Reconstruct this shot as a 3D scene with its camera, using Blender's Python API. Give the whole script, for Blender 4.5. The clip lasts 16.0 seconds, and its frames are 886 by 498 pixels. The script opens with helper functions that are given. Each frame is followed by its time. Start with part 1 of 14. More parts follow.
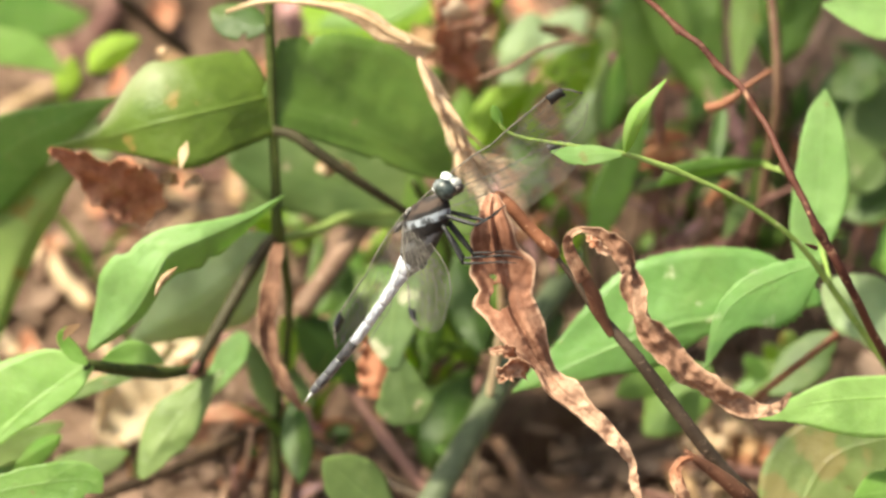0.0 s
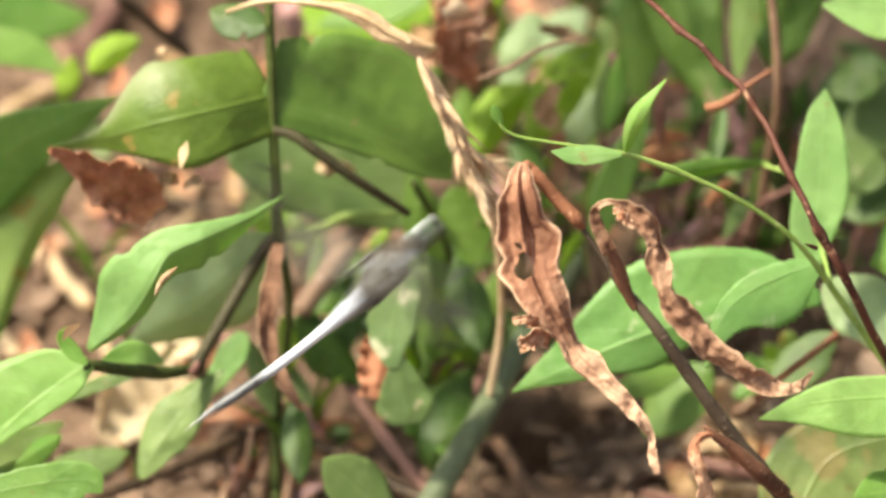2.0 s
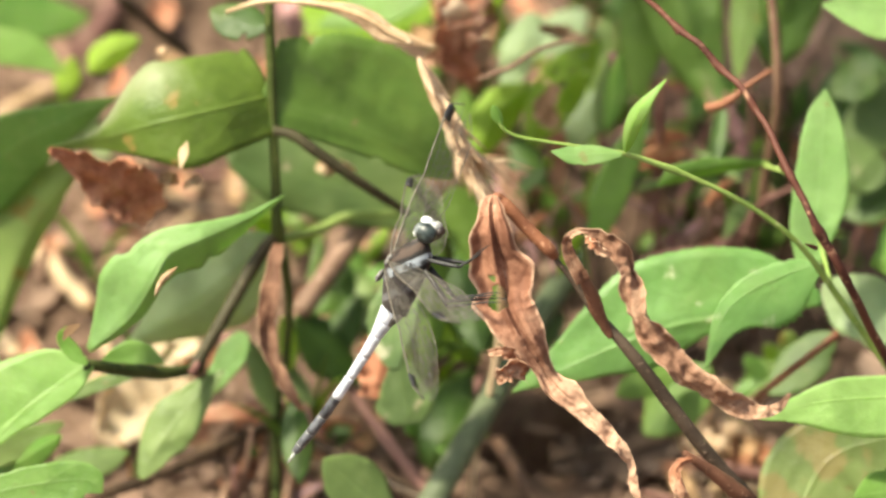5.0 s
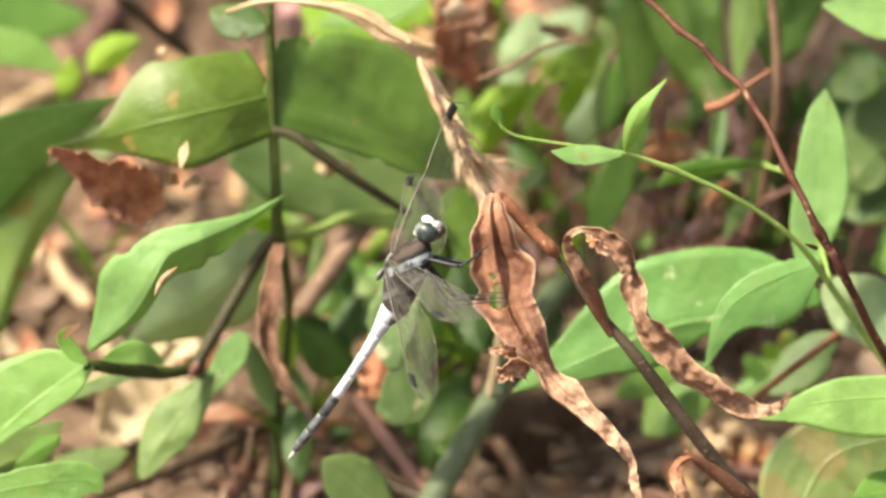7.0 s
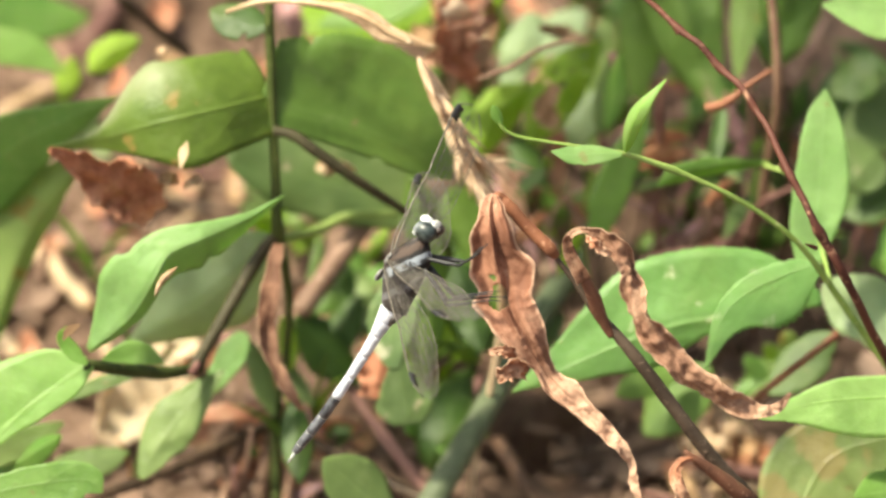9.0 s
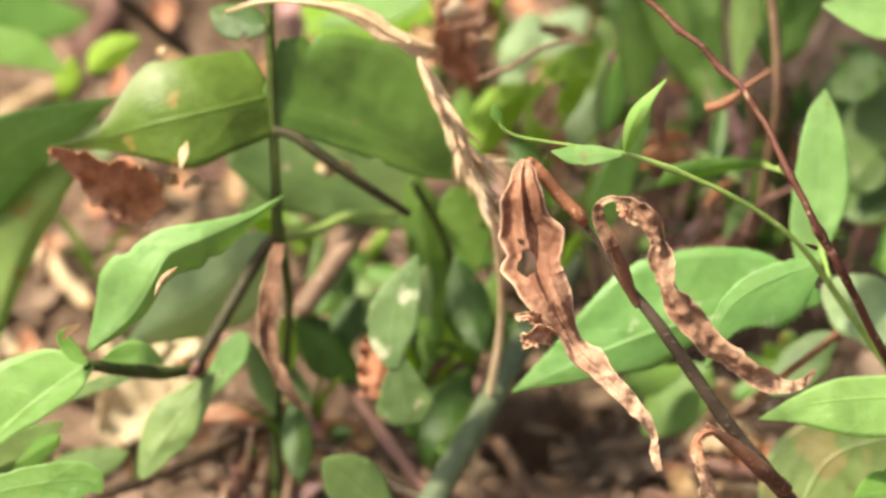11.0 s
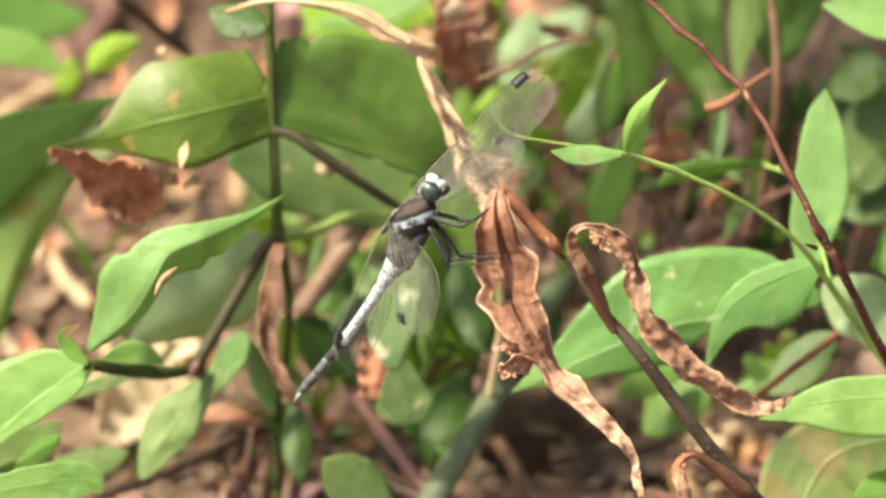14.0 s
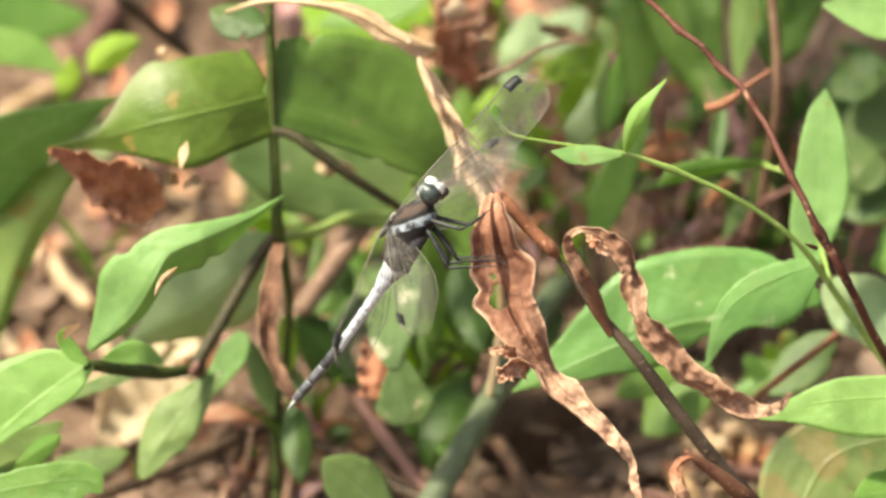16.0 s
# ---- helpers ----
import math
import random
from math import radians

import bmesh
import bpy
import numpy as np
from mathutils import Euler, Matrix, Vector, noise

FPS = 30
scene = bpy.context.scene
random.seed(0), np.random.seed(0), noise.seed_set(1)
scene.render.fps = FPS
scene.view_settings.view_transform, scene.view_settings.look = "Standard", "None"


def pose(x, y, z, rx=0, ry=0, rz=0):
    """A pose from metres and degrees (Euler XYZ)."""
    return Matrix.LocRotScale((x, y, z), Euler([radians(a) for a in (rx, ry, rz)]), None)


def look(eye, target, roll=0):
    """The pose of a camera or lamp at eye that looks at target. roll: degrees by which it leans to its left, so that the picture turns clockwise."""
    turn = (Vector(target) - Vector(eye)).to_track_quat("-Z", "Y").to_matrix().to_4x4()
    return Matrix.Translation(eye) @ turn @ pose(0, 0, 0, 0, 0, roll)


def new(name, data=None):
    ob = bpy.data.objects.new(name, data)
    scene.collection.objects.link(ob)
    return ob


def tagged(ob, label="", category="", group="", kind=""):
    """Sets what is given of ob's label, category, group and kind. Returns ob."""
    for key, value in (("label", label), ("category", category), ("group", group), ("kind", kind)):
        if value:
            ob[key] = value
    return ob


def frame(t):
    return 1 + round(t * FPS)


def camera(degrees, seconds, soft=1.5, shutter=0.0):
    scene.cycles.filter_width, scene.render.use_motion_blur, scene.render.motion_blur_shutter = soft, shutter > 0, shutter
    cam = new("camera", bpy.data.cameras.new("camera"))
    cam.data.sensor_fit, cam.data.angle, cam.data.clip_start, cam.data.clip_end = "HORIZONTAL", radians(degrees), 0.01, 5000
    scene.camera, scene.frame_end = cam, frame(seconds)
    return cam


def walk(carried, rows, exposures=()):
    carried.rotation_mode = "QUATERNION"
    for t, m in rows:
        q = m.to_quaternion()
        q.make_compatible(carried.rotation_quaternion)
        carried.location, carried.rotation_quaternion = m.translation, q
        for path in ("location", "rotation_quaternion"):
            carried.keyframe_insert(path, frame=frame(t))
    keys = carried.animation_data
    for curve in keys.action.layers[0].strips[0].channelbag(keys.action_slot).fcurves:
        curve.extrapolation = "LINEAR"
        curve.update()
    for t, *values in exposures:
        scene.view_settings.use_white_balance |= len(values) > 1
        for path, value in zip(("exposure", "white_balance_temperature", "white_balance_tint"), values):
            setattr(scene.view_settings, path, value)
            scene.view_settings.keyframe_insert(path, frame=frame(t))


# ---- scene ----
cam = camera(8.45, 16.0, soft=2.7, shutter=0.5)
eye, aim = (0.0, -0.9193, 0.8913), (0, 0, 0.12)
walk(cam, [(0.0, look(eye, aim)), (16.0, look(eye, aim))], [(0.0, 0.82, 6750, 4), (16.0, 0.82, 6750, 4)])
cam.data.dof.use_dof, cam.data.dof.focus_distance, cam.data.dof.aperture_fstop = True, 1.2, 10.5

# ---- light ----
world = bpy.data.worlds.new("sky")
scene.world = world
world.use_nodes = True
sky = world.node_tree.nodes.new("ShaderNodeTexSky")
sky.sky_type, sky.sun_disc = "NISHITA", False
sky.dust_density, sky.ozone_density = 6.0, 0.6
sky.sun_elevation, sky.sun_rotation = radians(60), radians(-85)
haze = world.node_tree.nodes.new("ShaderNodeHueSaturation")
haze.inputs["Saturation"].default_value = 0.5
world.node_tree.links.new(sky.outputs["Color"], haze.inputs["Color"])
world.node_tree.links.new(haze.outputs["Color"], world.node_tree.nodes["Background"].inputs["Color"])
world.node_tree.nodes["Background"].inputs["Strength"].default_value = 0.122
sun = new("sun", bpy.data.lights.new("sun", "SUN"))
sun.data.energy, sun.data.angle, sun.data.color = 5.6, radians(6.5), (1.0, 0.92, 0.75)
sun_way = Vector((-math.sin(radians(85)) * math.cos(radians(60)), math.cos(radians(85)) * math.cos(radians(60)), math.sin(radians(60))))
sun.matrix_world = look(sun_way * 5, (0, 0, 0))


# ---- materials ----
def material(name):
    m = bpy.data.materials.new(name)
    m.use_nodes = True
    n, l = m.node_tree.nodes, m.node_tree.links
    return m, n, l, n["Principled BSDF"]


def math_node(n, l, op, a, b=None, c=None):
    node = n.new("ShaderNodeMath")
    node.operation = op
    for i, v in enumerate((a, b, c)):
        if v is None:
            continue
        if isinstance(v, (int, float)):
            node.inputs[i].default_value = v
        else:
            l.new(v, node.inputs[i])
    return node.outputs[0]


def mix_color(n, l, fac, a, b, mode="MIX"):
    node = n.new("ShaderNodeMix")
    node.data_type, node.blend_type = "RGBA", mode
    for i, v in ((0, fac), (6, a), (7, b)):
        if isinstance(v, (int, float)):
            node.inputs[i].default_value = v
        elif isinstance(v, tuple):
            node.inputs[i].default_value = (*v, 1)
        else:
            l.new(v, node.inputs[i])
    return node.outputs[2]


def noise_node(n, l, scale, detail=4.0, vec=None, rough=0.55):
    node = n.new("ShaderNodeTexNoise")
    node.inputs["Scale"].default_value = scale
    node.inputs["Detail"].default_value = detail
    node.inputs["Roughness"].default_value = rough
    if vec is None:
        vec = n.new("ShaderNodeTexCoord").outputs["Object"]
    l.new(vec, node.inputs["Vector"])
    return node.outputs["Fac"]


def ramp(n, l, fac, stops, smooth=False):
    node = n.new("ShaderNodeValToRGB")
    if smooth:
        node.color_ramp.interpolation = "EASE"
    e = node.color_ramp.elements
    while len(e) < len(stops):
        e.new(0.5)
    for i, (p, c) in enumerate(stops):
        e[i].position = p
        e[i].color = (*c, 1) if isinstance(c, tuple) else (c, c, c, 1)
    l.new(fac, node.inputs[0])
    return node.outputs[0]


def bump(n, l, height, strength, distance, target):
    node = n.new("ShaderNodeBump")
    node.inputs["Strength"].default_value = strength
    node.inputs["Distance"].default_value = distance
    l.new(height, node.inputs["Height"])
    l.new(node.outputs[0], target.inputs["Normal"])
    return node


def see_through(m, n, l, bsdf, color, share):
    """Thin tissue: part of the light passes through it."""
    t = n.new("ShaderNodeBsdfTranslucent")
    if isinstance(color, tuple):
        t.inputs[0].default_value = (*color, 1)
    else:
        l.new(color, t.inputs[0])
    mix = n.new("ShaderNodeMixShader")
    mix.inputs[0].default_value = share
    l.new(bsdf.outputs[0], mix.inputs[1])
    l.new(t.outputs[0], mix.inputs[2])
    l.new(mix.outputs[0], n["Material Output"].inputs[0])


def leaf_material(name, dark, light, vein, gloss=0.45, share=0.35, spots=0.0, veins=9.0, spot_color=(0.5, 0.42, 0.25), relief=0.3, margin=0.0):
    """Living leaf: midrib and side veins along its own grid, mottling at two scales, blemishes."""
    dark, light, vein = [(c[0] * 0.97, c[1] * 1.05, c[2] * 0.88) for c in (dark, light, vein)]
    m, n, l, b = material(name)
    uv = n.new("ShaderNodeSeparateXYZ")
    l.new(n.new("ShaderNodeTexCoord").outputs["UV"], uv.inputs[0])
    across = math_node(n, l, "ABSOLUTE", math_node(n, l, "SUBTRACT", uv.outputs[0], 0.5))
    rib = ramp(n, l, across, [(0.0, 1.0), (0.035, 0.0)], True)
    slant = math_node(n, l, "SUBTRACT", math_node(n, l, "MULTIPLY", uv.outputs[1], veins), math_node(n, l, "MULTIPLY", across, 5.0))
    tri = math_node(n, l, "ABSOLUTE", math_node(n, l, "SUBTRACT", math_node(n, l, "FRACT", slant), 0.5))
    side = ramp(n, l, tri, [(0.0, 1.0), (0.10, 0.0)], True)
    big = noise_node(n, l, 70.0, 5.0, rough=0.62)
    fine = noise_node(n, l, 420.0, 5.0)
    rnd = n.new("ShaderNodeObjectInfo").outputs["Random"]
    mixv = math_node(n, l, "ADD", math_node(n, l, "MULTIPLY", big, 0.75), math_node(n, l, "MULTIPLY", fine, 0.35))
    mixv = math_node(n, l, "ADD", mixv, math_node(n, l, "MULTIPLY", math_node(n, l, "SUBTRACT", rnd, 0.5), 0.35))
    col = mix_color(n, l, ramp(n, l, mixv, [(0.36, 0.0), (0.74, 1.0)]), dark, light)
    worn = ramp(n, l, noise_node(n, l, 160.0, 5.0, rough=0.7), [(0.52, 0.0), (0.68, 0.3)])
    col = mix_color(n, l, worn, col, tuple(0.62 * c + 0.38 * d for c, d in zip(light, (0.46, 0.48, 0.24))))
    scuffed = ramp(n, l, noise_node(n, l, 95.0, 4.0, rough=0.65), [(0.36, 0.4), (0.52, 0.0)])
    col = mix_color(n, l, scuffed, col, tuple(0.6 * c for c in dark))
    old = ramp(n, l, noise_node(n, l, 28.0, 4.0, rough=0.7), [(0.54, 0.0), (0.78, 0.4)])
    col = mix_color(n, l, old, col, tuple(0.5 * c + 0.5 * d for c, d in zip(light, (0.34, 0.32, 0.08))))
    dust = ramp(n, l, noise_node(n, l, 1500.0, 2.0), [(0.62, 0.0), (0.75, 0.2)])
    col = mix_color(n, l, dust, col, (0.38, 0.36, 0.26))
    nick = ramp(n, l, noise_node(n, l, 210.0, 2.0), [(0.72, 0.0), (0.76, 0.7)])
    col = mix_color(n, l, nick, col, (0.3, 0.22, 0.1))
    col = mix_color(n, l, math_node(n, l, "MULTIPLY", side, 0.06), col, vein)
    col = mix_color(n, l, math_node(n, l, "MULTIPLY", rib, math_node(n, l, "MULTIPLY", big, 0.65)), col, vein)
    if spots:
        flecks = ramp(n, l, noise_node(n, l, 130.0, 3.0), [(0.68 - spots, 0.0), (0.74 - spots, 1.0)])
        col = mix_color(n, l, flecks, col, spot_color)
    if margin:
        # Ragged paler band along one rim, strongest past the middle of the blade.
        paled = math_node(n, l, "ADD", uv.outputs[0], math_node(n, l, "MULTIPLY", math_node(n, l, "SUBTRACT", noise_node(n, l, 120.0, 4.0, rough=0.65), 0.5), 0.35))
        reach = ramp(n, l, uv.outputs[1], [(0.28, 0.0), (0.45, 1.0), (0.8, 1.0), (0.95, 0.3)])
        col = mix_color(n, l, math_node(n, l, "MULTIPLY", ramp(n, l, paled, [(0.12, 1.0), (0.34, 0.0)]), math_node(n, l, "MULTIPLY", reach, margin)), col, (0.42, 0.46, 0.26))
    l.new(col, b.inputs["Base Color"])
    b.inputs["Roughness"].default_value = gloss - 0.06
    b.inputs["Specular IOR Level"].default_value = 0.55
    h = math_node(n, l, "ADD", math_node(n, l, "MULTIPLY", side, -0.6 if relief > 0.5 else -0.15), math_node(n, l, "ADD", math_node(n, l, "MULTIPLY", rib, -1.0), fine))
    h = math_node(n, l, "ADD", h, math_node(n, l, "MULTIPLY", big, 4.0))
    bump(n, l, h, relief, 0.0011 if relief < 0.5 else 0.0015, b)
    share = min(0.6, share + 0.15)
    see_through(m, n, l, b, mix_color(n, l, 0.65, col, tuple(min(1, c * q) for c, q in zip(light, (1.45, 1.5, 0.4)))), share)
    return m


def dead_material(name, dark, mid, pale, share=0.25, scale=1.0, gloss=0.7, cover=0.5, bleach=0.0):
    """Dried leaf: streaks along it, blotches, pale rubbed parts, dark specks."""
    m, n, l, b = material(name)
    coord = n.new("ShaderNodeTexCoord")
    stretch = n.new("ShaderNodeMapping")
    stretch.inputs["Scale"].default_value = (9, 5, 1)
    l.new(coord.outputs["UV"], stretch.inputs[0])
    streak = noise_node(n, l, 1.0, 5.0, stretch.outputs[0])
    blotch = noise_node(n, l, 110.0 * scale, 5.0, coord.outputs["Object"], 0.65)
    speck = noise_node(n, l, 700.0 * scale, 3.0, coord.outputs["Object"])
    rnd = n.new("ShaderNodeObjectInfo").outputs["Random"]
    v = math_node(n, l, "ADD", math_node(n, l, "MULTIPLY", streak, 0.14), math_node(n, l, "MULTIPLY", blotch, 0.86))
    v = math_node(n, l, "ADD", v, math_node(n, l, "MULTIPLY", math_node(n, l, "SUBTRACT", rnd, 0.5), 0.15))
    col = ramp(n, l, v, [(0.36, dark), (cover, mid), (0.66, pale)])
    col = mix_color(n, l, ramp(n, l, noise_node(n, l, 260.0 * scale, 2.0, coord.outputs["Object"]), [(0.30, 0.3), (0.38, 0.0)]), col, dark)
    if bleach:
        uv = n.new("ShaderNodeSeparateXYZ")
        l.new(coord.outputs["UV"], uv.inputs[0])
        old = ramp(n, l, math_node(n, l, "ADD", uv.outputs[1], math_node(n, l, "MULTIPLY", math_node(n, l, "SUBTRACT", blotch, 0.5), 0.9)), [(0.42, 0.0), (0.80, bleach)])
        col = mix_color(n, l, old, col, pale)
        pits = ramp(n, l, noise_node(n, l, 420.0 * scale, 3.0, coord.outputs["Object"]), [(0.39, 0.85), (0.46, 0.0)])
        col = mix_color(n, l, math_node(n, l, "MULTIPLY", pits, old), col, dark)
        off = math_node(n, l, "ABSOLUTE", math_node(n, l, "SUBTRACT", uv.outputs[0], 0.5))
        col = mix_color(n, l, ramp(n, l, math_node(n, l, "ADD", off, math_node(n, l, "MULTIPLY", blotch, 0.08)), [(0.47, 0.0), (0.52, 0.8)]), col, pale)
    col = mix_color(n, l, ramp(n, l, speck, [(0.33, 0.55), (0.42, 0.0)]), col, dark)
    l.new(col, b.inputs["Base Color"])
    b.inputs["Roughness"].default_value = gloss
    b.inputs["Specular IOR Level"].default_value = 0.3
    bump(n, l, math_node(n, l, "ADD", v, math_node(n, l, "MULTIPLY", speck, 0.4)), 0.6, 0.0008, b)
    see_through(m, n, l, b, col, share)
    return m


def stem_material(name, dark, light, pale, rough=0.6, scale=1.0):
    """Stalk bark: blotches and fine scars."""
    m, n, l, b = material(name)
    big = noise_node(n, l, 60.0 * scale, 4.0)
    fine = noise_node(n, l, 600.0 * scale, 4.0)
    col = mix_color(n, l, ramp(n, l, big, [(0.35, 0.0), (0.65, 1.0)]), dark, light)
    col = mix_color(n, l, ramp(n, l, fine, [(0.58, 0.0), (0.72, 0.7)]), col, pale)
    l.new(col, b.inputs["Base Color"])
    b.inputs["Roughness"].default_value = rough
    b.inputs["Specular IOR Level"].default_value = 0.25
    bump(n, l, fine, 0.5, 0.0005, b)
    return m


def plain_material(name, a, c, rough, scale=900.0, metal=0.0, relief=0.3, coat=0.0):
    m, n, l, b = material(name)
    f = noise_node(n, l, scale, 4.0)
    l.new(mix_color(n, l, ramp(n, l, f, [(0.35, 0.0), (0.65, 1.0)]), a, c), b.inputs["Base Color"])
    b.inputs["Roughness"].default_value, b.inputs["Metallic"].default_value = rough, metal
    b.inputs["Coat Weight"].default_value = coat
    bump(n, l, f, relief, 0.0002, b)
    return m


def soil_material():
    m, n, l, b = material("bare_soil")
    big, mid, fine = noise_node(n, l, 9.0, 3.0), noise_node(n, l, 60.0, 5.0, rough=0.65), noise_node(n, l, 420.0, 6.0, rough=0.7)
    v = math_node(n, l, "ADD", math_node(n, l, "MULTIPLY", big, 0.5), math_node(n, l, "MULTIPLY", mid, 0.5))
    col = ramp(n, l, v, [(0.32, (0.075, 0.046, 0.032)), (0.5, (0.19, 0.122, 0.086)), (0.68, (0.34, 0.235, 0.17))])
    col = mix_color(n, l, ramp(n, l, fine, [(0.35, 0.5), (0.5, 0.0)]), col, (0.04, 0.024, 0.015))
    col = mix_color(n, l, ramp(n, l, fine, [(0.62, 0.0), (0.7, 0.6)]), col, (0.45, 0.32, 0.21))
    l.new(col, b.inputs["Base Color"])
    b.inputs["Roughness"].default_value = 0.95
    b.inputs["Specular IOR Level"].default_value = 0.15
    bump(n, l, math_node(n, l, "ADD", mid, math_node(n, l, "MULTIPLY", fine, 0.5)), 0.9, 0.004, b)
    return m


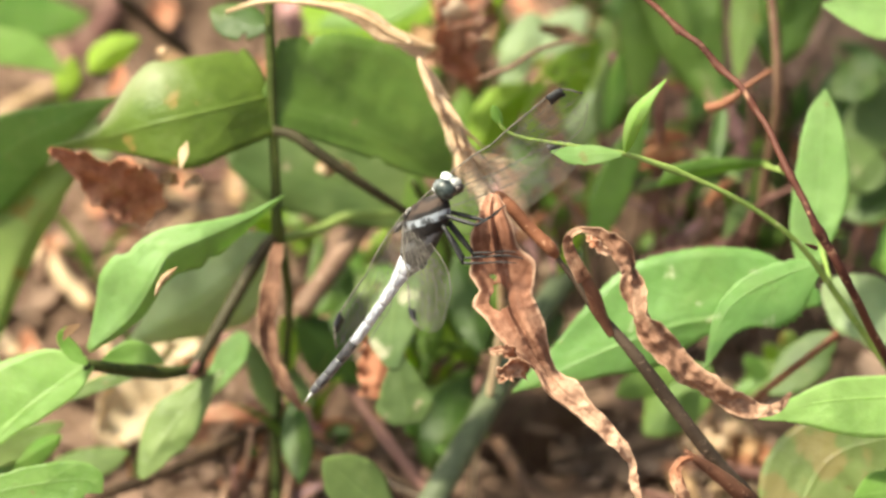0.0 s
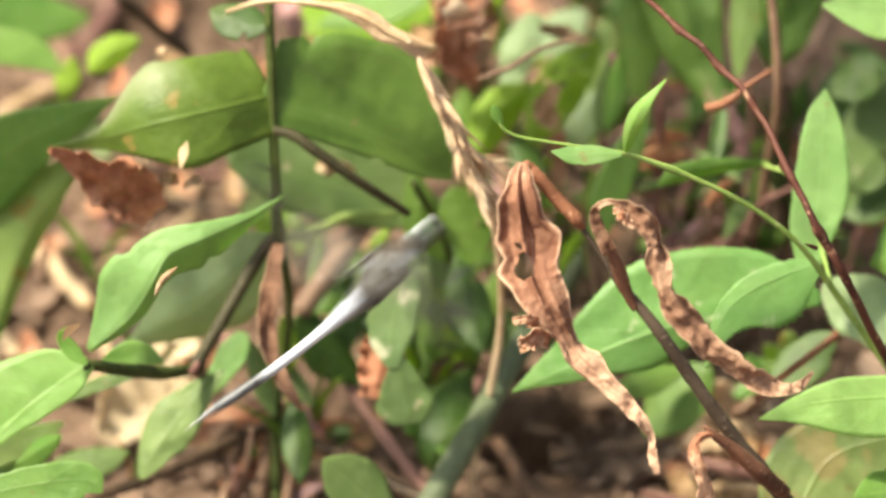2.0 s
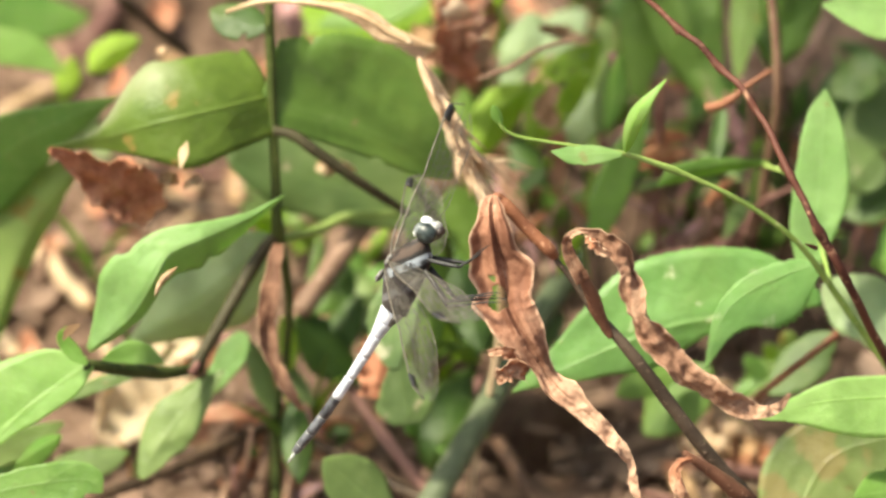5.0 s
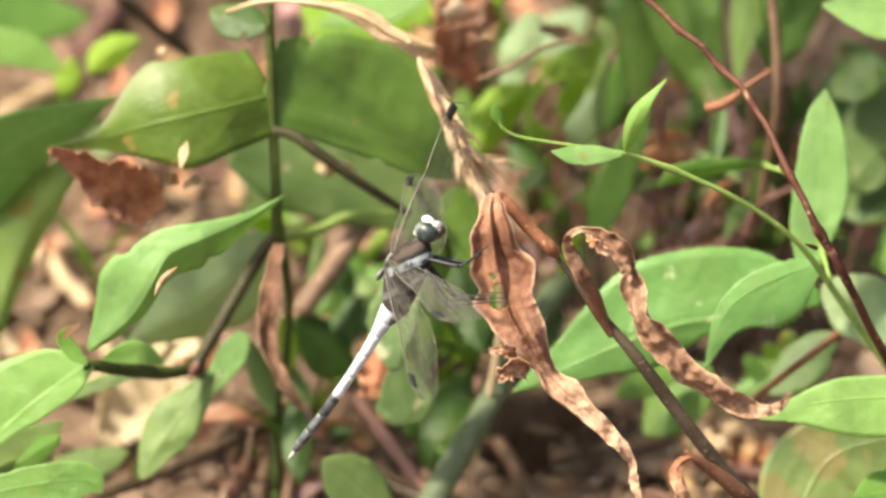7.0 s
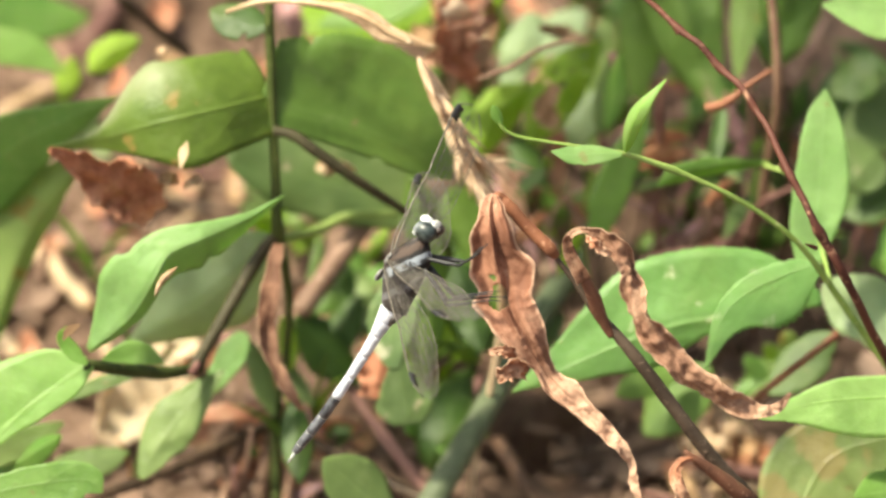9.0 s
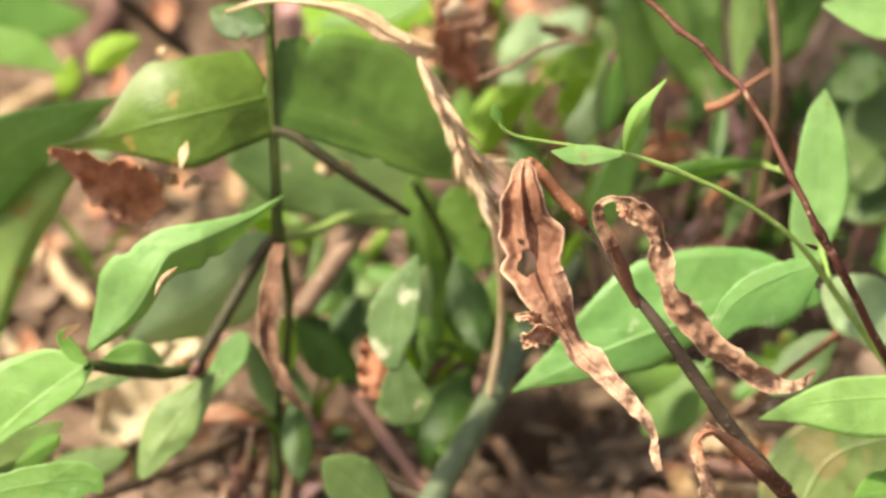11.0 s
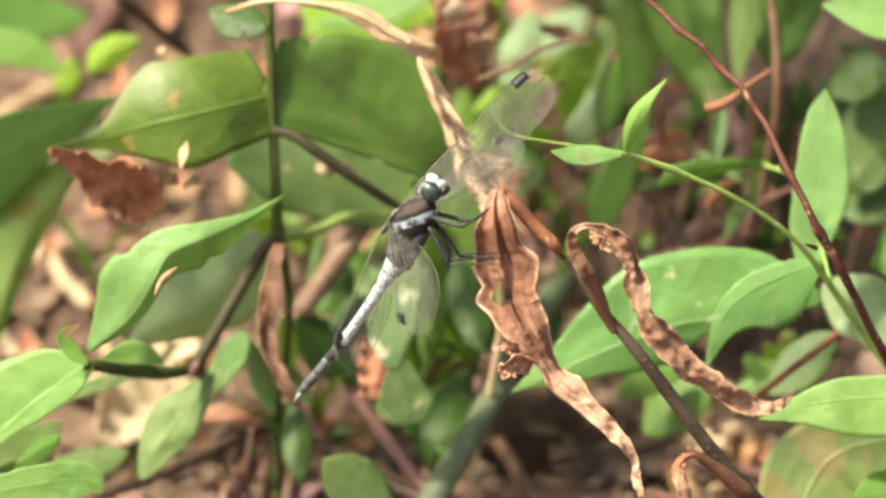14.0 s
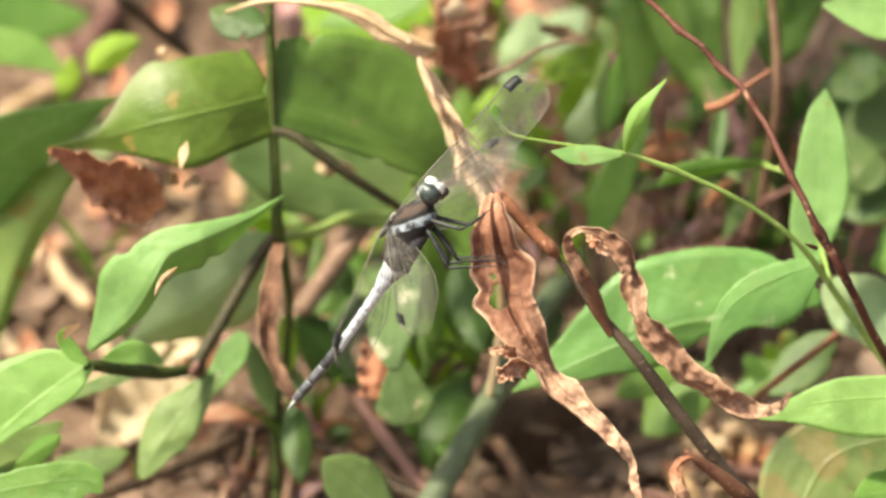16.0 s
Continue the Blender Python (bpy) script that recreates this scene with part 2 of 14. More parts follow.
M = {
    "soil": soil_material(),
    "bright": leaf_material("young_leaf", (0.19, 0.32, 0.085), (0.35, 0.49, 0.18), (0.5, 0.64, 0.246), 0.48, 0.45),
    "lime": leaf_material("lime_leaf", (0.22, 0.34, 0.03), (0.38, 0.5, 0.062), (0.36, 0.46, 0.115), 0.55, 0.4),
    "green": leaf_material("mature_leaf", (0.125, 0.24, 0.0533), (0.25, 0.38, 0.115), (0.36, 0.5, 0.189), 0.5, 0.35),
    "spotted": leaf_material("spotted_leaf", (0.13, 0.2, 0.085), (0.24, 0.33, 0.16), (0.32, 0.43, 0.18), 0.55, 0.3, 0.11, spot_color=(0.66, 0.64, 0.46)),
    "olive": leaf_material("broad_leaf", (0.085, 0.155, 0.018), (0.16, 0.25, 0.041), (0.21, 0.3, 0.0656), 0.6, 0.3, 0.02, 7.0, spot_color=(0.36, 0.27, 0.15)),
    "pale": leaf_material("yellowing_leaf", (0.092, 0.158, 0.019), (0.17, 0.24, 0.042), (0.25, 0.32, 0.082), 0.55, 0.35, 0.02, 7.0, spot_color=(0.4, 0.28, 0.082)),
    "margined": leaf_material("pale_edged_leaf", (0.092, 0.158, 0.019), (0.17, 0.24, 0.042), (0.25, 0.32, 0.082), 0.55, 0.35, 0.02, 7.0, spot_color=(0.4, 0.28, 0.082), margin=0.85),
    "mottled": leaf_material("mottled_leaf", (0.16, 0.21, 0.075), (0.29, 0.34, 0.14), (0.36, 0.4, 0.17), 0.55, 0.35, 0.16, spot_color=(0.3, 0.25, 0.1)),
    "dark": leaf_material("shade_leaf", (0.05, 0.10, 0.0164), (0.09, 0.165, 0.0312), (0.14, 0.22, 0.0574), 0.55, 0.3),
    "grey": leaf_material("dusty_leaf", (0.145, 0.20, 0.0738), (0.26, 0.33, 0.135), (0.32, 0.39, 0.18), 0.5, 0.3),
    "patchy": leaf_material("patchy_leaf", (0.2, 0.28, 0.09), (0.33, 0.41, 0.16), (0.38, 0.42, 0.164), 0.55, 0.35, 0.09, spot_color=(0.32, 0.22, 0.0656)),
    "deep": leaf_material("deep_green_leaf", (0.088, 0.165, 0.027), (0.147, 0.24, 0.048), (0.14, 0.21, 0.055), 0.62, 0.25, 0.0, 7.0, spot_color=(0.36, 0.27, 0.15), relief=0.12),
    "dusk": leaf_material("dull_leaf", (0.085, 0.135, 0.045), (0.16, 0.225, 0.08), (0.2, 0.27, 0.1), 0.6, 0.3, 0.02, 7.0, spot_color=(0.42, 0.36, 0.22)),
    "silver": leaf_material("silvery_leaf", (0.28, 0.35, 0.24), (0.44, 0.51, 0.38), (0.46, 0.54, 0.34), 0.6, 0.35),
    "fresh": leaf_material("fresh_leaf", (0.23, 0.36, 0.15), (0.36, 0.51, 0.24), (0.46, 0.6, 0.32), 0.5, 0.4),
    "young": leaf_material("pale_young_leaf", (0.27, 0.41, 0.15), (0.42, 0.56, 0.26), (0.5, 0.64, 0.28), 0.5, 0.45),
    "flecked": leaf_material("flecked_leaf", (0.18, 0.325, 0.11), (0.29, 0.46, 0.19), (0.4, 0.54, 0.25), 0.5, 0.35, 0.055, spot_color=(0.6, 0.62, 0.4)),
    "wrinkled": leaf_material("wrinkled_leaf", (0.13, 0.22, 0.055), (0.26, 0.37, 0.115), (0.24, 0.33, 0.115), 0.5, 0.4, 0.03, 14.0, relief=0.6),
    "brown": dead_material("dried_leaf_brown", (0.19, 0.07, 0.038), (0.46, 0.205, 0.115), (0.76, 0.52, 0.36), 0.3, bleach=0.6),
    "rosy": dead_material("dried_leaf_rosy", (0.24, 0.105, 0.064), (0.48, 0.24, 0.152), (0.78, 0.54, 0.38), 0.3, scale=0.9, cover=0.48, bleach=0.6),
    "umber": dead_material("dried_leaf_umber", (0.14, 0.064, 0.038), (0.31, 0.16, 0.1), (0.54, 0.35, 0.235), 0.3, scale=1.3, bleach=0.2),
    "russet": dead_material("dried_leaf_russet", (0.13, 0.05, 0.024), (0.30, 0.125, 0.06), (0.5, 0.28, 0.16), 0.3),
    "tan": dead_material("dried_leaf_tan", (0.26, 0.15, 0.075), (0.48, 0.31, 0.17), (0.74, 0.58, 0.38), 0.3),
    "chaff": dead_material("dry_chaff", (0.5, 0.34, 0.2), (0.76, 0.58, 0.4), (0.9, 0.78, 0.6), 0.45),
    "cream": dead_material("bleached_leaf", (0.46, 0.29, 0.15), (0.76, 0.58, 0.36), (0.9, 0.76, 0.54), 0.3, 0.6, 0.6, 0.42),
    "mauve": dead_material("withered_mauve_leaf", (0.2, 0.09, 0.09), (0.38, 0.2, 0.2), (0.55, 0.36, 0.34), 0.3),
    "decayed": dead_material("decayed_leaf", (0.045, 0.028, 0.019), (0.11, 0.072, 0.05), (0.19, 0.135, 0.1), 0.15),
    "coral": dead_material("orange_dead_leaf", (0.34, 0.13, 0.07), (0.58, 0.27, 0.16), (0.72, 0.45, 0.3), 0.3),
    "straw": stem_material("straw", (0.34, 0.22, 0.12), (0.62, 0.46, 0.29), (0.78, 0.64, 0.45), 0.6),
    "seed": stem_material("seed_head", (0.50, 0.33, 0.19), (0.74, 0.57, 0.38), (0.88, 0.76, 0.57), 0.6, 2.0),
    "bark": stem_material("dark_stalk", (0.04, 0.026, 0.016), (0.10, 0.062, 0.038), (0.22, 0.15, 0.1)),
    "deadstalk": stem_material("dead_stalk", (0.04, 0.027, 0.019), (0.085, 0.06, 0.042), (0.3, 0.22, 0.16), 0.6, 1.5),
    "wood": stem_material("brown_stalk", (0.10, 0.055, 0.035), (0.22, 0.13, 0.085), (0.4, 0.28, 0.2)),
    "tanwood": stem_material("grey_brown_stalk", (0.2, 0.12, 0.085), (0.34, 0.22, 0.16), (0.5, 0.38, 0.29)),
    "olivebark": stem_material("olive_brown_stalk", (0.03, 0.026, 0.012), (0.062, 0.054, 0.026), (0.13, 0.1, 0.06)),
    "reddish": stem_material("reddish_twig", (0.05, 0.016, 0.011), (0.12, 0.042, 0.028), (0.42, 0.24, 0.15), 0.6, 0.7),
    "purple": stem_material("purple_stalk", (0.13, 0.06, 0.05), (0.26, 0.14, 0.115), (0.4, 0.26, 0.2)),
    "olivestem": stem_material("olive_stalk", (0.032, 0.046, 0.01), (0.072, 0.095, 0.02), (0.13, 0.14, 0.05)),
    "greenstem": stem_material("green_stalk", (0.16, 0.25, 0.05), (0.27, 0.36, 0.10), (0.4, 0.45, 0.2), 0.5),
    "reed": stem_material("reed_stalk", (0.072, 0.094, 0.050), (0.120, 0.144, 0.082), (0.204, 0.222, 0.144), 0.5),
    "sheath": stem_material("dried_sheath", (0.075, 0.032, 0.02), (0.19, 0.085, 0.05), (0.38, 0.22, 0.14), 0.6, 1.5),
    "petiole": stem_material("dried_petiole", (0.12, 0.042, 0.022), (0.30, 0.125, 0.065), (0.52, 0.29, 0.18), 0.55, 1.5),
}


# ---- makers ----
def plant(name, root, label, category, group="", kind=""):
    """An Empty at the foot of a thing."""
    ob = tagged(new(name), label, category, group, kind)
    ob.location = Vector(root) / 1000
    ob.empty_display_size = 0.01
    return ob


def link_mesh(name, verts, faces, mat, parent, label="", uvs=None, smooth=True):
    """One mesh under its thing; verts in world metres, moved into the thing's space."""
    o = Vector(parent.location) if parent and parent.parent is None else Vector()
    me = bpy.data.meshes.new(name)
    me.from_pydata([tuple(Vector(v) - o) for v in verts], [], faces)
    if uvs is not None:
        lay = me.uv_layers.new(name="UVMap")
        for lp in me.loops:
            lay.data[lp.index].uv = uvs[lp.vertex_index]
    me.polygons.foreach_set("use_smooth", [smooth] * len(me.polygons))
    me.materials.append(M[mat] if isinstance(mat, str) else mat)
    me.update()
    ob = new(name, me)
    ob.parent = parent
    return tagged(ob, label)


def spline(points, n):
    """Smooth line through the points (Catmull-Rom), n + 1 places evenly over the spans."""
    p = [Vector(q) for q in points]
    p = [p[0] * 2 - p[1]] + p + [p[-1] * 2 - p[-2]]
    out, spans = [], len(p) - 3
    for i in range(n + 1):
        s = min(i / n * spans, spans - 1e-6)
        k, u = int(s), s - int(s)
        a, b, c, d = p[k:k + 4]
        out.append(0.5 * ((2 * b) + (c - a) * u + (2 * a - 5 * b + 4 * c - d) * u * u + (3 * b - a - 3 * c + d) * u ** 3))
    return out


def lerp_list(values, u):
    s = u * (len(values) - 1)
    k = min(int(s), len(values) - 2)
    return values[k] + (values[k + 1] - values[k]) * (s - k)


def tube(points, radii, n=24, sides=8, rough=0.08, seed=0, knots=()):
    """Tapered round stalk along a line: verts and faces in the units of the points."""
    line = spline(points, n)
    verts, faces = [], []
    ref = Vector((0.31, 0.55, 0.77))
    for i, c in enumerate(line):
        t = (line[min(i + 1, n)] - line[max(i - 1, 0)]).normalized()
        ref = (ref - t * ref.dot(t)).normalized()
        w = t.cross(ref)
        r = lerp_list(radii, i / n)
        for at, gain in knots:
            r *= 1 + gain * math.exp(-((i / n - at) * n / 0.9) ** 2)
        for k in range(sides):
            a = 2 * math.pi * k / sides
            q = r * (1 + rough * noise.noise(Vector((i * 0.7 + seed, math.cos(a) * 1.3, math.sin(a) * 1.3))))
            verts.append(c + (ref * math.cos(a) + w * math.sin(a)) * q)
    for i in range(n):
        for k in range(sides):
            a, b = i * sides + k, i * sides + (k + 1) % sides
            faces.append((a, b, b + sides, a + sides))
    faces.append(tuple(range(sides))[::-1])
    faces.append(tuple(range(n * sides, (n + 1) * sides)))
    return verts, faces


def stem(parent, name, points, radii, mat, n=24, rough=0.1, knots=(), label=""):
    v, f = tube(points, radii, n, 8, rough, len(bpy.data.objects), knots)
    return link_mesh(name, [q / 1000 for q in v], f, mat, parent, label)


def leaf(parent, base, bend, tip, side, left, right, mat, fold=12, wave=0.0, teeth=0.02, peak=0.42, full=2.0,
         droop=0.0, holes=0.0, name="leaf", label="", rows=26, cols=5, thick=0.22, outline=None, twist=26, nibble=1.0):
    """A leaf blade in millimetres: midrib base-bend-tip, half widths left and right of it, folded along
    the midrib, rippled and toothed at the rim, of real thickness."""
    base, bend, tip, side = Vector(base), Vector(bend), Vector(tip), Vector(side).normalized()
    sd = len(bpy.data.objects) * 1.37
    cf, sf = math.cos(radians(fold)), math.sin(radians(fold))
    top, low, uvs = [], [], []
    xs = [k / cols for k in range(-cols, cols + 1)]
    for i in range(rows + 1):
        t = i / rows
        c = base * (1 - t) ** 2 + bend * 2 * t * (1 - t) + tip * t * t
        tan = ((bend - base) * (1 - t) + (tip - bend) * t).normalized()
        s = (side - tan * side.dot(tan)).normalized()
        s = Matrix.Rotation(radians(twist * math.sin(sd * 2.3) * (t - 0.4)), 3, tan) @ s
        nor = s.cross(tan)
        q = max(t, 1e-4)
        w = (q / peak) ** (peak * full) * (max(1 - t, 0) / (1 - peak)) ** ((1 - peak) * full)
        w = w + 0.012
        wide = (w * left, w * right) if outline is None else (lerp_list(outline[0], t), lerp_list(outline[1], t))
        for x in xs:
            a = abs(x)
            reach = wide[0] if x > 0 else wide[1]
            rim = 1 + teeth * (i % 2 - 0.5) * (a > 0.99) + 0.09 * noise.noise(Vector((t * 5, sd, math.copysign(2, x)))) + 0.05 * noise.noise(Vector((t * 17, sd, math.copysign(3, x))))
            rim -= 0.9 * nibble * max(0.0, noise.noise(Vector((t * 8, sd * 1.7, math.copysign(4, x)))) - 0.34) * (a > 0.6)
            y = reach * a * rim
            p = c + s * math.copysign(y, x) * cf + nor * y * sf
            p -= nor * droop * reach * a * a
            p += nor * wave * reach * (math.sin(t * 15 + sd + (1.7 if x > 0 else 0)) * a * a * 0.6
                                          + 0.7 * noise.noise(Vector((t * 4 + sd, x * 1.6, 0.3))))
            p += nor * 0.035 * reach * noise.noise(Vector((t * 11 + sd, x * 4.2, 2.3)))
            top.append(p)
            low.append(p - nor * thick * (1 - 0.75 * a ** 4))
            uvs.append((0.5 + x / 2, t))
    width = len(xs)
    faces, n0 = [], len(top)
    gone = set()
    for i in range(rows):
        for k in range(width - 1):
            if holes and noise.noise(Vector((i * 0.45 + sd, k * 0.8, 1.0))) > 0.62 - holes:
                gone.add((i, k))
                continue
            a = i * width + k
            faces.append((a, a + 1, a + 1 + width, a + width))
            faces.append((n0 + a, n0 + a + width, n0 + a + 1 + width, n0 + a + 1))
    for i in range(rows):
        for a, b in ((i * width, (i + 1) * width), ((i + 1) * width + width - 1, i * width + width - 1)):
            faces.append((a, b, n0 + b, n0 + a))
    for k in range(width - 1):
        faces.append((k + 1, k, n0 + k, n0 + k + 1))
        a = rows * width + k
        faces.append((a, a + 1, n0 + a + 1, n0 + a))
    return link_mesh(name, [p / 1000 for p in top + low], faces, mat, parent, label, uvs + uvs)


def blade(parent, line, left, right, mat, lift=(0, 0), roll=(0, 0), wave=0.05, teeth=0.015, ragged=0.25, holes=0.0, name="leaf",
          label="", rows=36, cols=6, thick=0.2, facing=(0, -0.766, 0.643)):
    """A leaf blade in millimetres along a midrib line: half widths left and right of it; lift: degrees by which
    each half is raised off the midrib, roll: how much further its rim bends."""
    mid = spline(line, rows)
    wide = [[max(0.1, q.x) for q in spline([(w, 0, 0) for w in half], rows)] for half in (left, right)]
    sd = len(bpy.data.objects) * 1.37
    up = Vector(facing).normalized()
    xs = [j / cols for j in range(-cols, cols + 1)]
    top, low, uvs, faces = [], [], [], []
    for i, c in enumerate(mid):
        t = i / rows
        tan = (mid[min(i + 1, rows)] - mid[max(i - 1, 0)]).normalized()
        nor = (up - tan * up.dot(tan)).normalized()
        s = nor.cross(tan)
        for x in xs:
            a, h = abs(x), 0 if x > 0 else 1
            reach = wide[h][i]
            rim = 1 + teeth * (i % 2 - 0.5) * (a > 0.99) + 0.05 * noise.noise(Vector((t * 6, sd, math.copysign(2, x)))) * a
            rim -= ragged * max(0.0, noise.noise(Vector((t * 11, sd * 1.7, math.copysign(4, x)))) - 0.3) * (a > 0.8)
            y, bend = reach * a * rim, radians(roll[h])
            out, rise = (y, 0.0) if abs(bend) < 0.01 else (y * math.sin(bend * a) / (bend * a + 1e-9), y * (1 - math.cos(bend * a)) / (bend * a + 1e-9))
            e = radians(lift[h])
            p = c + s * math.copysign(out * math.cos(e) - rise * math.sin(e), x) + nor * (out * math.sin(e) + rise * math.cos(e))
            p += nor * wave * reach * (0.5 * math.sin(t * 13 + sd + (1.7 if x > 0 else 0)) * a * a + 0.8 * noise.noise(Vector((t * 4 + sd, x * 1.6, 0.3))))
            p += nor * 0.014 * reach * noise.noise(Vector((t * 10 + sd, x * 4.2, 2.3)))
            top.append(p)
            low.append(p - nor * thick * (1 - 0.75 * a ** 4))
            uvs.append((0.5 + x / 2, t))
    width, n0 = len(xs), len(top)
    keep = {(i, j): not (holes and noise.noise(Vector((i * 0.4 + sd, j * 0.7, 1.0))) > 0.62 - holes) for i in range(rows) for j in range(width - 1)}
    for (i, j), on in keep.items():
        if not on:
            continue
        a = i * width + j
        faces.append((a, a + 1, a + 1 + width, a + width))
        faces.append((n0 + a, n0 + a + width, n0 + a + 1 + width, n0 + a + 1))
        for di, dj, e in ((0, -1, (a + width, a)), (0, 1, (a + 1, a + 1 + width)), (-1, 0, (a, a + 1)), (1, 0, (a + 1 + width, a + width))):
            if not keep.get((i + di, j + dj), False):
                faces.append((e[1], e[0], n0 + e[0], n0 + e[1]))
    return link_mesh(name, [p / 1000 for p in top + low], faces, mat, parent, label, uvs + uvs)


def ribbon(parent, name, line, halves, turn, mat, curl=0.6, crease=0.3, fray=0.25, crumple=0.5, facing=(0, -0.766, 0.643),
           rows=60, cols=7, hole=(), label="", seed=1.0, thick=0.25, ridges=2.0):
    """A dried, shrivelled leaf in millimetres along a line; turn: degrees of twist along it; curl rolls it in,
    crease folds it lengthwise, fray and crumple wear it. hole: (place along, across, half length, half width) of each."""
    mid = spline(line, rows)
    xs = [k / cols for k in range(-cols, cols + 1)]
    top, low, uvs, faces = [], [], [], []
    ref = Vector(facing).normalized()
    for i, c in enumerate(mid):
        t = i / rows
        tan = (mid[min(i + 1, rows)] - mid[max(i - 1, 0)]).normalized()
        ref = (ref - tan * ref.dot(tan)).normalized()
        nor = Matrix.Rotation(radians(lerp_list(turn, t)), 3, tan) @ ref
        s = tan.cross(nor)
        half = lerp_list(halves, t)
        rag = fray if isinstance(fray, float) else lerp_list(fray, t)
        wrinkle = crumple if isinstance(crumple, float) else lerp_list(crumple, t)
        wander = 0.5 * noise.noise(Vector((t * 5, seed, 4.0)))
        for x in xs:
            a = abs(x)
            edge = 1 + rag * noise.noise(Vector((t * 9 * 1.3, math.copysign(3, x) + seed, 0.2))) * a \
                + 0.5 * rag * noise.noise(Vector((t * 31, math.copysign(5, x) + seed, 0.7))) * a
            ang = x * curl * 1.5
            if abs(curl) > 0.05:
                across, rise = math.sin(ang) / (curl * 1.5), (1 - math.cos(ang)) / (curl * 1.5)
            else:
                across, rise = x, 0.0
            rise += crease * (0.7 + wander) * math.cos((x + 0.25 * wander * a) * math.pi * ridges) * 0.5 * (1 - 0.4 * a)
            rise += wrinkle * 0.5 * noise.noise(Vector((t * 7 + seed, x * 1.7, 0.5))) + wrinkle * 0.22 * noise.noise(Vector((t * 22 + seed, x * 4, 1.5))) + wrinkle * 0.12 * noise.noise(Vector((t * 58 + seed, x * 7, 2.5)))
            rise += rag * 0.9 * math.sin(t * 34 + seed + (2 if x > 0 else 0)) * a ** 3
            p = c + s * across * half * edge + nor * rise * half
            top.append(p)
            low.append(p - nor * thick)
            uvs.append((0.5 + x / 2, t))
    width, n0 = len(xs), len(top)
    keep = {}
    for i in range(rows):
        for k in range(width - 1):
            inside = False
            u, v = (i + 0.5) / rows, (xs[k] + xs[k + 1]) / 2
            for along, across, high, wide in hole:
                inside |= ((u - along) / high) ** 2 + ((v - across) / wide) ** 2 < 1 + 0.8 * noise.noise(Vector((i * 0.7, k * 1.1, seed)))
            keep[i, k] = not inside
    for (i, k), on in keep.items():
        if not on:
            continue
        a = i * width + k
        faces.append((a, a + 1, a + 1 + width, a + width))
        faces.append((n0 + a, n0 + a + width, n0 + a + 1 + width, n0 + a + 1))
        for di, dk, e in ((0, -1, (a + width, a)), (0, 1, (a + 1, a + 1 + width)), (-1, 0, (a, a + 1)), (1, 0, (a + 1 + width, a + width))):
            if not keep.get((i + di, k + dk), False):
                faces.append((e[1], e[0], n0 + e[0], n0 + e[1]))
    return link_mesh(name, [p / 1000 for p in top + low], faces, mat, parent, label, uvs + uvs)


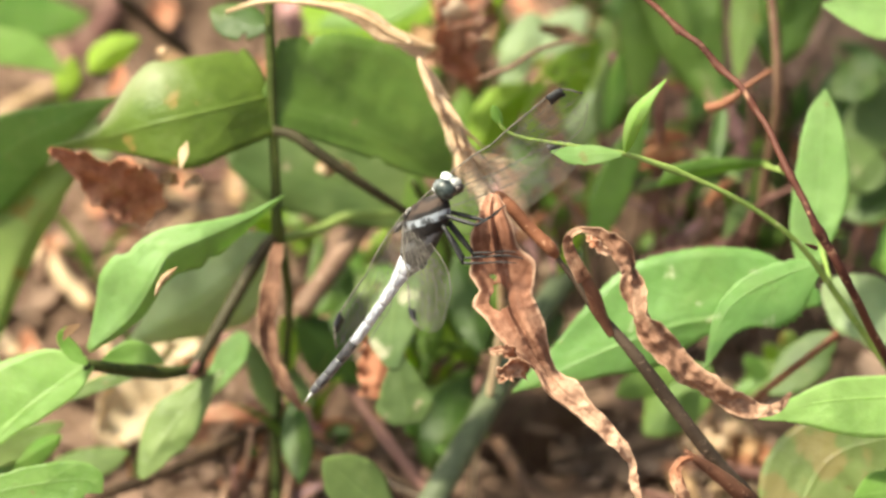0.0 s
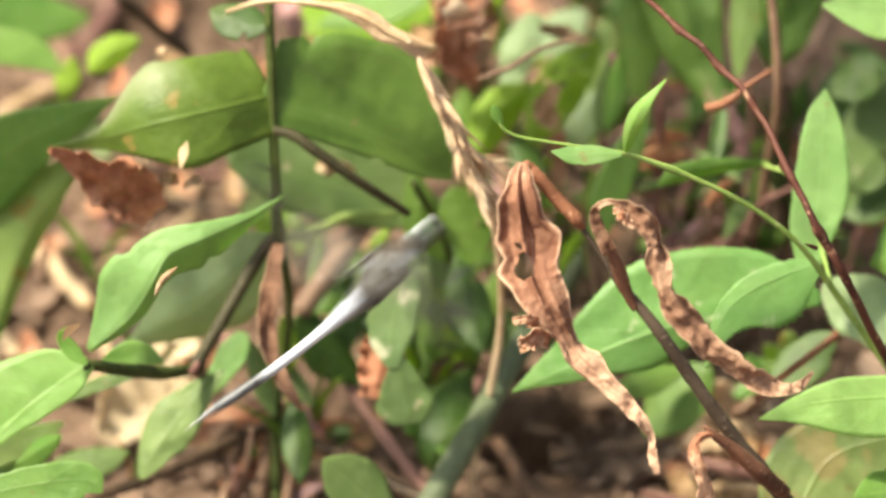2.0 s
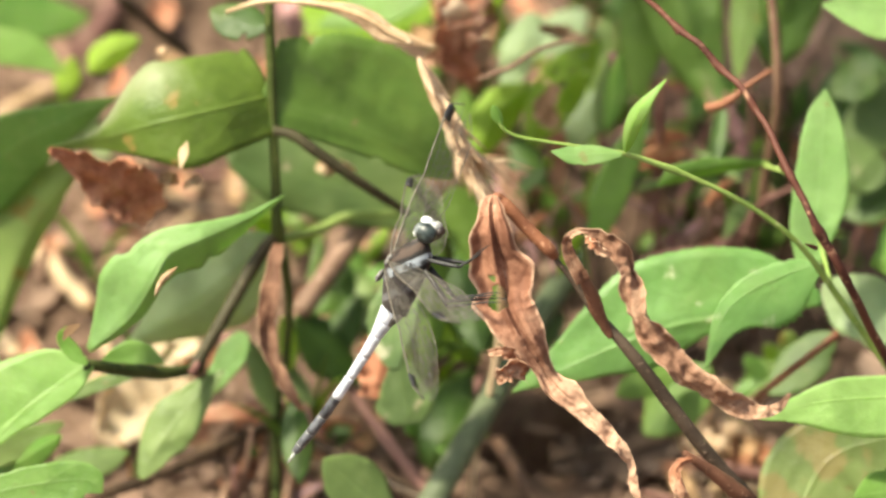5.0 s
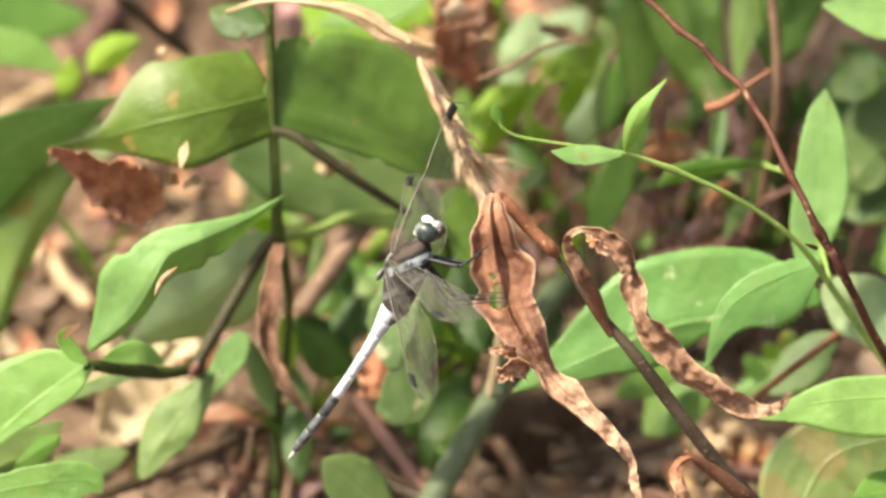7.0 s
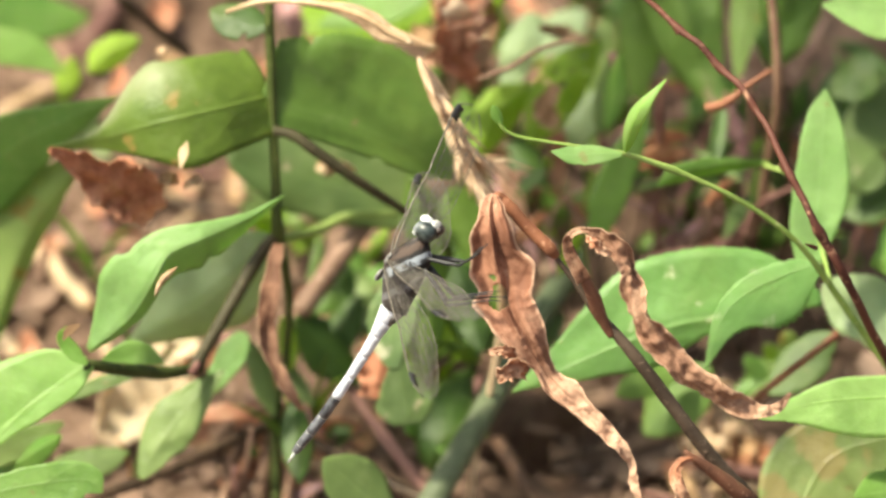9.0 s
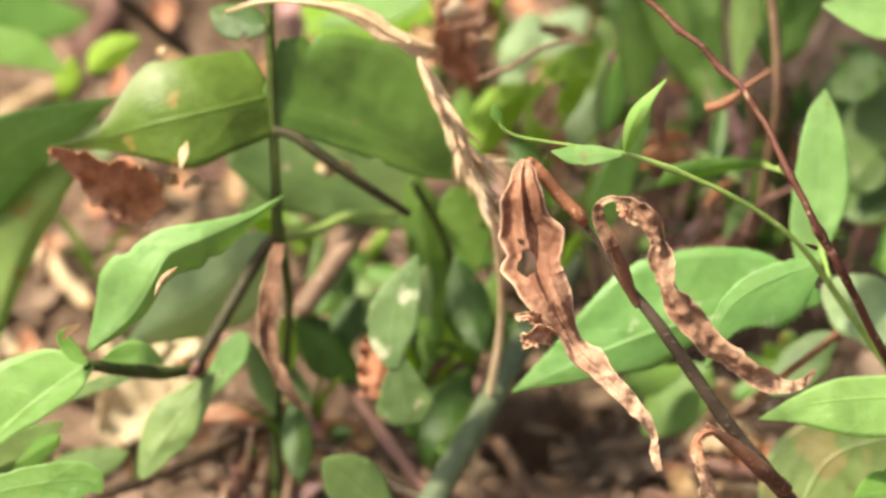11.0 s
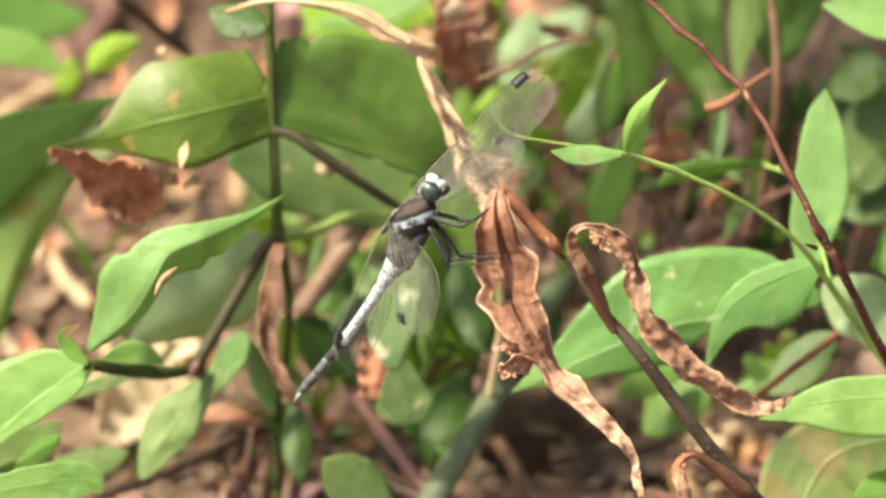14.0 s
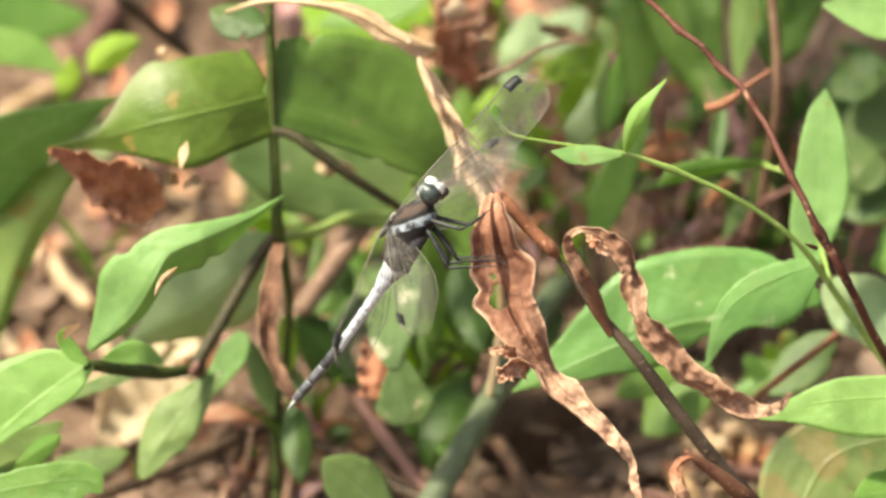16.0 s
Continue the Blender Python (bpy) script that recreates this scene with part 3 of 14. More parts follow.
def withered(parent, line, left, right, folds, mat, crumple, fray=(0.1, 0.1), pace=1.0, turn=(0, 0), hole=(), seed=1.0, rows=120, cols=10, thick=0.25, label="",
             facing=(0, -0.766, 0.643)):
    """A withered leaf in millimetres: half widths left and right of a line and lengthwise folds, each (place across at
    its start and its end, start and end along, height, breadth); turn: degrees of twist along it; crumple and fray grow along it; hole as for ribbon()."""
    mid = spline(line, rows)
    wide = [[max(0.1, q.x) for q in spline([(w, 0, 0) for w in half], rows)] for half in (left, right)]
    xs = [k / cols for k in range(-cols, cols + 1)]
    up = Vector(facing).normalized()
    long = sum((b - a).length for a, b in zip(mid, mid[1:]))
    top, low, uvs, faces = [], [], [], []
    for i, c in enumerate(mid):
        t = i / rows
        tan = (mid[min(i + 1, rows)] - mid[max(i - 1, 0)]).normalized()
        nor = (up - tan * up.dot(tan)).normalized()
        nor = Matrix.Rotation(radians(lerp_list(turn, t)), 3, tan) @ nor
        s = nor.cross(tan)
        rag, wrinkle = lerp_list(fray, t), lerp_list(crumple, t)
        for x in xs:
            a, reach = abs(x), wide[1 if x > 0 else 0][i]
            slim = min(1.0, reach / 3.0)
            edge = 1 + rag * a * (noise.noise(Vector((t * 12, math.copysign(3, x) + seed, 0.2))) + 0.6 * noise.noise(Vector((t * 40, math.copysign(5, x) + seed, 0.7))))
            rise = 0.0
            for x0, x1, t0, t1, high, broad in folds:
                w = (t - t0) / (t1 - t0)
                if 0 < w < 1:
                    off = (x - x0 - (x1 - x0) * w - 0.05 * noise.noise(Vector((t * 9, x0 * 7, seed)))) / broad
                    rise += high * slim * math.sin(math.pi * w) ** 0.6 * math.exp(-off * off)
            q = Vector((t * long + seed * 9, x * reach, seed))
            rise += 2.0 * wrinkle * noise.noise(q * 0.17 * pace) + 1.1 * wrinkle * noise.noise(q * 0.42 * pace) + 0.5 * wrinkle * noise.noise(q * 1.0 * pace)
            p = c + s * x * reach * edge + nor * rise
            top.append(p)
            low.append(p - nor * thick)
            uvs.append((0.5 + x / 2, t))
    width, n0 = len(xs), len(top)
    keep = {}
    for i in range(rows):
        for k in range(width - 1):
            u, v = (i + 0.5) / rows, (xs[k] + xs[k + 1]) / 2
            keep[i, k] = all(((u - e[0]) / e[2]) ** 2 + ((v - e[1]) / e[3]) ** 2 > 1 + 0.6 * noise.noise(Vector((i * 0.25, k * 0.4, seed))) for e in hole)
    for (i, k), on in keep.items():
        if not on:
            continue
        a = i * width + k
        faces.append((a, a + 1, a + 1 + width, a + width))
        faces.append((n0 + a, n0 + a + width, n0 + a + 1 + width, n0 + a + 1))
        for di, dk, e in ((0, -1, (a + width, a)), (0, 1, (a + 1, a + 1 + width)), (-1, 0, (a, a + 1)), (1, 0, (a + 1 + width, a + width))):
            if not keep.get((i + di, k + dk), False):
                faces.append((e[1], e[0], n0 + e[0], n0 + e[1]))
    return link_mesh("dried_leaf", [p / 1000 for p in top + low], faces, mat, parent, label, uvs + uvs)


# ---- ground ----
def lift(x, y):
    """Height of the soil in metres."""
    near = math.exp(-(x * x + y * y) / 0.5)
    q = Vector((x, y, 0))
    h = 0.007 * noise.noise(q * 14) + 0.008 * abs(noise.noise(q * 45)) + 0.004 * noise.noise(q * 130) + 0.001 * noise.noise(q * 300)
    return h * (0.25 + 0.75 * near) - 0.004 + HOLLOW * min(1.0, 1.8 * math.exp(-(((x - HX) / 0.014) ** 2 + ((y - HY) / 0.010) ** 2) ** 2))


HOLLOW, HX, HY = -0.022, 0.0253, 0.0776
steps = [-0.30 + 0.0025 * i for i in range(241)]
grow, s = [], 0.30
while s < 900:
    s *= 1.35
    grow.append(s)
axis = [-g for g in reversed(grow)] + steps + grow
gv = [(x, y + 0.15, lift(x, y + 0.15) if abs(x) < 3 and abs(y) < 3 else -0.004) for y in axis for x in axis]
na = len(axis)
gf = [(j * na + i, j * na + i + 1, (j + 1) * na + i + 1, (j + 1) * na + i) for j in range(na - 1) for i in range(na - 1)]
ground = link_mesh("ground", gv, gf, "soil", None)
tagged(ground, "bare reddish-brown crumbly soil under the plants", "soil", "", "structure")


# tall broad-leaved herb with a dark stalk
herb = plant("broadleaf_herb", (-36.2, 48.8, 0), "tall herb with dark green stalk and broad drooping leaves", "plant")
stem(herb, "stem", [(-36.3, 77.8, 131.9), (-36.2, 70.3, 119.8), (-35.7, 62.8, 104.6), (-35.2, 56, 90.3), (-34.8, 52.9, 80.4), (-33, 55.2, 61.3), (-34, 57.2, 40.3), (-36.5, 57.5, 20.5), (-36, 41.1, 2)], [1.02, 1.02, 1.02, 1.08, 1.2, 0.9, 0.9, 1.08, 1.2], "olivestem", 48, knots=((0.5, 0.35), (0.87, 0.4)))
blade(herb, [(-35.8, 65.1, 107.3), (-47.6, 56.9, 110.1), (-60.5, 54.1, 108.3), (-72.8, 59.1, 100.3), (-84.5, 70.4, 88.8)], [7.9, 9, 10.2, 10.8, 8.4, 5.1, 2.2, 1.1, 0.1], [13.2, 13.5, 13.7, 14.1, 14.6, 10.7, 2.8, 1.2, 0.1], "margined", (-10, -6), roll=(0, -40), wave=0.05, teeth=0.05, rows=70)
blade(herb, [(-38.1, 63.7, 107.2), (-26.6, 64.6, 102.4), (-16, 65.2, 97.4), (-5.3, 65, 91.3), (1.9, 64.6, 85)], [13.4, 16.1, 17.6, 18.8, 19.1, 17.6, 13.1, 6.6, 0.2], [5.4, 5.4, 5, 5, 5, 4.8, 4.3, 2.9, 0.1], "deep", (2, 0), wave=0.06, teeth=0.05, ragged=0.45, rows=70)
leaf(herb, (-47.2, 92.8, 68.8), (-22.6, 92.1, 61.8), (2, 90.2, 53.3), (0.26, 0.74, 0.62), 10.0, 8.8, "dusk", fold=6, wave=0.12, peak=0.45, full=1.4)
stem(herb, "branch", [(-35.6, 60.4, 101.7), (-31.3, 59.7, 101), (-26.6, 57.6, 98.4), (-17.1, 56.4, 90.7), (-7.4, 60, 79.5)], [1.07, 1.19, 1.19, 1.07, 0.83], "olivebark", 20)
stem(herb, "branch", [(-34.8, 52.8, 80.2), (-39.3, 50.6, 74.6), (-45.8, 41.8, 67.2), (-52.1, 30, 62.4)], [1.31, 1.55, 1.43, 1.43], "olivebark", 20, knots=((1.0, 0.3),))
stem(herb, "branch", [(-51.8, 29.9, 62.2), (-58.4, 23.2, 66.8), (-66.1, 17.6, 72.5), (-73.8, 12.3, 78.7)], [1.18, 1.53, 1.41, 1.18], "olivestem", 18)
stem(herb, "bud", [(-51.1, 27.8, 66), (-51.8, 27, 65.1), (-52.8, 26.1, 64)], [0.59, 1.07, 0.71], "purple", 8, rough=0.3)
stem(herb, "branch", [(-35.1, 53.3, 77.8), (-27.2, 71.5, 65.2), (-20.1, 81.2, 61.2), (-10.3, 85.3, 58.3)], [1.09, 1.09, 1.09, 0.85], "greenstem", 18)
leaf(herb, (-49.5, 86.2, 113.8), (-43, 83.6, 113.8), (-36.5, 80.7, 113.5), (0.23, 0.91, 0.34), 3.8, 5.5, "dark", fold=5, peak=0.5, full=1.5)
ribbon(herb, "dried_leaf", [(-34.7, 48.2, 81), (-35.8, 39.9, 77.4), (-37.2, 33.1, 72.3), (-35.5, 27.8, 66), (-32.4, 24, 61.4), (-29.5, 22.6, 56.7)], [1.2, 2.1, 2.4, 1.9, 1.4, 0.4], [20, 10, -25, -30, -10, 0], "umber", curl=0.35, crease=0.15, seed=3.0, rows=36, cols=4)
leaf(herb, (-35.9, 55.4, 77.1), (-48.2, 61.3, 55.3), (-68.7, 67.1, 36.6), (0.58, -0.3, -0.76), 10.7, 8.8, "silver", fold=16, wave=0.1, peak=0.45, full=1.8)
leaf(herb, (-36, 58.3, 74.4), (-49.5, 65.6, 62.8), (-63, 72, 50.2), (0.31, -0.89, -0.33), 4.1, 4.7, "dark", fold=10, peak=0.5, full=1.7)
blade(herb, [(-72.9, 14, 80.7), (-64.1, 16.4, 88.2), (-59.3, 18.8, 95.7), (-56.1, 22.3, 99.9), (-48.6, 24.5, 102.6), (-40, 31, 102.5), (-32.8, 37.8, 102.8)], [1, 10.3, 10.1, 6, 3.6, 1.4, 0.1], [0.7, 2.9, 3.6, 7.6, 8.3, 3.3, 0.2], "fresh", (-14, -50), wave=0.06, ragged=0.5, label="long pointed green leaf with a nibbled rim")
blade(herb, [(-72.9, 12.7, 79.1), (-79.1, 10.4, 74.9), (-85.6, 8, 70.5), (-91.5, 5.3, 65.7), (-98.6, 1.4, 59.5)], [1.7, 3.8, 4.1, 3.6, 2.4, 1.4, 0.5], [1.4, 7.1, 9.4, 11.2, 12, 10.6, 5.9], "young", (14, -8), wave=0.05, label="bright fresh green leaf")
blade(herb, [(-73, 8.5, 82), (-75.9, 10, 83.7), (-78.2, 12, 86.1), (-77.3, 13.5, 87.9)], [0.4, 1.5, 1.2, 0.2], [0.4, 1.9, 1.6, 0.3], "bright", (20, -30))
blade(herb, [(-77.8, 9.5, 87.7), (-76.6, 10.7, 89.2), (-74.5, 11.6, 90.2)], [0.2, 0.9, 0.2], [0.2, 0.9, 0.4], "tan", (20, -10), name="dried_leaf")
blade(herb, [(-71.3, 19.2, 72.9), (-64.4, 19.5, 73.2), (-57.7, 19.2, 72.9)], [0.2, 3.3, 4.5, 3.5, 0.2], [0.2, 0.5, 0.6, 0.5, 0.2], "green", (5, 0))
blade(herb, [(-63.7, 30.5, 59.9), (-71.8, 29.2, 58.4), (-81.1, 26.6, 55.3)], [0.1, 1, 1.4, 1.1, 0.2], [0.1, 1.2, 1.8, 1.4, 0.4], "grey", (10, -10))
blade(herb, [(-46.1, 31.1, 60.6), (-53.4, 26.3, 54.9), (-58.5, 22.2, 50), (-63.7, 16.4, 43.1)], [0.4, 2.4, 4.1, 5.3, 5, 3.4, 0.6], [0.4, 2.8, 5, 5.8, 5.3, 3.5, 0.8], "grey", (8, -18), wave=0.08)
blade(herb, [(-42.3, 46.1, 58.3), (-45.5, 42.1, 53.5), (-51.2, 36.5, 46.9)], [1.2, 2.9, 2.9, 2, 0.2], [1, 2.9, 3.3, 2.4, 0.2], "fresh", (10, -10))
ribbon(herb, "dried_leaf", [(-81.6, 47, 107.6), (-75.9, 49.7, 101.5), (-69.1, 52.1, 95), (-64, 52.9, 89.7), (-62.2, 52.8, 83.3)], [0.7, 3.5, 6.6, 6.9, 1.4], [0, 10, 20, 10, 0], "coral", curl=0.5, crease=0.25, seed=9.0, rows=30, cols=6, fray=0.4)
ribbon(herb, "dried_flake", [(-27.4, 85.1, 72), (-25.1, 83.2, 72.9), (-23, 84.5, 71.3)], [0.7, 1.8, 0.6], [0, 20, 0], "tan", curl=0.5, crease=0.2, seed=82.6, rows=12, cols=3, fray=0.5)
ribbon(herb, "dried_flake", [(-22.8, 85.4, 72.4), (-21, 83.1, 72.7), (-19.2, 83.8, 70.5)], [0.7, 1.8, 0.6], [0, 20, 0], "chaff", curl=0.5, crease=0.2, seed=87.4, rows=12, cols=3, fray=0.5)
blade(herb, [(-53, 46.4, 110), (-53.7, 44.9, 108.2), (-54.5, 42.8, 105.7)], [0.2, 0.7, 1, 0.7, 0.1], [0.2, 0.8, 1.1, 0.7, 0.1], "tan", (10, -10), name="dried_flake", wave=0.2, ragged=0.8, rows=16)
ribbon(herb, "dried_flake", [(-59.5, 55.7, 93.1), (-57.3, 52.3, 95.2), (-55.4, 55, 92.2)], [0.5, 1.8, 0.4], [0, 20, 0], "tan", curl=0.5, crease=0.2, seed=42.9, rows=12, cols=3, fray=0.5)
ribbon(herb, "dried_flake", [(-50.9, 55.7, 93.1), (-52.5, 52, 94.8), (-54.5, 54.4, 91.4)], [0.5, 1.3, 0.4], [0, 20, 0], "chaff", curl=0.5, crease=0.2, seed=48.6, rows=12, cols=3, fray=0.5)
blade(herb, [(-59.1, 16, 94), (-57.7, 18, 96.4), (-54.4, 19.9, 98.6)], [0.1, 0.5, 0.7, 0.1], [0.2, 0.8, 0.9, 0.2], "tan", (-20, -40), name="dried_flake", wave=0.3, ragged=1.0, rows=16)

# low stalks and leaves at the foot of the herb
runner = plant("creeping_herb", (-37.1, 80.4, 0), "low creeping herb with brown stalks and green leaves", "plant")
stem(runner, "stem", [(-37.6, 60.8, 18.3), (-44.8, 54.8, 20.4), (-55.4, 43.9, 23), (-64.8, 35.3, 25.2), (-76.5, 26.5, 27.1), (-83.2, 15.2, 26.1)], [1.46, 1.46, 1.34, 1.34, 1.22, 1.22], "bark", 26, rough=0.2)
stem(runner, "stem", [(-36, 60.1, 20.5), (-30, 53.3, 21.7), (-20, 42.5, 24.4), (-10.2, 33.1, 25.6), (-1.7, 26.1, 26.6), (7.9, 13.7, 27.4)], [1.34, 1.46, 1.46, 1.46, 1.22, 1.22], "bark", 26, rough=0.2)
stem(runner, "stem", [(-36.8, 61.4, 18.9), (-38.8, 54.2, 13.5), (-40.5, 44.2, 9.3)], [1.85, 1.48, 1.36], "wood", 14, rough=0.2)
stem(runner, "stem", [(-42.5, 60.4, 17.8), (-46, 50.4, 15.2), (-48.2, 38.2, 13.1)], [1.35, 1.23, 1.23], "wood", 14, rough=0.2)
stem(runner, "stem", [(-35.1, 60.4, 17.8), (-33.2, 51.9, 13.9), (-34.7, 37.4, 12.1)], [1.35, 1.11, 1.11], "wood", 14, rough=0.2)
blade(runner, [(-98, -8.6, 60), (-84, -6.6, 62.4), (-73.6, -6, 63.1), (-69.9, -7.6, 61.1)], [2.3, 3.7, 4, 3, 0.2], [3.5, 4.7, 4.9, 3.5, 0.2], "green", (-5, 5), wave=0.07)
leaf(runner, (-10, 8.6, 37), (-17.5, 11.5, 44.3), (-25.1, 13.9, 51), (-0.63, -0.73, -0.28), 6.4, 7.2, "grey", fold=12, peak=0.5, full=1.7)
leaf(runner, (-32.1, 48.7, 38), (-31.4, 39.1, 34.3), (-30.6, 29, 30), (1, 0.07, 0.03), 3.6, 3.6, "dark", fold=18, peak=0.5, full=1.8)
blade(runner, [(-79.8, 22.5, 53.5), (-87.1, 20.1, 50.6), (-97.8, 17.4, 47.4)], [0.4, 2.6, 3.2, 3], [0.4, 2.4, 3, 2.1], "grey", (-5, 5))
leaf(runner, (-67.1, 37.2, 32.1), (-77.2, 33.6, 31.7), (-87.3, 29.6, 30.8), (0.25, -0.91, -0.33), 4.1, 4.1, "grey", fold=8, peak=0.5, full=1.7)
leaf(runner, (-79.7, 17.1, 54.8), (-87.7, 17.7, 48.5), (-95.8, 17.7, 41.5), (0.47, -0.82, -0.31), 3.4, 3.2, "green", fold=25, peak=0.5, full=1.7)

# arching strap leaves beside it
strap = plant("strap_leaf_plant", (-107.2, 91.8, 0), "arching strap leaves, dusty green and bright beneath", "plant")
stem(strap, "stem", [(-99.4, 49, 53.9), (-103.4, 54.6, 29.5), (-105.3, 73.2, 20.8), (-107.2, 91.8, -4)], [1.82, 1.82, 1.82], "greenstem", 20)
blade(strap, [(-104.2, 81.5, 69.3), (-92.7, 80.9, 80.5), (-81.3, 78.5, 89.7), (-68.9, 76, 98.5)], [8.5, 8.1, 7.1, 4.9, 2.4, 0.1], [10, 9.7, 7.7, 5, 2.7, 0.1], "green", (8, -14), wave=0.06)
blade(strap, [(-76.8, 77.6, 80.3), (-83.8, 77, 69.8), (-90.3, 75.6, 58.4), (-95.7, 71.7, 44), (-99.2, 68.5, 30.5)], [0.4, 1.9, 3, 3, 2.2, 0.5], [1.9, 6.2, 8.7, 8.7, 6.2, 1.9], "patchy", (-25, -12), wave=0.06)
blade(strap, [(-106.6, 136.9, 65.4), (-93.9, 135.3, 63.5), (-84.8, 132.6, 60.3)], [5.1, 4.8, 4.6, 3.5, 0.4], [3.8, 3.5, 3.2, 2, 0.3], "bright", (-5, 5))
blade(strap, [(-78.5, 124.8, 66.5), (-74.4, 127.2, 69.4), (-67.2, 129.6, 72.3)], [0.5, 3.1, 3.8, 3.3, 0.5], [0.5, 2.7, 3.5, 2.9, 0.5], "lime", (-10, -20))
leaf(strap, (-83.2, 142.8, 56.8), (-84.5, 139.6, 53.1), (-85.7, 136.2, 49), (0.96, -0.25, -0.1), 2.8, 3.3, "lime", fold=10, peak=0.5, full=1.7)
leaf(strap, (-109, 165.2, 52.4), (-95, 169, 49.2), (-81.1, 172.2, 45.2), (0.04, 0.94, 0.34), 6.0, 6.9, "green", fold=8, peak=0.5, full=1.7)
stem(strap, "petiole", [(-110.4, 138.2, 66.9), (-115, 126.4, 37.3), (-111.1, 109.1, 24.7), (-107.2, 91.8, -4)], [0.89, 0.89, 0.89], "greenstem", 20)
stem(strap, "petiole", [(-90.8, 135.4, 48), (-97.9, 139.1, 36.9), (-102.5, 115.5, 24.4), (-107.2, 91.8, -4)], [0.89, 0.89, 0.89], "greenstem", 20)

# leaves of a low plant under the perch
under = plant("shade_herb", (0.8, 80.4, 0), "low herb with limp dark and spotted leaves", "plant")
stem(under, "stem", [(-6.6, 78.4, 73.4), (0.7, 81.3, 53.5), (3.2, 82.4, 31.5), (8.3, 78.7, 11.6), (4.5, 79.6, 11.8), (0.8, 80.4, -4)], [0.86, 0.99, 0.99, 0.99, 0.99], "olivestem", 30)
blade(under, [(-5.5, 51.2, 75.3), (-7.6, 47.9, 71.4), (-10.2, 43.7, 66.3), (-11.2, 39.9, 61.7), (-10.3, 35.7, 56.7)], [0.4, 3.1, 5.3, 4.6, 1], [0.4, 3.1, 5.3, 4.6, 1], "spotted", (5, -5))
blade(under, [(-9.4, 37.2, 58.5), (-8.4, 33, 53.5), (-7.4, 28.2, 47.8)], [1.4, 3.4, 5, 6.2, 3.1], [1.4, 3.4, 5.1, 6.3, 3.1], "dusk", (-4, -8), wave=0.08)
blade(under, [(-6.9, 95.1, 65.3), (-3.9, 84.4, 52.6), (-2.5, 74.9, 41.2), (-3.9, 64.2, 28.5)], [0.5, 4.6, 4.1, 3.3, 0.5], [0.5, 4.5, 3.9, 3.4, 0.5], "olive", (-25, -20))
blade(under, [(4.7, 62.5, 31.1), (0.7, 57.2, 24.8), (-3.9, 50.3, 16.6)], [0.8, 3, 4.3, 3.8, 1], [1.2, 5, 6.5, 5.5, 1.2], "olive", (-14, -10))
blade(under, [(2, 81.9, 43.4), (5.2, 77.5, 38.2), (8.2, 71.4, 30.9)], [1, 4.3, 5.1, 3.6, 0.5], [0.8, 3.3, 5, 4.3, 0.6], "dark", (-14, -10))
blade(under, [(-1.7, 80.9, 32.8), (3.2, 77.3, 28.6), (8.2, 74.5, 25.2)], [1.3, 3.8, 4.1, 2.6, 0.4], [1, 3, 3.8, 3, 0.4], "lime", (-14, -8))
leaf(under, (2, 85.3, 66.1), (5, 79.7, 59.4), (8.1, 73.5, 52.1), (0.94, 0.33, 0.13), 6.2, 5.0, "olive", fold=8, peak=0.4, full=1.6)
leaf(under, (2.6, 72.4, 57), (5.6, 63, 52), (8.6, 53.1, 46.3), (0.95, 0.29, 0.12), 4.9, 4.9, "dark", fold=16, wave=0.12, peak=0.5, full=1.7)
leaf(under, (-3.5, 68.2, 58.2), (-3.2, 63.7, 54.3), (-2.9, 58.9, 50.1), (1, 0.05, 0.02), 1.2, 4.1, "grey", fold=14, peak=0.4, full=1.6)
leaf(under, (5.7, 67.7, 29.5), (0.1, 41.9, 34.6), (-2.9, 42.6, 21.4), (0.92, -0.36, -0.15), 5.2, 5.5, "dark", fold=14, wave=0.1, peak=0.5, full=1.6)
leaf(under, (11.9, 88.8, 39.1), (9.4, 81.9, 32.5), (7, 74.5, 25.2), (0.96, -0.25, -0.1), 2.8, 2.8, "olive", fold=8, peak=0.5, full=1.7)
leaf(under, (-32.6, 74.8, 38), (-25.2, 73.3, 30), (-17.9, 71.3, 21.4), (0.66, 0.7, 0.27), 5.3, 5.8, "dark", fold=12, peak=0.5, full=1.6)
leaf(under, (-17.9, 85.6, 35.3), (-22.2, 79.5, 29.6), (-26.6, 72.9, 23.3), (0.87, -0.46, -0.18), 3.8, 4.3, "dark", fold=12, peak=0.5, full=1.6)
leaf(under, (-26.8, 101.4, 41.7), (-28.5, 90.2, 36.2), (-30.3, 78.5, 30), (0.98, -0.16, -0.07), 1.5, 1.5, "olive", fold=12, peak=0.5, full=1.7)
leaf(under, (-11.8, 101.4, 41.7), (-14.9, 97.1, 39.7), (-18, 92.7, 37.5), (0.78, -0.59, -0.23), 1.8, 1.6, "lime", fold=12, peak=0.5, full=1.7)
leaf(under, (-34.8, 67.2, 44.6), (-33.8, 62.7, 40.7), (-32.9, 57.9, 36.5), (0.99, 0.15, 0.06), 2.5, 2.0, "lime", fold=12, peak=0.5, full=1.7)
leaf(under, (-42.1, 64.1, 40.8), (-39.4, 58.8, 34.5), (-36.6, 53.1, 27.7), (0.94, 0.32, 0.13), 2.7, 2.7, "grey", fold=12, peak=0.5, full=1.6)
leaf(under, (-34.8, 60.9, 37), (-31.4, 57.2, 34.1), (-28, 53.1, 30.9), (0.79, 0.57, 0.23), 2.0, 2.6, "grey", fold=12, peak=0.5, full=1.6)
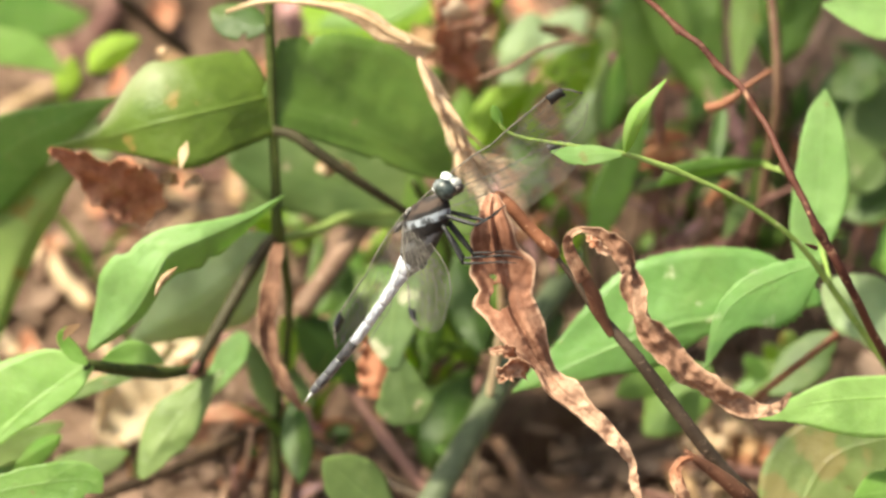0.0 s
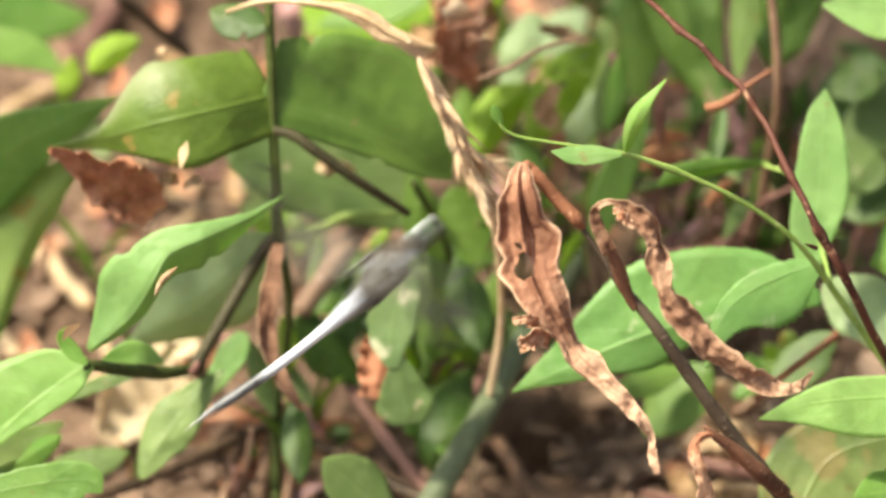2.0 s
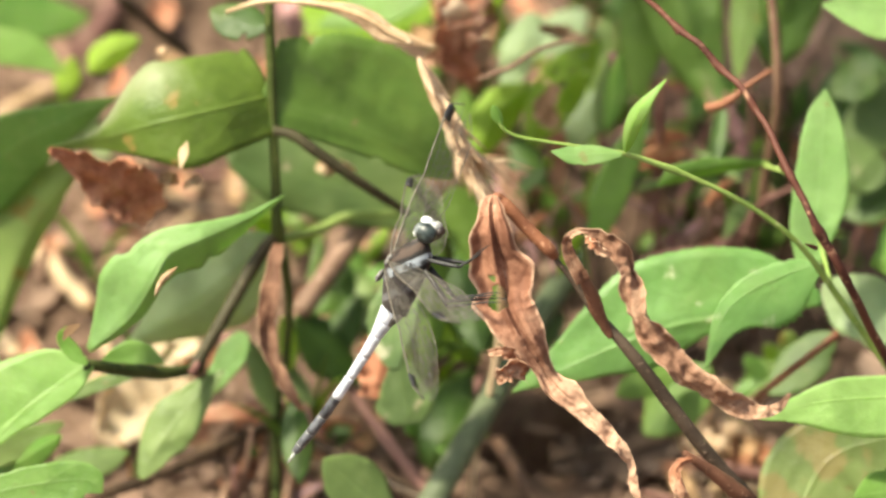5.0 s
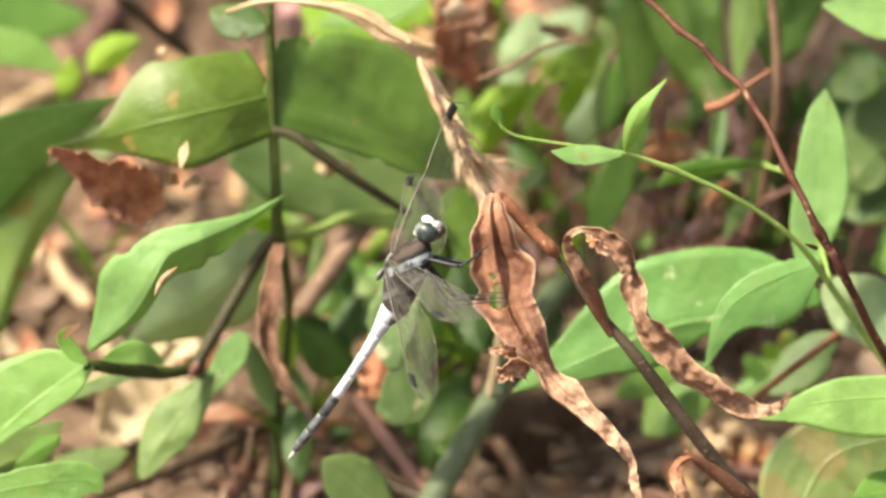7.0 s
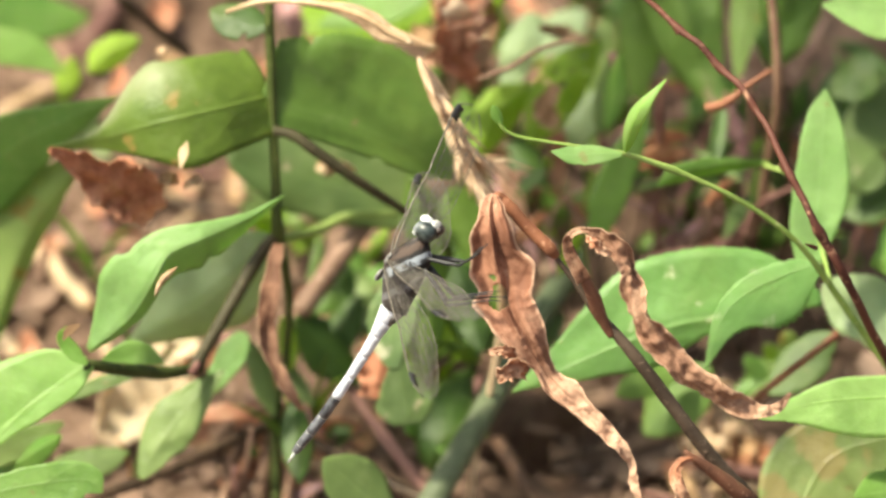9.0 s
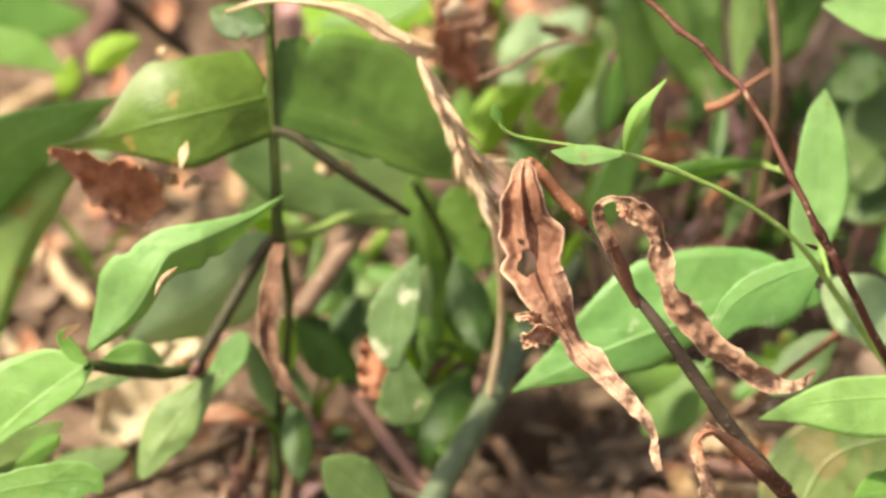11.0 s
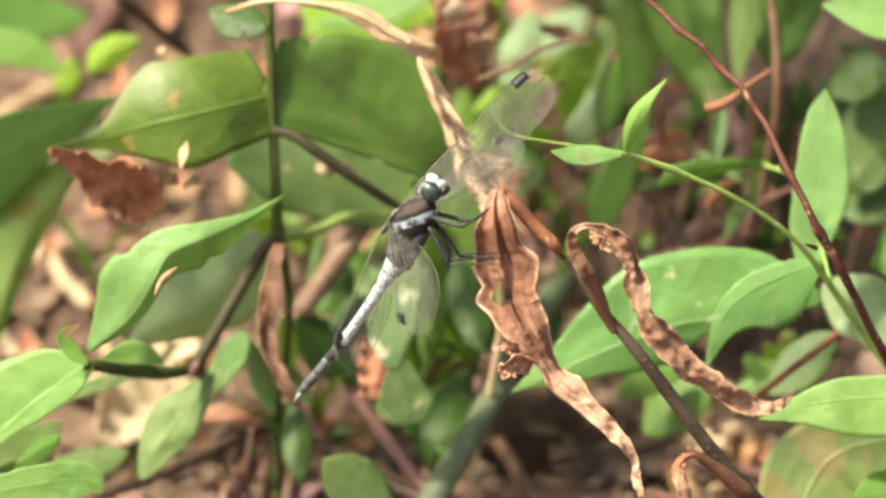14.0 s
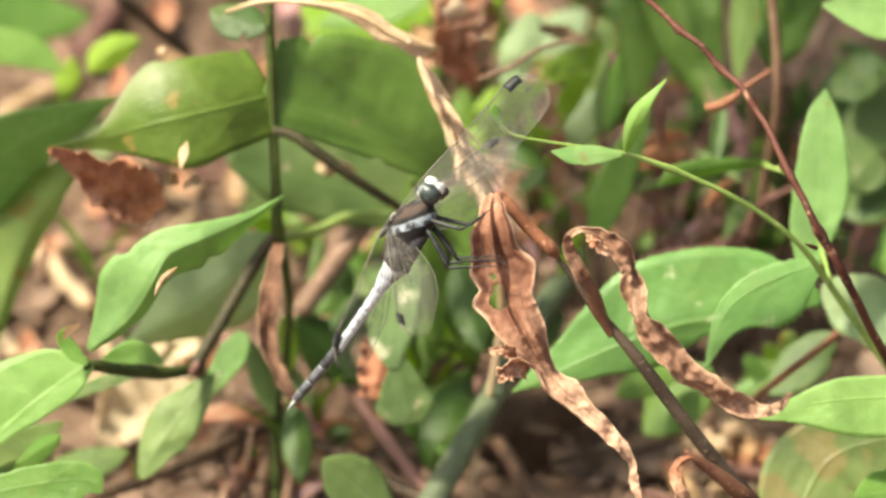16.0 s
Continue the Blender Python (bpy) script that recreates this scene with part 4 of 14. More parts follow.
leaf(under, (8.2, 90.2, 31.4), (11.6, 82.6, 28.6), (15, 74.5, 25.2), (0.89, 0.43, 0.17), 4.6, 5.1, "deep", fold=10, wave=0.14, peak=0.45, full=1.6)
leaf(under, (-20.5, 92.7, 37.5), (-24.2, 87.7, 34.7), (-27.9, 82.4, 31.5), (0.8, -0.56, -0.22), 4.4, 4.4, "deep", fold=10, wave=0.14, peak=0.45, full=1.6)
leaf(under, (97, 105.4, 49.6), (92, 109.6, 53), (87.1, 113.4, 56), (-0.66, -0.7, -0.27), 6.7, 6.7, "dusk", fold=10, wave=0.14, peak=0.45, full=1.6)
leaf(under, (27, 87, 27.6), (20.7, 83.3, 27.9), (14.4, 79.2, 27.7), (0.33, -0.89, -0.33), 4.8, 5.1, "dusk", fold=10, wave=0.14, peak=0.45, full=1.6)

# reed stalk and grass seed head
reed = plant("reed_stalk", (-1.7, 54.3, 0), "thick grey-green grass stalk leaning among leaves", "grass")
stem(reed, "stem", [(46.6, 131.3, 43.2), (37.4, 113.8, 37.8), (27, 94.1, 33), (18, 73.2, 33), (10.5, 52.8, 33.6), (3.1, 35.7, 31.8), (-5.3, 20.4, 26.1)], [2.84, 3.09, 3.21, 3.09, 2.84, 3.09, 3.21], "reed", 30, rough=0.04)
blade(reed, [(44.8, 96.8, 79.8), (41.2, 90.9, 72.7), (36.9, 84.6, 65.2), (32.6, 77.5, 56.8)], [0.5, 2, 3.5, 3.5, 1.5], [1, 3.2, 4.5, 4.2, 1.7], "deep", (-10, 10))
seedgrass = plant("seed_grass", (11.9, 54.3, 0), "dry tan grass seed head on a thin stalk", "grass")
stem(seedgrass, "stem", [(-4.9, 52.7, 126.8), (0.7, 49.5, 116.8), (5.4, 47.4, 104.9), (9.7, 46.8, 91.7), (11.9, 48.3, 74.9), (12.3, 50.5, 55.7), (10.2, 51, 37.6), (7.1, 51.3, 19.4), (5.7, 46.4, 7.2)], [0.48, 0.6, 0.72, 0.72, 0.72, 0.78, 0.78, 0.72, 0.72], "seed", 40, rough=0.15)
leaf(seedgrass, (-5.1, 53.1, 127.3), (-3.3, 49.9, 124.5), (-1.5, 46.5, 121.5), (0.9, 0.4, 0.16), 1.2, 1.2, "chaff", fold=30, peak=0.4, full=1.8, name="spikelet", rows=8, cols=2)
leaf(seedgrass, (-4.7, 52.9, 126.2), (-3.6, 52.4, 123), (-2.6, 51.8, 119.5), (0.93, 0.35, 0.14), 1.0, 1.0, "chaff", fold=30, peak=0.4, full=1.8, name="spikelet", rows=8, cols=2)
leaf(seedgrass, (-4.3, 52.8, 125.3), (-1.3, 51.8, 121.5), (1.8, 50.6, 117.3), (0.74, 0.63, 0.25), 1.2, 1.3, "chaff", fold=30, peak=0.4, full=1.8, name="spikelet", rows=8, cols=2)
leaf(seedgrass, (-4, 52.6, 124.5), (-2.3, 51.4, 120), (-0.5, 49.9, 115.2), (0.92, 0.37, 0.15), 1.1, 1.3, "chaff", fold=30, peak=0.4, full=1.8, name="spikelet", rows=8, cols=2)
leaf(seedgrass, (-3.6, 52.5, 123.6), (-1.7, 51.7, 120.5), (0.2, 50.7, 117.1), (0.82, 0.53, 0.21), 1.2, 1.0, "chaff", fold=30, peak=0.4, full=1.8, name="spikelet", rows=8, cols=2)
leaf(seedgrass, (-3.3, 52.4, 122.8), (-1.6, 49.4, 119.2), (0, 46.1, 115.3), (0.93, 0.34, 0.14), 1.3, 1.3, "chaff", fold=30, peak=0.4, full=1.8, name="spikelet", rows=8, cols=2)
leaf(seedgrass, (-3, 52.2, 122), (0.2, 48.9, 118.6), (3.4, 45.2, 114.8), (0.81, 0.55, 0.22), 1.3, 1.1, "chaff", fold=30, peak=0.4, full=1.8, name="spikelet", rows=8, cols=2)
leaf(seedgrass, (-2.7, 52.1, 121.2), (0.9, 47.8, 118.9), (4.6, 43.2, 116.3), (0.75, 0.61, 0.24), 0.9, 1.0, "chaff", fold=30, peak=0.4, full=1.8, name="spikelet", rows=8, cols=2)
leaf(seedgrass, (-2.4, 52, 120.5), (0.6, 50.4, 117.2), (3.5, 48.5, 113.7), (0.75, 0.62, 0.24), 1.0, 1.2, "chaff", fold=30, peak=0.4, full=1.8, name="spikelet", rows=8, cols=2)
leaf(seedgrass, (-2.1, 51.9, 119.7), (-0.2, 49.9, 116.4), (1.7, 47.8, 112.8), (0.88, 0.44, 0.18), 1.2, 1.4, "chaff", fold=30, peak=0.4, full=1.8, name="spikelet", rows=8, cols=2)
leaf(seedgrass, (-1.7, 51.7, 119), (1.4, 50.2, 114), (4.6, 48.4, 108.6), (0.82, 0.54, 0.21), 1.5, 1.3, "chaff", fold=30, peak=0.4, full=1.8, name="spikelet", rows=8, cols=2)
leaf(seedgrass, (-1.4, 51.6, 118.2), (0.5, 50.6, 112.9), (2.5, 49.3, 107.3), (0.91, 0.38, 0.15), 1.4, 1.2, "chaff", fold=30, peak=0.4, full=1.8, name="spikelet", rows=8, cols=2)
leaf(seedgrass, (-1.1, 51.5, 117.5), (1.1, 50.9, 113.7), (3.3, 50.1, 109.7), (0.81, 0.55, 0.22), 1.2, 1.0, "chaff", fold=30, peak=0.4, full=1.8, name="spikelet", rows=8, cols=2)
leaf(seedgrass, (-0.8, 51.4, 116.7), (0.9, 50.5, 111.4), (2.7, 49.4, 105.7), (0.93, 0.35, 0.14), 0.9, 1.3, "chaff", fold=30, peak=0.4, full=1.8, name="spikelet", rows=8, cols=2)
leaf(seedgrass, (-0.5, 51.3, 116), (1.1, 48.6, 113.9), (2.8, 45.7, 111.5), (0.88, 0.44, 0.18), 1.3, 1.4, "chaff", fold=30, peak=0.4, full=1.8, name="spikelet", rows=8, cols=2)
leaf(seedgrass, (-0.3, 51.1, 115.3), (1.3, 47, 113.3), (2.8, 42.6, 111), (0.93, 0.34, 0.14), 1.3, 1.0, "chaff", fold=30, peak=0.4, full=1.8, name="spikelet", rows=8, cols=2)
leaf(seedgrass, (0, 51, 114.6), (3.7, 48.3, 110.6), (7.4, 45.3, 106.3), (0.77, 0.6, 0.24), 1.5, 1.1, "chaff", fold=30, peak=0.4, full=1.8, name="spikelet", rows=8, cols=2)
leaf(seedgrass, (0.3, 50.9, 113.8), (1.9, 46.7, 111.9), (3.5, 42.3, 109.6), (0.93, 0.35, 0.14), 0.9, 1.1, "chaff", fold=30, peak=0.4, full=1.8, name="spikelet", rows=8, cols=2)
leaf(seedgrass, (0.6, 50.8, 113.1), (2.6, 47.3, 111.8), (4.6, 43.6, 110.2), (0.83, 0.51, 0.21), 1.4, 1.0, "chaff", fold=30, peak=0.4, full=1.8, name="spikelet", rows=8, cols=2)
leaf(seedgrass, (0.9, 50.7, 112.4), (4.6, 47.6, 109), (8.3, 44.3, 105.3), (0.75, 0.62, 0.24), 1.1, 1.2, "chaff", fold=30, peak=0.4, full=1.8, name="spikelet", rows=8, cols=2)
leaf(seedgrass, (1.2, 50.5, 111.7), (3.8, 48.5, 108), (6.5, 46.2, 104), (0.83, 0.52, 0.21), 1.2, 1.4, "chaff", fold=30, peak=0.4, full=1.8, name="spikelet", rows=8, cols=2)
leaf(seedgrass, (1.5, 50.4, 111), (3.7, 49.2, 107), (5.8, 47.7, 102.7), (0.86, 0.48, 0.19), 1.0, 1.0, "chaff", fold=30, peak=0.4, full=1.8, name="spikelet", rows=8, cols=2)
leaf(seedgrass, (1.8, 50.3, 110.3), (4.9, 48.5, 106.9), (8, 46.5, 103.3), (0.74, 0.62, 0.25), 0.9, 1.1, "chaff", fold=30, peak=0.4, full=1.8, name="spikelet", rows=8, cols=2)
leaf(seedgrass, (2.1, 50.2, 109.6), (3.8, 49.2, 106.6), (5.6, 48, 103.4), (0.84, 0.5, 0.2), 1.2, 0.9, "chaff", fold=30, peak=0.4, full=1.8, name="spikelet", rows=8, cols=2)
leaf(seedgrass, (2.3, 50.1, 108.9), (4.8, 48.7, 105), (7.2, 47.1, 100.8), (0.83, 0.52, 0.21), 1.1, 1.3, "chaff", fold=30, peak=0.4, full=1.8, name="spikelet", rows=8, cols=2)
leaf(seedgrass, (2.6, 49.9, 108.2), (4.6, 46.9, 107), (6.5, 43.6, 105.6), (0.8, 0.55, 0.22), 1.3, 1.4, "chaff", fold=30, peak=0.4, full=1.8, name="spikelet", rows=8, cols=2)
leaf(seedgrass, (2.9, 49.8, 107.6), (4.7, 48.1, 103.8), (6.4, 46.2, 99.8), (0.9, 0.4, 0.16), 1.0, 1.1, "chaff", fold=30, peak=0.4, full=1.8, name="spikelet", rows=8, cols=2)
leaf(seedgrass, (3.2, 49.7, 106.9), (5, 48.1, 103.2), (6.7, 46.3, 99.3), (0.89, 0.42, 0.17), 1.0, 1.1, "chaff", fold=30, peak=0.4, full=1.8, name="spikelet", rows=8, cols=2)
leaf(seedgrass, (3.5, 49.6, 106.2), (5.5, 48.5, 103.3), (7.5, 47.3, 100.3), (0.79, 0.56, 0.22), 1.3, 1.0, "chaff", fold=30, peak=0.4, full=1.8, name="spikelet", rows=8, cols=2)
leaf(seedgrass, (3.7, 49.5, 105.5), (5.8, 46, 102.2), (7.8, 42.2, 98.7), (0.91, 0.39, 0.16), 1.0, 1.1, "chaff", fold=30, peak=0.4, full=1.8, name="spikelet", rows=8, cols=2)
leaf(seedgrass, (4, 49.4, 104.8), (6, 47.3, 102.6), (8.1, 45, 100.1), (0.81, 0.54, 0.22), 1.1, 1.4, "chaff", fold=30, peak=0.4, full=1.8, name="spikelet", rows=8, cols=2)
leaf(seedgrass, (4.3, 49.3, 104.1), (6.8, 45.4, 100.9), (9.4, 41.2, 97.4), (0.87, 0.45, 0.18), 1.0, 1.2, "chaff", fold=30, peak=0.4, full=1.8, name="spikelet", rows=8, cols=2)
leaf(seedgrass, (4.6, 49.1, 103.5), (7.4, 46.3, 101), (10.3, 43.2, 98.3), (0.77, 0.6, 0.24), 0.9, 1.2, "chaff", fold=30, peak=0.4, full=1.8, name="spikelet", rows=8, cols=2)
leaf(seedgrass, (4.8, 49, 102.8), (6.8, 47.9, 97.6), (8.8, 46.5, 92.1), (0.91, 0.38, 0.16), 1.0, 1.0, "chaff", fold=30, peak=0.4, full=1.8, name="spikelet", rows=8, cols=2)
leaf(seedgrass, (5.1, 48.9, 102.1), (8.1, 48, 97.5), (11.2, 46.9, 92.5), (0.79, 0.57, 0.23), 1.1, 0.9, "chaff", fold=30, peak=0.4, full=1.8, name="spikelet", rows=8, cols=2)
leaf(seedgrass, (5.4, 48.8, 101.5), (7.6, 45.5, 98), (9.7, 41.9, 94.2), (0.9, 0.41, 0.17), 1.1, 1.1, "chaff", fold=30, peak=0.4, full=1.8, name="spikelet", rows=8, cols=2)
leaf(seedgrass, (5.7, 48.7, 100.8), (7.7, 48.4, 95.9), (9.7, 47.9, 90.7), (0.88, 0.45, 0.18), 0.9, 0.9, "chaff", fold=30, peak=0.4, full=1.8, name="spikelet", rows=8, cols=2)
leaf(seedgrass, (5.9, 48.6, 100.1), (9.6, 48.2, 94.6), (13.4, 47.5, 88.6), (0.75, 0.61, 0.24), 1.1, 1.5, "chaff", fold=30, peak=0.4, full=1.8, name="spikelet", rows=8, cols=2)
leaf(seedgrass, (6.2, 48.4, 99.5), (8.8, 48, 95.7), (11.4, 47.4, 91.6), (0.76, 0.61, 0.24), 1.4, 1.3, "chaff", fold=30, peak=0.4, full=1.8, name="spikelet", rows=8, cols=2)
leaf(seedgrass, (6.5, 48.3, 98.8), (8.5, 46.1, 95.9), (10.5, 43.7, 92.9), (0.85, 0.48, 0.19), 1.0, 0.9, "chaff", fold=30, peak=0.4, full=1.8, name="spikelet", rows=8, cols=2)
leaf(seedgrass, (6.7, 48.2, 98.1), (8.9, 47.8, 93.8), (11.1, 47.3, 89.2), (0.84, 0.51, 0.2), 0.9, 1.4, "chaff", fold=30, peak=0.4, full=1.8, name="spikelet", rows=8, cols=2)
leaf(seedgrass, (7, 48.1, 97.5), (10.2, 47.2, 91.9), (13.5, 46.1, 85.9), (0.81, 0.54, 0.22), 1.4, 1.2, "chaff", fold=30, peak=0.4, full=1.8, name="spikelet", rows=8, cols=2)
leaf(seedgrass, (7.3, 48, 96.8), (8.8, 44.6, 93.8), (10.4, 41, 90.5), (0.93, 0.33, 0.13), 1.0, 1.2, "chaff", fold=30, peak=0.4, full=1.8, name="spikelet", rows=8, cols=2)
leaf(seedgrass, (7.6, 47.9, 96.2), (9.8, 47.8, 91.1), (12, 47.6, 85.8), (0.85, 0.48, 0.19), 1.2, 1.1, "chaff", fold=30, peak=0.4, full=1.8, name="spikelet", rows=8, cols=2)
leaf(seedgrass, (-0.6, 54.3, 113.8), (0.8, 51.4, 110), (2.1, 48.2, 105.9), (0.96, 0.27, 0.11), 0.7, 0.5, "chaff", fold=25, peak=0.4, full=1.8, name="spikelet", rows=7, cols=2)
leaf(seedgrass, (-0.4, 54.2, 113.3), (0.5, 53.8, 108.8), (1.4, 53.1, 103.9), (0.97, 0.22, 0.09), 0.4, 0.7, "chaff", fold=25, peak=0.4, full=1.8, name="spikelet", rows=7, cols=2)
leaf(seedgrass, (-0.2, 54.2, 112.9), (4.5, 53.5, 108), (9.1, 52.5, 102.7), (0.65, 0.71, 0.28), 0.4, 0.7, "chaff", fold=25, peak=0.4, full=1.8, name="spikelet", rows=7, cols=2)
leaf(seedgrass, (0, 54.1, 112.4), (2.5, 51.5, 111.3), (5, 48.8, 109.9), (0.68, 0.68, 0.27), 0.5, 0.6, "chaff", fold=25, peak=0.4, full=1.8, name="spikelet", rows=7, cols=2)
leaf(seedgrass, (0.2, 54, 112), (2, 53.2, 107.4), (3.7, 52.2, 102.6), (0.9, 0.4, 0.16), 0.4, 0.4, "chaff", fold=25, peak=0.4, full=1.8, name="spikelet", rows=7, cols=2)
leaf(seedgrass, (0.4, 53.9, 111.5), (0.8, 50.1, 111.1), (1.2, 46.2, 110.4), (0.99, 0.15, 0.06), 0.8, 0.8, "chaff", fold=25, peak=0.4, full=1.8, name="spikelet", rows=7, cols=2)
leaf(seedgrass, (0.6, 53.8, 111.1), (1, 50.8, 108.8), (1.4, 47.7, 106.4), (0.99, 0.11, 0.04), 0.5, 0.5, "chaff", fold=25, peak=0.4, full=1.8, name="spikelet", rows=7, cols=2)
leaf(seedgrass, (0.8, 53.8, 110.6), (3.6, 50.7, 107.7), (6.5, 47.3, 104.6), (0.8, 0.56, 0.22), 0.5, 0.5, "chaff", fold=25, peak=0.4, full=1.8, name="spikelet", rows=7, cols=2)
leaf(seedgrass, (1, 53.7, 110.1), (1.5, 52.8, 106), (2.1, 51.6, 101.6), (0.99, 0.15, 0.06), 0.5, 0.4, "chaff", fold=25, peak=0.4, full=1.8, name="spikelet", rows=7, cols=2)
leaf(seedgrass, (1.1, 53.6, 109.7), (1.9, 52.3, 106.3), (2.6, 50.9, 102.7), (0.98, 0.2, 0.08), 0.7, 0.5, "chaff", fold=25, peak=0.4, full=1.8, name="spikelet", rows=7, cols=2)
leaf(seedgrass, (1.3, 53.5, 109.2), (5, 50.9, 106.2), (8.6, 48.1, 102.8), (0.71, 0.65, 0.26), 0.6, 0.6, "chaff", fold=25, peak=0.4, full=1.8, name="spikelet", rows=7, cols=2)
leaf(seedgrass, (1.5, 53.4, 108.8), (4.3, 52.5, 104.8), (7.1, 51.4, 100.6), (0.77, 0.59, 0.23), 0.6, 0.5, "chaff", fold=25, peak=0.4, full=1.8, name="spikelet", rows=7, cols=2)
leaf(seedgrass, (1.7, 53.3, 108.3), (4.3, 48.5, 106.3), (6.8, 43.3, 104), (0.86, 0.47, 0.19), 0.6, 0.6, "chaff", fold=25, peak=0.4, full=1.8, name="spikelet", rows=7, cols=2)
leaf(seedgrass, (1.9, 53.3, 107.9), (6.7, 50, 104.5), (11.4, 46.5, 100.8), (0.67, 0.69, 0.27), 0.8, 0.8, "chaff", fold=25, peak=0.4, full=1.8, name="spikelet", rows=7, cols=2)
leaf(seedgrass, (2.1, 53.2, 107.4), (3.2, 49.1, 105.8), (4.3, 44.9, 104), (0.95, 0.28, 0.11), 0.7, 0.7, "chaff", fold=25, peak=0.4, full=1.8, name="spikelet", rows=7, cols=2)
leaf(seedgrass, (2.3, 53.1, 106.9), (6.7, 51.7, 102.6), (11.2, 50, 97.9), (0.66, 0.7, 0.27), 0.7, 0.7, "chaff", fold=25, peak=0.4, full=1.8, name="spikelet", rows=7, cols=2)
leaf(seedgrass, (2.5, 53, 106.5), (3, 48.3, 105.4), (3.4, 43.4, 104), (0.99, 0.13, 0.05), 0.4, 0.7, "chaff", fold=25, peak=0.4, full=1.8, name="spikelet", rows=7, cols=2)
leaf(seedgrass, (2.7, 52.9, 106), (2.8, 49.6, 105.5), (3, 46, 104.7), (1, 0.06, 0.03), 0.8, 0.4, "chaff", fold=25, peak=0.4, full=1.8, name="spikelet", rows=7, cols=2)
leaf(seedgrass, (2.9, 52.8, 105.6), (3, 48.5, 103.5), (3.2, 43.9, 101.2), (1, 0.04, 0.02), 0.7, 0.7, "chaff", fold=25, peak=0.4, full=1.8, name="spikelet", rows=7, cols=2)
leaf(seedgrass, (3.1, 52.8, 105.1), (7.6, 50.6, 100.7), (12.2, 48.2, 96), (0.69, 0.67, 0.26), 0.8, 0.4, "chaff", fold=25, peak=0.4, full=1.8, name="spikelet", rows=7, cols=2)
leaf(seedgrass, (3.2, 52.7, 104.7), (6.5, 51.9, 100.4), (9.8, 50.9, 95.8), (0.73, 0.63, 0.25), 0.4, 0.7, "chaff", fold=25, peak=0.4, full=1.8, name="spikelet", rows=7, cols=2)
leaf(seedgrass, (3.4, 52.6, 104.2), (6.2, 50.6, 102.7), (9, 48.3, 100.9), (0.64, 0.72, 0.28), 0.7, 0.8, "chaff", fold=25, peak=0.4, full=1.8, name="spikelet", rows=7, cols=2)
leaf(seedgrass, (3.6, 52.5, 103.7), (4.4, 49.7, 102.1), (5.3, 46.8, 100.3), (0.96, 0.26, 0.11), 0.6, 0.7, "chaff", fold=25, peak=0.4, full=1.8, name="spikelet", rows=7, cols=2)
leaf(seedgrass, (3.8, 52.4, 103.3), (5.3, 50, 100.5), (6.9, 47.4, 97.4), (0.91, 0.38, 0.15), 0.5, 0.6, "chaff", fold=25, peak=0.4, full=1.8, name="spikelet", rows=7, cols=2)
leaf(seedgrass, (4, 52.4, 102.8), (4.4, 53.1, 97.5), (4.8, 53.7, 91.9), (0.99, 0.1, 0.04), 0.6, 0.7, "chaff", fold=25, peak=0.4, full=1.8, name="spikelet", rows=7, cols=2)
leaf(seedgrass, (4.2, 52.3, 102.4), (5, 51.5, 97.5), (5.8, 50.5, 92.5), (0.98, 0.18, 0.08), 0.7, 0.6, "chaff", fold=25, peak=0.4, full=1.8, name="spikelet", rows=7, cols=2)
leaf(seedgrass, (4.4, 52.2, 101.9), (6.7, 52, 96.2), (8.9, 51.4, 90.1), (0.88, 0.43, 0.17), 0.4, 0.4, "chaff", fold=25, peak=0.4, full=1.8, name="spikelet", rows=7, cols=2)
leaf(seedgrass, (4.6, 52.1, 101.4), (8.6, 49.6, 97.2), (12.6, 46.9, 92.6), (0.74, 0.62, 0.24), 0.6, 0.7, "chaff", fold=25, peak=0.4, full=1.8, name="spikelet", rows=7, cols=2)
leaf(seedgrass, (4.8, 52, 101), (5.5, 48.9, 99.4), (6.1, 45.7, 97.6), (0.97, 0.21, 0.09), 0.6, 0.5, "chaff", fold=25, peak=0.4, full=1.8, name="spikelet", rows=7, cols=2)
leaf(seedgrass, (5, 51.9, 100.5), (6.1, 52.2, 94.7), (7.3, 52.2, 88.6), (0.96, 0.25, 0.1), 0.5, 0.7, "chaff", fold=25, peak=0.4, full=1.8, name="spikelet", rows=7, cols=2)
leaf(seedgrass, (5.2, 51.8, 100.1), (7.3, 49.6, 95.3), (9.5, 47.2, 90.2), (0.91, 0.39, 0.16), 0.5, 0.5, "chaff", fold=25, peak=0.4, full=1.8, name="spikelet", rows=7, cols=2)
leaf(seedgrass, (5.4, 51.8, 99.6), (5.5, 49.5, 96.9), (5.6, 47.1, 94.1), (1, 0.04, 0.02), 0.4, 0.5, "chaff", fold=25, peak=0.4, full=1.8, name="spikelet", rows=7, cols=2)
leaf(seedgrass, (5.5, 51.7, 99.1), (7.2, 47.4, 96.6), (8.8, 42.8, 93.8), (0.94, 0.33, 0.13), 0.8, 0.6, "chaff", fold=25, peak=0.4, full=1.8, name="spikelet", rows=7, cols=2)
leaf(seedgrass, (5.7, 51.6, 98.7), (8.2, 51.5, 93.7), (10.7, 51.2, 88.3), (0.83, 0.52, 0.21), 0.8, 0.6, "chaff", fold=25, peak=0.4, full=1.8, name="spikelet", rows=7, cols=2)
leaf(seedgrass, (5.9, 51.5, 98.2), (8.3, 51, 92.4), (10.7, 50.2, 86.3), (0.88, 0.43, 0.17), 0.6, 0.7, "chaff", fold=25, peak=0.4, full=1.8, name="spikelet", rows=7, cols=2)
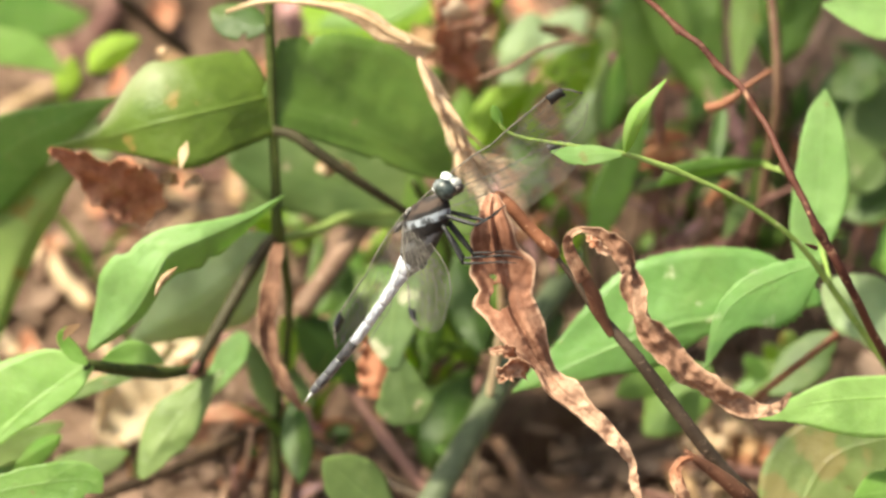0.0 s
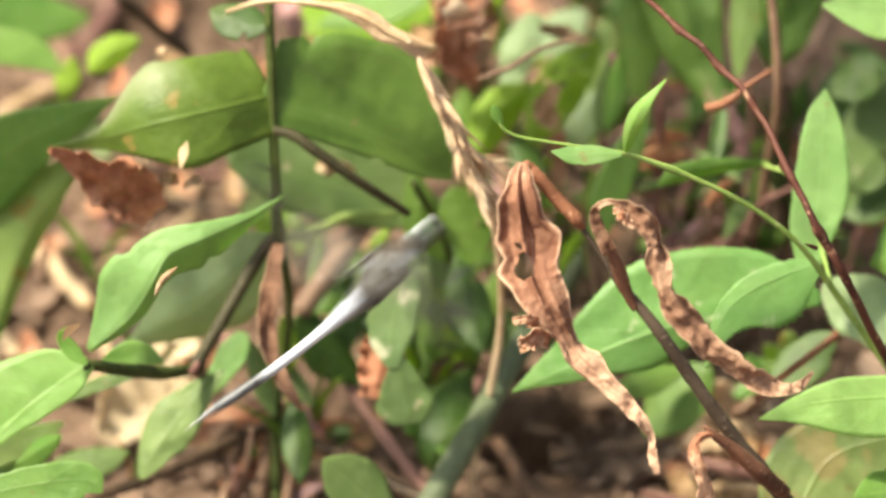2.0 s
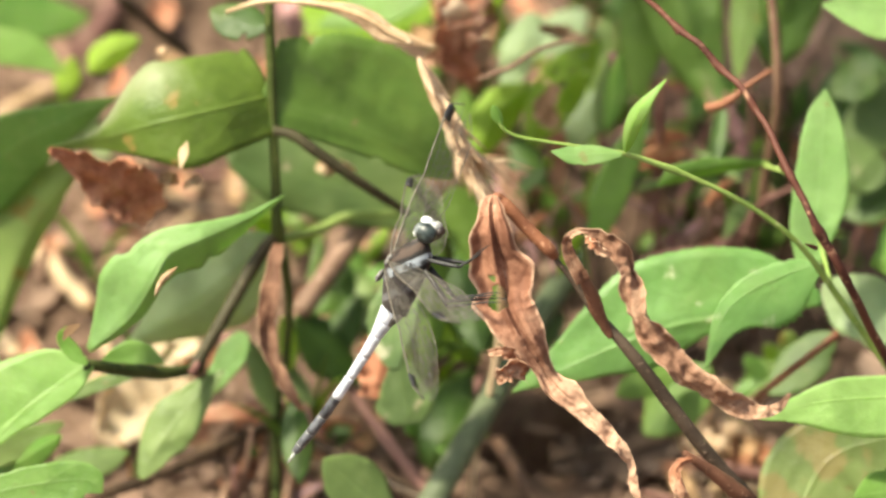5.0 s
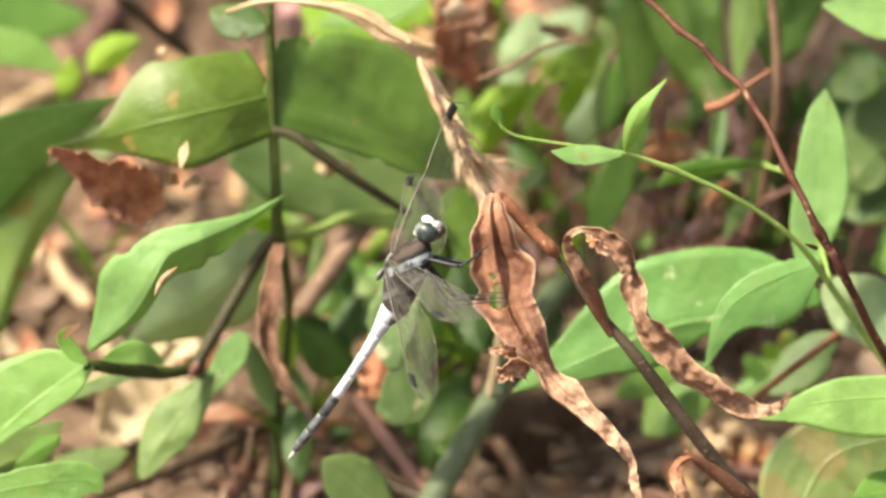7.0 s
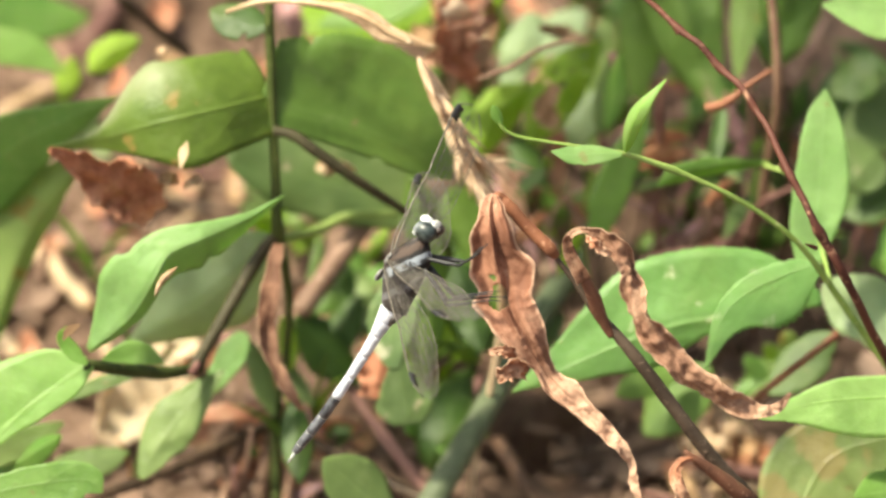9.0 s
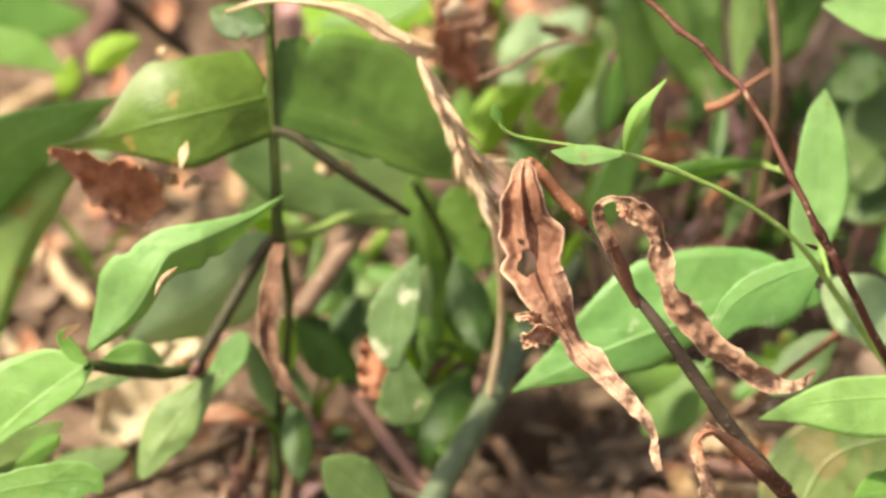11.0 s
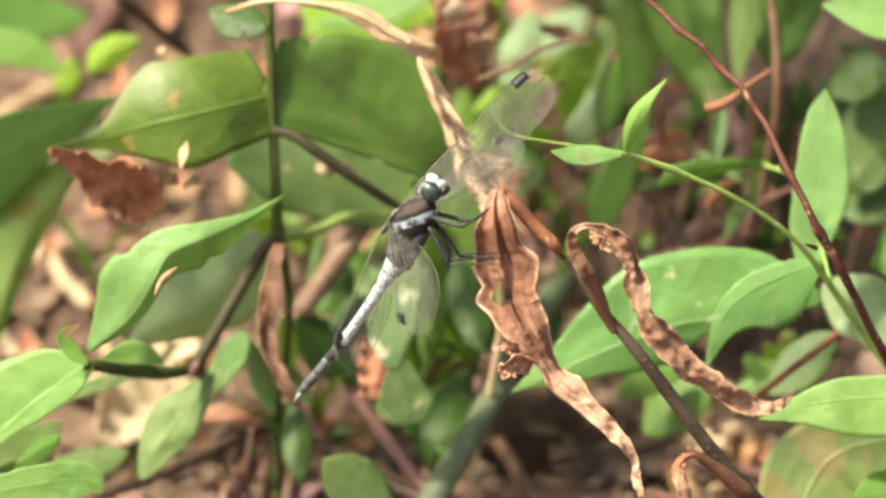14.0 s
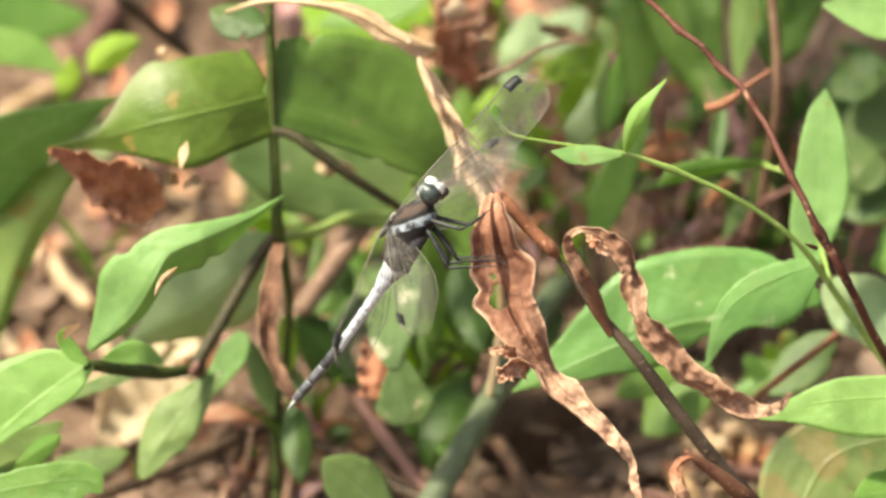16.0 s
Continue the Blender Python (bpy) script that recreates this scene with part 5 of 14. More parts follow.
leaf(seedgrass, (6.1, 51.4, 97.8), (10, 48.5, 95.8), (14, 45.2, 93.6), (0.62, 0.73, 0.28), 0.5, 0.7, "chaff", fold=25, peak=0.4, full=1.8, name="spikelet", rows=7, cols=2)
leaf(seedgrass, (6.3, 51.3, 97.3), (10.1, 50.6, 91.3), (13.8, 49.6, 84.8), (0.79, 0.58, 0.23), 0.5, 0.5, "chaff", fold=25, peak=0.4, full=1.8, name="spikelet", rows=7, cols=2)
leaf(seedgrass, (6.5, 51.3, 96.8), (7.4, 51.1, 93), (8.3, 50.7, 89), (0.96, 0.27, 0.11), 0.8, 0.8, "chaff", fold=25, peak=0.4, full=1.8, name="spikelet", rows=7, cols=2)
leaf(seedgrass, (6.7, 51.2, 96.4), (8.1, 47.8, 92.9), (9.4, 44.1, 89.2), (0.96, 0.27, 0.11), 0.6, 0.7, "chaff", fold=25, peak=0.4, full=1.8, name="spikelet", rows=7, cols=2)
leaf(seedgrass, (6.9, 51.1, 95.9), (7.2, 51.9, 91.9), (7.5, 52.6, 87.6), (0.99, 0.11, 0.04), 0.5, 0.5, "chaff", fold=25, peak=0.4, full=1.8, name="spikelet", rows=7, cols=2)
leaf(seedgrass, (7.1, 51, 95.5), (9.8, 46.2, 93.6), (12.5, 41, 91.4), (0.84, 0.51, 0.2), 0.5, 0.6, "chaff", fold=25, peak=0.4, full=1.8, name="spikelet", rows=7, cols=2)
leaf(seedgrass, (7.3, 50.9, 95), (8.9, 49.9, 91.4), (10.6, 48.7, 87.6), (0.88, 0.44, 0.18), 0.8, 0.6, "chaff", fold=25, peak=0.4, full=1.8, name="spikelet", rows=7, cols=2)
leaf(seedgrass, (7.5, 50.8, 94.5), (9.2, 48.4, 92.6), (10.9, 45.8, 90.4), (0.85, 0.48, 0.19), 0.7, 0.4, "chaff", fold=25, peak=0.4, full=1.8, name="spikelet", rows=7, cols=2)
leaf(seedgrass, (7.7, 50.8, 94.1), (12.4, 46.4, 91.8), (17.1, 41.7, 89.1), (0.66, 0.7, 0.27), 0.9, 0.6, "chaff", fold=25, peak=0.4, full=1.8, name="spikelet", rows=7, cols=2)
leaf(seedgrass, (7.9, 50.7, 93.6), (11.7, 47.5, 90.5), (15.5, 44, 87.1), (0.73, 0.64, 0.25), 0.7, 0.7, "chaff", fold=25, peak=0.4, full=1.8, name="spikelet", rows=7, cols=2)
leaf(seedgrass, (8, 50.6, 93.2), (10.9, 50.7, 89), (13.8, 50.6, 84.6), (0.71, 0.65, 0.26), 0.9, 0.7, "chaff", fold=25, peak=0.4, full=1.8, name="spikelet", rows=7, cols=2)
stem(seedgrass, "awn", [(6.1, 50.3, 105.3), (11, 50.6, 99.4), (14.3, 52.9, 92.8)], [0.3, 0.24, 0.12], "seed", 8)
stem(seedgrass, "awn", [(6.6, 49.7, 104.6), (12.5, 50, 98.7), (17.3, 51.7, 91.4)], [0.3, 0.24, 0.12], "seed", 8)
stem(seedgrass, "awn", [(7.1, 49.1, 103.8), (10.1, 51.4, 100.3), (12.6, 54.4, 94.6)], [0.3, 0.24, 0.12], "seed", 8)
stem(seedgrass, "awn", [(7.5, 48.5, 103.1), (13.4, 51.7, 100.8), (19.1, 55.2, 95.5)], [0.3, 0.24, 0.12], "seed", 8)
stem(seedgrass, "awn", [(8, 47.9, 102.4), (11.9, 51.4, 100.3), (16.1, 54.4, 94.6)], [0.3, 0.24, 0.12], "seed", 8)
stem(seedgrass, "dry_blade", [(-45.2, 70, 125.7), (-36.9, 70, 128.7), (-26.3, 66.5, 130.8), (-16.8, 61.7, 131.3), (-11, 59.4, 128.6), (-6.3, 57.9, 126.8)], [0.41, 0.59, 0.7, 0.82, 0.88, 0.53], "straw", 26, rough=0.25)
blade(seedgrass, [(-31.6, 67.5, 130.4), (-21.6, 66.5, 129.3), (-14.5, 64.7, 127.1), (-9.9, 62.7, 124.8), (-1.4, 61.4, 123.2)], [0.5, 1.2, 2.1, 1.9, 1.7, 0.2], [0.4, 1, 2.1, 2.8, 1.3, 0.1], "chaff", (-10, -25), name="dry_blade", wave=0.15, ragged=0.6)

# climbing vine with a pale green shoot
vine = plant("slender_vine", (98.5, 91.8, 0), "slender pale green vine with small pointed leaves", "vine")
stem(vine, "stem", [(10.7, 22.8, 137.8), (11.6, 20.6, 135.2), (14.3, 20.1, 133), (20, 20.1, 131.5), (29.2, 20.8, 129.2), (37.2, 21.5, 126.9), (47.7, 22.3, 121.7), (59.3, 22, 115.2), (68.7, 21.3, 108), (74.7, 20.8, 101.2), (80.9, 20.1, 91.1), (87.2, 19.3, 80.8), (96.3, 21, 64.1), (97.4, 56.4, 38), (98.5, 91.8, -4)], [0.44, 0.36, 0.36, 0.36, 0.44, 0.62, 0.54, 0.54, 0.62, 0.72, 0.80, 0.80, 0.80, 0.80], "greenstem", 60, rough=0.05, knots=((0.42, 0.5),))
leaf(vine, (11.8, 20.6, 135.2), (10.9, 21.2, 137.5), (10, 21.7, 139.6), (-0.89, -0.42, -0.17), 1.3, 1.1, "young", fold=20, peak=0.5, full=1.6, name="bud")
leaf(vine, (36.8, 21.6, 127.1), (37.1, 15.9, 143.6), (44.9, 23.4, 144.8), (-0.71, 0.7, -0.06), 2.6, 2.1, "young", fold=30, peak=0.4, full=1.6)
blade(vine, [(36.1, 16.8, 130.7), (31.4, 16.9, 130.9), (26.3, 16.7, 130.6), (21.7, 17.2, 131.2)], [0.3, 1.8, 2.3, 1.6, 0.1], [0.4, 1.4, 2, 1.8, 0.1], "fresh", (10, -18))
blade(vine, [(79.7, 59.8, 113.5), (79.4, 55.8, 108.7), (78.8, 50.5, 102.4), (78.1, 44.4, 95.2), (76.8, 38.4, 88), (75.5, 31.6, 79.8)], [0.1, 2.6, 4.7, 5.9, 6.2, 4.7, 2.6, 0.5], [0.1, 3.1, 4.5, 5.1, 5.5, 5.2, 3, 0.5], "fresh", (6, -8), wave=0.04, label="bright lance-shaped leaf standing upright")
blade(vine, [(78.8, 28.9, 81.3), (64.1, 26.4, 80.2), (48.8, 24, 79.2), (34.7, 21.3, 75), (23.6, 19.9, 69.7), (14.3, 19.1, 65)], [0.7, 1, 1.2, 4.8, 7.3, 5.3, 3.6, 1.5, 0.1], [2.4, 11.8, 15.1, 15.1, 14.4, 10, 6.1, 3, 0.1], "flecked", (-14, -6), wave=0.07, rows=60, label="large smooth green leaf with a pale midrib")
blade(vine, [(98.6, -2.3, 83), (84.7, -2.7, 82.6), (74.4, -3.5, 81.6), (64.3, -5.4, 79.3)], [8.1, 8.3, 7.6, 5.5, 2.8, 0.1], [3.5, 4.4, 4.4, 3.5, 1.8, 0.1], "young", (4, -4), wave=0.05, teeth=0.03, rows=60)
blade(vine, [(77.9, 27.1, 93.2), (70.7, 25.8, 91.6), (62.5, 23.2, 88.5), (57.3, 19.4, 84.1), (54, 13.1, 76.5)], [1.2, 8.4, 9.9, 7.3, 3.5, 0.2], [0.4, 2.6, 3, 2.6, 1.4, 0.1], "flecked", (-6, -6), wave=0.05, teeth=0.06)
leaf(vine, (102.8, 33.8, 67), (91.4, 40, 69.7), (80, 45.7, 71.7), (-0.39, -0.86, -0.32), 8.0, 7.5, "silver", fold=9, wave=0.12, peak=0.55, full=1.6)
blade(vine, [(69.5, 65.5, 89.2), (58.2, 65.1, 88.7), (49.8, 63.7, 87), (45.4, 62, 85)], [0.6, 3.1, 3.5, 2.3, 0.2], [0.3, 1.3, 2.1, 2.3, 0.1], "green", (-55, 18))
stem(vine, "stalk", [(65.5, 27.2, 56), (73.3, 31.1, 60.7), (83.4, 36.1, 66.6)], [0.71, 0.83, 0.83], "petiole", 14)
stem(vine, "petiole", [(68, 65.1, 88.7), (75.5, 54.4, 91.5), (79.9, 23.2, 91.6)], [0.47, 0.47, 0.47], "greenstem", 15)
leaf(vine, (89.8, 43.7, 78.8), (95.3, 42, 84.5), (100.8, 39.9, 89.8), (-0.4, 0.86, 0.32), 8.0, 8.0, "green", fold=10, peak=0.6, full=1.6)
leaf(vine, (85.7, 44.5, 64.1), (93.7, 40.9, 67.6), (101.6, 36.9, 70.6), (0, 0.94, 0.34), 8.3, 9.6, "silver", fold=10, peak=0.6, full=1.6)
blade(vine, [(94.3, 13.2, 58), (83.2, 11.1, 55.5), (77.3, 7.3, 51), (72.6, -1, 41)], [4.7, 9.4, 11.8, 10.6, 5.9], [3.6, 7.4, 10.2, 10.7, 7.1], "mottled", (4, -8), wave=0.1)
leaf(vine, (83.9, 49.7, 54.8), (76.7, 44.9, 50.7), (69.4, 39.7, 46), (0.63, -0.73, -0.28), 5.2, 5.7, "dusk", fold=8, peak=0.5, full=1.6)
leaf(vine, (99.2, -8.2, 63.5), (91.5, -10.3, 64.2), (83.9, -12.7, 64.4), (0.13, -0.93, -0.34), 4.0, 5.3, "bright", fold=10, peak=0.5)

# reddish twig crossing in front
twig = plant("reddish_twig", (107.5, 72.9, 0), "thin reddish-brown twig with small buds", "twig")
stem(twig, "stem", [(38.7, 51, 146.5), (43.8, 47.5, 144), (48.4, 43, 141.7), (52.3, 39.6, 140.8), (56.3, 35.8, 137.7), (60.3, 31, 136.8), (63.3, 27.2, 133.7), (65.8, 22.2, 132.5), (69.1, 15, 128.6), (71.6, 11.3, 125.7), (74.4, 6.6, 121.7), (77, 5.3, 116.9), (80.6, 3, 111.1), (86.9, 5, 94.9), (95.3, 11.9, 72), (101.4, 42.4, 42), (107.5, 72.9, -4)], [0.57, 0.63, 0.69, 0.63, 0.69, 0.74, 0.86, 0.92, 0.97, 0.97], "reddish", 60, rough=0.3, knots=((0.12, 0.5), (0.24, 0.35), (0.36, 0.4), (0.52, 0.4), (0.66, 0.5)))
stem(twig, "bud", [(49.3, 43.3, 141.1), (48.3, 42.4, 141.7), (47.3, 41.6, 142.2)], [0.46, 0.4, 0.17], "reddish", 6)
stem(twig, "bud", [(56, 36.9, 137.4), (56.8, 35.7, 137.6), (57.7, 34.6, 137.8)], [0.46, 0.4, 0.17], "reddish", 6)
stem(twig, "bud", [(62.5, 29.7, 133.3), (63.1, 28.6, 133.5), (63.7, 27.5, 133.8)], [0.46, 0.4, 0.17], "reddish", 6)
stem(twig, "bud", [(75, 2.8, 117.8), (73.8, 2.3, 118.8), (72.6, 1.8, 119.8)], [0.45, 0.4, 0.17], "reddish", 6)
stem(twig, "bud", [(68.8, 17.3, 126.1), (68.2, 17, 127.3), (67.6, 16.6, 128.5)], [0.46, 0.4, 0.17], "reddish", 6)

# plants further back
backherb = plant("wrinkled_herb", (69.7, 204.2, 0), "herb with large wrinkled green leaves on brown stalks", "plant")
stem(backherb, "stem", [(69.8, 103.3, 109.4), (71.4, 97.1, 98.9), (72.2, 92.5, 84), (70.5, 93.9, 63.9), (68.1, 96.7, 42.3), (68.9, 150.4, 27.2), (69.7, 204.2, -4)], [0.92, 0.98, 0.98, 1.04, 1.1, 1.1], "wood", 35)
blade(backherb, [(50.7, 136, 87.6), (55.1, 126.3, 76.1), (60.4, 115.5, 63.2)], [7.7, 8.5, 7.5, 4.6, 0.5], [11.4, 11.7, 10.8, 7.5, 0.8], "wrinkled", (-14, -32), roll=(0, -20), wave=0.2)
blade(backherb, [(67.3, 130.4, 88.7), (66.4, 123.2, 80.1), (64.9, 115.2, 70.6)], [1.7, 3, 3, 1.7, 0.2], [2.5, 3.6, 3.7, 2.5, 0.3], "patchy", (5, -25), wave=0.12)
blade(backherb, [(76.9, 136, 87.6), (75, 128.7, 79), (72.5, 121.7, 70.6)], [7.6, 8.4, 7.9, 6.3, 1.8], [11.7, 12.1, 10.8, 7.8, 1.6], "wrinkled", (-10, -32), roll=(0, -20), wave=0.22)
leaf(backherb, (43.7, 147.1, 77.5), (43.7, 138.1, 66.8), (43.7, 128.4, 55.3), (1, 0, 0), 5.1, 4.5, "olive", fold=10, peak=0.5, full=1.5)
blade(backherb, [(101.6, 78.1, 119.7), (89.8, 78.7, 120.5), (79.7, 79, 120.8)], [8.2, 7.7, 7, 4.2, 0.4], [5.9, 5.9, 4.7, 2.4, 0.2], "fresh", (4, 0), roll=(35, 0), wave=0.06)
blade(backherb, [(107.3, 119, 59.6), (97.2, 117.8, 58.1), (87.5, 115, 54.8)], [10.1, 9.3, 7.3, 4.5, 0.4], [10.1, 9.6, 8.3, 5, 0.4], "dusk", (5, -5))
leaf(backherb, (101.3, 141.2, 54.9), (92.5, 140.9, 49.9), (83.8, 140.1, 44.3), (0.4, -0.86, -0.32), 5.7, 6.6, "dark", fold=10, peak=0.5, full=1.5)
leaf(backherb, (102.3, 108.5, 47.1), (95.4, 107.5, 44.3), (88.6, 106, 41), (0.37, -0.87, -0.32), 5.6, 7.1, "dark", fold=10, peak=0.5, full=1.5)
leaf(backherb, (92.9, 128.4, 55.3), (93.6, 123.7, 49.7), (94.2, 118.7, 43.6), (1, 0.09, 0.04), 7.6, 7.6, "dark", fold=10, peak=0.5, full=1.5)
leaf(backherb, (35.6, 100.8, 69.1), (37.2, 104.3, 77.8), (38.8, 107.2, 86), (-0.85, 0.49, -0.19), 3.4, 2.8, "green", fold=30, peak=0.4, full=1.8)
leaf(backherb, (34.2, 103.3, 65.8), (35.1, 108.3, 73.3), (36, 112.9, 80.3), (-0.99, 0.11, 0.05), 2.0, 3.0, "grey", fold=20, peak=0.4, full=1.8)
leaf(backherb, (67.2, 111.7, 50.9), (69, 113.1, 54.1), (70.8, 114.2, 57), (-0.83, 0.52, 0.21), 1.6, 1.8, "pale", fold=12, peak=0.5, full=1.6)
stem(backherb, "stem", [(37.2, 113.3, 80.8), (36.8, 111.2, 69), (35.8, 112.6, 55.1), (52.7, 158.4, 33.5), (69.7, 204.2, -4)], [0.87, 0.99, 0.99, 0.99], "purple", 25)
stem(backherb, "stem", [(63.4, 120.6, 61.5), (60.4, 125.2, 51.4), (56.1, 125.6, 36.3), (51, 115, 23.7)], [0.89, 1.01, 1.14, 1.26], "purple", 20)
stem(backherb, "twig", [(55.1, 66.7, 103), (58, 66.8, 103.2), (61.4, 68.1, 104.7), (64.5, 69.7, 106.7), (69.2, 71.7, 109)], [0.83, 1.07, 0.83, 0.59, 0.59], "petiole", 18, rough=0.3)
stem(backherb, "twig", [(45.9, 123, 64.4), (49.6, 122.9, 64.2), (55.4, 126, 61.7)], [0.38, 0.75, 0.5], "petiole", 10, rough=0.3)
stem(backherb, "stem", [(68.9, 121.9, 47.5), (62.6, 113.8, 37.8), (56.2, 106.6, 32.4), (46.1, 101.8, 29.8)], [0.88, 1.39, 1.89, 2.14], "wood", 16)
stem(backherb, "stem", [(44.4, 92.7, 37.5), (51.8, 92.1, 40), (60.7, 96.4, 38.9), (68.5, 106.8, 42)], [2.25, 2.12, 1.62, 1.12], "purple", 16)
stem(backherb, "stem", [(63.7, 60.9, 21.5), (73.2, 60.8, 30.7), (81.5, 61, 40.2), (90.2, 67.2, 44.6)], [1.6, 1.72, 1.6, 1.23], "wood", 16)
leaf(backherb, (58.1, 57.1, 38.7), (50.8, 53.4, 32.7), (43.5, 49.2, 26.2), (0.66, -0.7, -0.27), 6.6, 7.9, "deep", fold=10, peak=0.5, full=1.6)
leaf(backherb, (51.9, 54.1, 41.4), (44.4, 49.4, 41.9), (37, 44.2, 42), (0.34, -0.88, -0.33), 3.3, 3.8, "deep", fold=10, peak=0.5, full=1.6)
leaf(backherb, (96.7, 120, 73.2), (91.1, 118.5, 69.9), (85.6, 116.7, 66.2), (0.5, -0.81, -0.31), 5.5, 6.1, "dark", fold=10, wave=0.14, peak=0.45, full=1.6)
topherb = plant("yellowish_herb", (23.8, 204.2, 0), "patchy yellow-green herb with narrow leaves", "plant")
leaf(topherb, (-36.7, 163.5, 50.4), (-17.9, 165.2, 52.4), (0.8, 166, 53.3), (-0.09, 0.94, 0.34), 8.9, 7.4, "lime", fold=8, peak=0.5, full=1.5)
leaf(topherb, (-1.8, 153.4, 69.5), (-15.1, 150.5, 66), (-28.5, 146.9, 61.7), (0.31, -0.89, -0.33), 5.8, 5.8, "bright", fold=8, peak=0.4, full=1.6)
leaf(topherb, (6.4, 130.3, 73), (10.7, 130.1, 80.6), (15, 129.6, 87.7), (-0.75, 0.62, 0.24), 1.6, 1.6, "lime", fold=20, peak=0.4, full=1.6)
stem(topherb, "twig", [(7.3, 80.5, 99.3), (14.5, 82.4, 101.5), (21.1, 84.9, 104.5), (29.6, 86.3, 106.1)], [0.60, 0.60, 0.48, 0.36], "wood", 16, rough=0.15)
blade(topherb, [(20.6, 137.1, 73.3), (16.9, 131, 66.1), (15, 125.2, 59.2)], [2.3, 3.5, 3.5, 2.5, 0.8], [1.9, 4.1, 4.6, 3.8, 1.1], "silver", (5, -22))
leaf(topherb, (32.9, 161.2, 55.4), (27.1, 158.1, 51.7), (21.4, 154.6, 47.5), (0.61, -0.74, -0.28), 4.2, 5.6, "silver", fold=8, peak=0.5, full=1.5)
blade(topherb, [(34.5, 119.6, 79), (26.2, 112.8, 70.9), (18.8, 105.2, 61.9)], [0.8, 3.9, 5.2, 4.7, 0.8], [0.8, 5.1, 6.1, 5.3, 0.8], "lime", (-18, -12), holes=0.16, wave=0.12)
blade(topherb, [(20, 115.2, 70.6), (11.9, 111.2, 65.8), (6.3, 104.4, 57.7)], [0.5, 3.8, 5.2, 4.4, 0.5], [0.5, 3.9, 5.2, 4.4, 0.5], "lime", (-25, -15))
leaf(topherb, (38.2, 164.3, 51.4), (34.9, 156.4, 45.8), (31.6, 148, 39.7), (0.94, -0.33, -0.13), 4.4, 4.4, "patchy", fold=8, wave=0.14, peak=0.5, full=1.5, holes=0.1)
leaf(topherb, (34.6, 122.2, 63.4), (29.9, 117.2, 57.4), (25.2, 111.7, 50.9), (0.84, -0.51, -0.2), 3.9, 4.4, "silver", fold=12, peak=0.5, full=1.5)
leaf(topherb, (5.9, 138.7, 51.9), (3.9, 130.9, 50.4), (2, 122.7, 48.5), (0.95, -0.3, -0.12), 3.1, 3.1, "olive", fold=12, peak=0.5, full=1.5)
leaf(topherb, (14.6, 123.6, 49.5), (18.4, 118.5, 46.6), (22.2, 113.2, 43.3), (0.8, 0.56, 0.22), 3.9, 3.9, "dark", fold=12, peak=0.5, full=1.5)
stem(topherb, "stem", [(-0.5, 149.8, 49.6), (2.1, 151.8, 33.3), (12.9, 178, 22.7), (23.8, 204.2, -4)], [0.64, 0.77, 0.77], "olivestem", 20)
stem(topherb, "stem", [(10.9, 126.4, 37.3), (13.6, 128.3, 20.9), (18.7, 166.2, 16.4), (23.8, 204.2, -4)], [0.64, 0.77, 0.77], "olivestem", 20)
stem(topherb, "stem", [(27.5, 116.6, 25.6), (30.3, 118.4, 9.1), (27, 161.3, 10.5), (23.8, 204.2, -4)], [0.64, 0.77, 0.77], "olivestem", 20)

# loose dead leaves and stalks on the soil
bit = plant("dead_leaf", (-71.4, 86.1, 0), "large bleached cream dead leaf lying on soil", "dead leaf", "litter on the soil")
ribbon(bit, "blade", [(-59.1, 100.4, 2.6), (-65.1, 90.8, 2.6), (-71.2, 83.1, 2.7), (-75.1, 71.8, 2.7)], [4.5, 9.0, 8.7, 3.0], [10, 0, -10, 5], "cream", curl=0.35, crease=0.12, seed=2.0, rows=24, cols=5)
bit = plant("dead_leaf", (-62.2, 113.2, 0), "bleached cream dead leaf lying on soil", "dead leaf", "litter on the soil")
ribbon(bit, "blade", [(-66.7, 116.1, 2.6), (-62, 110.2, 2.6), (-56.6, 100.4, 2.6)], [1.5, 5.7, 3.6], [0, 10, 0], "cream", curl=0.4, crease=0.2, seed=4.0, rows=18, cols=4)
bit = plant("dead_leaf", (4.2, 216.2, 0), "curled orange-brown dead leaf", "dead leaf", "litter on the soil")
ribbon(bit, "blade", [(2, 152.6, 68.5), (0.8, 139.8, 68.8), (3.9, 135.3, 63.5), (7.8, 138.3, 51.5)], [4.6, 5.6, 4.8, 1.8], [20, -10, 30, 60], "coral", curl=0.8, crease=0.4, seed=6.0, rows=30, cols=5)
bit = plant("dead_leaf", (-13.8, 107, 0), "orange-brown dead leaf among the leaves", "dead leaf", "litter on the soil")
ribbon(bit, "blade", [(-12, 45.4, 60.5), (-12.8, 42, 56.5), (-14.6, 35.5, 48.7)], [2.6, 4.6, 3.4], [0, 10, 0], "coral", curl=0.2, crease=0.08, crumple=0.4, fray=0.4, seed=7.0, rows=40, cols=7)
bit = plant("dead_leaf", (-62.8, 167.9, 0), "small tan dead leaf on soil", "dead leaf", "litter on the soil")
ribbon(bit, "blade", [(-66.7, 169, 2.5), (-62.6, 164.9, 2.5), (-57.2, 161.7, 2.5)], [3.9, 4.5, 1.8], [0, 10, 0], "tan", curl=0.5, crease=0.2, seed=8.0, rows=14, cols=4)
bit = plant("dead_leaf", (-76.9, 206.3, 0), "small orange dead leaf shred", "dead leaf", "litter on the soil")
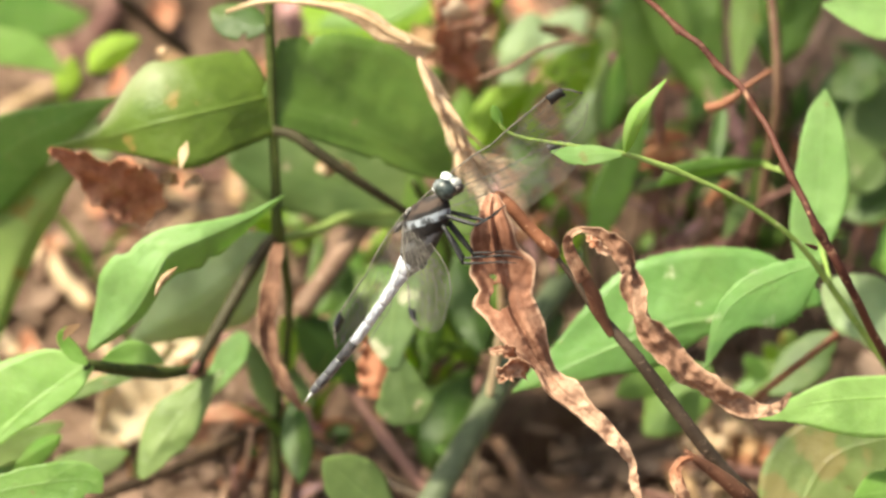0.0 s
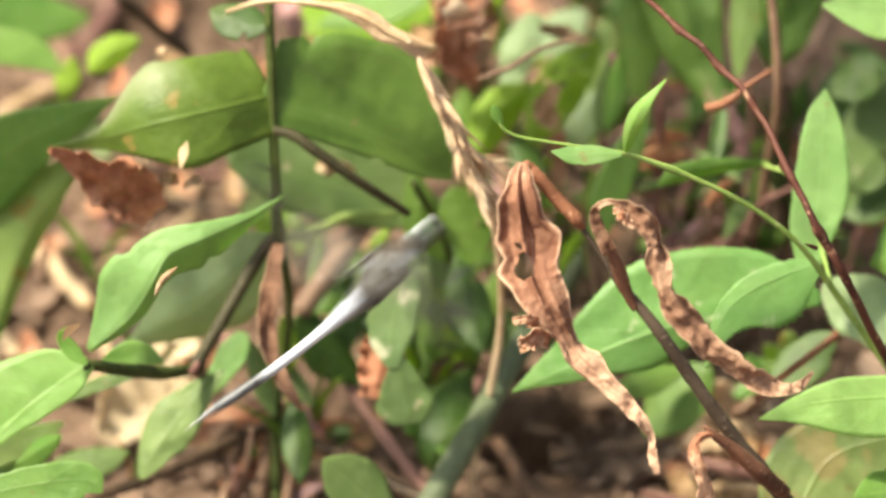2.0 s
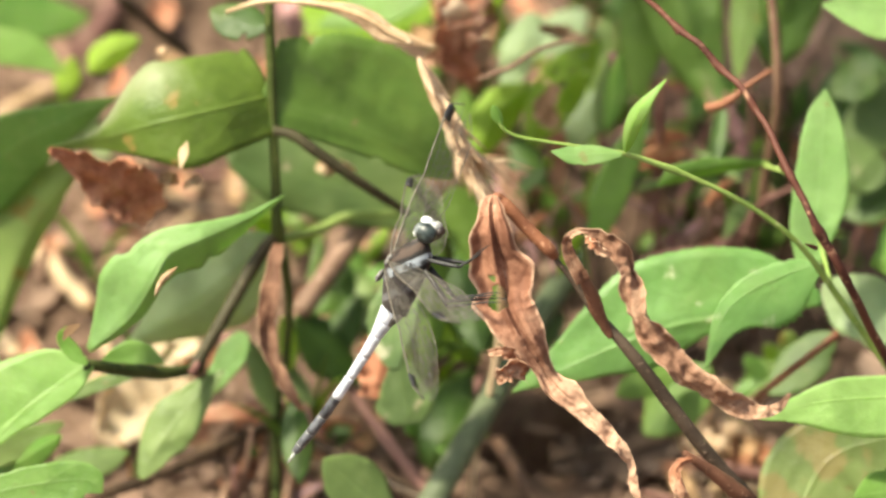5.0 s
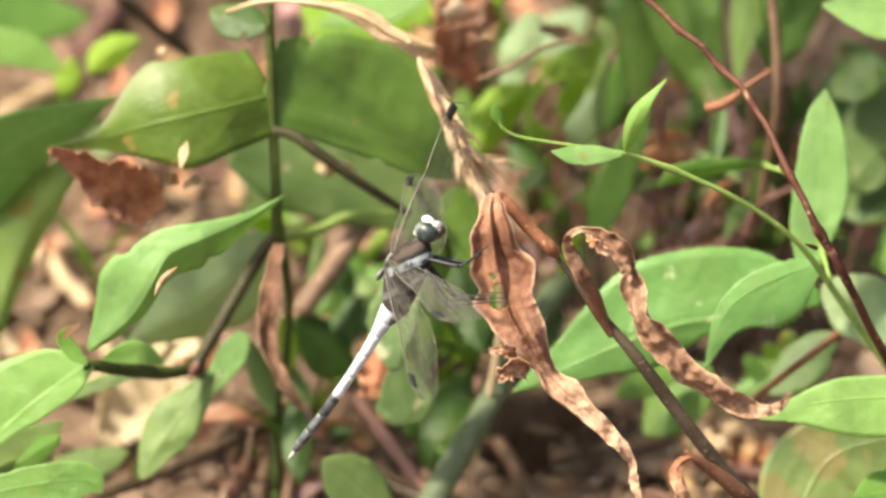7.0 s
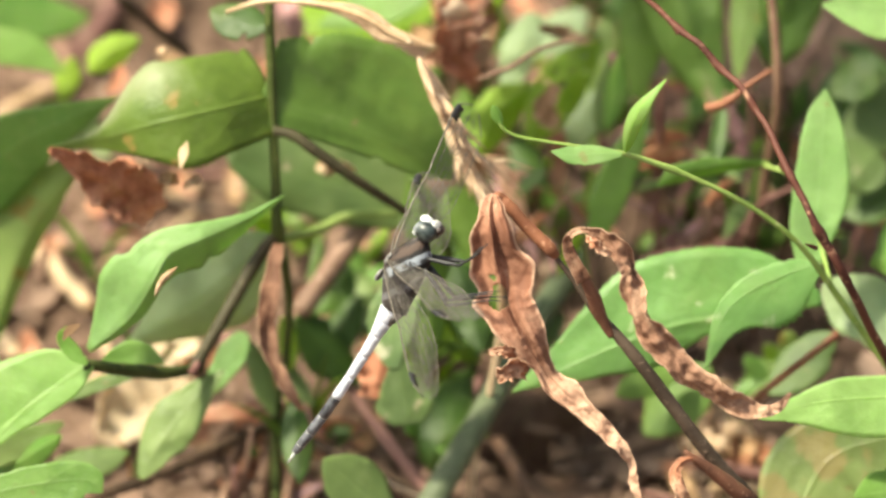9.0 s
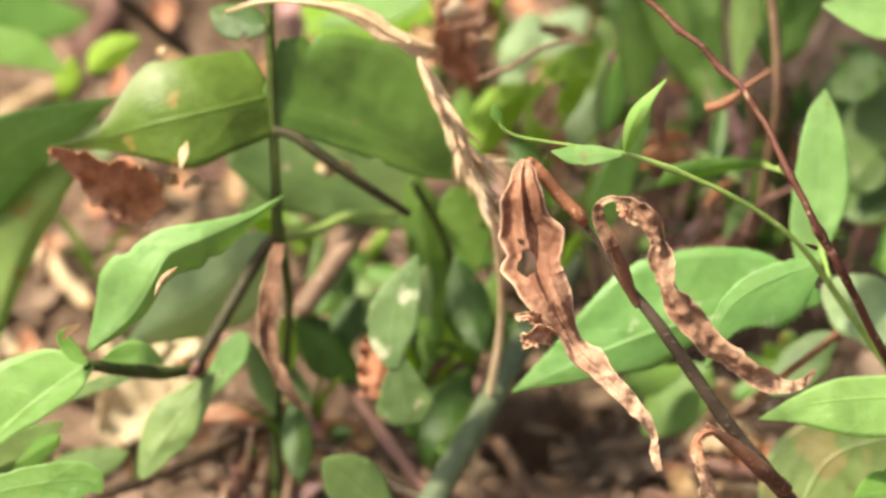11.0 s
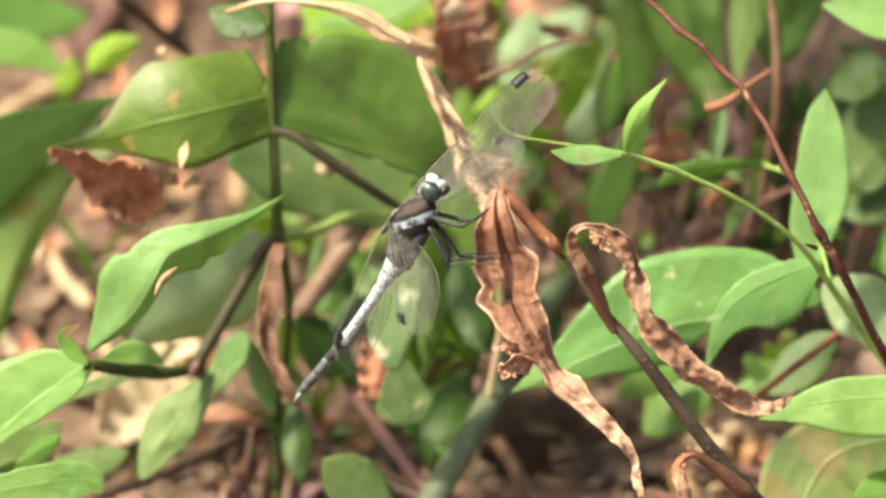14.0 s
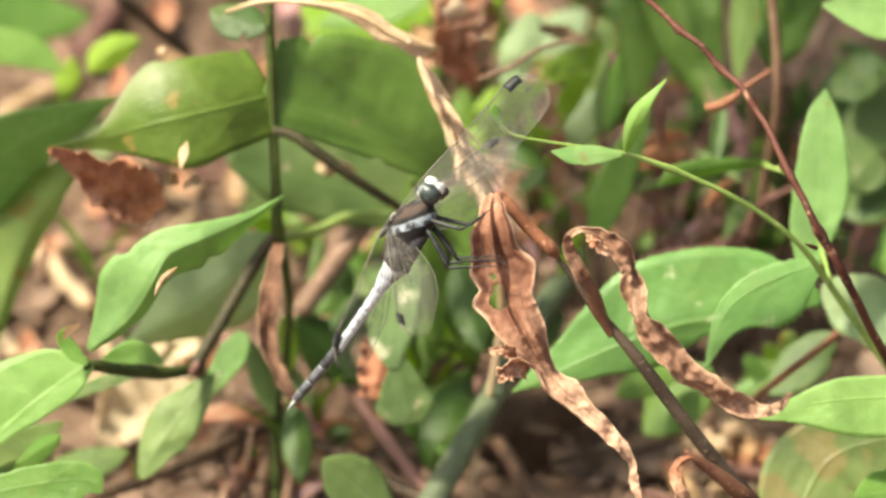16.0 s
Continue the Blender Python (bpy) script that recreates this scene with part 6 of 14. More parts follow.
ribbon(bit, "blade", [(-73.7, 142.4, 56.3), (-72.4, 139.5, 52.9), (-75.6, 137.5, 50.5)], [1.3, 1.8, 1.0], [0, 30, 0], "coral", curl=0.6, crease=0.3, seed=11.0, rows=14, cols=3)
bit = plant("dead_leaf", (23.6, 193.4, 0), "torn brown dead leaf", "dead leaf", "litter on the soil")
ribbon(bit, "blade", [(18.6, 133.4, 45.6), (22.4, 134.6, 47.1), (27.5, 136.7, 49.5)], [2.0, 2.8, 1.0], [0, 10, 0], "brown", curl=0.5, crease=0.3, seed=12.0, rows=14, cols=4)
# Lit sandy soil clod, built as a curled blade; its brightness is the chaff colour.
bit = plant("dead_leaf", (58.5, 71, 0), "pale clod of lit sandy soil", "dead leaf", "litter on the soil")
ribbon(bit, "blade", [(51, 70, 4), (58.3, 74, 10), (68, 77, 5)], [5.5, 9.0, 5.5], [0, 10, 0], "chaff", curl=0.5, crease=0.2, crumple=1.2, seed=13.0, rows=18, cols=5)
bit = plant("dead_leaf", (-20.7, 78.5, 0), "brown dead leaf on soil", "dead leaf", "litter on the soil")
ribbon(bit, "blade", [(-28.2, 77.4, 2.7), (-20.6, 75.5, 2.7), (-15.5, 71.8, 2.7)], [2.4, 4.2, 1.5], [0, 10, 0], "russet", curl=0.5, crease=0.2, seed=14.0, rows=14, cols=4)
bit = plant("dead_leaf", (2.2, 232.8, 0), "curled orange-brown dead leaf in a clump", "dead leaf", "litter on the soil")
ribbon(bit, "blade", [(-0, 121, 93.1), (2, 106.6, 97.7), (4, 115.9, 83.9)], [1.8, 3.7, 1.1], [20, -10, 30], "chaff", curl=0.7, crease=0.3, seed=40.0, rows=18, cols=4)
bit = plant("dead_leaf", (6.3, 223.9, 0), "curled orange-brown dead leaf in a clump", "dead leaf", "litter on the soil")
ribbon(bit, "blade", [(9.8, 116.9, 88.2), (5.6, 105.8, 92.1), (1.6, 113.7, 81.2)], [1.5, 3.0, 0.9], [20, -10, 30], "coral", curl=0.7, crease=0.3, seed=41.0, rows=18, cols=4)
bit = plant("dead_leaf", (-1.9, 221.7, 0), "curled orange-brown dead leaf in a clump", "dead leaf", "litter on the soil")
ribbon(bit, "blade", [(-6.8, 115.1, 86), (-1.7, 107.4, 89.3), (3.4, 113.9, 81.5)], [1.4, 2.7, 0.8], [20, -10, 30], "tan", curl=0.7, crease=0.3, seed=42.0, rows=18, cols=4)
bit = plant("dead_leaf", (8.3, 212.9, 0), "curled orange-brown dead leaf in a clump", "dead leaf", "litter on the soil")
ribbon(bit, "blade", [(9.3, 113.9, 84.6), (7.5, 106.6, 83.7), (5.7, 108.7, 75.3)], [1.6, 3.2, 1.0], [20, -10, 30], "tan", curl=0.7, crease=0.3, seed=43.0, rows=18, cols=4)
bit = plant("dead_leaf", (4.2, 208.5, 0), "curled orange-brown dead leaf in a clump", "dead leaf", "litter on the soil")
ribbon(bit, "blade", [(0.4, 111.7, 82), (3.8, 107.4, 79.9), (7.3, 107.7, 74.1)], [1.1, 2.2, 0.7], [20, -10, 30], "tan", curl=0.7, crease=0.3, seed=44.0, rows=18, cols=4)
bit = plant("dead_leaf", (0.8, 215.1, 0), "curled orange-brown dead leaf in a clump", "dead leaf", "litter on the soil")
ribbon(bit, "blade", [(6, 112.5, 83), (0.7, 112.1, 80.9), (-4.5, 111.7, 78.9)], [1.4, 2.7, 0.8], [20, -10, 30], "brown", curl=0.7, crease=0.3, seed=45.0, rows=18, cols=4)
bit = plant("dead_leaf", (11.8, 228.4, 0), "curled orange-brown dead leaf in a clump", "dead leaf", "litter on the soil")
ribbon(bit, "blade", [(10.2, 119.6, 91.5), (10.6, 119.2, 84.8), (11, 114.1, 81.7)], [1.0, 2.0, 0.6], [20, -10, 30], "tan", curl=0.7, crease=0.3, seed=46.0, rows=18, cols=4)
bit = plant("dead_leaf", (29.5, 223.9, 0), "curled orange-brown dead leaf in a clump", "dead leaf", "litter on the soil")
ribbon(bit, "blade", [(21.4, 115.6, 86.6), (26.8, 120, 81), (32, 115, 82.8)], [1.1, 2.2, 0.7], [20, -10, 30], "tan", curl=0.7, crease=0.3, seed=47.0, rows=18, cols=4)
bit = plant("dead_leaf", (-36.7, 231.7, 0), "mauve-brown withered leaf behind the stalk", "dead leaf", "litter on the soil")
ribbon(bit, "blade", [(-36.1, 151.8, 67.5), (-34, 145.8, 66.6), (-32.3, 145.2, 59.7)], [2.0, 3.3, 1.3], [0, 15, 0], "mauve", curl=0.5, crease=0.2, seed=71.0, rows=14, cols=4)
bit = plant("seed", (-67.3, 216.6, 0), "small pinkish white seed among the litter", "seed", "litter on the soil")
stem(bit, "husk", [(-61.4, 100.9, 90.8), (-60.8, 99.4, 92.2), (-60.2, 98.6, 92.8), (-59.4, 100, 91.4)], [0.37, 0.91, 0.98, 0.3], "seed", 8, rough=0.1)
bit = plant("dry_stalk", (-94.7, 144.2, 0), "pale tan broken stalk lying on soil", "stalk", "litter on the soil")
stem(bit, "stalk", [(-94.5, 141.9, 1.9), (-87.4, 130.8, 1.9), (-80.4, 119.8, 2)], [2.11, 2.11, 1.81], "straw", 14, rough=0.12)
bit = plant("dry_stalk", (-103.5, 116.2, 0), "pale tan broken stalk lying on soil", "stalk", "litter on the soil")
stem(bit, "stalk", [(-103.3, 113.9, 2), (-96.3, 103.1, 2)], [1.96, 1.81], "straw", 14, rough=0.12)
bit = plant("dry_stalk", (-17.9, 153.4, 0), "grey-brown dry stalk lying on soil", "stalk", "litter on the soil")
stem(bit, "stalk", [(-16.8, 89.8, 52.8), (-24, 83.5, 45.3), (-31.4, 76.7, 37.2)], [2.23, 2.47, 2.23], "tanwood", 14, rough=0.12)
bit = plant("dry_stalk", (-105.2, 192.3, 0), "pale tan broken stalk lying on soil", "stalk", "litter on the soil")
stem(bit, "stalk", [(-105, 189.9, 1.9), (-97.4, 197.5, 1.9), (-90.9, 201.8, 1.9)], [1.66, 1.81, 1.51], "straw", 14, rough=0.12)
bit = plant("dry_stalk", (-94.3, 241.8, 0), "brown dry stalk over litter", "stalk", "litter on the soil")
stem(bit, "stalk", [(-94.1, 239.5, 1.8), (-92.5, 221.6, 1.8), (-89.8, 208.3, 1.9)], [1.81, 1.81, 1.36], "wood", 14, rough=0.12)
bit = plant("dry_stalk", (-78.4, 241.8, 0), "brownish purple dry stalk on litter", "stalk", "litter on the soil")
stem(bit, "stalk", [(-78.2, 239.5, 1.8), (-83.6, 221.6, 1.8), (-89.9, 210.5, 1.9)], [2.56, 2.56, 1.96], "purple", 14, rough=0.12)
bit = plant("dry_stalk", (-79.7, 239.6, 0), "dark twig lying over litter", "stalk", "litter on the soil")
stem(bit, "stalk", [(-73.1, 143.8, 73.6), (-65.4, 147.3, 62.2), (-57.5, 151.1, 51.1)], [1.27, 1.4, 1.27], "bark", 14, rough=0.12)
bit = plant("dry_stalk", (-22.2, 96.7, 0), "purplish stalk leaning over litter", "stalk", "litter on the soil")
stem(bit, "stalk", [(-21.6, 73.2, 20.6), (-14.1, 63.4, 15.1), (-4.8, 47, 14.2), (0.7, 32.3, 18.5)], [1.11, 1.36, 1.48, 1.48], "purple", 14, rough=0.12)
bit = plant("dry_stalk", (8.4, 97.6, 0), "purplish stalk leaning over litter", "stalk", "litter on the soil")
stem(bit, "stalk", [(8.2, 70.6, 23.7), (3.8, 58.3, 21.4), (-1.1, 42.9, 18.7), (-4.1, 32.3, 18.5)], [1.23, 1.23, 1.35, 1.35], "purple", 14, rough=0.12)
bit = plant("dry_stalk", (-3.1, 113.2, 0), "short brown dry stalk on soil", "stalk", "litter on the soil")
stem(bit, "stalk", [(-3, 86.1, 23.4), (-1.7, 78.2, 20.3)], [1.0, 1.12], "wood", 14, rough=0.12)
bit = plant("dry_stalk", (68.5, 172.1, 0), "thin brown stalk among leaves", "stalk", "litter on the soil")
stem(bit, "stalk", [(65.6, 126.4, 37.3), (59.3, 119.9, 29.5), (51.6, 114.2, 22.7)], [0.89, 1.02, 1.14], "wood", 14, rough=0.12)
bit = plant("dry_stalk", (12.1, 76.6, 0), "brown root lying on soil", "stalk", "litter on the soil")
stem(bit, "stalk", [(12.1, 74.4, 2), (18.2, 59.4, 2), (21.8, 50.2, 2)], [1.51, 1.81, 1.81], "wood", 14, rough=0.12)
bit = plant("dry_stalk", (87, 143.2, 0), "brown stick lying on soil", "stalk", "litter on the soil")
stem(bit, "stalk", [(86.8, 140.9, 1.9), (96, 140.9, 1.9), (106.5, 142.9, 1.9)], [1.51, 1.96, 1.96], "wood", 14, rough=0.12)
bit = plant("dead_leaf", (24, 193.2, 0), "sandy curled dead leaf among stalks", "dead leaf", "litter on the soil")
ribbon(bit, "blade", [(27.7, 173.3, 16.6), (23.5, 169.8, 18.7), (19.5, 174.2, 14.6)], [1.2, 2.5, 0.7], [20, -10, 30], "tan", curl=0.7, crease=0.3, seed=60.0, rows=14, cols=4)
bit = plant("dead_leaf", (43.3, 224.3, 0), "sandy curled dead leaf among stalks", "dead leaf", "litter on the soil")
ribbon(bit, "blade", [(46.4, 202.8, 20), (42.3, 198, 20.5), (38.5, 201, 14.8)], [1.3, 2.7, 0.8], [20, -10, 30], "chaff", curl=0.7, crease=0.3, seed=61.0, rows=14, cols=4)
bit = plant("dead_leaf", (47.4, 234.9, 0), "pale crumpled dead leaf caught among stalks", "dead leaf", "litter on the soil")
ribbon(bit, "blade", [(52.3, 216.8, 18.8), (46.5, 211.1, 18.3), (40.9, 213.4, 11.7)], [0.7, 1.4, 0.4], [20, -10, 30], "coral", curl=0.7, crease=0.3, seed=62.0, rows=14, cols=4)
bit = plant("dead_leaf", (24.8, 189.1, 0), "sandy curled dead leaf among stalks", "dead leaf", "litter on the soil")
ribbon(bit, "blade", [(26, 165.1, 24.2), (24.1, 159.5, 23.8), (22.5, 161.7, 17.1)], [0.6, 1.2, 0.4], [20, -10, 30], "chaff", curl=0.7, crease=0.3, seed=63.0, rows=14, cols=4)
bit = plant("dead_leaf", (6.1, 192.9, 0), "pale crumpled dead leaf caught among stalks", "dead leaf", "litter on the soil")
ribbon(bit, "blade", [(11.8, 184, 12.1), (6, 178.3, 11.7), (0.3, 180.5, 5)], [0.5, 1.1, 0.3], [20, -10, 30], "coral", curl=0.7, crease=0.3, seed=64.0, rows=14, cols=4)
bit = plant("dead_leaf", (1.8, 211.4, 0), "pale crumpled dead leaf caught among stalks", "dead leaf", "litter on the soil")
ribbon(bit, "blade", [(2.6, 208.6, 5.9), (1.8, 203.6, 6.2), (1.1, 203.6, 2.5)], [0.9, 1.8, 0.6], [20, -10, 30], "chaff", curl=0.7, crease=0.3, seed=65.0, rows=14, cols=4)
bit = plant("dead_leaf", (24.6, 218, 0), "pale crumpled dead leaf caught among stalks", "dead leaf", "litter on the soil")
ribbon(bit, "blade", [(19.9, 203.3, 17.6), (24.1, 197.1, 16.4), (28.5, 198.8, 9)], [0.7, 1.4, 0.4], [20, -10, 30], "coral", curl=0.7, crease=0.3, seed=66.0, rows=14, cols=4)
bit = plant("dead_leaf", (30.3, 187.2, 0), "sandy curled dead leaf among stalks", "dead leaf", "litter on the soil")
ribbon(bit, "blade", [(27.5, 172.7, 16.4), (29.8, 167.2, 16.1), (32.2, 169.5, 9.5)], [1.4, 2.7, 0.8], [20, -10, 30], "coral", curl=0.7, crease=0.3, seed=67.0, rows=14, cols=4)
bit = plant("dead_leaf", (-0.1, 196.1, 0), "pale crumpled dead leaf caught among stalks", "dead leaf", "litter on the soil")
ribbon(bit, "blade", [(-2.4, 180.6, 18.1), (-0.1, 174.6, 17.2), (2.2, 176.5, 10.1)], [0.8, 1.6, 0.5], [20, -10, 30], "coral", curl=0.7, crease=0.3, seed=68.0, rows=14, cols=4)
bit = plant("dead_leaf", (11.6, 196.4, 0), "pale crumpled dead leaf caught among stalks", "dead leaf", "litter on the soil")
ribbon(bit, "blade", [(14.6, 183.4, 15.4), (11.4, 177.8, 14.9), (8.3, 179.9, 8.1)], [1.1, 2.2, 0.7], [20, -10, 30], "tan", curl=0.7, crease=0.3, seed=69.0, rows=14, cols=4)
bit = plant("dead_leaf", (22.2, 185.3, 0), "pale crumpled dead leaf caught among stalks", "dead leaf", "litter on the soil")
ribbon(bit, "blade", [(28, 157.7, 22.8), (21.5, 154.3, 25), (15.3, 158.7, 20.9)], [0.7, 1.4, 0.4], [20, -10, 30], "tan", curl=0.7, crease=0.3, seed=70.0, rows=14, cols=4)
bit = plant("dead_leaf", (43.1, 235.6, 0), "sandy curled dead leaf among stalks", "dead leaf", "litter on the soil")
ribbon(bit, "blade", [(47, 225.7, 8.1), (42.6, 222.3, 10.2), (38.4, 226.8, 6.3)], [1.4, 2.8, 0.8], [20, -10, 30], "tan", curl=0.7, crease=0.3, seed=71.0, rows=14, cols=4)
bit = plant("dead_leaf", (7.1, 214.7, 0), "sandy curled dead leaf among stalks", "dead leaf", "litter on the soil")
ribbon(bit, "blade", [(9.4, 188.7, 24.9), (6.9, 183.3, 24.7), (4.5, 185.7, 18.3)], [0.8, 1.5, 0.5], [20, -10, 30], "tan", curl=0.7, crease=0.3, seed=72.0, rows=14, cols=4)
bit = plant("dead_leaf", (25.1, 207.8, 0), "sandy curled dead leaf among stalks", "dead leaf", "litter on the soil")
ribbon(bit, "blade", [(28.7, 191, 13.6), (24.7, 187.7, 15.9), (20.9, 192.2, 12)], [1.4, 2.9, 0.9], [20, -10, 30], "tan", curl=0.7, crease=0.3, seed=73.0, rows=14, cols=4)
bit = plant("dead_leaf", (33.9, 210.9, 0), "sandy curled dead leaf among stalks", "dead leaf", "litter on the soil")
ribbon(bit, "blade", [(31.7, 198.6, 15.8), (33.3, 192.4, 14.6), (35.1, 194, 7.2)], [1.1, 2.1, 0.6], [20, -10, 30], "tan", curl=0.7, crease=0.3, seed=74.0, rows=14, cols=4)
bit = plant("dead_leaf", (45, 196.2, 0), "pale crumpled dead leaf caught among stalks", "dead leaf", "litter on the soil")
ribbon(bit, "blade", [(41.3, 186.8, 11.2), (44.4, 181.9, 11.5), (47.9, 184.7, 5.5)], [0.7, 1.4, 0.4], [20, -10, 30], "chaff", curl=0.7, crease=0.3, seed=75.0, rows=14, cols=4)
bit = plant("dead_leaf", (26.5, 214.5, 0), "pale crumpled dead leaf caught among stalks", "dead leaf", "litter on the soil")
ribbon(bit, "blade", [(29.9, 189, 21.9), (25.8, 184.9, 23.3), (21.8, 188.7, 18.4)], [1.1, 2.1, 0.6], [20, -10, 30], "chaff", curl=0.7, crease=0.3, seed=76.0, rows=14, cols=4)
bit = plant("dead_leaf", (14.5, 228.6, 0), "pale crumpled dead leaf caught among stalks", "dead leaf", "litter on the soil")
ribbon(bit, "blade", [(18.2, 215.2, 10.9), (14.3, 211.8, 13.1), (10.4, 216.3, 9.1)], [1.0, 1.9, 0.6], [20, -10, 30], "chaff", curl=0.7, crease=0.3, seed=77.0, rows=14, cols=4)
bit = plant("dead_leaf", (4.5, 237.8, 0), "sandy curled dead leaf among stalks", "dead leaf", "litter on the soil")
ribbon(bit, "blade", [(11.4, 232.3, 5.9), (4.5, 228.3, 7.4), (-2.4, 232.2, 2.7)], [1.1, 2.2, 0.6], [20, -10, 30], "tan", curl=0.7, crease=0.3, seed=78.0, rows=14, cols=4)
bit = plant("dead_leaf", (40.5, 230.6, 0), "pale crumpled dead leaf caught among stalks", "dead leaf", "litter on the soil")
ribbon(bit, "blade", [(41, 227.3, 8.9), (40.1, 220.9, 7.5), (39.4, 219.3, 2.5)], [0.8, 1.6, 0.5], [20, -10, 30], "tan", curl=0.7, crease=0.3, seed=79.0, rows=14, cols=4)
bit = plant("dead_leaf", (15.5, 219.8, 0), "pale crumpled dead leaf caught among stalks", "dead leaf", "litter on the soil")
ribbon(bit, "blade", [(12.1, 217.5, 2.5), (15.5, 214.6, 4), (18.9, 215.7, 2.5)], [1.2, 2.4, 0.7], [20, -10, 30], "tan", curl=0.7, crease=0.3, seed=80.0, rows=14, cols=4)
bit = plant("dead_leaf", (33.3, 221.3, 0), "pale crumpled dead leaf caught among stalks", "dead leaf", "litter on the soil")
ribbon(bit, "blade", [(27.5, 200.2, 21.3), (32.6, 194.6, 20.9), (37.8, 196.9, 14.3)], [1.3, 2.5, 0.8], [20, -10, 30], "tan", curl=0.7, crease=0.3, seed=81.0, rows=14, cols=4)
bit = plant("dead_leaf", (24.7, 195.8, 0), "sandy curled dead leaf among stalks", "dead leaf", "litter on the soil")
ribbon(bit, "blade", [(19.8, 175.5, 20.9), (24.1, 170, 20.6), (28.6, 172.4, 14)], [1.3, 2.6, 0.8], [20, -10, 30], "tan", curl=0.7, crease=0.3, seed=82.0, rows=14, cols=4)
bit = plant("dead_leaf", (34.9, 235, 0), "sandy curled dead leaf among stalks", "dead leaf", "litter on the soil")
ribbon(bit, "blade", [(38.2, 208.3, 21), (34, 204.9, 23.2), (30.1, 209.5, 19.3)], [0.9, 1.7, 0.5], [20, -10, 30], "tan", curl=0.7, crease=0.3, seed=83.0, rows=14, cols=4)
bit = plant("dead_leaf", (42.7, 208.7, 0), "sandy curled dead leaf among stalks", "dead leaf", "litter on the soil")
ribbon(bit, "blade", [(45.1, 186, 18), (41.7, 182.8, 20.5), (38.6, 187.5, 16.7)], [1.2, 2.5, 0.7], [20, -10, 30], "coral", curl=0.7, crease=0.3, seed=84.0, rows=14, cols=4)
bit = plant("dead_leaf", (14.8, 219.4, 0), "pale crumpled dead leaf caught among stalks", "dead leaf", "litter on the soil")
ribbon(bit, "blade", [(15.2, 212.9, 10.3), (14.6, 207.1, 9.6), (14.2, 209.3, 2.9)], [1.0, 2.0, 0.6], [20, -10, 30], "coral", curl=0.7, crease=0.3, seed=85.0, rows=14, cols=4)

# undergrowth seedlings
seedling = plant("seedling", (-15, 113.6, 0), "low seedling with pointed leaves on soil", "plant", "seedlings")
stem(seedling, "stem", [(-14.7, 99.7, 22.3), (-13.6, 106.5, 10.3), (-15, 111.3, 2)], [0.45, 0.51, 0.57], "olivestem", 10)
leaf(seedling, (-14.7, 99.7, 22.3), (-10.3, 96.1, 24.4), (-5.9, 92.3, 26.1), (0.19, 0.92, 0.34), 2.5, 2.1, "grey", fold=16, wave=0.12, peak=0.54, full=1.8, rows=14, cols=3)
leaf(seedling, (-14.7, 99.7, 22.3), (-15.5, 90, 26.2), (-16.3, 79.9, 29.5), (0.96, -0.24, -0.1), 3.2, 2.8, "grey", fold=18, wave=0.12, peak=0.48, full=1.52, rows=14, cols=3)
leaf(seedling, (-14.7, 99.7, 22.3), (-17.7, 102.4, 23.4), (-20.6, 105, 24.3), (-0.59, -0.75, -0.29), 3.3, 2.5, "grey", fold=9, wave=0.12, peak=0.51, full=1.56, rows=14, cols=3)
seedling = plant("seedling", (-13.1, 101.8, 0), "low seedling with pointed leaves on soil", "plant", "seedlings")
stem(seedling, "stem", [(-12.9, 86.5, 20.7), (-13.8, 94.2, 9.6), (-13.1, 99.5, 2)], [0.44, 0.51, 0.57], "greenstem", 10)
leaf(seedling, (-12.9, 86.5, 20.7), (-7.2, 88.2, 19.7), (-1.6, 89.6, 18.3), (-0.02, 0.94, 0.34), 3.0, 3.8, "grey", fold=7, wave=0.12, peak=0.4, full=1.83, rows=14, cols=3)
leaf(seedling, (-12.9, 86.5, 20.7), (-15.4, 78.2, 26.2), (-17.9, 69.5, 31.2), (0.47, -0.82, -0.31), 2.5, 2.0, "grey", fold=16, wave=0.12, peak=0.54, full=1.85, rows=14, cols=3)
leaf(seedling, (-12.9, 86.5, 20.7), (-15.8, 87.6, 23.1), (-18.7, 88.5, 25.3), (-0.58, -0.76, -0.29), 3.1, 2.2, "grey", fold=20, wave=0.12, peak=0.38, full=1.55, rows=14, cols=3)
seedling = plant("seedling", (2, 131.1, 0), "low seedling with pointed leaves on soil", "plant", "seedlings")
stem(seedling, "stem", [(1.9, 116, 20.8), (2.3, 123.5, 9.7), (2, 128.8, 1.9)], [0.45, 0.51, 0.58], "greenstem", 10)
leaf(seedling, (1.9, 116, 20.8), (6.9, 109.2, 26.2), (11.8, 101.9, 31.1), (0.1, 0.93, 0.34), 2.9, 3.6, "dark", fold=14, wave=0.12, peak=0.42, full=1.62, rows=14, cols=3)
leaf(seedling, (1.9, 116, 20.8), (1.6, 112.2, 21), (1.2, 108.3, 21), (0.98, -0.16, -0.07), 1.5, 1.4, "dark", fold=12, wave=0.12, peak=0.45, full=2.19, rows=14, cols=3)
leaf(seedling, (1.9, 116, 20.8), (-2.9, 108.7, 26.7), (-7.7, 100.9, 32), (0.1, -0.93, -0.34), 3.0, 2.9, "dark", fold=12, wave=0.12, peak=0.54, full=1.67, rows=14, cols=3)
leaf(seedling, (1.9, 116, 20.8), (-1.4, 115.3, 24.2), (-4.8, 114.3, 27.3), (-0.45, -0.84, -0.31), 3.0, 2.0, "dark", fold=14, wave=0.12, peak=0.39, full=1.68, rows=14, cols=3)
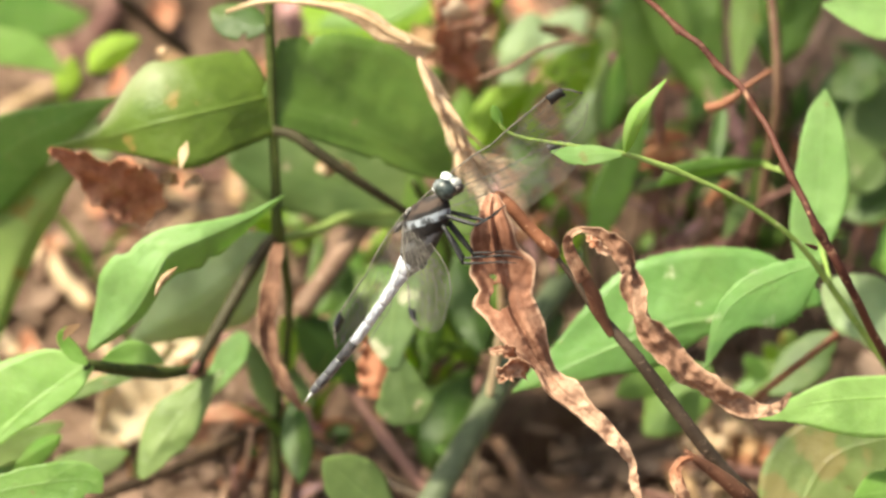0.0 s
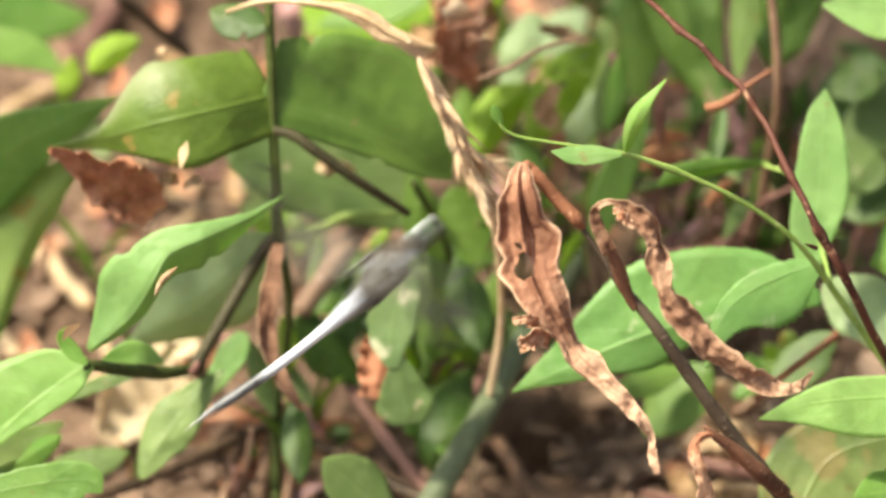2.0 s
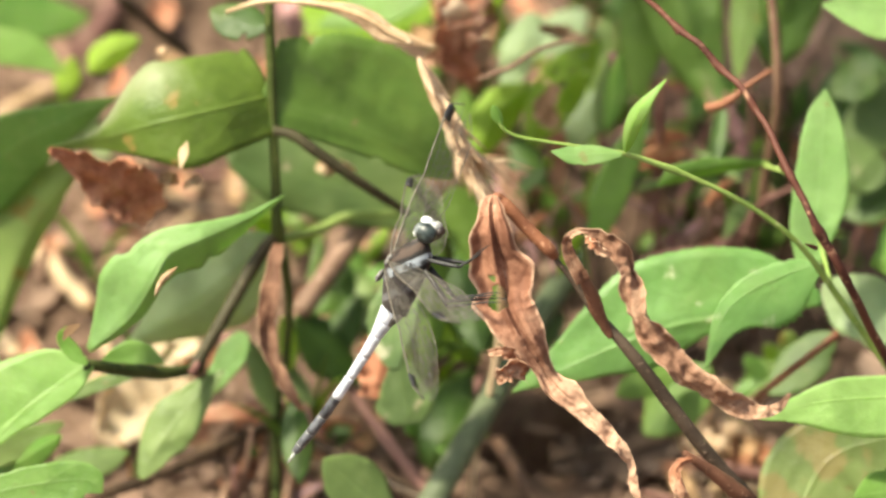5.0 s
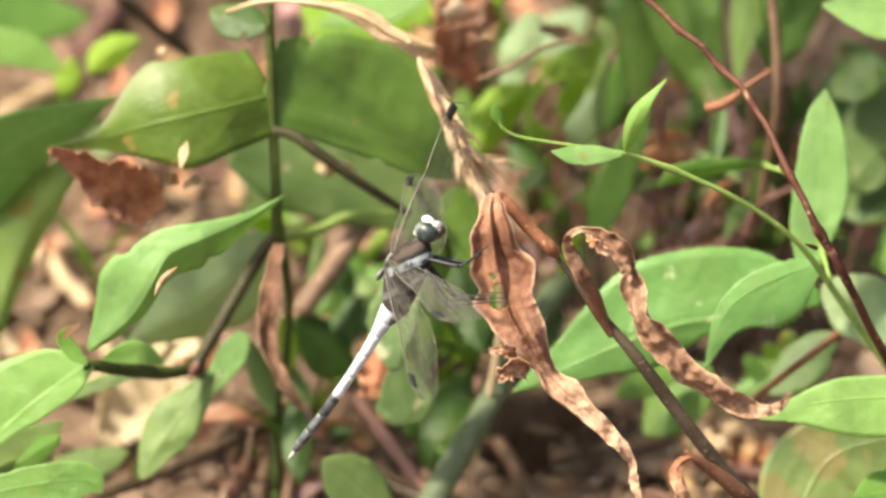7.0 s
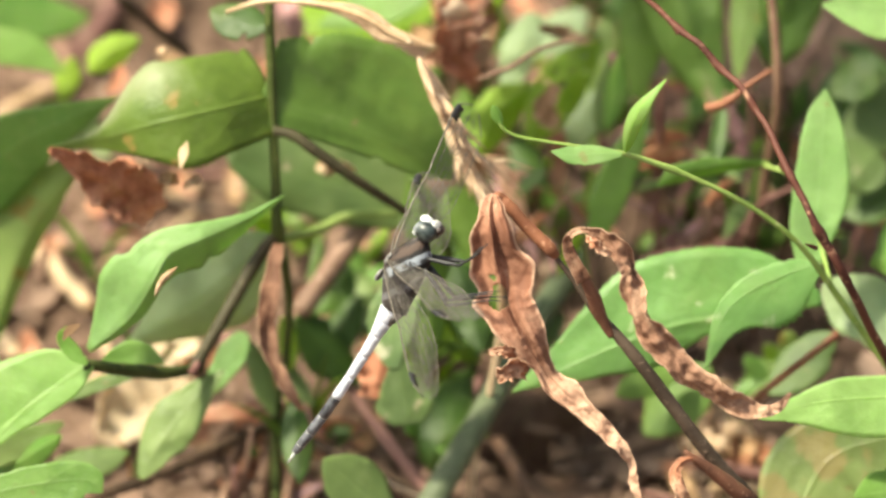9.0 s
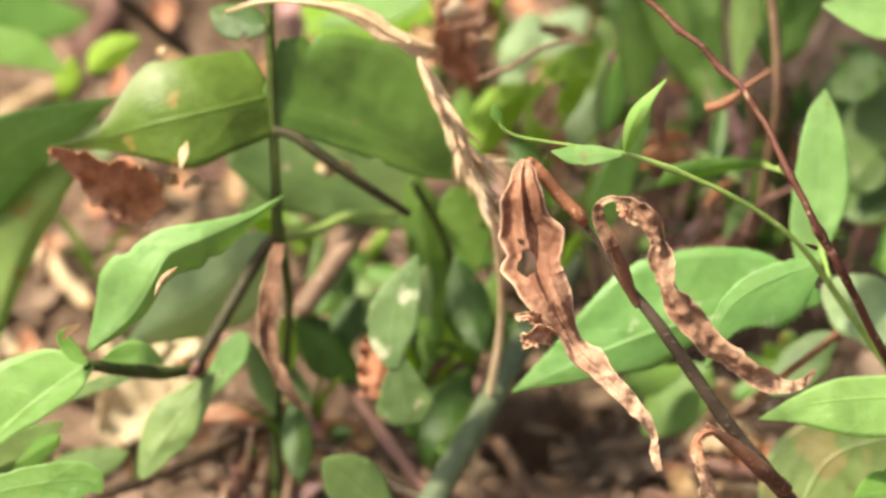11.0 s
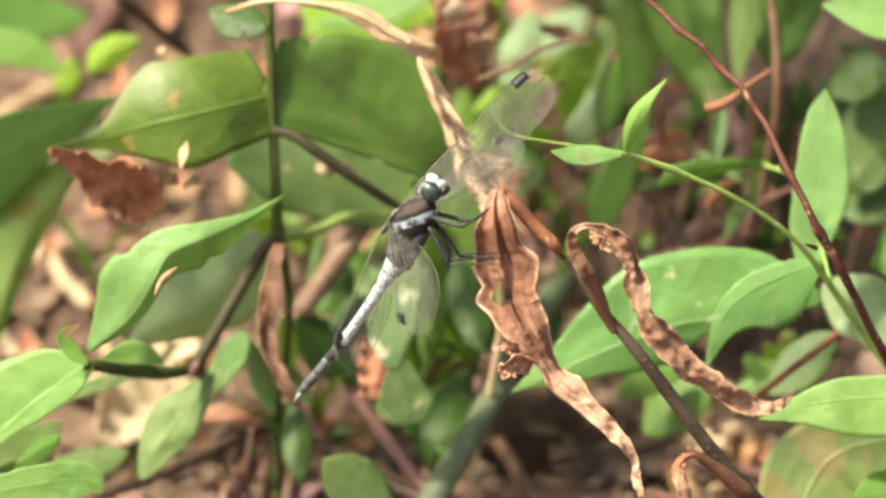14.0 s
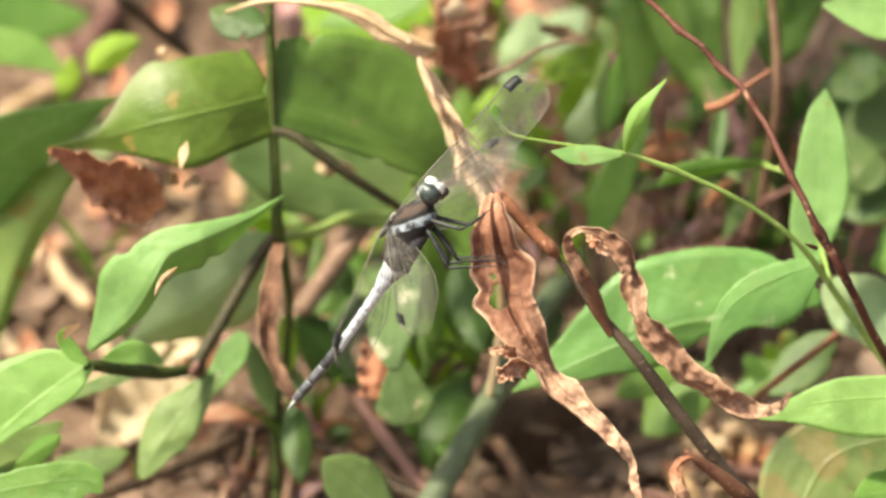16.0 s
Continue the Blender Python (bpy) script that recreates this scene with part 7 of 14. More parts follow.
leaf(seedling, (1.9, 116, 20.8), (2.4, 118.5, 22.9), (2.8, 120.8, 24.7), (-0.99, 0.15, 0.06), 1.8, 2.2, "dark", fold=9, wave=0.12, peak=0.55, full=2.02, rows=14, cols=3)
seedling = plant("seedling", (-34.4, 138.6, 0), "small leafy weed among litter", "plant", "seedlings")
stem(seedling, "stem", [(-33.8, 124.9, 22.5), (-34.2, 131.6, 10.3), (-34.4, 136.3, 1.9)], [0.45, 0.52, 0.58], "greenstem", 10)
leaf(seedling, (-33.8, 124.9, 22.5), (-30, 124.9, 21.2), (-26.2, 124.7, 19.7), (0.25, 0.91, 0.33), 2.4, 2.9, "lime", fold=20, wave=0.12, peak=0.48, full=2.09, rows=14, cols=3)
leaf(seedling, (-33.8, 124.9, 22.5), (-32.9, 122.2, 20.7), (-32, 119.3, 18.6), (0.95, 0.28, 0.11), 3.0, 1.9, "lime", fold=9, wave=0.12, peak=0.54, full=1.52, rows=14, cols=3)
leaf(seedling, (-33.8, 124.9, 22.5), (-38.7, 118.4, 28.8), (-43.5, 111.6, 34.5), (-0.06, -0.94, -0.34), 3.3, 2.8, "lime", fold=17, wave=0.12, peak=0.51, full=2.07, rows=14, cols=3)
leaf(seedling, (-33.8, 124.9, 22.5), (-35, 124.4, 26), (-36.1, 123.8, 29.2), (-0.85, -0.49, -0.2), 1.6, 2.0, "lime", fold=9, wave=0.12, peak=0.39, full=1.58, rows=14, cols=3)
seedling = plant("seedling", (-29.8, 103, 0), "low seedling with pointed leaves on soil", "plant", "seedlings")
stem(seedling, "stem", [(-29.3, 87.7, 20.7), (-30.3, 95.4, 9.6), (-29.8, 100.7, 2)], [0.44, 0.51, 0.57], "greenstem", 10)
leaf(seedling, (-29.3, 87.7, 20.7), (-23.8, 88.8, 21.7), (-18.3, 89.6, 22.4), (-0.2, 0.92, 0.34), 4.0, 4.1, "grey", fold=6, wave=0.12, peak=0.51, full=1.51, rows=14, cols=3)
leaf(seedling, (-29.3, 87.7, 20.7), (-29, 80.7, 24.4), (-28.7, 73.4, 27.6), (1, 0.05, 0.02), 1.4, 1.8, "grey", fold=13, wave=0.12, peak=0.54, full=1.92, rows=14, cols=3)
leaf(seedling, (-29.3, 87.7, 20.7), (-32.9, 88.8, 20.8), (-36.4, 89.8, 20.6), (-0.15, -0.93, -0.34), 2.5, 2.9, "grey", fold=20, wave=0.12, peak=0.54, full=1.57, rows=14, cols=3)
leaf(seedling, (-29.3, 87.7, 20.7), (-28.7, 84.4, 28.1), (-28.1, 80.8, 35.1), (-0.99, 0.15, 0.06), 3.1, 2.2, "grey", fold=11, wave=0.12, peak=0.39, full=2.07, rows=14, cols=3)
seedling = plant("seedling", (-18.3, 122.5, 0), "small green seedling with a few oval leaves", "plant", "seedlings")
stem(seedling, "stem", [(-18, 108.7, 22.4), (-17.8, 115.5, 10.3), (-18.3, 120.2, 2)], [0.45, 0.51, 0.58], "purple", 10)
leaf(seedling, (-18, 108.7, 22.4), (-12.7, 105.5, 23.8), (-7.5, 102.1, 24.8), (0.19, 0.92, 0.34), 3.6, 2.6, "green", fold=19, wave=0.12, peak=0.46, full=1.86, rows=14, cols=3)
leaf(seedling, (-18, 108.7, 22.4), (-20.5, 109.9, 19.8), (-22.9, 111, 16.9), (0.44, -0.84, -0.32), 2.0, 1.4, "green", fold=13, wave=0.12, peak=0.5, full=2.07, rows=14, cols=3)
leaf(seedling, (-18, 108.7, 22.4), (-19.3, 110.4, 25), (-20.6, 112, 27.4), (-0.89, -0.42, -0.17), 2.3, 2.4, "green", fold=7, wave=0.12, peak=0.39, full=1.62, rows=14, cols=3)
seedling = plant("seedling", (0.4, 72.7, 0), "small leafy weed among litter", "plant", "seedlings")
stem(seedling, "stem", [(0.4, 58.2, 21.6), (0.7, 65.4, 10), (0.4, 70.5, 2)], [0.44, 0.5, 0.56], "purple", 10)
leaf(seedling, (0.4, 58.2, 21.6), (5.1, 52.7, 25.2), (9.9, 46.8, 28.4), (0.22, 0.92, 0.34), 2.7, 3.8, "green", fold=17, wave=0.12, peak=0.43, full=1.77, rows=14, cols=3)
leaf(seedling, (0.4, 58.2, 21.6), (0.2, 48.9, 25.6), (0.1, 39.1, 29.1), (1, -0.03, -0.01), 2.3, 2.3, "green", fold=17, wave=0.12, peak=0.5, full=1.56, rows=14, cols=3)
leaf(seedling, (0.4, 58.2, 21.6), (-3.9, 53.5, 24.8), (-8.2, 48.4, 27.6), (0.2, -0.92, -0.34), 2.6, 3.2, "green", fold=8, wave=0.12, peak=0.55, full=1.62, rows=14, cols=3)
leaf(seedling, (0.4, 58.2, 21.6), (0, 58.9, 25.9), (-0.3, 59.4, 29.9), (-0.99, -0.1, -0.04), 2.9, 2.3, "green", fold=7, wave=0.12, peak=0.54, full=1.73, rows=14, cols=3)
seedling = plant("seedling", (37.5, 176.2, 0), "small leafy weed among litter", "plant", "seedlings")
stem(seedling, "stem", [(36.8, 159.4, 18.8), (37.4, 167.9, 8.8), (37.4, 173.9, 1.9)], [0.46, 0.53, 0.59], "olivestem", 10)
leaf(seedling, (36.8, 159.4, 18.8), (40.2, 157.2, 20.1), (43.5, 154.8, 21.1), (0.13, 0.93, 0.34), 2.1, 2.1, "patchy", fold=13, wave=0.12, peak=0.49, full=1.97, rows=14, cols=3)
leaf(seedling, (36.8, 159.4, 18.8), (36.2, 149.9, 24.1), (35.5, 139.9, 28.7), (0.98, -0.18, -0.07), 1.5, 1.6, "patchy", fold=16, wave=0.12, peak=0.38, full=1.85, rows=14, cols=3)
leaf(seedling, (36.8, 159.4, 18.8), (32.1, 153.2, 22.1), (27.4, 146.7, 24.9), (0.29, -0.9, -0.33), 2.7, 2.3, "patchy", fold=9, wave=0.12, peak=0.4, full=1.72, rows=14, cols=3)
leaf(seedling, (36.8, 159.4, 18.8), (36.5, 160.5, 23.6), (36.1, 161.5, 28.1), (-1, -0.07, -0.03), 2.7, 3.8, "patchy", fold=18, wave=0.12, peak=0.47, full=1.53, rows=14, cols=3)
seedling = plant("seedling", (-6.1, 181.4, 0), "small green seedling with a few oval leaves", "plant", "seedlings")
stem(seedling, "stem", [(-5.9, 166.1, 20.6), (-5.1, 173.8, 9.5), (-6, 179.1, 1.9)], [0.46, 0.53, 0.59], "purple", 10)
leaf(seedling, (-5.9, 166.1, 20.6), (-0.3, 167.3, 17.7), (5.2, 168.1, 14.5), (0.27, 0.9, 0.33), 3.9, 3.0, "bright", fold=11, wave=0.12, peak=0.41, full=1.85, rows=14, cols=3)
leaf(seedling, (-5.9, 166.1, 20.6), (-8.5, 161.3, 21), (-11, 156.3, 21), (0.71, -0.66, -0.26), 3.1, 3.0, "bright", fold=9, wave=0.12, peak=0.43, full=1.75, rows=14, cols=3)
leaf(seedling, (-5.9, 166.1, 20.6), (-9.3, 160.7, 28.9), (-12.7, 154.8, 36.6), (-0.57, -0.77, -0.29), 2.4, 2.4, "bright", fold=8, wave=0.12, peak=0.5, full=1.63, rows=14, cols=3)
seedling = plant("seedling", (-11.7, 226.8, 0), "low seedling with pointed leaves on soil", "plant", "seedlings")
stem(seedling, "stem", [(-11.5, 210, 18.8), (-10.8, 218.5, 8.8), (-11.7, 224.4, 1.8)], [0.47, 0.54, 0.61], "olivestem", 10)
leaf(seedling, (-11.5, 210, 18.8), (-8.2, 202.8, 25.9), (-5, 195.1, 32.3), (-0.21, 0.92, 0.34), 2.1, 2.0, "olive", fold=11, wave=0.12, peak=0.5, full=1.87, rows=14, cols=3)
leaf(seedling, (-11.5, 210, 18.8), (-9, 207.6, 16), (-6.5, 205, 12.9), (0.81, 0.55, 0.22), 2.6, 3.2, "olive", fold=10, wave=0.12, peak=0.38, full=1.76, rows=14, cols=3)
leaf(seedling, (-11.5, 210, 18.8), (-17.7, 207.6, 20.9), (-23.8, 204.8, 22.6), (0.01, -0.94, -0.34), 2.9, 3.4, "olive", fold=6, wave=0.12, peak=0.42, full=2.04, rows=14, cols=3)
leaf(seedling, (-11.5, 210, 18.8), (-9.5, 204.6, 27.5), (-7.5, 198.7, 35.6), (-0.82, 0.53, 0.21), 3.5, 2.6, "olive", fold=19, wave=0.12, peak=0.54, full=2.06, rows=14, cols=3)
seedling = plant("seedling", (35.8, 226.1, 0), "small leafy weed among litter", "plant", "seedlings")
stem(seedling, "stem", [(35.2, 208.2, 17.6), (35.2, 217.3, 8.3), (35.8, 223.7, 1.8)], [0.47, 0.54, 0.61], "purple", 10)
leaf(seedling, (35.2, 208.2, 17.6), (41.2, 205.7, 21.7), (47.1, 203, 25.4), (-0.21, 0.92, 0.34), 4.8, 3.4, "green", fold=14, wave=0.12, peak=0.51, full=2.02, rows=14, cols=3)
leaf(seedling, (35.2, 208.2, 17.6), (31.8, 208.5, 15.1), (28.4, 208.7, 12.4), (0.43, -0.84, -0.32), 2.5, 2.2, "green", fold=16, wave=0.12, peak=0.48, full=2.2, rows=14, cols=3)
leaf(seedling, (35.2, 208.2, 17.6), (34.3, 205.3, 25.9), (33.4, 202, 33.7), (-0.98, -0.17, -0.07), 4.4, 4.0, "green", fold=8, wave=0.12, peak=0.42, full=1.87, rows=14, cols=3)
seedling = plant("seedling", (33.9, 204.4, 0), "small green seedling with a few oval leaves", "plant", "seedlings")
stem(seedling, "stem", [(33.3, 187.5, 18.8), (33.4, 196.1, 8.8), (33.8, 202, 1.9)], [0.47, 0.54, 0.6], "purple", 10)
leaf(seedling, (33.3, 187.5, 18.8), (38.1, 188, 18.8), (42.9, 188.2, 18.6), (-0.02, 0.94, 0.34), 2.5, 2.5, "lime", fold=17, wave=0.12, peak=0.42, full=1.83, rows=14, cols=3)
leaf(seedling, (33.3, 187.5, 18.8), (36, 185.2, 15.9), (38.8, 182.8, 12.8), (0.78, 0.58, 0.23), 4.0, 3.2, "lime", fold=19, wave=0.12, peak=0.52, full=2.02, rows=14, cols=3)
leaf(seedling, (33.3, 187.5, 18.8), (26.8, 186.6, 21.2), (20.4, 185.3, 23.2), (-0.14, -0.93, -0.34), 3.9, 3.0, "lime", fold=14, wave=0.12, peak=0.48, full=2.2, rows=14, cols=3)
leaf(seedling, (33.3, 187.5, 18.8), (32, 183.6, 25.4), (30.7, 179.3, 31.7), (-0.89, -0.42, -0.17), 2.4, 2.1, "lime", fold=6, wave=0.12, peak=0.38, full=2.14, rows=14, cols=3)
seedling = plant("seedling", (0.8, 207.7, 0), "small leafy weed among litter", "plant", "seedlings")
stem(seedling, "stem", [(0.8, 192.5, 20.8), (1.1, 200, 9.6), (0.8, 205.3, 1.9)], [0.47, 0.54, 0.6], "purple", 10)
leaf(seedling, (0.8, 192.5, 20.8), (4.4, 194.5, 20.8), (7.9, 196.4, 20.6), (-0.27, 0.9, 0.33), 2.6, 2.7, "pale", fold=19, wave=0.12, peak=0.51, full=2.15, rows=14, cols=3)
leaf(seedling, (0.8, 192.5, 20.8), (-0.5, 182.6, 23.7), (-1.9, 172.3, 26.1), (0.94, -0.32, -0.13), 2.6, 3.0, "pale", fold=9, wave=0.12, peak=0.4, full=2.08, rows=14, cols=3)
leaf(seedling, (0.8, 192.5, 20.8), (-3, 193.5, 23.7), (-6.8, 194.2, 26.4), (-0.54, -0.79, -0.3), 2.8, 2.8, "pale", fold=20, wave=0.12, peak=0.51, full=1.85, rows=14, cols=3)
seedling = plant("seedling", (16.5, 215.7, 0), "small leafy weed among litter", "plant", "seedlings")
stem(seedling, "stem", [(16.2, 199.3, 19.4), (15.6, 207.6, 9), (16.5, 213.3, 1.9)], [0.47, 0.54, 0.61], "greenstem", 10)
leaf(seedling, (16.2, 199.3, 19.4), (20, 193.2, 25.3), (23.7, 186.6, 30.8), (-0.13, 0.93, 0.34), 1.9, 2.8, "patchy", fold=5, wave=0.12, peak=0.55, full=1.66, rows=14, cols=3)
leaf(seedling, (16.2, 199.3, 19.4), (13, 194.3, 20.4), (9.8, 189, 21.1), (0.57, -0.77, -0.29), 2.9, 2.7, "patchy", fold=5, wave=0.12, peak=0.49, full=1.76, rows=14, cols=3)
leaf(seedling, (16.2, 199.3, 19.4), (12.6, 196.9, 25.6), (8.9, 194, 31.4), (-0.6, -0.74, -0.29), 3.3, 3.4, "patchy", fold=12, wave=0.12, peak=0.45, full=1.66, rows=14, cols=3)
seedling = plant("seedling", (33.7, 183.8, 0), "small leafy weed among litter", "plant", "seedlings")
stem(seedling, "stem", [(33.1, 169.2, 21.5), (33, 176.4, 9.9), (33.7, 181.5, 1.9)], [0.46, 0.53, 0.6], "greenstem", 10)
leaf(seedling, (33.1, 169.2, 21.5), (38.6, 169, 23.7), (44.1, 168.5, 25.5), (-0.21, 0.92, 0.34), 3.3, 3.1, "olive", fold=6, wave=0.12, peak=0.46, full=1.64, rows=14, cols=3)
leaf(seedling, (33.1, 169.2, 21.5), (35.7, 168.9, 19.7), (38.3, 168.4, 17.8), (0.51, 0.81, 0.31), 2.2, 1.7, "olive", fold=8, wave=0.12, peak=0.49, full=1.59, rows=14, cols=3)
leaf(seedling, (33.1, 169.2, 21.5), (30.2, 167.3, 19.1), (27.3, 165.2, 16.4), (0.7, -0.67, -0.26), 2.4, 3.6, "olive", fold=12, wave=0.12, peak=0.48, full=1.57, rows=14, cols=3)
leaf(seedling, (33.1, 169.2, 21.5), (28.2, 163.6, 27.9), (23.3, 157.5, 33.8), (-0.2, -0.92, -0.34), 3.1, 3.4, "olive", fold=5, wave=0.12, peak=0.45, full=2.17, rows=14, cols=3)
leaf(seedling, (33.1, 169.2, 21.5), (36, 164.1, 30), (38.9, 158.5, 37.9), (-0.65, 0.71, 0.27), 3.0, 3.3, "olive", fold=6, wave=0.12, peak=0.53, full=2.04, rows=14, cols=3)
seedling = plant("seedling", (-0.7, 234.9, 0), "small green seedling with a few oval leaves", "plant", "seedlings")
stem(seedling, "stem", [(-0.7, 220.2, 21.4), (-1.4, 227.4, 9.8), (-0.7, 232.5, 1.8)], [0.48, 0.54, 0.61], "olivestem", 10)
leaf(seedling, (-0.7, 220.2, 21.4), (4.2, 220.3, 20.5), (9.1, 220.3, 19.4), (0.13, 0.93, 0.34), 2.9, 3.4, "patchy", fold=13, wave=0.12, peak=0.45, full=2.06, rows=14, cols=3)
seedling = plant("seedling", (48.8, 163.2, 0), "low seedling with pointed leaves on soil", "plant", "seedlings")
stem(seedling, "stem", [(47.9, 148.9, 22), (47.4, 155.9, 10.1), (48.7, 160.8, 1.9)], [0.46, 0.52, 0.59], "purple", 10)
leaf(seedling, (47.9, 148.9, 22), (51.7, 150.8, 21.9), (55.6, 152.4, 21.6), (-0.22, 0.92, 0.34), 2.7, 2.4, "green", fold=12, wave=0.12, peak=0.39, full=2.02, rows=14, cols=3)
leaf(seedling, (47.9, 148.9, 22), (44.4, 148.8, 19.4), (40.8, 148.5, 16.7), (0.47, -0.82, -0.31), 3.5, 2.4, "green", fold=16, wave=0.12, peak=0.5, full=1.53, rows=14, cols=3)
leaf(seedling, (47.9, 148.9, 22), (45.8, 148.8, 26.5), (43.7, 148.4, 30.9), (-0.83, -0.52, -0.21), 3.2, 2.1, "green", fold=11, wave=0.12, peak=0.41, full=1.65, rows=14, cols=3)
seedling = plant("seedling", (95.4, 180.3, 0), "small leafy weed among litter", "plant", "seedlings")
stem(seedling, "stem", [(93.7, 166.6, 22.6), (93.9, 173.3, 10.3), (95.2, 178, 1.9)], [0.46, 0.53, 0.59], "olivestem", 10)
leaf(seedling, (93.7, 166.6, 22.6), (98, 166, 23.2), (102.2, 165.1, 23.6), (0.02, 0.94, 0.34), 2.8, 3.1, "olive", fold=16, wave=0.12, peak=0.46, full=1.73, rows=14, cols=3)
leaf(seedling, (93.7, 166.6, 22.6), (89, 165.9, 20.2), (84.4, 164.8, 17.5), (0.43, -0.85, -0.32), 4.0, 4.1, "olive", fold=7, wave=0.12, peak=0.53, full=1.67, rows=14, cols=3)
leaf(seedling, (93.7, 166.6, 22.6), (93.5, 166.8, 26.3), (93.2, 166.7, 29.9), (-1, -0.04, -0.02), 2.8, 1.8, "olive", fold=17, wave=0.12, peak=0.38, full=1.9, rows=14, cols=3)
seedling = plant("seedling", (53.8, 136.2, 0), "small green seedling with a few oval leaves", "plant", "seedlings")
stem(seedling, "stem", [(52.8, 122.3, 22.4), (54.4, 129.1, 10.3), (53.7, 133.9, 1.9)], [0.45, 0.52, 0.58], "olivestem", 10)
leaf(seedling, (52.8, 122.3, 22.4), (56.6, 116.3, 25.8), (60.5, 109.9, 28.8), (0.3, 0.89, 0.33), 2.8, 3.5, "olive", fold=18, wave=0.12, peak=0.44, full=2.15, rows=14, cols=3)
leaf(seedling, (52.8, 122.3, 22.4), (51.7, 122.1, 18.5), (50.5, 121.8, 14.5), (0.91, -0.38, -0.15), 2.9, 2.9, "olive", fold=10, wave=0.12, peak=0.46, full=2.03, rows=14, cols=3)
leaf(seedling, (52.8, 122.3, 22.4), (48.3, 122.5, 20.4), (43.7, 122.5, 18.1), (0.28, -0.9, -0.33), 3.2, 2.8, "olive", fold=19, wave=0.12, peak=0.53, full=1.7, rows=14, cols=3)
leaf(seedling, (52.8, 122.3, 22.4), (54.3, 121.5, 28.8), (55.7, 120.3, 34.8), (-0.92, 0.37, 0.15), 3.0, 2.5, "olive", fold=18, wave=0.12, peak=0.52, full=2.19, rows=14, cols=3)
seedling = plant("seedling", (69.1, 141.3, 0), "low seedling with pointed leaves on soil", "plant", "seedlings")
stem(seedling, "stem", [(67.8, 124.4, 18.7), (68.1, 133, 8.8), (68.9, 139, 1.9)], [0.45, 0.52, 0.58], "purple", 10)
leaf(seedling, (67.8, 124.4, 18.7), (72.4, 118.4, 24.8), (77, 112, 30.4), (-0.09, 0.94, 0.34), 2.8, 3.6, "dark", fold=5, wave=0.12, peak=0.54, full=1.53, rows=14, cols=3)
leaf(seedling, (67.8, 124.4, 18.7), (66.1, 119.1, 18.8), (64.4, 113.5, 18.5), (0.9, -0.4, -0.16), 2.2, 2.2, "dark", fold=15, wave=0.12, peak=0.48, full=1.89, rows=14, cols=3)
leaf(seedling, (67.8, 124.4, 18.7), (62.1, 121.1, 23.7), (56.3, 117.4, 28.2), (-0.22, -0.92, -0.34), 3.0, 4.1, "dark", fold=8, wave=0.12, peak=0.41, full=2.01, rows=14, cols=3)
leaf(seedling, (67.8, 124.4, 18.7), (67.1, 120.8, 25.7), (66.4, 116.9, 32.2), (-0.99, -0.13, -0.05), 2.0, 2.5, "dark", fold=14, wave=0.12, peak=0.51, full=2.01, rows=14, cols=3)
seedling = plant("seedling", (60.7, 188, 0), "small green seedling with a few oval leaves", "plant", "seedlings")
stem(seedling, "stem", [(59.7, 174.4, 22.7), (59.1, 181, 10.4), (60.6, 185.6, 1.9)], [0.46, 0.53, 0.6], "olivestem", 10)
leaf(seedling, (59.7, 174.4, 22.7), (64.7, 168.5, 28.1), (69.8, 162.1, 32.9), (-0.02, 0.94, 0.34), 2.8, 3.6, "green", fold=6, wave=0.12, peak=0.53, full=2.14, rows=14, cols=3)
leaf(seedling, (59.7, 174.4, 22.7), (58.9, 169.1, 22.3), (58.2, 163.5, 21.6), (0.99, -0.16, -0.06), 3.6, 2.5, "green", fold=8, wave=0.12, peak=0.48, full=1.51, rows=14, cols=3)
leaf(seedling, (59.7, 174.4, 22.7), (57.8, 174, 28.9), (56, 173.3, 34.8), (-0.92, -0.37, -0.15), 4.0, 2.7, "green", fold=7, wave=0.12, peak=0.53, full=2.19, rows=14, cols=3)
seedling = plant("seedling", (47.5, 175.4, 0), "low seedling with pointed leaves on soil", "plant", "seedlings")
stem(seedling, "stem", [(46.7, 159.7, 20.2), (46.5, 167.6, 9.4), (47.4, 173.1, 1.9)], [0.46, 0.53, 0.59], "purple", 10)
leaf(seedling, (46.7, 159.7, 20.2), (52.3, 160.3, 21.1), (57.8, 160.5, 21.6), (-0.12, 0.93, 0.34), 2.7, 4.3, "green", fold=10, wave=0.12, peak=0.54, full=1.96, rows=14, cols=3)
leaf(seedling, (46.7, 159.7, 20.2), (43.5, 155.8, 19.4), (40.3, 151.6, 18.3), (0.68, -0.68, -0.27), 3.7, 3.1, "green", fold=6, wave=0.12, peak=0.53, full=1.95, rows=14, cols=3)
leaf(seedling, (46.7, 159.7, 20.2), (45.9, 159.1, 25.1), (45.2, 158.2, 29.6), (-0.98, -0.2, -0.08), 2.5, 2.2, "green", fold=20, wave=0.12, peak=0.43, full=1.64, rows=14, cols=3)
seedling = plant("seedling", (-84.2, 176.6, 0), "low seedling with pointed leaves on soil", "plant", "seedlings")
stem(seedling, "stem", [(-82.7, 161.1, 20.5), (-82.8, 168.9, 9.5), (-84, 174.3, 1.9)], [0.46, 0.53, 0.59], "purple", 10)
leaf(seedling, (-82.7, 161.1, 20.5), (-77.1, 160.3, 19.3), (-71.5, 159.3, 17.7), (0.25, 0.91, 0.33), 3.1, 3.8, "grey", fold=10, wave=0.12, peak=0.4, full=2.01, rows=14, cols=3)
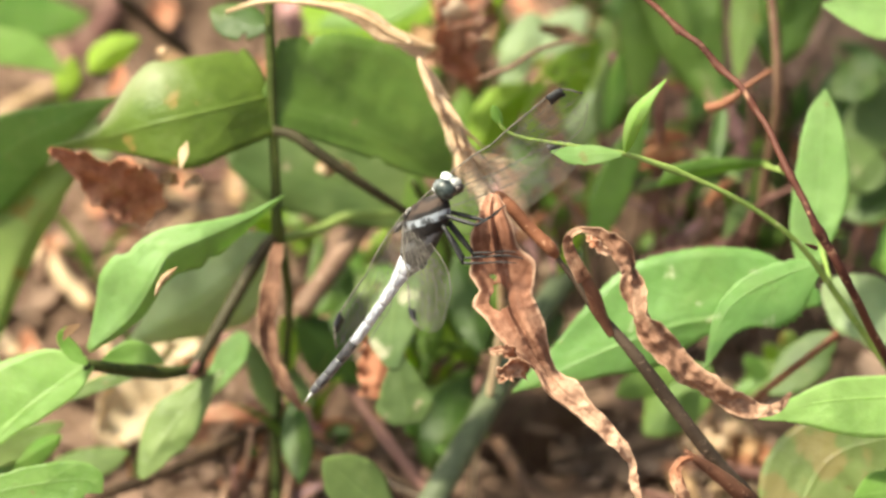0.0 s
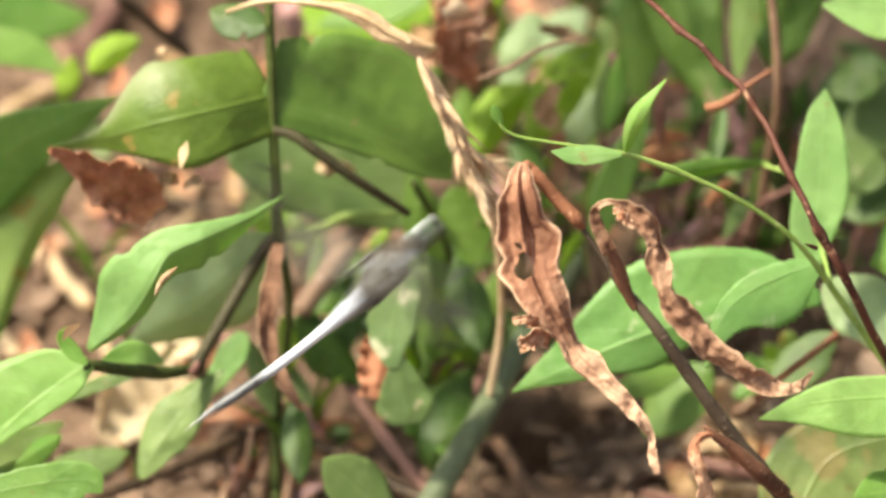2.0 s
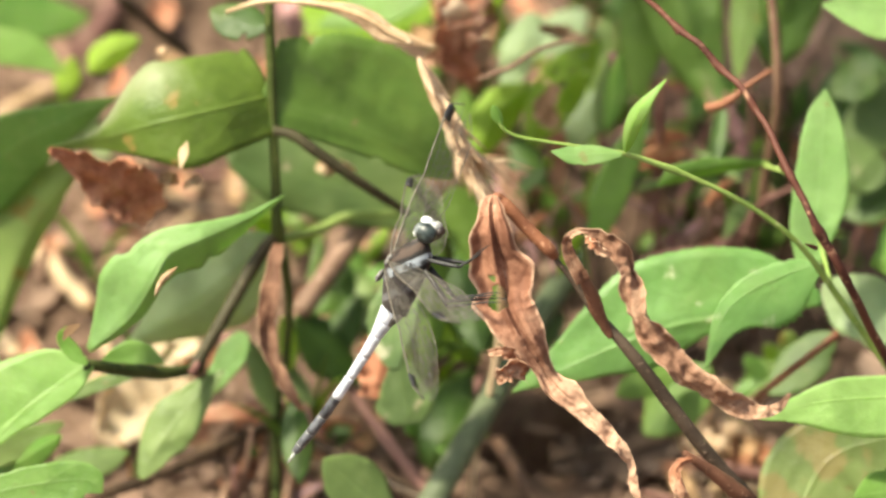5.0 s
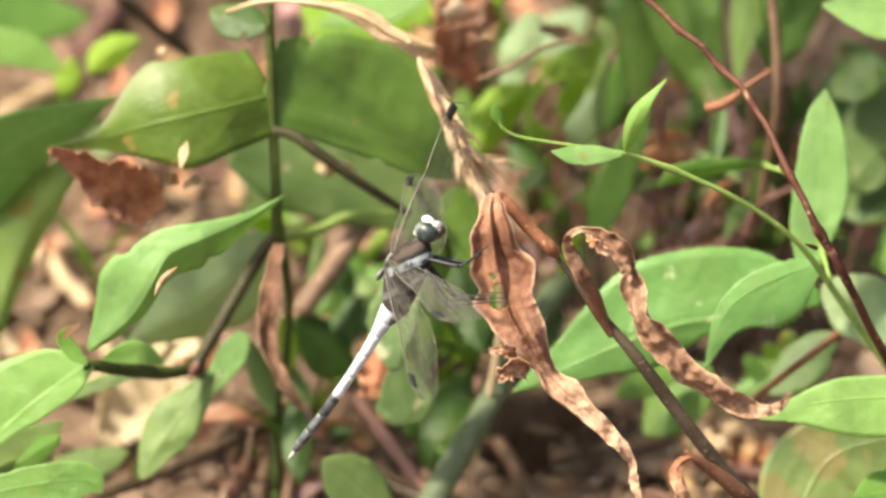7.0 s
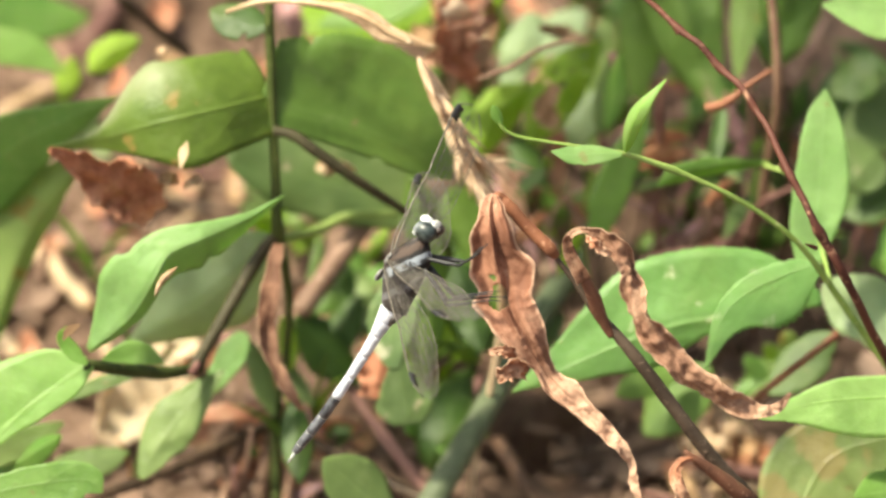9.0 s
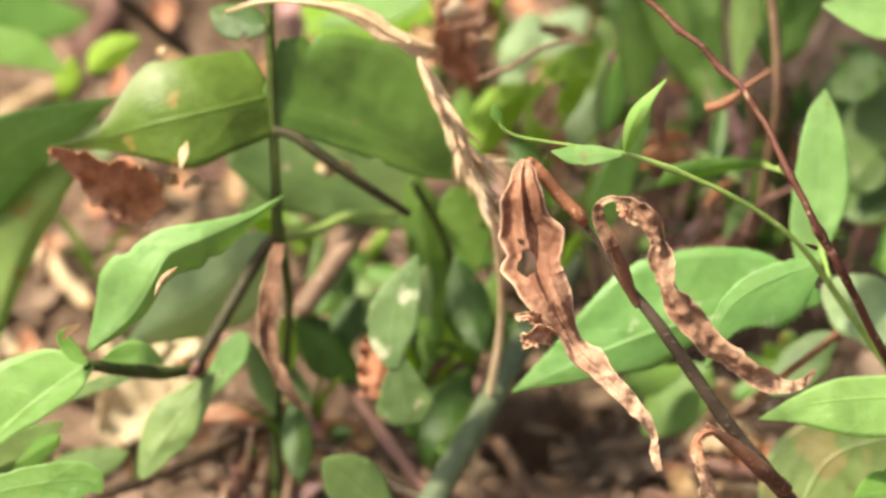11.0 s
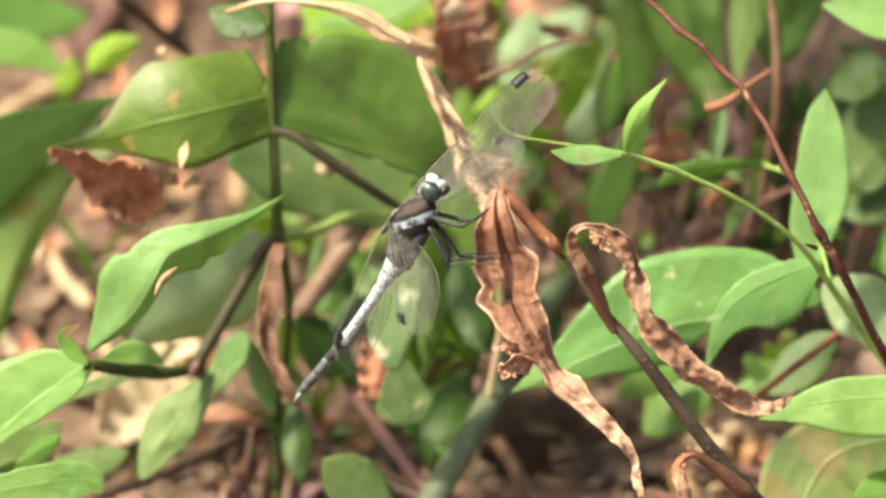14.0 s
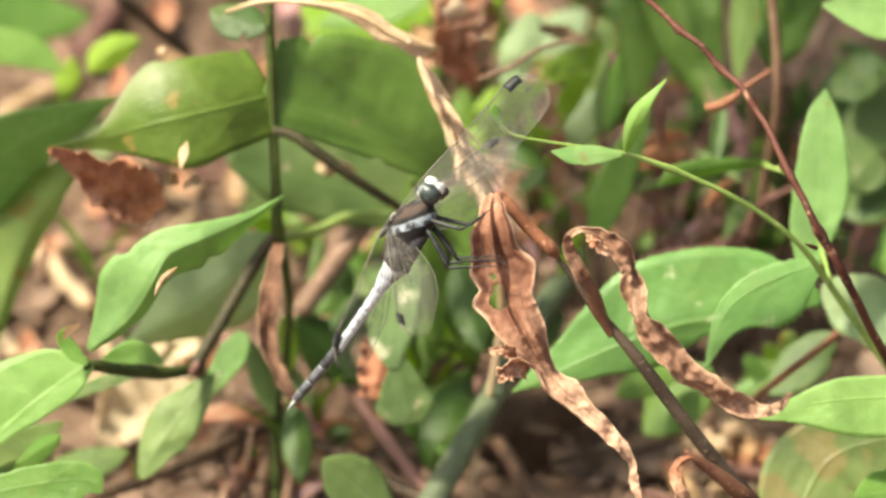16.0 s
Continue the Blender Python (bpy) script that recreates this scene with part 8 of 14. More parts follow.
leaf(seedling, (-82.7, 161.1, 20.5), (-79.6, 156.8, 19.9), (-76.5, 152.3, 19), (0.71, 0.66, 0.26), 3.3, 2.8, "grey", fold=13, wave=0.12, peak=0.39, full=1.92, rows=14, cols=3)
leaf(seedling, (-82.7, 161.1, 20.5), (-88, 153.6, 25.3), (-93.3, 145.6, 29.5), (0.2, -0.92, -0.34), 3.9, 3.0, "grey", fold=10, wave=0.12, peak=0.5, full=1.86, rows=14, cols=3)
leaf(seedling, (-82.7, 161.1, 20.5), (-87.2, 157, 27.8), (-91.6, 152.4, 34.7), (-0.44, -0.84, -0.32), 3.3, 3.7, "grey", fold=18, wave=0.12, peak=0.55, full=2.09, rows=14, cols=3)
leaf(seedling, (-82.7, 161.1, 20.5), (-81.7, 163.9, 23), (-80.6, 166.4, 25.3), (-0.95, 0.3, 0.12), 2.4, 3.1, "grey", fold=17, wave=0.12, peak=0.45, full=2.12, rows=14, cols=3)
seedling = plant("seedling", (-40.3, 149.1, 0), "small leafy weed among litter", "plant", "seedlings")
stem(seedling, "stem", [(-39.6, 135.1, 22.2), (-40, 142, 10.2), (-40.2, 146.8, 1.9)], [0.45, 0.52, 0.58], "purple", 10)
leaf(seedling, (-39.6, 135.1, 22.2), (-35.8, 129.9, 26), (-32.1, 124.5, 29.4), (0.14, 0.93, 0.34), 2.0, 2.8, "grey", fold=18, wave=0.12, peak=0.47, full=1.68, rows=14, cols=3)
leaf(seedling, (-39.6, 135.1, 22.2), (-35.7, 126.2, 25.7), (-31.8, 116.8, 28.7), (0.62, 0.73, 0.28), 2.8, 3.8, "grey", fold=12, wave=0.12, peak=0.41, full=1.91, rows=14, cols=3)
leaf(seedling, (-39.6, 135.1, 22.2), (-42.5, 126.2, 27), (-45.5, 116.8, 31.1), (0.54, -0.78, -0.3), 2.9, 2.1, "grey", fold=6, wave=0.12, peak=0.52, full=1.84, rows=14, cols=3)
leaf(seedling, (-39.6, 135.1, 22.2), (-42.4, 137.6, 24.2), (-45.2, 139.8, 25.9), (-0.68, -0.68, -0.27), 2.7, 3.4, "grey", fold=19, wave=0.12, peak=0.51, full=2.19, rows=14, cols=3)
leaf(seedling, (-39.6, 135.1, 22.2), (-39.8, 136.2, 27.1), (-40, 137.1, 31.8), (-1, -0.06, -0.03), 3.6, 2.8, "grey", fold=17, wave=0.12, peak=0.44, full=1.97, rows=14, cols=3)
seedling = plant("seedling", (72.5, 84.3, 0), "small green seedling with a few oval leaves", "plant", "seedlings")
stem(seedling, "stem", [(71.2, 71.1, 23.2), (70.7, 77.6, 10.6), (72.4, 82.1, 2)], [0.44, 0.5, 0.56], "olivestem", 10)
leaf(seedling, (71.2, 71.1, 23.2), (74.8, 68.7, 24.4), (78.4, 66.1, 25.4), (0.18, 0.92, 0.34), 2.7, 2.1, "green", fold=17, wave=0.12, peak=0.39, full=2.04, rows=14, cols=3)
leaf(seedling, (71.2, 71.1, 23.2), (67.4, 70.6, 21.2), (63.6, 70, 18.9), (0.41, -0.85, -0.32), 2.9, 2.3, "green", fold=8, wave=0.12, peak=0.46, full=1.79, rows=14, cols=3)
leaf(seedling, (71.2, 71.1, 23.2), (68.7, 72.1, 25.9), (66.3, 73, 28.4), (-0.69, -0.68, -0.26), 2.7, 2.0, "green", fold=12, wave=0.12, peak=0.49, full=1.54, rows=14, cols=3)
seedling = plant("seedling", (76.3, 97.3, 0), "low seedling with pointed leaves on soil", "plant", "seedlings")
stem(seedling, "stem", [(74.9, 81.2, 19.7), (76.4, 89.3, 9.2), (76.1, 95, 2)], [0.44, 0.5, 0.57], "olivestem", 10)
leaf(seedling, (74.9, 81.2, 19.7), (80.3, 76.6, 25.6), (85.6, 71.6, 31), (-0.16, 0.93, 0.34), 3.6, 4.5, "patchy", fold=11, wave=0.12, peak=0.43, full=2.09, rows=14, cols=3)
leaf(seedling, (74.9, 81.2, 19.7), (77.4, 74.2, 21.7), (79.8, 66.9, 23.2), (0.72, 0.64, 0.25), 2.4, 3.4, "patchy", fold=13, wave=0.12, peak=0.39, full=1.58, rows=14, cols=3)
leaf(seedling, (74.9, 81.2, 19.7), (70.7, 78.8, 19.2), (66.6, 76.3, 18.4), (0.41, -0.86, -0.32), 3.6, 2.9, "patchy", fold=17, wave=0.12, peak=0.42, full=1.68, rows=14, cols=3)
leaf(seedling, (74.9, 81.2, 19.7), (72.6, 78.9, 24.3), (70.4, 76.5, 28.6), (-0.62, -0.73, -0.28), 2.3, 1.6, "patchy", fold=17, wave=0.12, peak=0.47, full=2.18, rows=14, cols=3)
leaf(seedling, (74.9, 81.2, 19.7), (75.8, 76, 28.6), (76.6, 70.4, 36.9), (-0.88, 0.44, 0.18), 2.8, 2.0, "patchy", fold=17, wave=0.12, peak=0.54, full=2.0, rows=14, cols=3)

# grass tufts
tuft = plant("grass_tuft", (-6, 95.1, 0), "thin grass tuft rooted in the litter", "grass", "grass tufts")
leaf(tuft, (-5.5, 89.9, 4.6), (-2.6, 68.9, 35.3), (6.3, 81.9, 27), (-0.65, 0.71, 0.27), 0.9, 0.9, "deep", fold=24, peak=0.35, full=1.2, name="blade", rows=12, cols=2, nibble=0.3)
leaf(tuft, (-5.9, 89.9, 4.6), (-2.5, 72, 31), (6.6, 72.5, 31.8), (-0.53, 0.79, 0.3), 1.1, 0.9, "olive", fold=24, peak=0.35, full=1.2, name="blade", rows=12, cols=2, nibble=0.3)
leaf(tuft, (-6, 89.9, 4.6), (-6.8, 66.6, 36.7), (-10.7, 85.4, 22.8), (-0.89, -0.42, -0.17), 0.8, 0.9, "lime", fold=24, peak=0.35, full=1.2, name="blade", rows=12, cols=2, nibble=0.3)
leaf(tuft, (-5.4, 89.9, 4.6), (-3.8, 74.1, 30), (3.3, 69.9, 35.7), (-0.72, 0.65, 0.25), 0.9, 0.6, "olive", fold=24, peak=0.35, full=1.2, name="blade", rows=12, cols=2, nibble=0.3)
tuft = plant("grass_tuft", (-30.4, 68.7, 0), "thin grass tuft rooted in the litter", "grass", "grass tufts")
leaf(tuft, (-30.4, 63.5, 4.7), (-35.1, 50.4, 30.1), (-45.4, 42.8, 40.9), (-0.58, -0.76, -0.29), 0.9, 0.8, "deep", fold=24, peak=0.35, full=1.2, name="blade", rows=12, cols=2, nibble=0.3)
leaf(tuft, (-30.1, 63.5, 4.7), (-30.5, 48.2, 30.6), (-33.1, 44.3, 36.6), (-0.93, -0.34, -0.14), 0.7, 0.8, "olive", fold=24, peak=0.35, full=1.2, name="blade", rows=12, cols=2, nibble=0.3)
leaf(tuft, (-30.1, 63.5, 4.7), (-31.4, 52, 31.2), (-34.5, 44.2, 44.4), (-0.94, -0.32, -0.13), 0.9, 0.5, "lime", fold=24, peak=0.35, full=1.2, name="blade", rows=12, cols=2, nibble=0.3)
tuft = plant("grass_tuft", (-28.9, 81.7, 0), "small tuft of narrow green grass blades", "grass", "grass tufts")
leaf(tuft, (-28.2, 76.5, 4.7), (-29.4, 63.1, 29.2), (-32, 54.1, 40.3), (-0.92, -0.37, -0.15), 0.7, 0.8, "deep", fold=24, peak=0.35, full=1.2, name="blade", rows=12, cols=2, nibble=0.3)
leaf(tuft, (-28.8, 76.5, 4.7), (-27.1, 67.4, 28.5), (-24.4, 51.3, 48.4), (-0.97, 0.21, 0.09), 0.7, 0.5, "olive", fold=24, peak=0.35, full=1.2, name="blade", rows=12, cols=2, nibble=0.3)
leaf(tuft, (-28.9, 76.5, 4.7), (-26.4, 62.6, 28.9), (-21.2, 53.6, 39.2), (-0.81, 0.55, 0.22), 0.6, 1.0, "lime", fold=24, peak=0.35, full=1.2, name="blade", rows=12, cols=2, nibble=0.3)
tuft = plant("grass_tuft", (-2.9, 88.2, 0), "small tuft of narrow green grass blades", "grass", "grass tufts")
leaf(tuft, (-2.6, 82.9, 4.6), (-3.1, 74, 27.9), (-3.4, 56.7, 48.7), (-1, -0.05, -0.02), 1.0, 0.6, "deep", fold=24, peak=0.35, full=1.2, name="blade", rows=12, cols=2, nibble=0.3)
leaf(tuft, (-3, 82.9, 4.6), (-0.6, 65.1, 30.2), (7, 63.9, 31.6), (-0.55, 0.78, 0.3), 0.9, 1.0, "olive", fold=24, peak=0.35, full=1.2, name="blade", rows=12, cols=2, nibble=0.3)
leaf(tuft, (-3.1, 82.9, 4.6), (-1, 73.5, 25), (3.9, 51.3, 46.8), (-0.8, 0.55, 0.22), 0.6, 1.0, "lime", fold=24, peak=0.35, full=1.2, name="blade", rows=12, cols=2, nibble=0.3)
leaf(tuft, (-2.3, 82.9, 4.6), (-5.5, 74.7, 28.1), (-9.8, 56.7, 50.1), (-0.89, -0.42, -0.17), 0.6, 0.9, "olive", fold=24, peak=0.35, full=1.2, name="blade", rows=12, cols=2, nibble=0.3)
tuft = plant("grass_tuft", (-16.6, 111, 0), "thin grass tuft rooted in the litter", "grass", "grass tufts")
leaf(tuft, (-16.4, 105.7, 4.6), (-13.2, 91, 32.6), (-6.6, 90.5, 38.5), (-0.83, 0.52, 0.21), 1.0, 0.9, "deep", fold=24, peak=0.35, full=1.2, name="blade", rows=12, cols=2, nibble=0.3)
leaf(tuft, (-17.1, 105.7, 4.6), (-18.7, 86.7, 35), (-25.7, 96.8, 31), (-0.81, -0.54, -0.22), 0.8, 0.8, "olive", fold=24, peak=0.35, full=1.2, name="blade", rows=12, cols=2, nibble=0.3)
leaf(tuft, (-16, 105.7, 4.6), (-17.6, 82, 35.5), (-23.2, 99.3, 21.6), (-0.72, -0.65, -0.25), 1.0, 1.0, "lime", fold=24, peak=0.35, full=1.2, name="blade", rows=12, cols=2, nibble=0.3)
leaf(tuft, (-16.3, 105.7, 4.6), (-12.4, 81.1, 36.5), (-2.3, 101.5, 20.2), (-0.5, 0.81, 0.31), 1.1, 0.8, "olive", fold=24, peak=0.35, full=1.2, name="blade", rows=12, cols=2, nibble=0.3)
leaf(tuft, (-17, 105.7, 4.6), (-12, 83.6, 38.4), (-4.1, 104.6, 25.9), (-0.73, 0.64, 0.25), 0.5, 1.0, "green", fold=24, peak=0.35, full=1.2, name="blade", rows=12, cols=2, nibble=0.3)
tuft = plant("grass_tuft", (4.8, 126.9, 0), "small tuft of narrow green grass blades", "grass", "grass tufts")
leaf(tuft, (5, 121.5, 4.5), (6.4, 110.4, 25.7), (12.2, 91.8, 43.3), (-0.77, 0.59, 0.23), 1.0, 0.9, "deep", fold=24, peak=0.35, full=1.2, name="blade", rows=12, cols=2, nibble=0.3)
leaf(tuft, (4.1, 121.5, 4.5), (-0.4, 110.5, 26.1), (-11.8, 92.5, 43.8), (-0.52, -0.8, -0.3), 0.9, 0.7, "olive", fold=24, peak=0.35, full=1.2, name="blade", rows=12, cols=2, nibble=0.3)
leaf(tuft, (4.5, 121.5, 4.5), (4.2, 104.2, 30), (1.1, 102.3, 32.8), (-0.92, -0.35, -0.14), 0.8, 0.6, "lime", fold=24, peak=0.35, full=1.2, name="blade", rows=12, cols=2, nibble=0.3)
leaf(tuft, (4.3, 121.5, 4.5), (4, 97.7, 34.5), (-1.1, 113.6, 21.5), (-0.79, -0.57, -0.23), 0.8, 0.6, "olive", fold=24, peak=0.35, full=1.2, name="blade", rows=12, cols=2, nibble=0.3)
tuft = plant("grass_tuft", (5.1, 101.9, 0), "thin grass tuft rooted in the litter", "grass", "grass tufts")
leaf(tuft, (4.5, 96.6, 4.6), (2.8, 74.6, 37.3), (-3.6, 93.1, 25.5), (-0.83, -0.52, -0.21), 0.7, 0.7, "deep", fold=24, peak=0.35, full=1.2, name="blade", rows=12, cols=2, nibble=0.3)
leaf(tuft, (5.5, 96.6, 4.6), (3.8, 72.5, 37), (0.4, 93.1, 21.2), (-0.87, -0.45, -0.18), 0.8, 0.7, "olive", fold=24, peak=0.35, full=1.2, name="blade", rows=12, cols=2, nibble=0.3)
leaf(tuft, (4.7, 96.6, 4.6), (6.3, 73, 36.6), (10.5, 92.2, 22.1), (-0.84, 0.5, 0.2), 0.6, 1.0, "lime", fold=24, peak=0.35, full=1.2, name="blade", rows=12, cols=2, nibble=0.3)
leaf(tuft, (5.7, 96.6, 4.6), (2.5, 81.8, 28.3), (-4.3, 73.2, 37), (-0.62, -0.73, -0.28), 1.1, 0.7, "olive", fold=24, peak=0.35, full=1.2, name="blade", rows=12, cols=2, nibble=0.3)
tuft = plant("grass_tuft", (5.7, 141.9, 0), "small tuft of narrow green grass blades", "grass", "grass tufts")
leaf(tuft, (6.1, 136.5, 4.5), (5.6, 120, 34.3), (6.2, 125.7, 35.8), (-1, 0.01, 0.01), 1.0, 0.6, "deep", fold=24, peak=0.35, full=1.2, name="blade", rows=12, cols=2, nibble=0.3)
leaf(tuft, (5.3, 136.5, 4.5), (2.8, 126.3, 26.3), (-4.4, 107.6, 45.3), (-0.76, -0.61, -0.24), 0.8, 1.0, "olive", fold=24, peak=0.35, full=1.2, name="blade", rows=12, cols=2, nibble=0.3)
leaf(tuft, (6.2, 136.5, 4.5), (6.6, 121.6, 28.6), (11.2, 114, 36.9), (-0.87, 0.46, 0.18), 0.7, 0.9, "lime", fold=24, peak=0.35, full=1.2, name="blade", rows=12, cols=2, nibble=0.3)
leaf(tuft, (5.6, 136.5, 4.5), (9.6, 119.9, 33.7), (17.7, 124.7, 35.5), (-0.76, 0.61, 0.24), 0.6, 1.0, "olive", fold=24, peak=0.35, full=1.2, name="blade", rows=12, cols=2, nibble=0.3)
leaf(tuft, (5.1, 136.5, 4.5), (4.8, 113.9, 33.9), (-0.4, 127.2, 23.8), (-0.82, -0.54, -0.21), 0.7, 0.8, "green", fold=24, peak=0.35, full=1.2, name="blade", rows=12, cols=2, nibble=0.3)
tuft = plant("grass_tuft", (-25.3, 111.3, 0), "small tuft of narrow green grass blades", "grass", "grass tufts")
leaf(tuft, (-25.3, 106, 4.6), (-19.8, 84.4, 35.7), (-9.7, 99.3, 25.9), (-0.56, 0.78, 0.3), 1.1, 0.8, "deep", fold=24, peak=0.35, full=1.2, name="blade", rows=12, cols=2, nibble=0.3)
leaf(tuft, (-25.7, 106, 4.6), (-25.6, 92.3, 32.1), (-28.3, 89.6, 40.4), (-0.98, -0.21, -0.08), 0.7, 0.5, "olive", fold=24, peak=0.35, full=1.2, name="blade", rows=12, cols=2, nibble=0.3)
leaf(tuft, (-25.3, 106, 4.6), (-23.3, 83.5, 32.7), (-16.3, 93.7, 23.3), (-0.53, 0.79, 0.3), 1.0, 0.7, "lime", fold=24, peak=0.35, full=1.2, name="blade", rows=12, cols=2, nibble=0.3)
tuft = plant("grass_tuft", (47.7, 170, 0), "thin grass tuft rooted in the litter", "grass", "grass tufts")
leaf(tuft, (47.2, 164.6, 4.4), (45.7, 152.9, 25.2), (40.1, 134.2, 41.9), (-0.84, -0.5, -0.2), 0.7, 1.0, "lime", fold=24, peak=0.35, full=1.2, name="blade", rows=12, cols=2, nibble=0.3)
leaf(tuft, (47.9, 164.6, 4.4), (50.9, 144.1, 35.4), (61.6, 158, 28.9), (-0.67, 0.69, 0.27), 0.8, 1.0, "olive", fold=24, peak=0.35, full=1.2, name="blade", rows=12, cols=2, nibble=0.3)
leaf(tuft, (48, 164.6, 4.4), (47.1, 154.4, 24.7), (48.3, 132.5, 44.5), (-0.98, 0.19, 0.08), 0.7, 0.6, "deep", fold=24, peak=0.35, full=1.2, name="blade", rows=12, cols=2, nibble=0.3)
leaf(tuft, (47.6, 164.6, 4.4), (45.9, 143.3, 31.8), (43.2, 151.1, 26), (-0.9, -0.41, -0.17), 1.0, 0.9, "tan", fold=24, peak=0.35, full=1.2, name="blade", rows=12, cols=2, nibble=0.3)
leaf(tuft, (47.3, 164.6, 4.4), (49.8, 150.6, 29), (56.7, 142.5, 38.8), (-0.72, 0.65, 0.25), 0.7, 0.7, "lime", fold=24, peak=0.35, full=1.2, name="blade", rows=12, cols=2, nibble=0.3)
tuft = plant("grass_tuft", (12, 142.9, 0), "small tuft of narrow green grass blades", "grass", "grass tufts")
leaf(tuft, (12.3, 137.5, 4.5), (8.8, 122.8, 32.3), (3.4, 122.2, 38.7), (-0.86, -0.48, -0.19), 0.7, 0.6, "lime", fold=24, peak=0.35, full=1.2, name="blade", rows=12, cols=2, nibble=0.3)
leaf(tuft, (12.3, 137.5, 4.5), (13.4, 120.3, 34.6), (18.1, 127.5, 34.7), (-0.93, 0.35, 0.14), 1.0, 0.8, "olive", fold=24, peak=0.35, full=1.2, name="blade", rows=12, cols=2, nibble=0.3)
leaf(tuft, (12.3, 137.5, 4.5), (11.1, 115.4, 36.9), (10.8, 133.9, 26), (-0.99, -0.1, -0.04), 0.7, 0.7, "deep", fold=24, peak=0.35, full=1.2, name="blade", rows=12, cols=2, nibble=0.3)
tuft = plant("grass_tuft", (20.6, 156.5, 0), "small tuft of narrow green grass blades", "grass", "grass tufts")
leaf(tuft, (20.1, 151.1, 4.5), (23.2, 131.4, 36.9), (29.3, 147, 30.9), (-0.85, 0.48, 0.19), 1.0, 0.7, "lime", fold=24, peak=0.35, full=1.2, name="blade", rows=12, cols=2, nibble=0.3)
leaf(tuft, (20.3, 151.1, 4.5), (19.1, 135.6, 29.1), (14.8, 129.9, 36), (-0.89, -0.43, -0.17), 0.7, 0.8, "olive", fold=24, peak=0.35, full=1.2, name="blade", rows=12, cols=2, nibble=0.3)
leaf(tuft, (20.7, 151.1, 4.5), (20.1, 130.8, 31.8), (20.9, 137, 27.8), (-1, 0.07, 0.03), 1.0, 1.0, "deep", fold=24, peak=0.35, full=1.2, name="blade", rows=12, cols=2, nibble=0.3)
leaf(tuft, (20.1, 151.1, 4.5), (19.4, 137.6, 30.4), (16.9, 131.6, 40.5), (-0.98, -0.18, -0.07), 0.7, 0.6, "tan", fold=24, peak=0.35, full=1.2, name="blade", rows=12, cols=2, nibble=0.3)
tuft = plant("grass_tuft", (29.6, 188.2, 0), "thin grass tuft rooted in the litter", "grass", "grass tufts")
leaf(tuft, (29, 182.8, 4.4), (29.3, 162.3, 30.9), (31.4, 167.4, 27.3), (-0.93, 0.34, 0.14), 0.9, 1.1, "lime", fold=24, peak=0.35, full=1.2, name="blade", rows=12, cols=2, nibble=0.3)
leaf(tuft, (29.3, 182.8, 4.4), (30.7, 172.5, 24.4), (34.9, 150.1, 44.2), (-0.81, 0.54, 0.22), 0.6, 0.9, "olive", fold=24, peak=0.35, full=1.2, name="blade", rows=12, cols=2, nibble=0.3)
leaf(tuft, (29.8, 182.8, 4.4), (29, 171.6, 24.1), (29.7, 150, 42.4), (-0.99, 0.1, 0.04), 0.9, 0.8, "deep", fold=24, peak=0.35, full=1.2, name="blade", rows=12, cols=2, nibble=0.3)
tuft = plant("grass_tuft", (23.7, 154.9, 0), "thin grass tuft rooted in the litter", "grass", "grass tufts")
leaf(tuft, (24, 149.5, 4.5), (21, 137.5, 23.6), (12.9, 115.9, 41), (-0.5, -0.81, -0.31), 0.9, 0.9, "lime", fold=24, peak=0.35, full=1.2, name="blade", rows=12, cols=2, nibble=0.3)
leaf(tuft, (23.6, 149.5, 4.5), (19.9, 124.5, 35.5), (11, 144.5, 20), (-0.53, -0.79, -0.3), 0.8, 0.6, "olive", fold=24, peak=0.35, full=1.2, name="blade", rows=12, cols=2, nibble=0.3)
leaf(tuft, (23.1, 149.5, 4.5), (21.9, 135.3, 26.4), (15.3, 122.4, 37.7), (-0.71, -0.65, -0.26), 1.1, 0.7, "deep", fold=24, peak=0.35, full=1.2, name="blade", rows=12, cols=2, nibble=0.3)
leaf(tuft, (23.6, 149.5, 4.5), (26, 136.6, 30.4), (32, 129.7, 41.5), (-0.84, 0.51, 0.2), 0.6, 0.8, "tan", fold=24, peak=0.35, full=1.2, name="blade", rows=12, cols=2, nibble=0.3)
leaf(tuft, (24.1, 149.5, 4.5), (22.1, 136.8, 26.3), (18.7, 121.5, 40.5), (-0.88, -0.44, -0.18), 1.0, 0.6, "lime", fold=24, peak=0.35, full=1.2, name="blade", rows=12, cols=2, nibble=0.3)
tuft = plant("grass_tuft", (11.7, 186.2, 0), "thin grass tuft rooted in the litter", "grass", "grass tufts")
leaf(tuft, (11.4, 180.7, 4.4), (13, 162.5, 32.4), (17.2, 167.4, 32.2), (-0.89, 0.42, 0.17), 0.8, 0.5, "lime", fold=24, peak=0.35, full=1.2, name="blade", rows=12, cols=2, nibble=0.3)
leaf(tuft, (11.8, 180.7, 4.4), (10.6, 158.7, 33.5), (7.9, 171.1, 25.4), (-0.92, -0.35, -0.14), 0.7, 1.1, "olive", fold=24, peak=0.35, full=1.2, name="blade", rows=12, cols=2, nibble=0.3)
leaf(tuft, (12, 180.7, 4.4), (10.3, 168.6, 29.1), (8.2, 158.3, 42.4), (-0.97, -0.23, -0.09), 1.0, 0.8, "deep", fold=24, peak=0.35, full=1.2, name="blade", rows=12, cols=2, nibble=0.3)
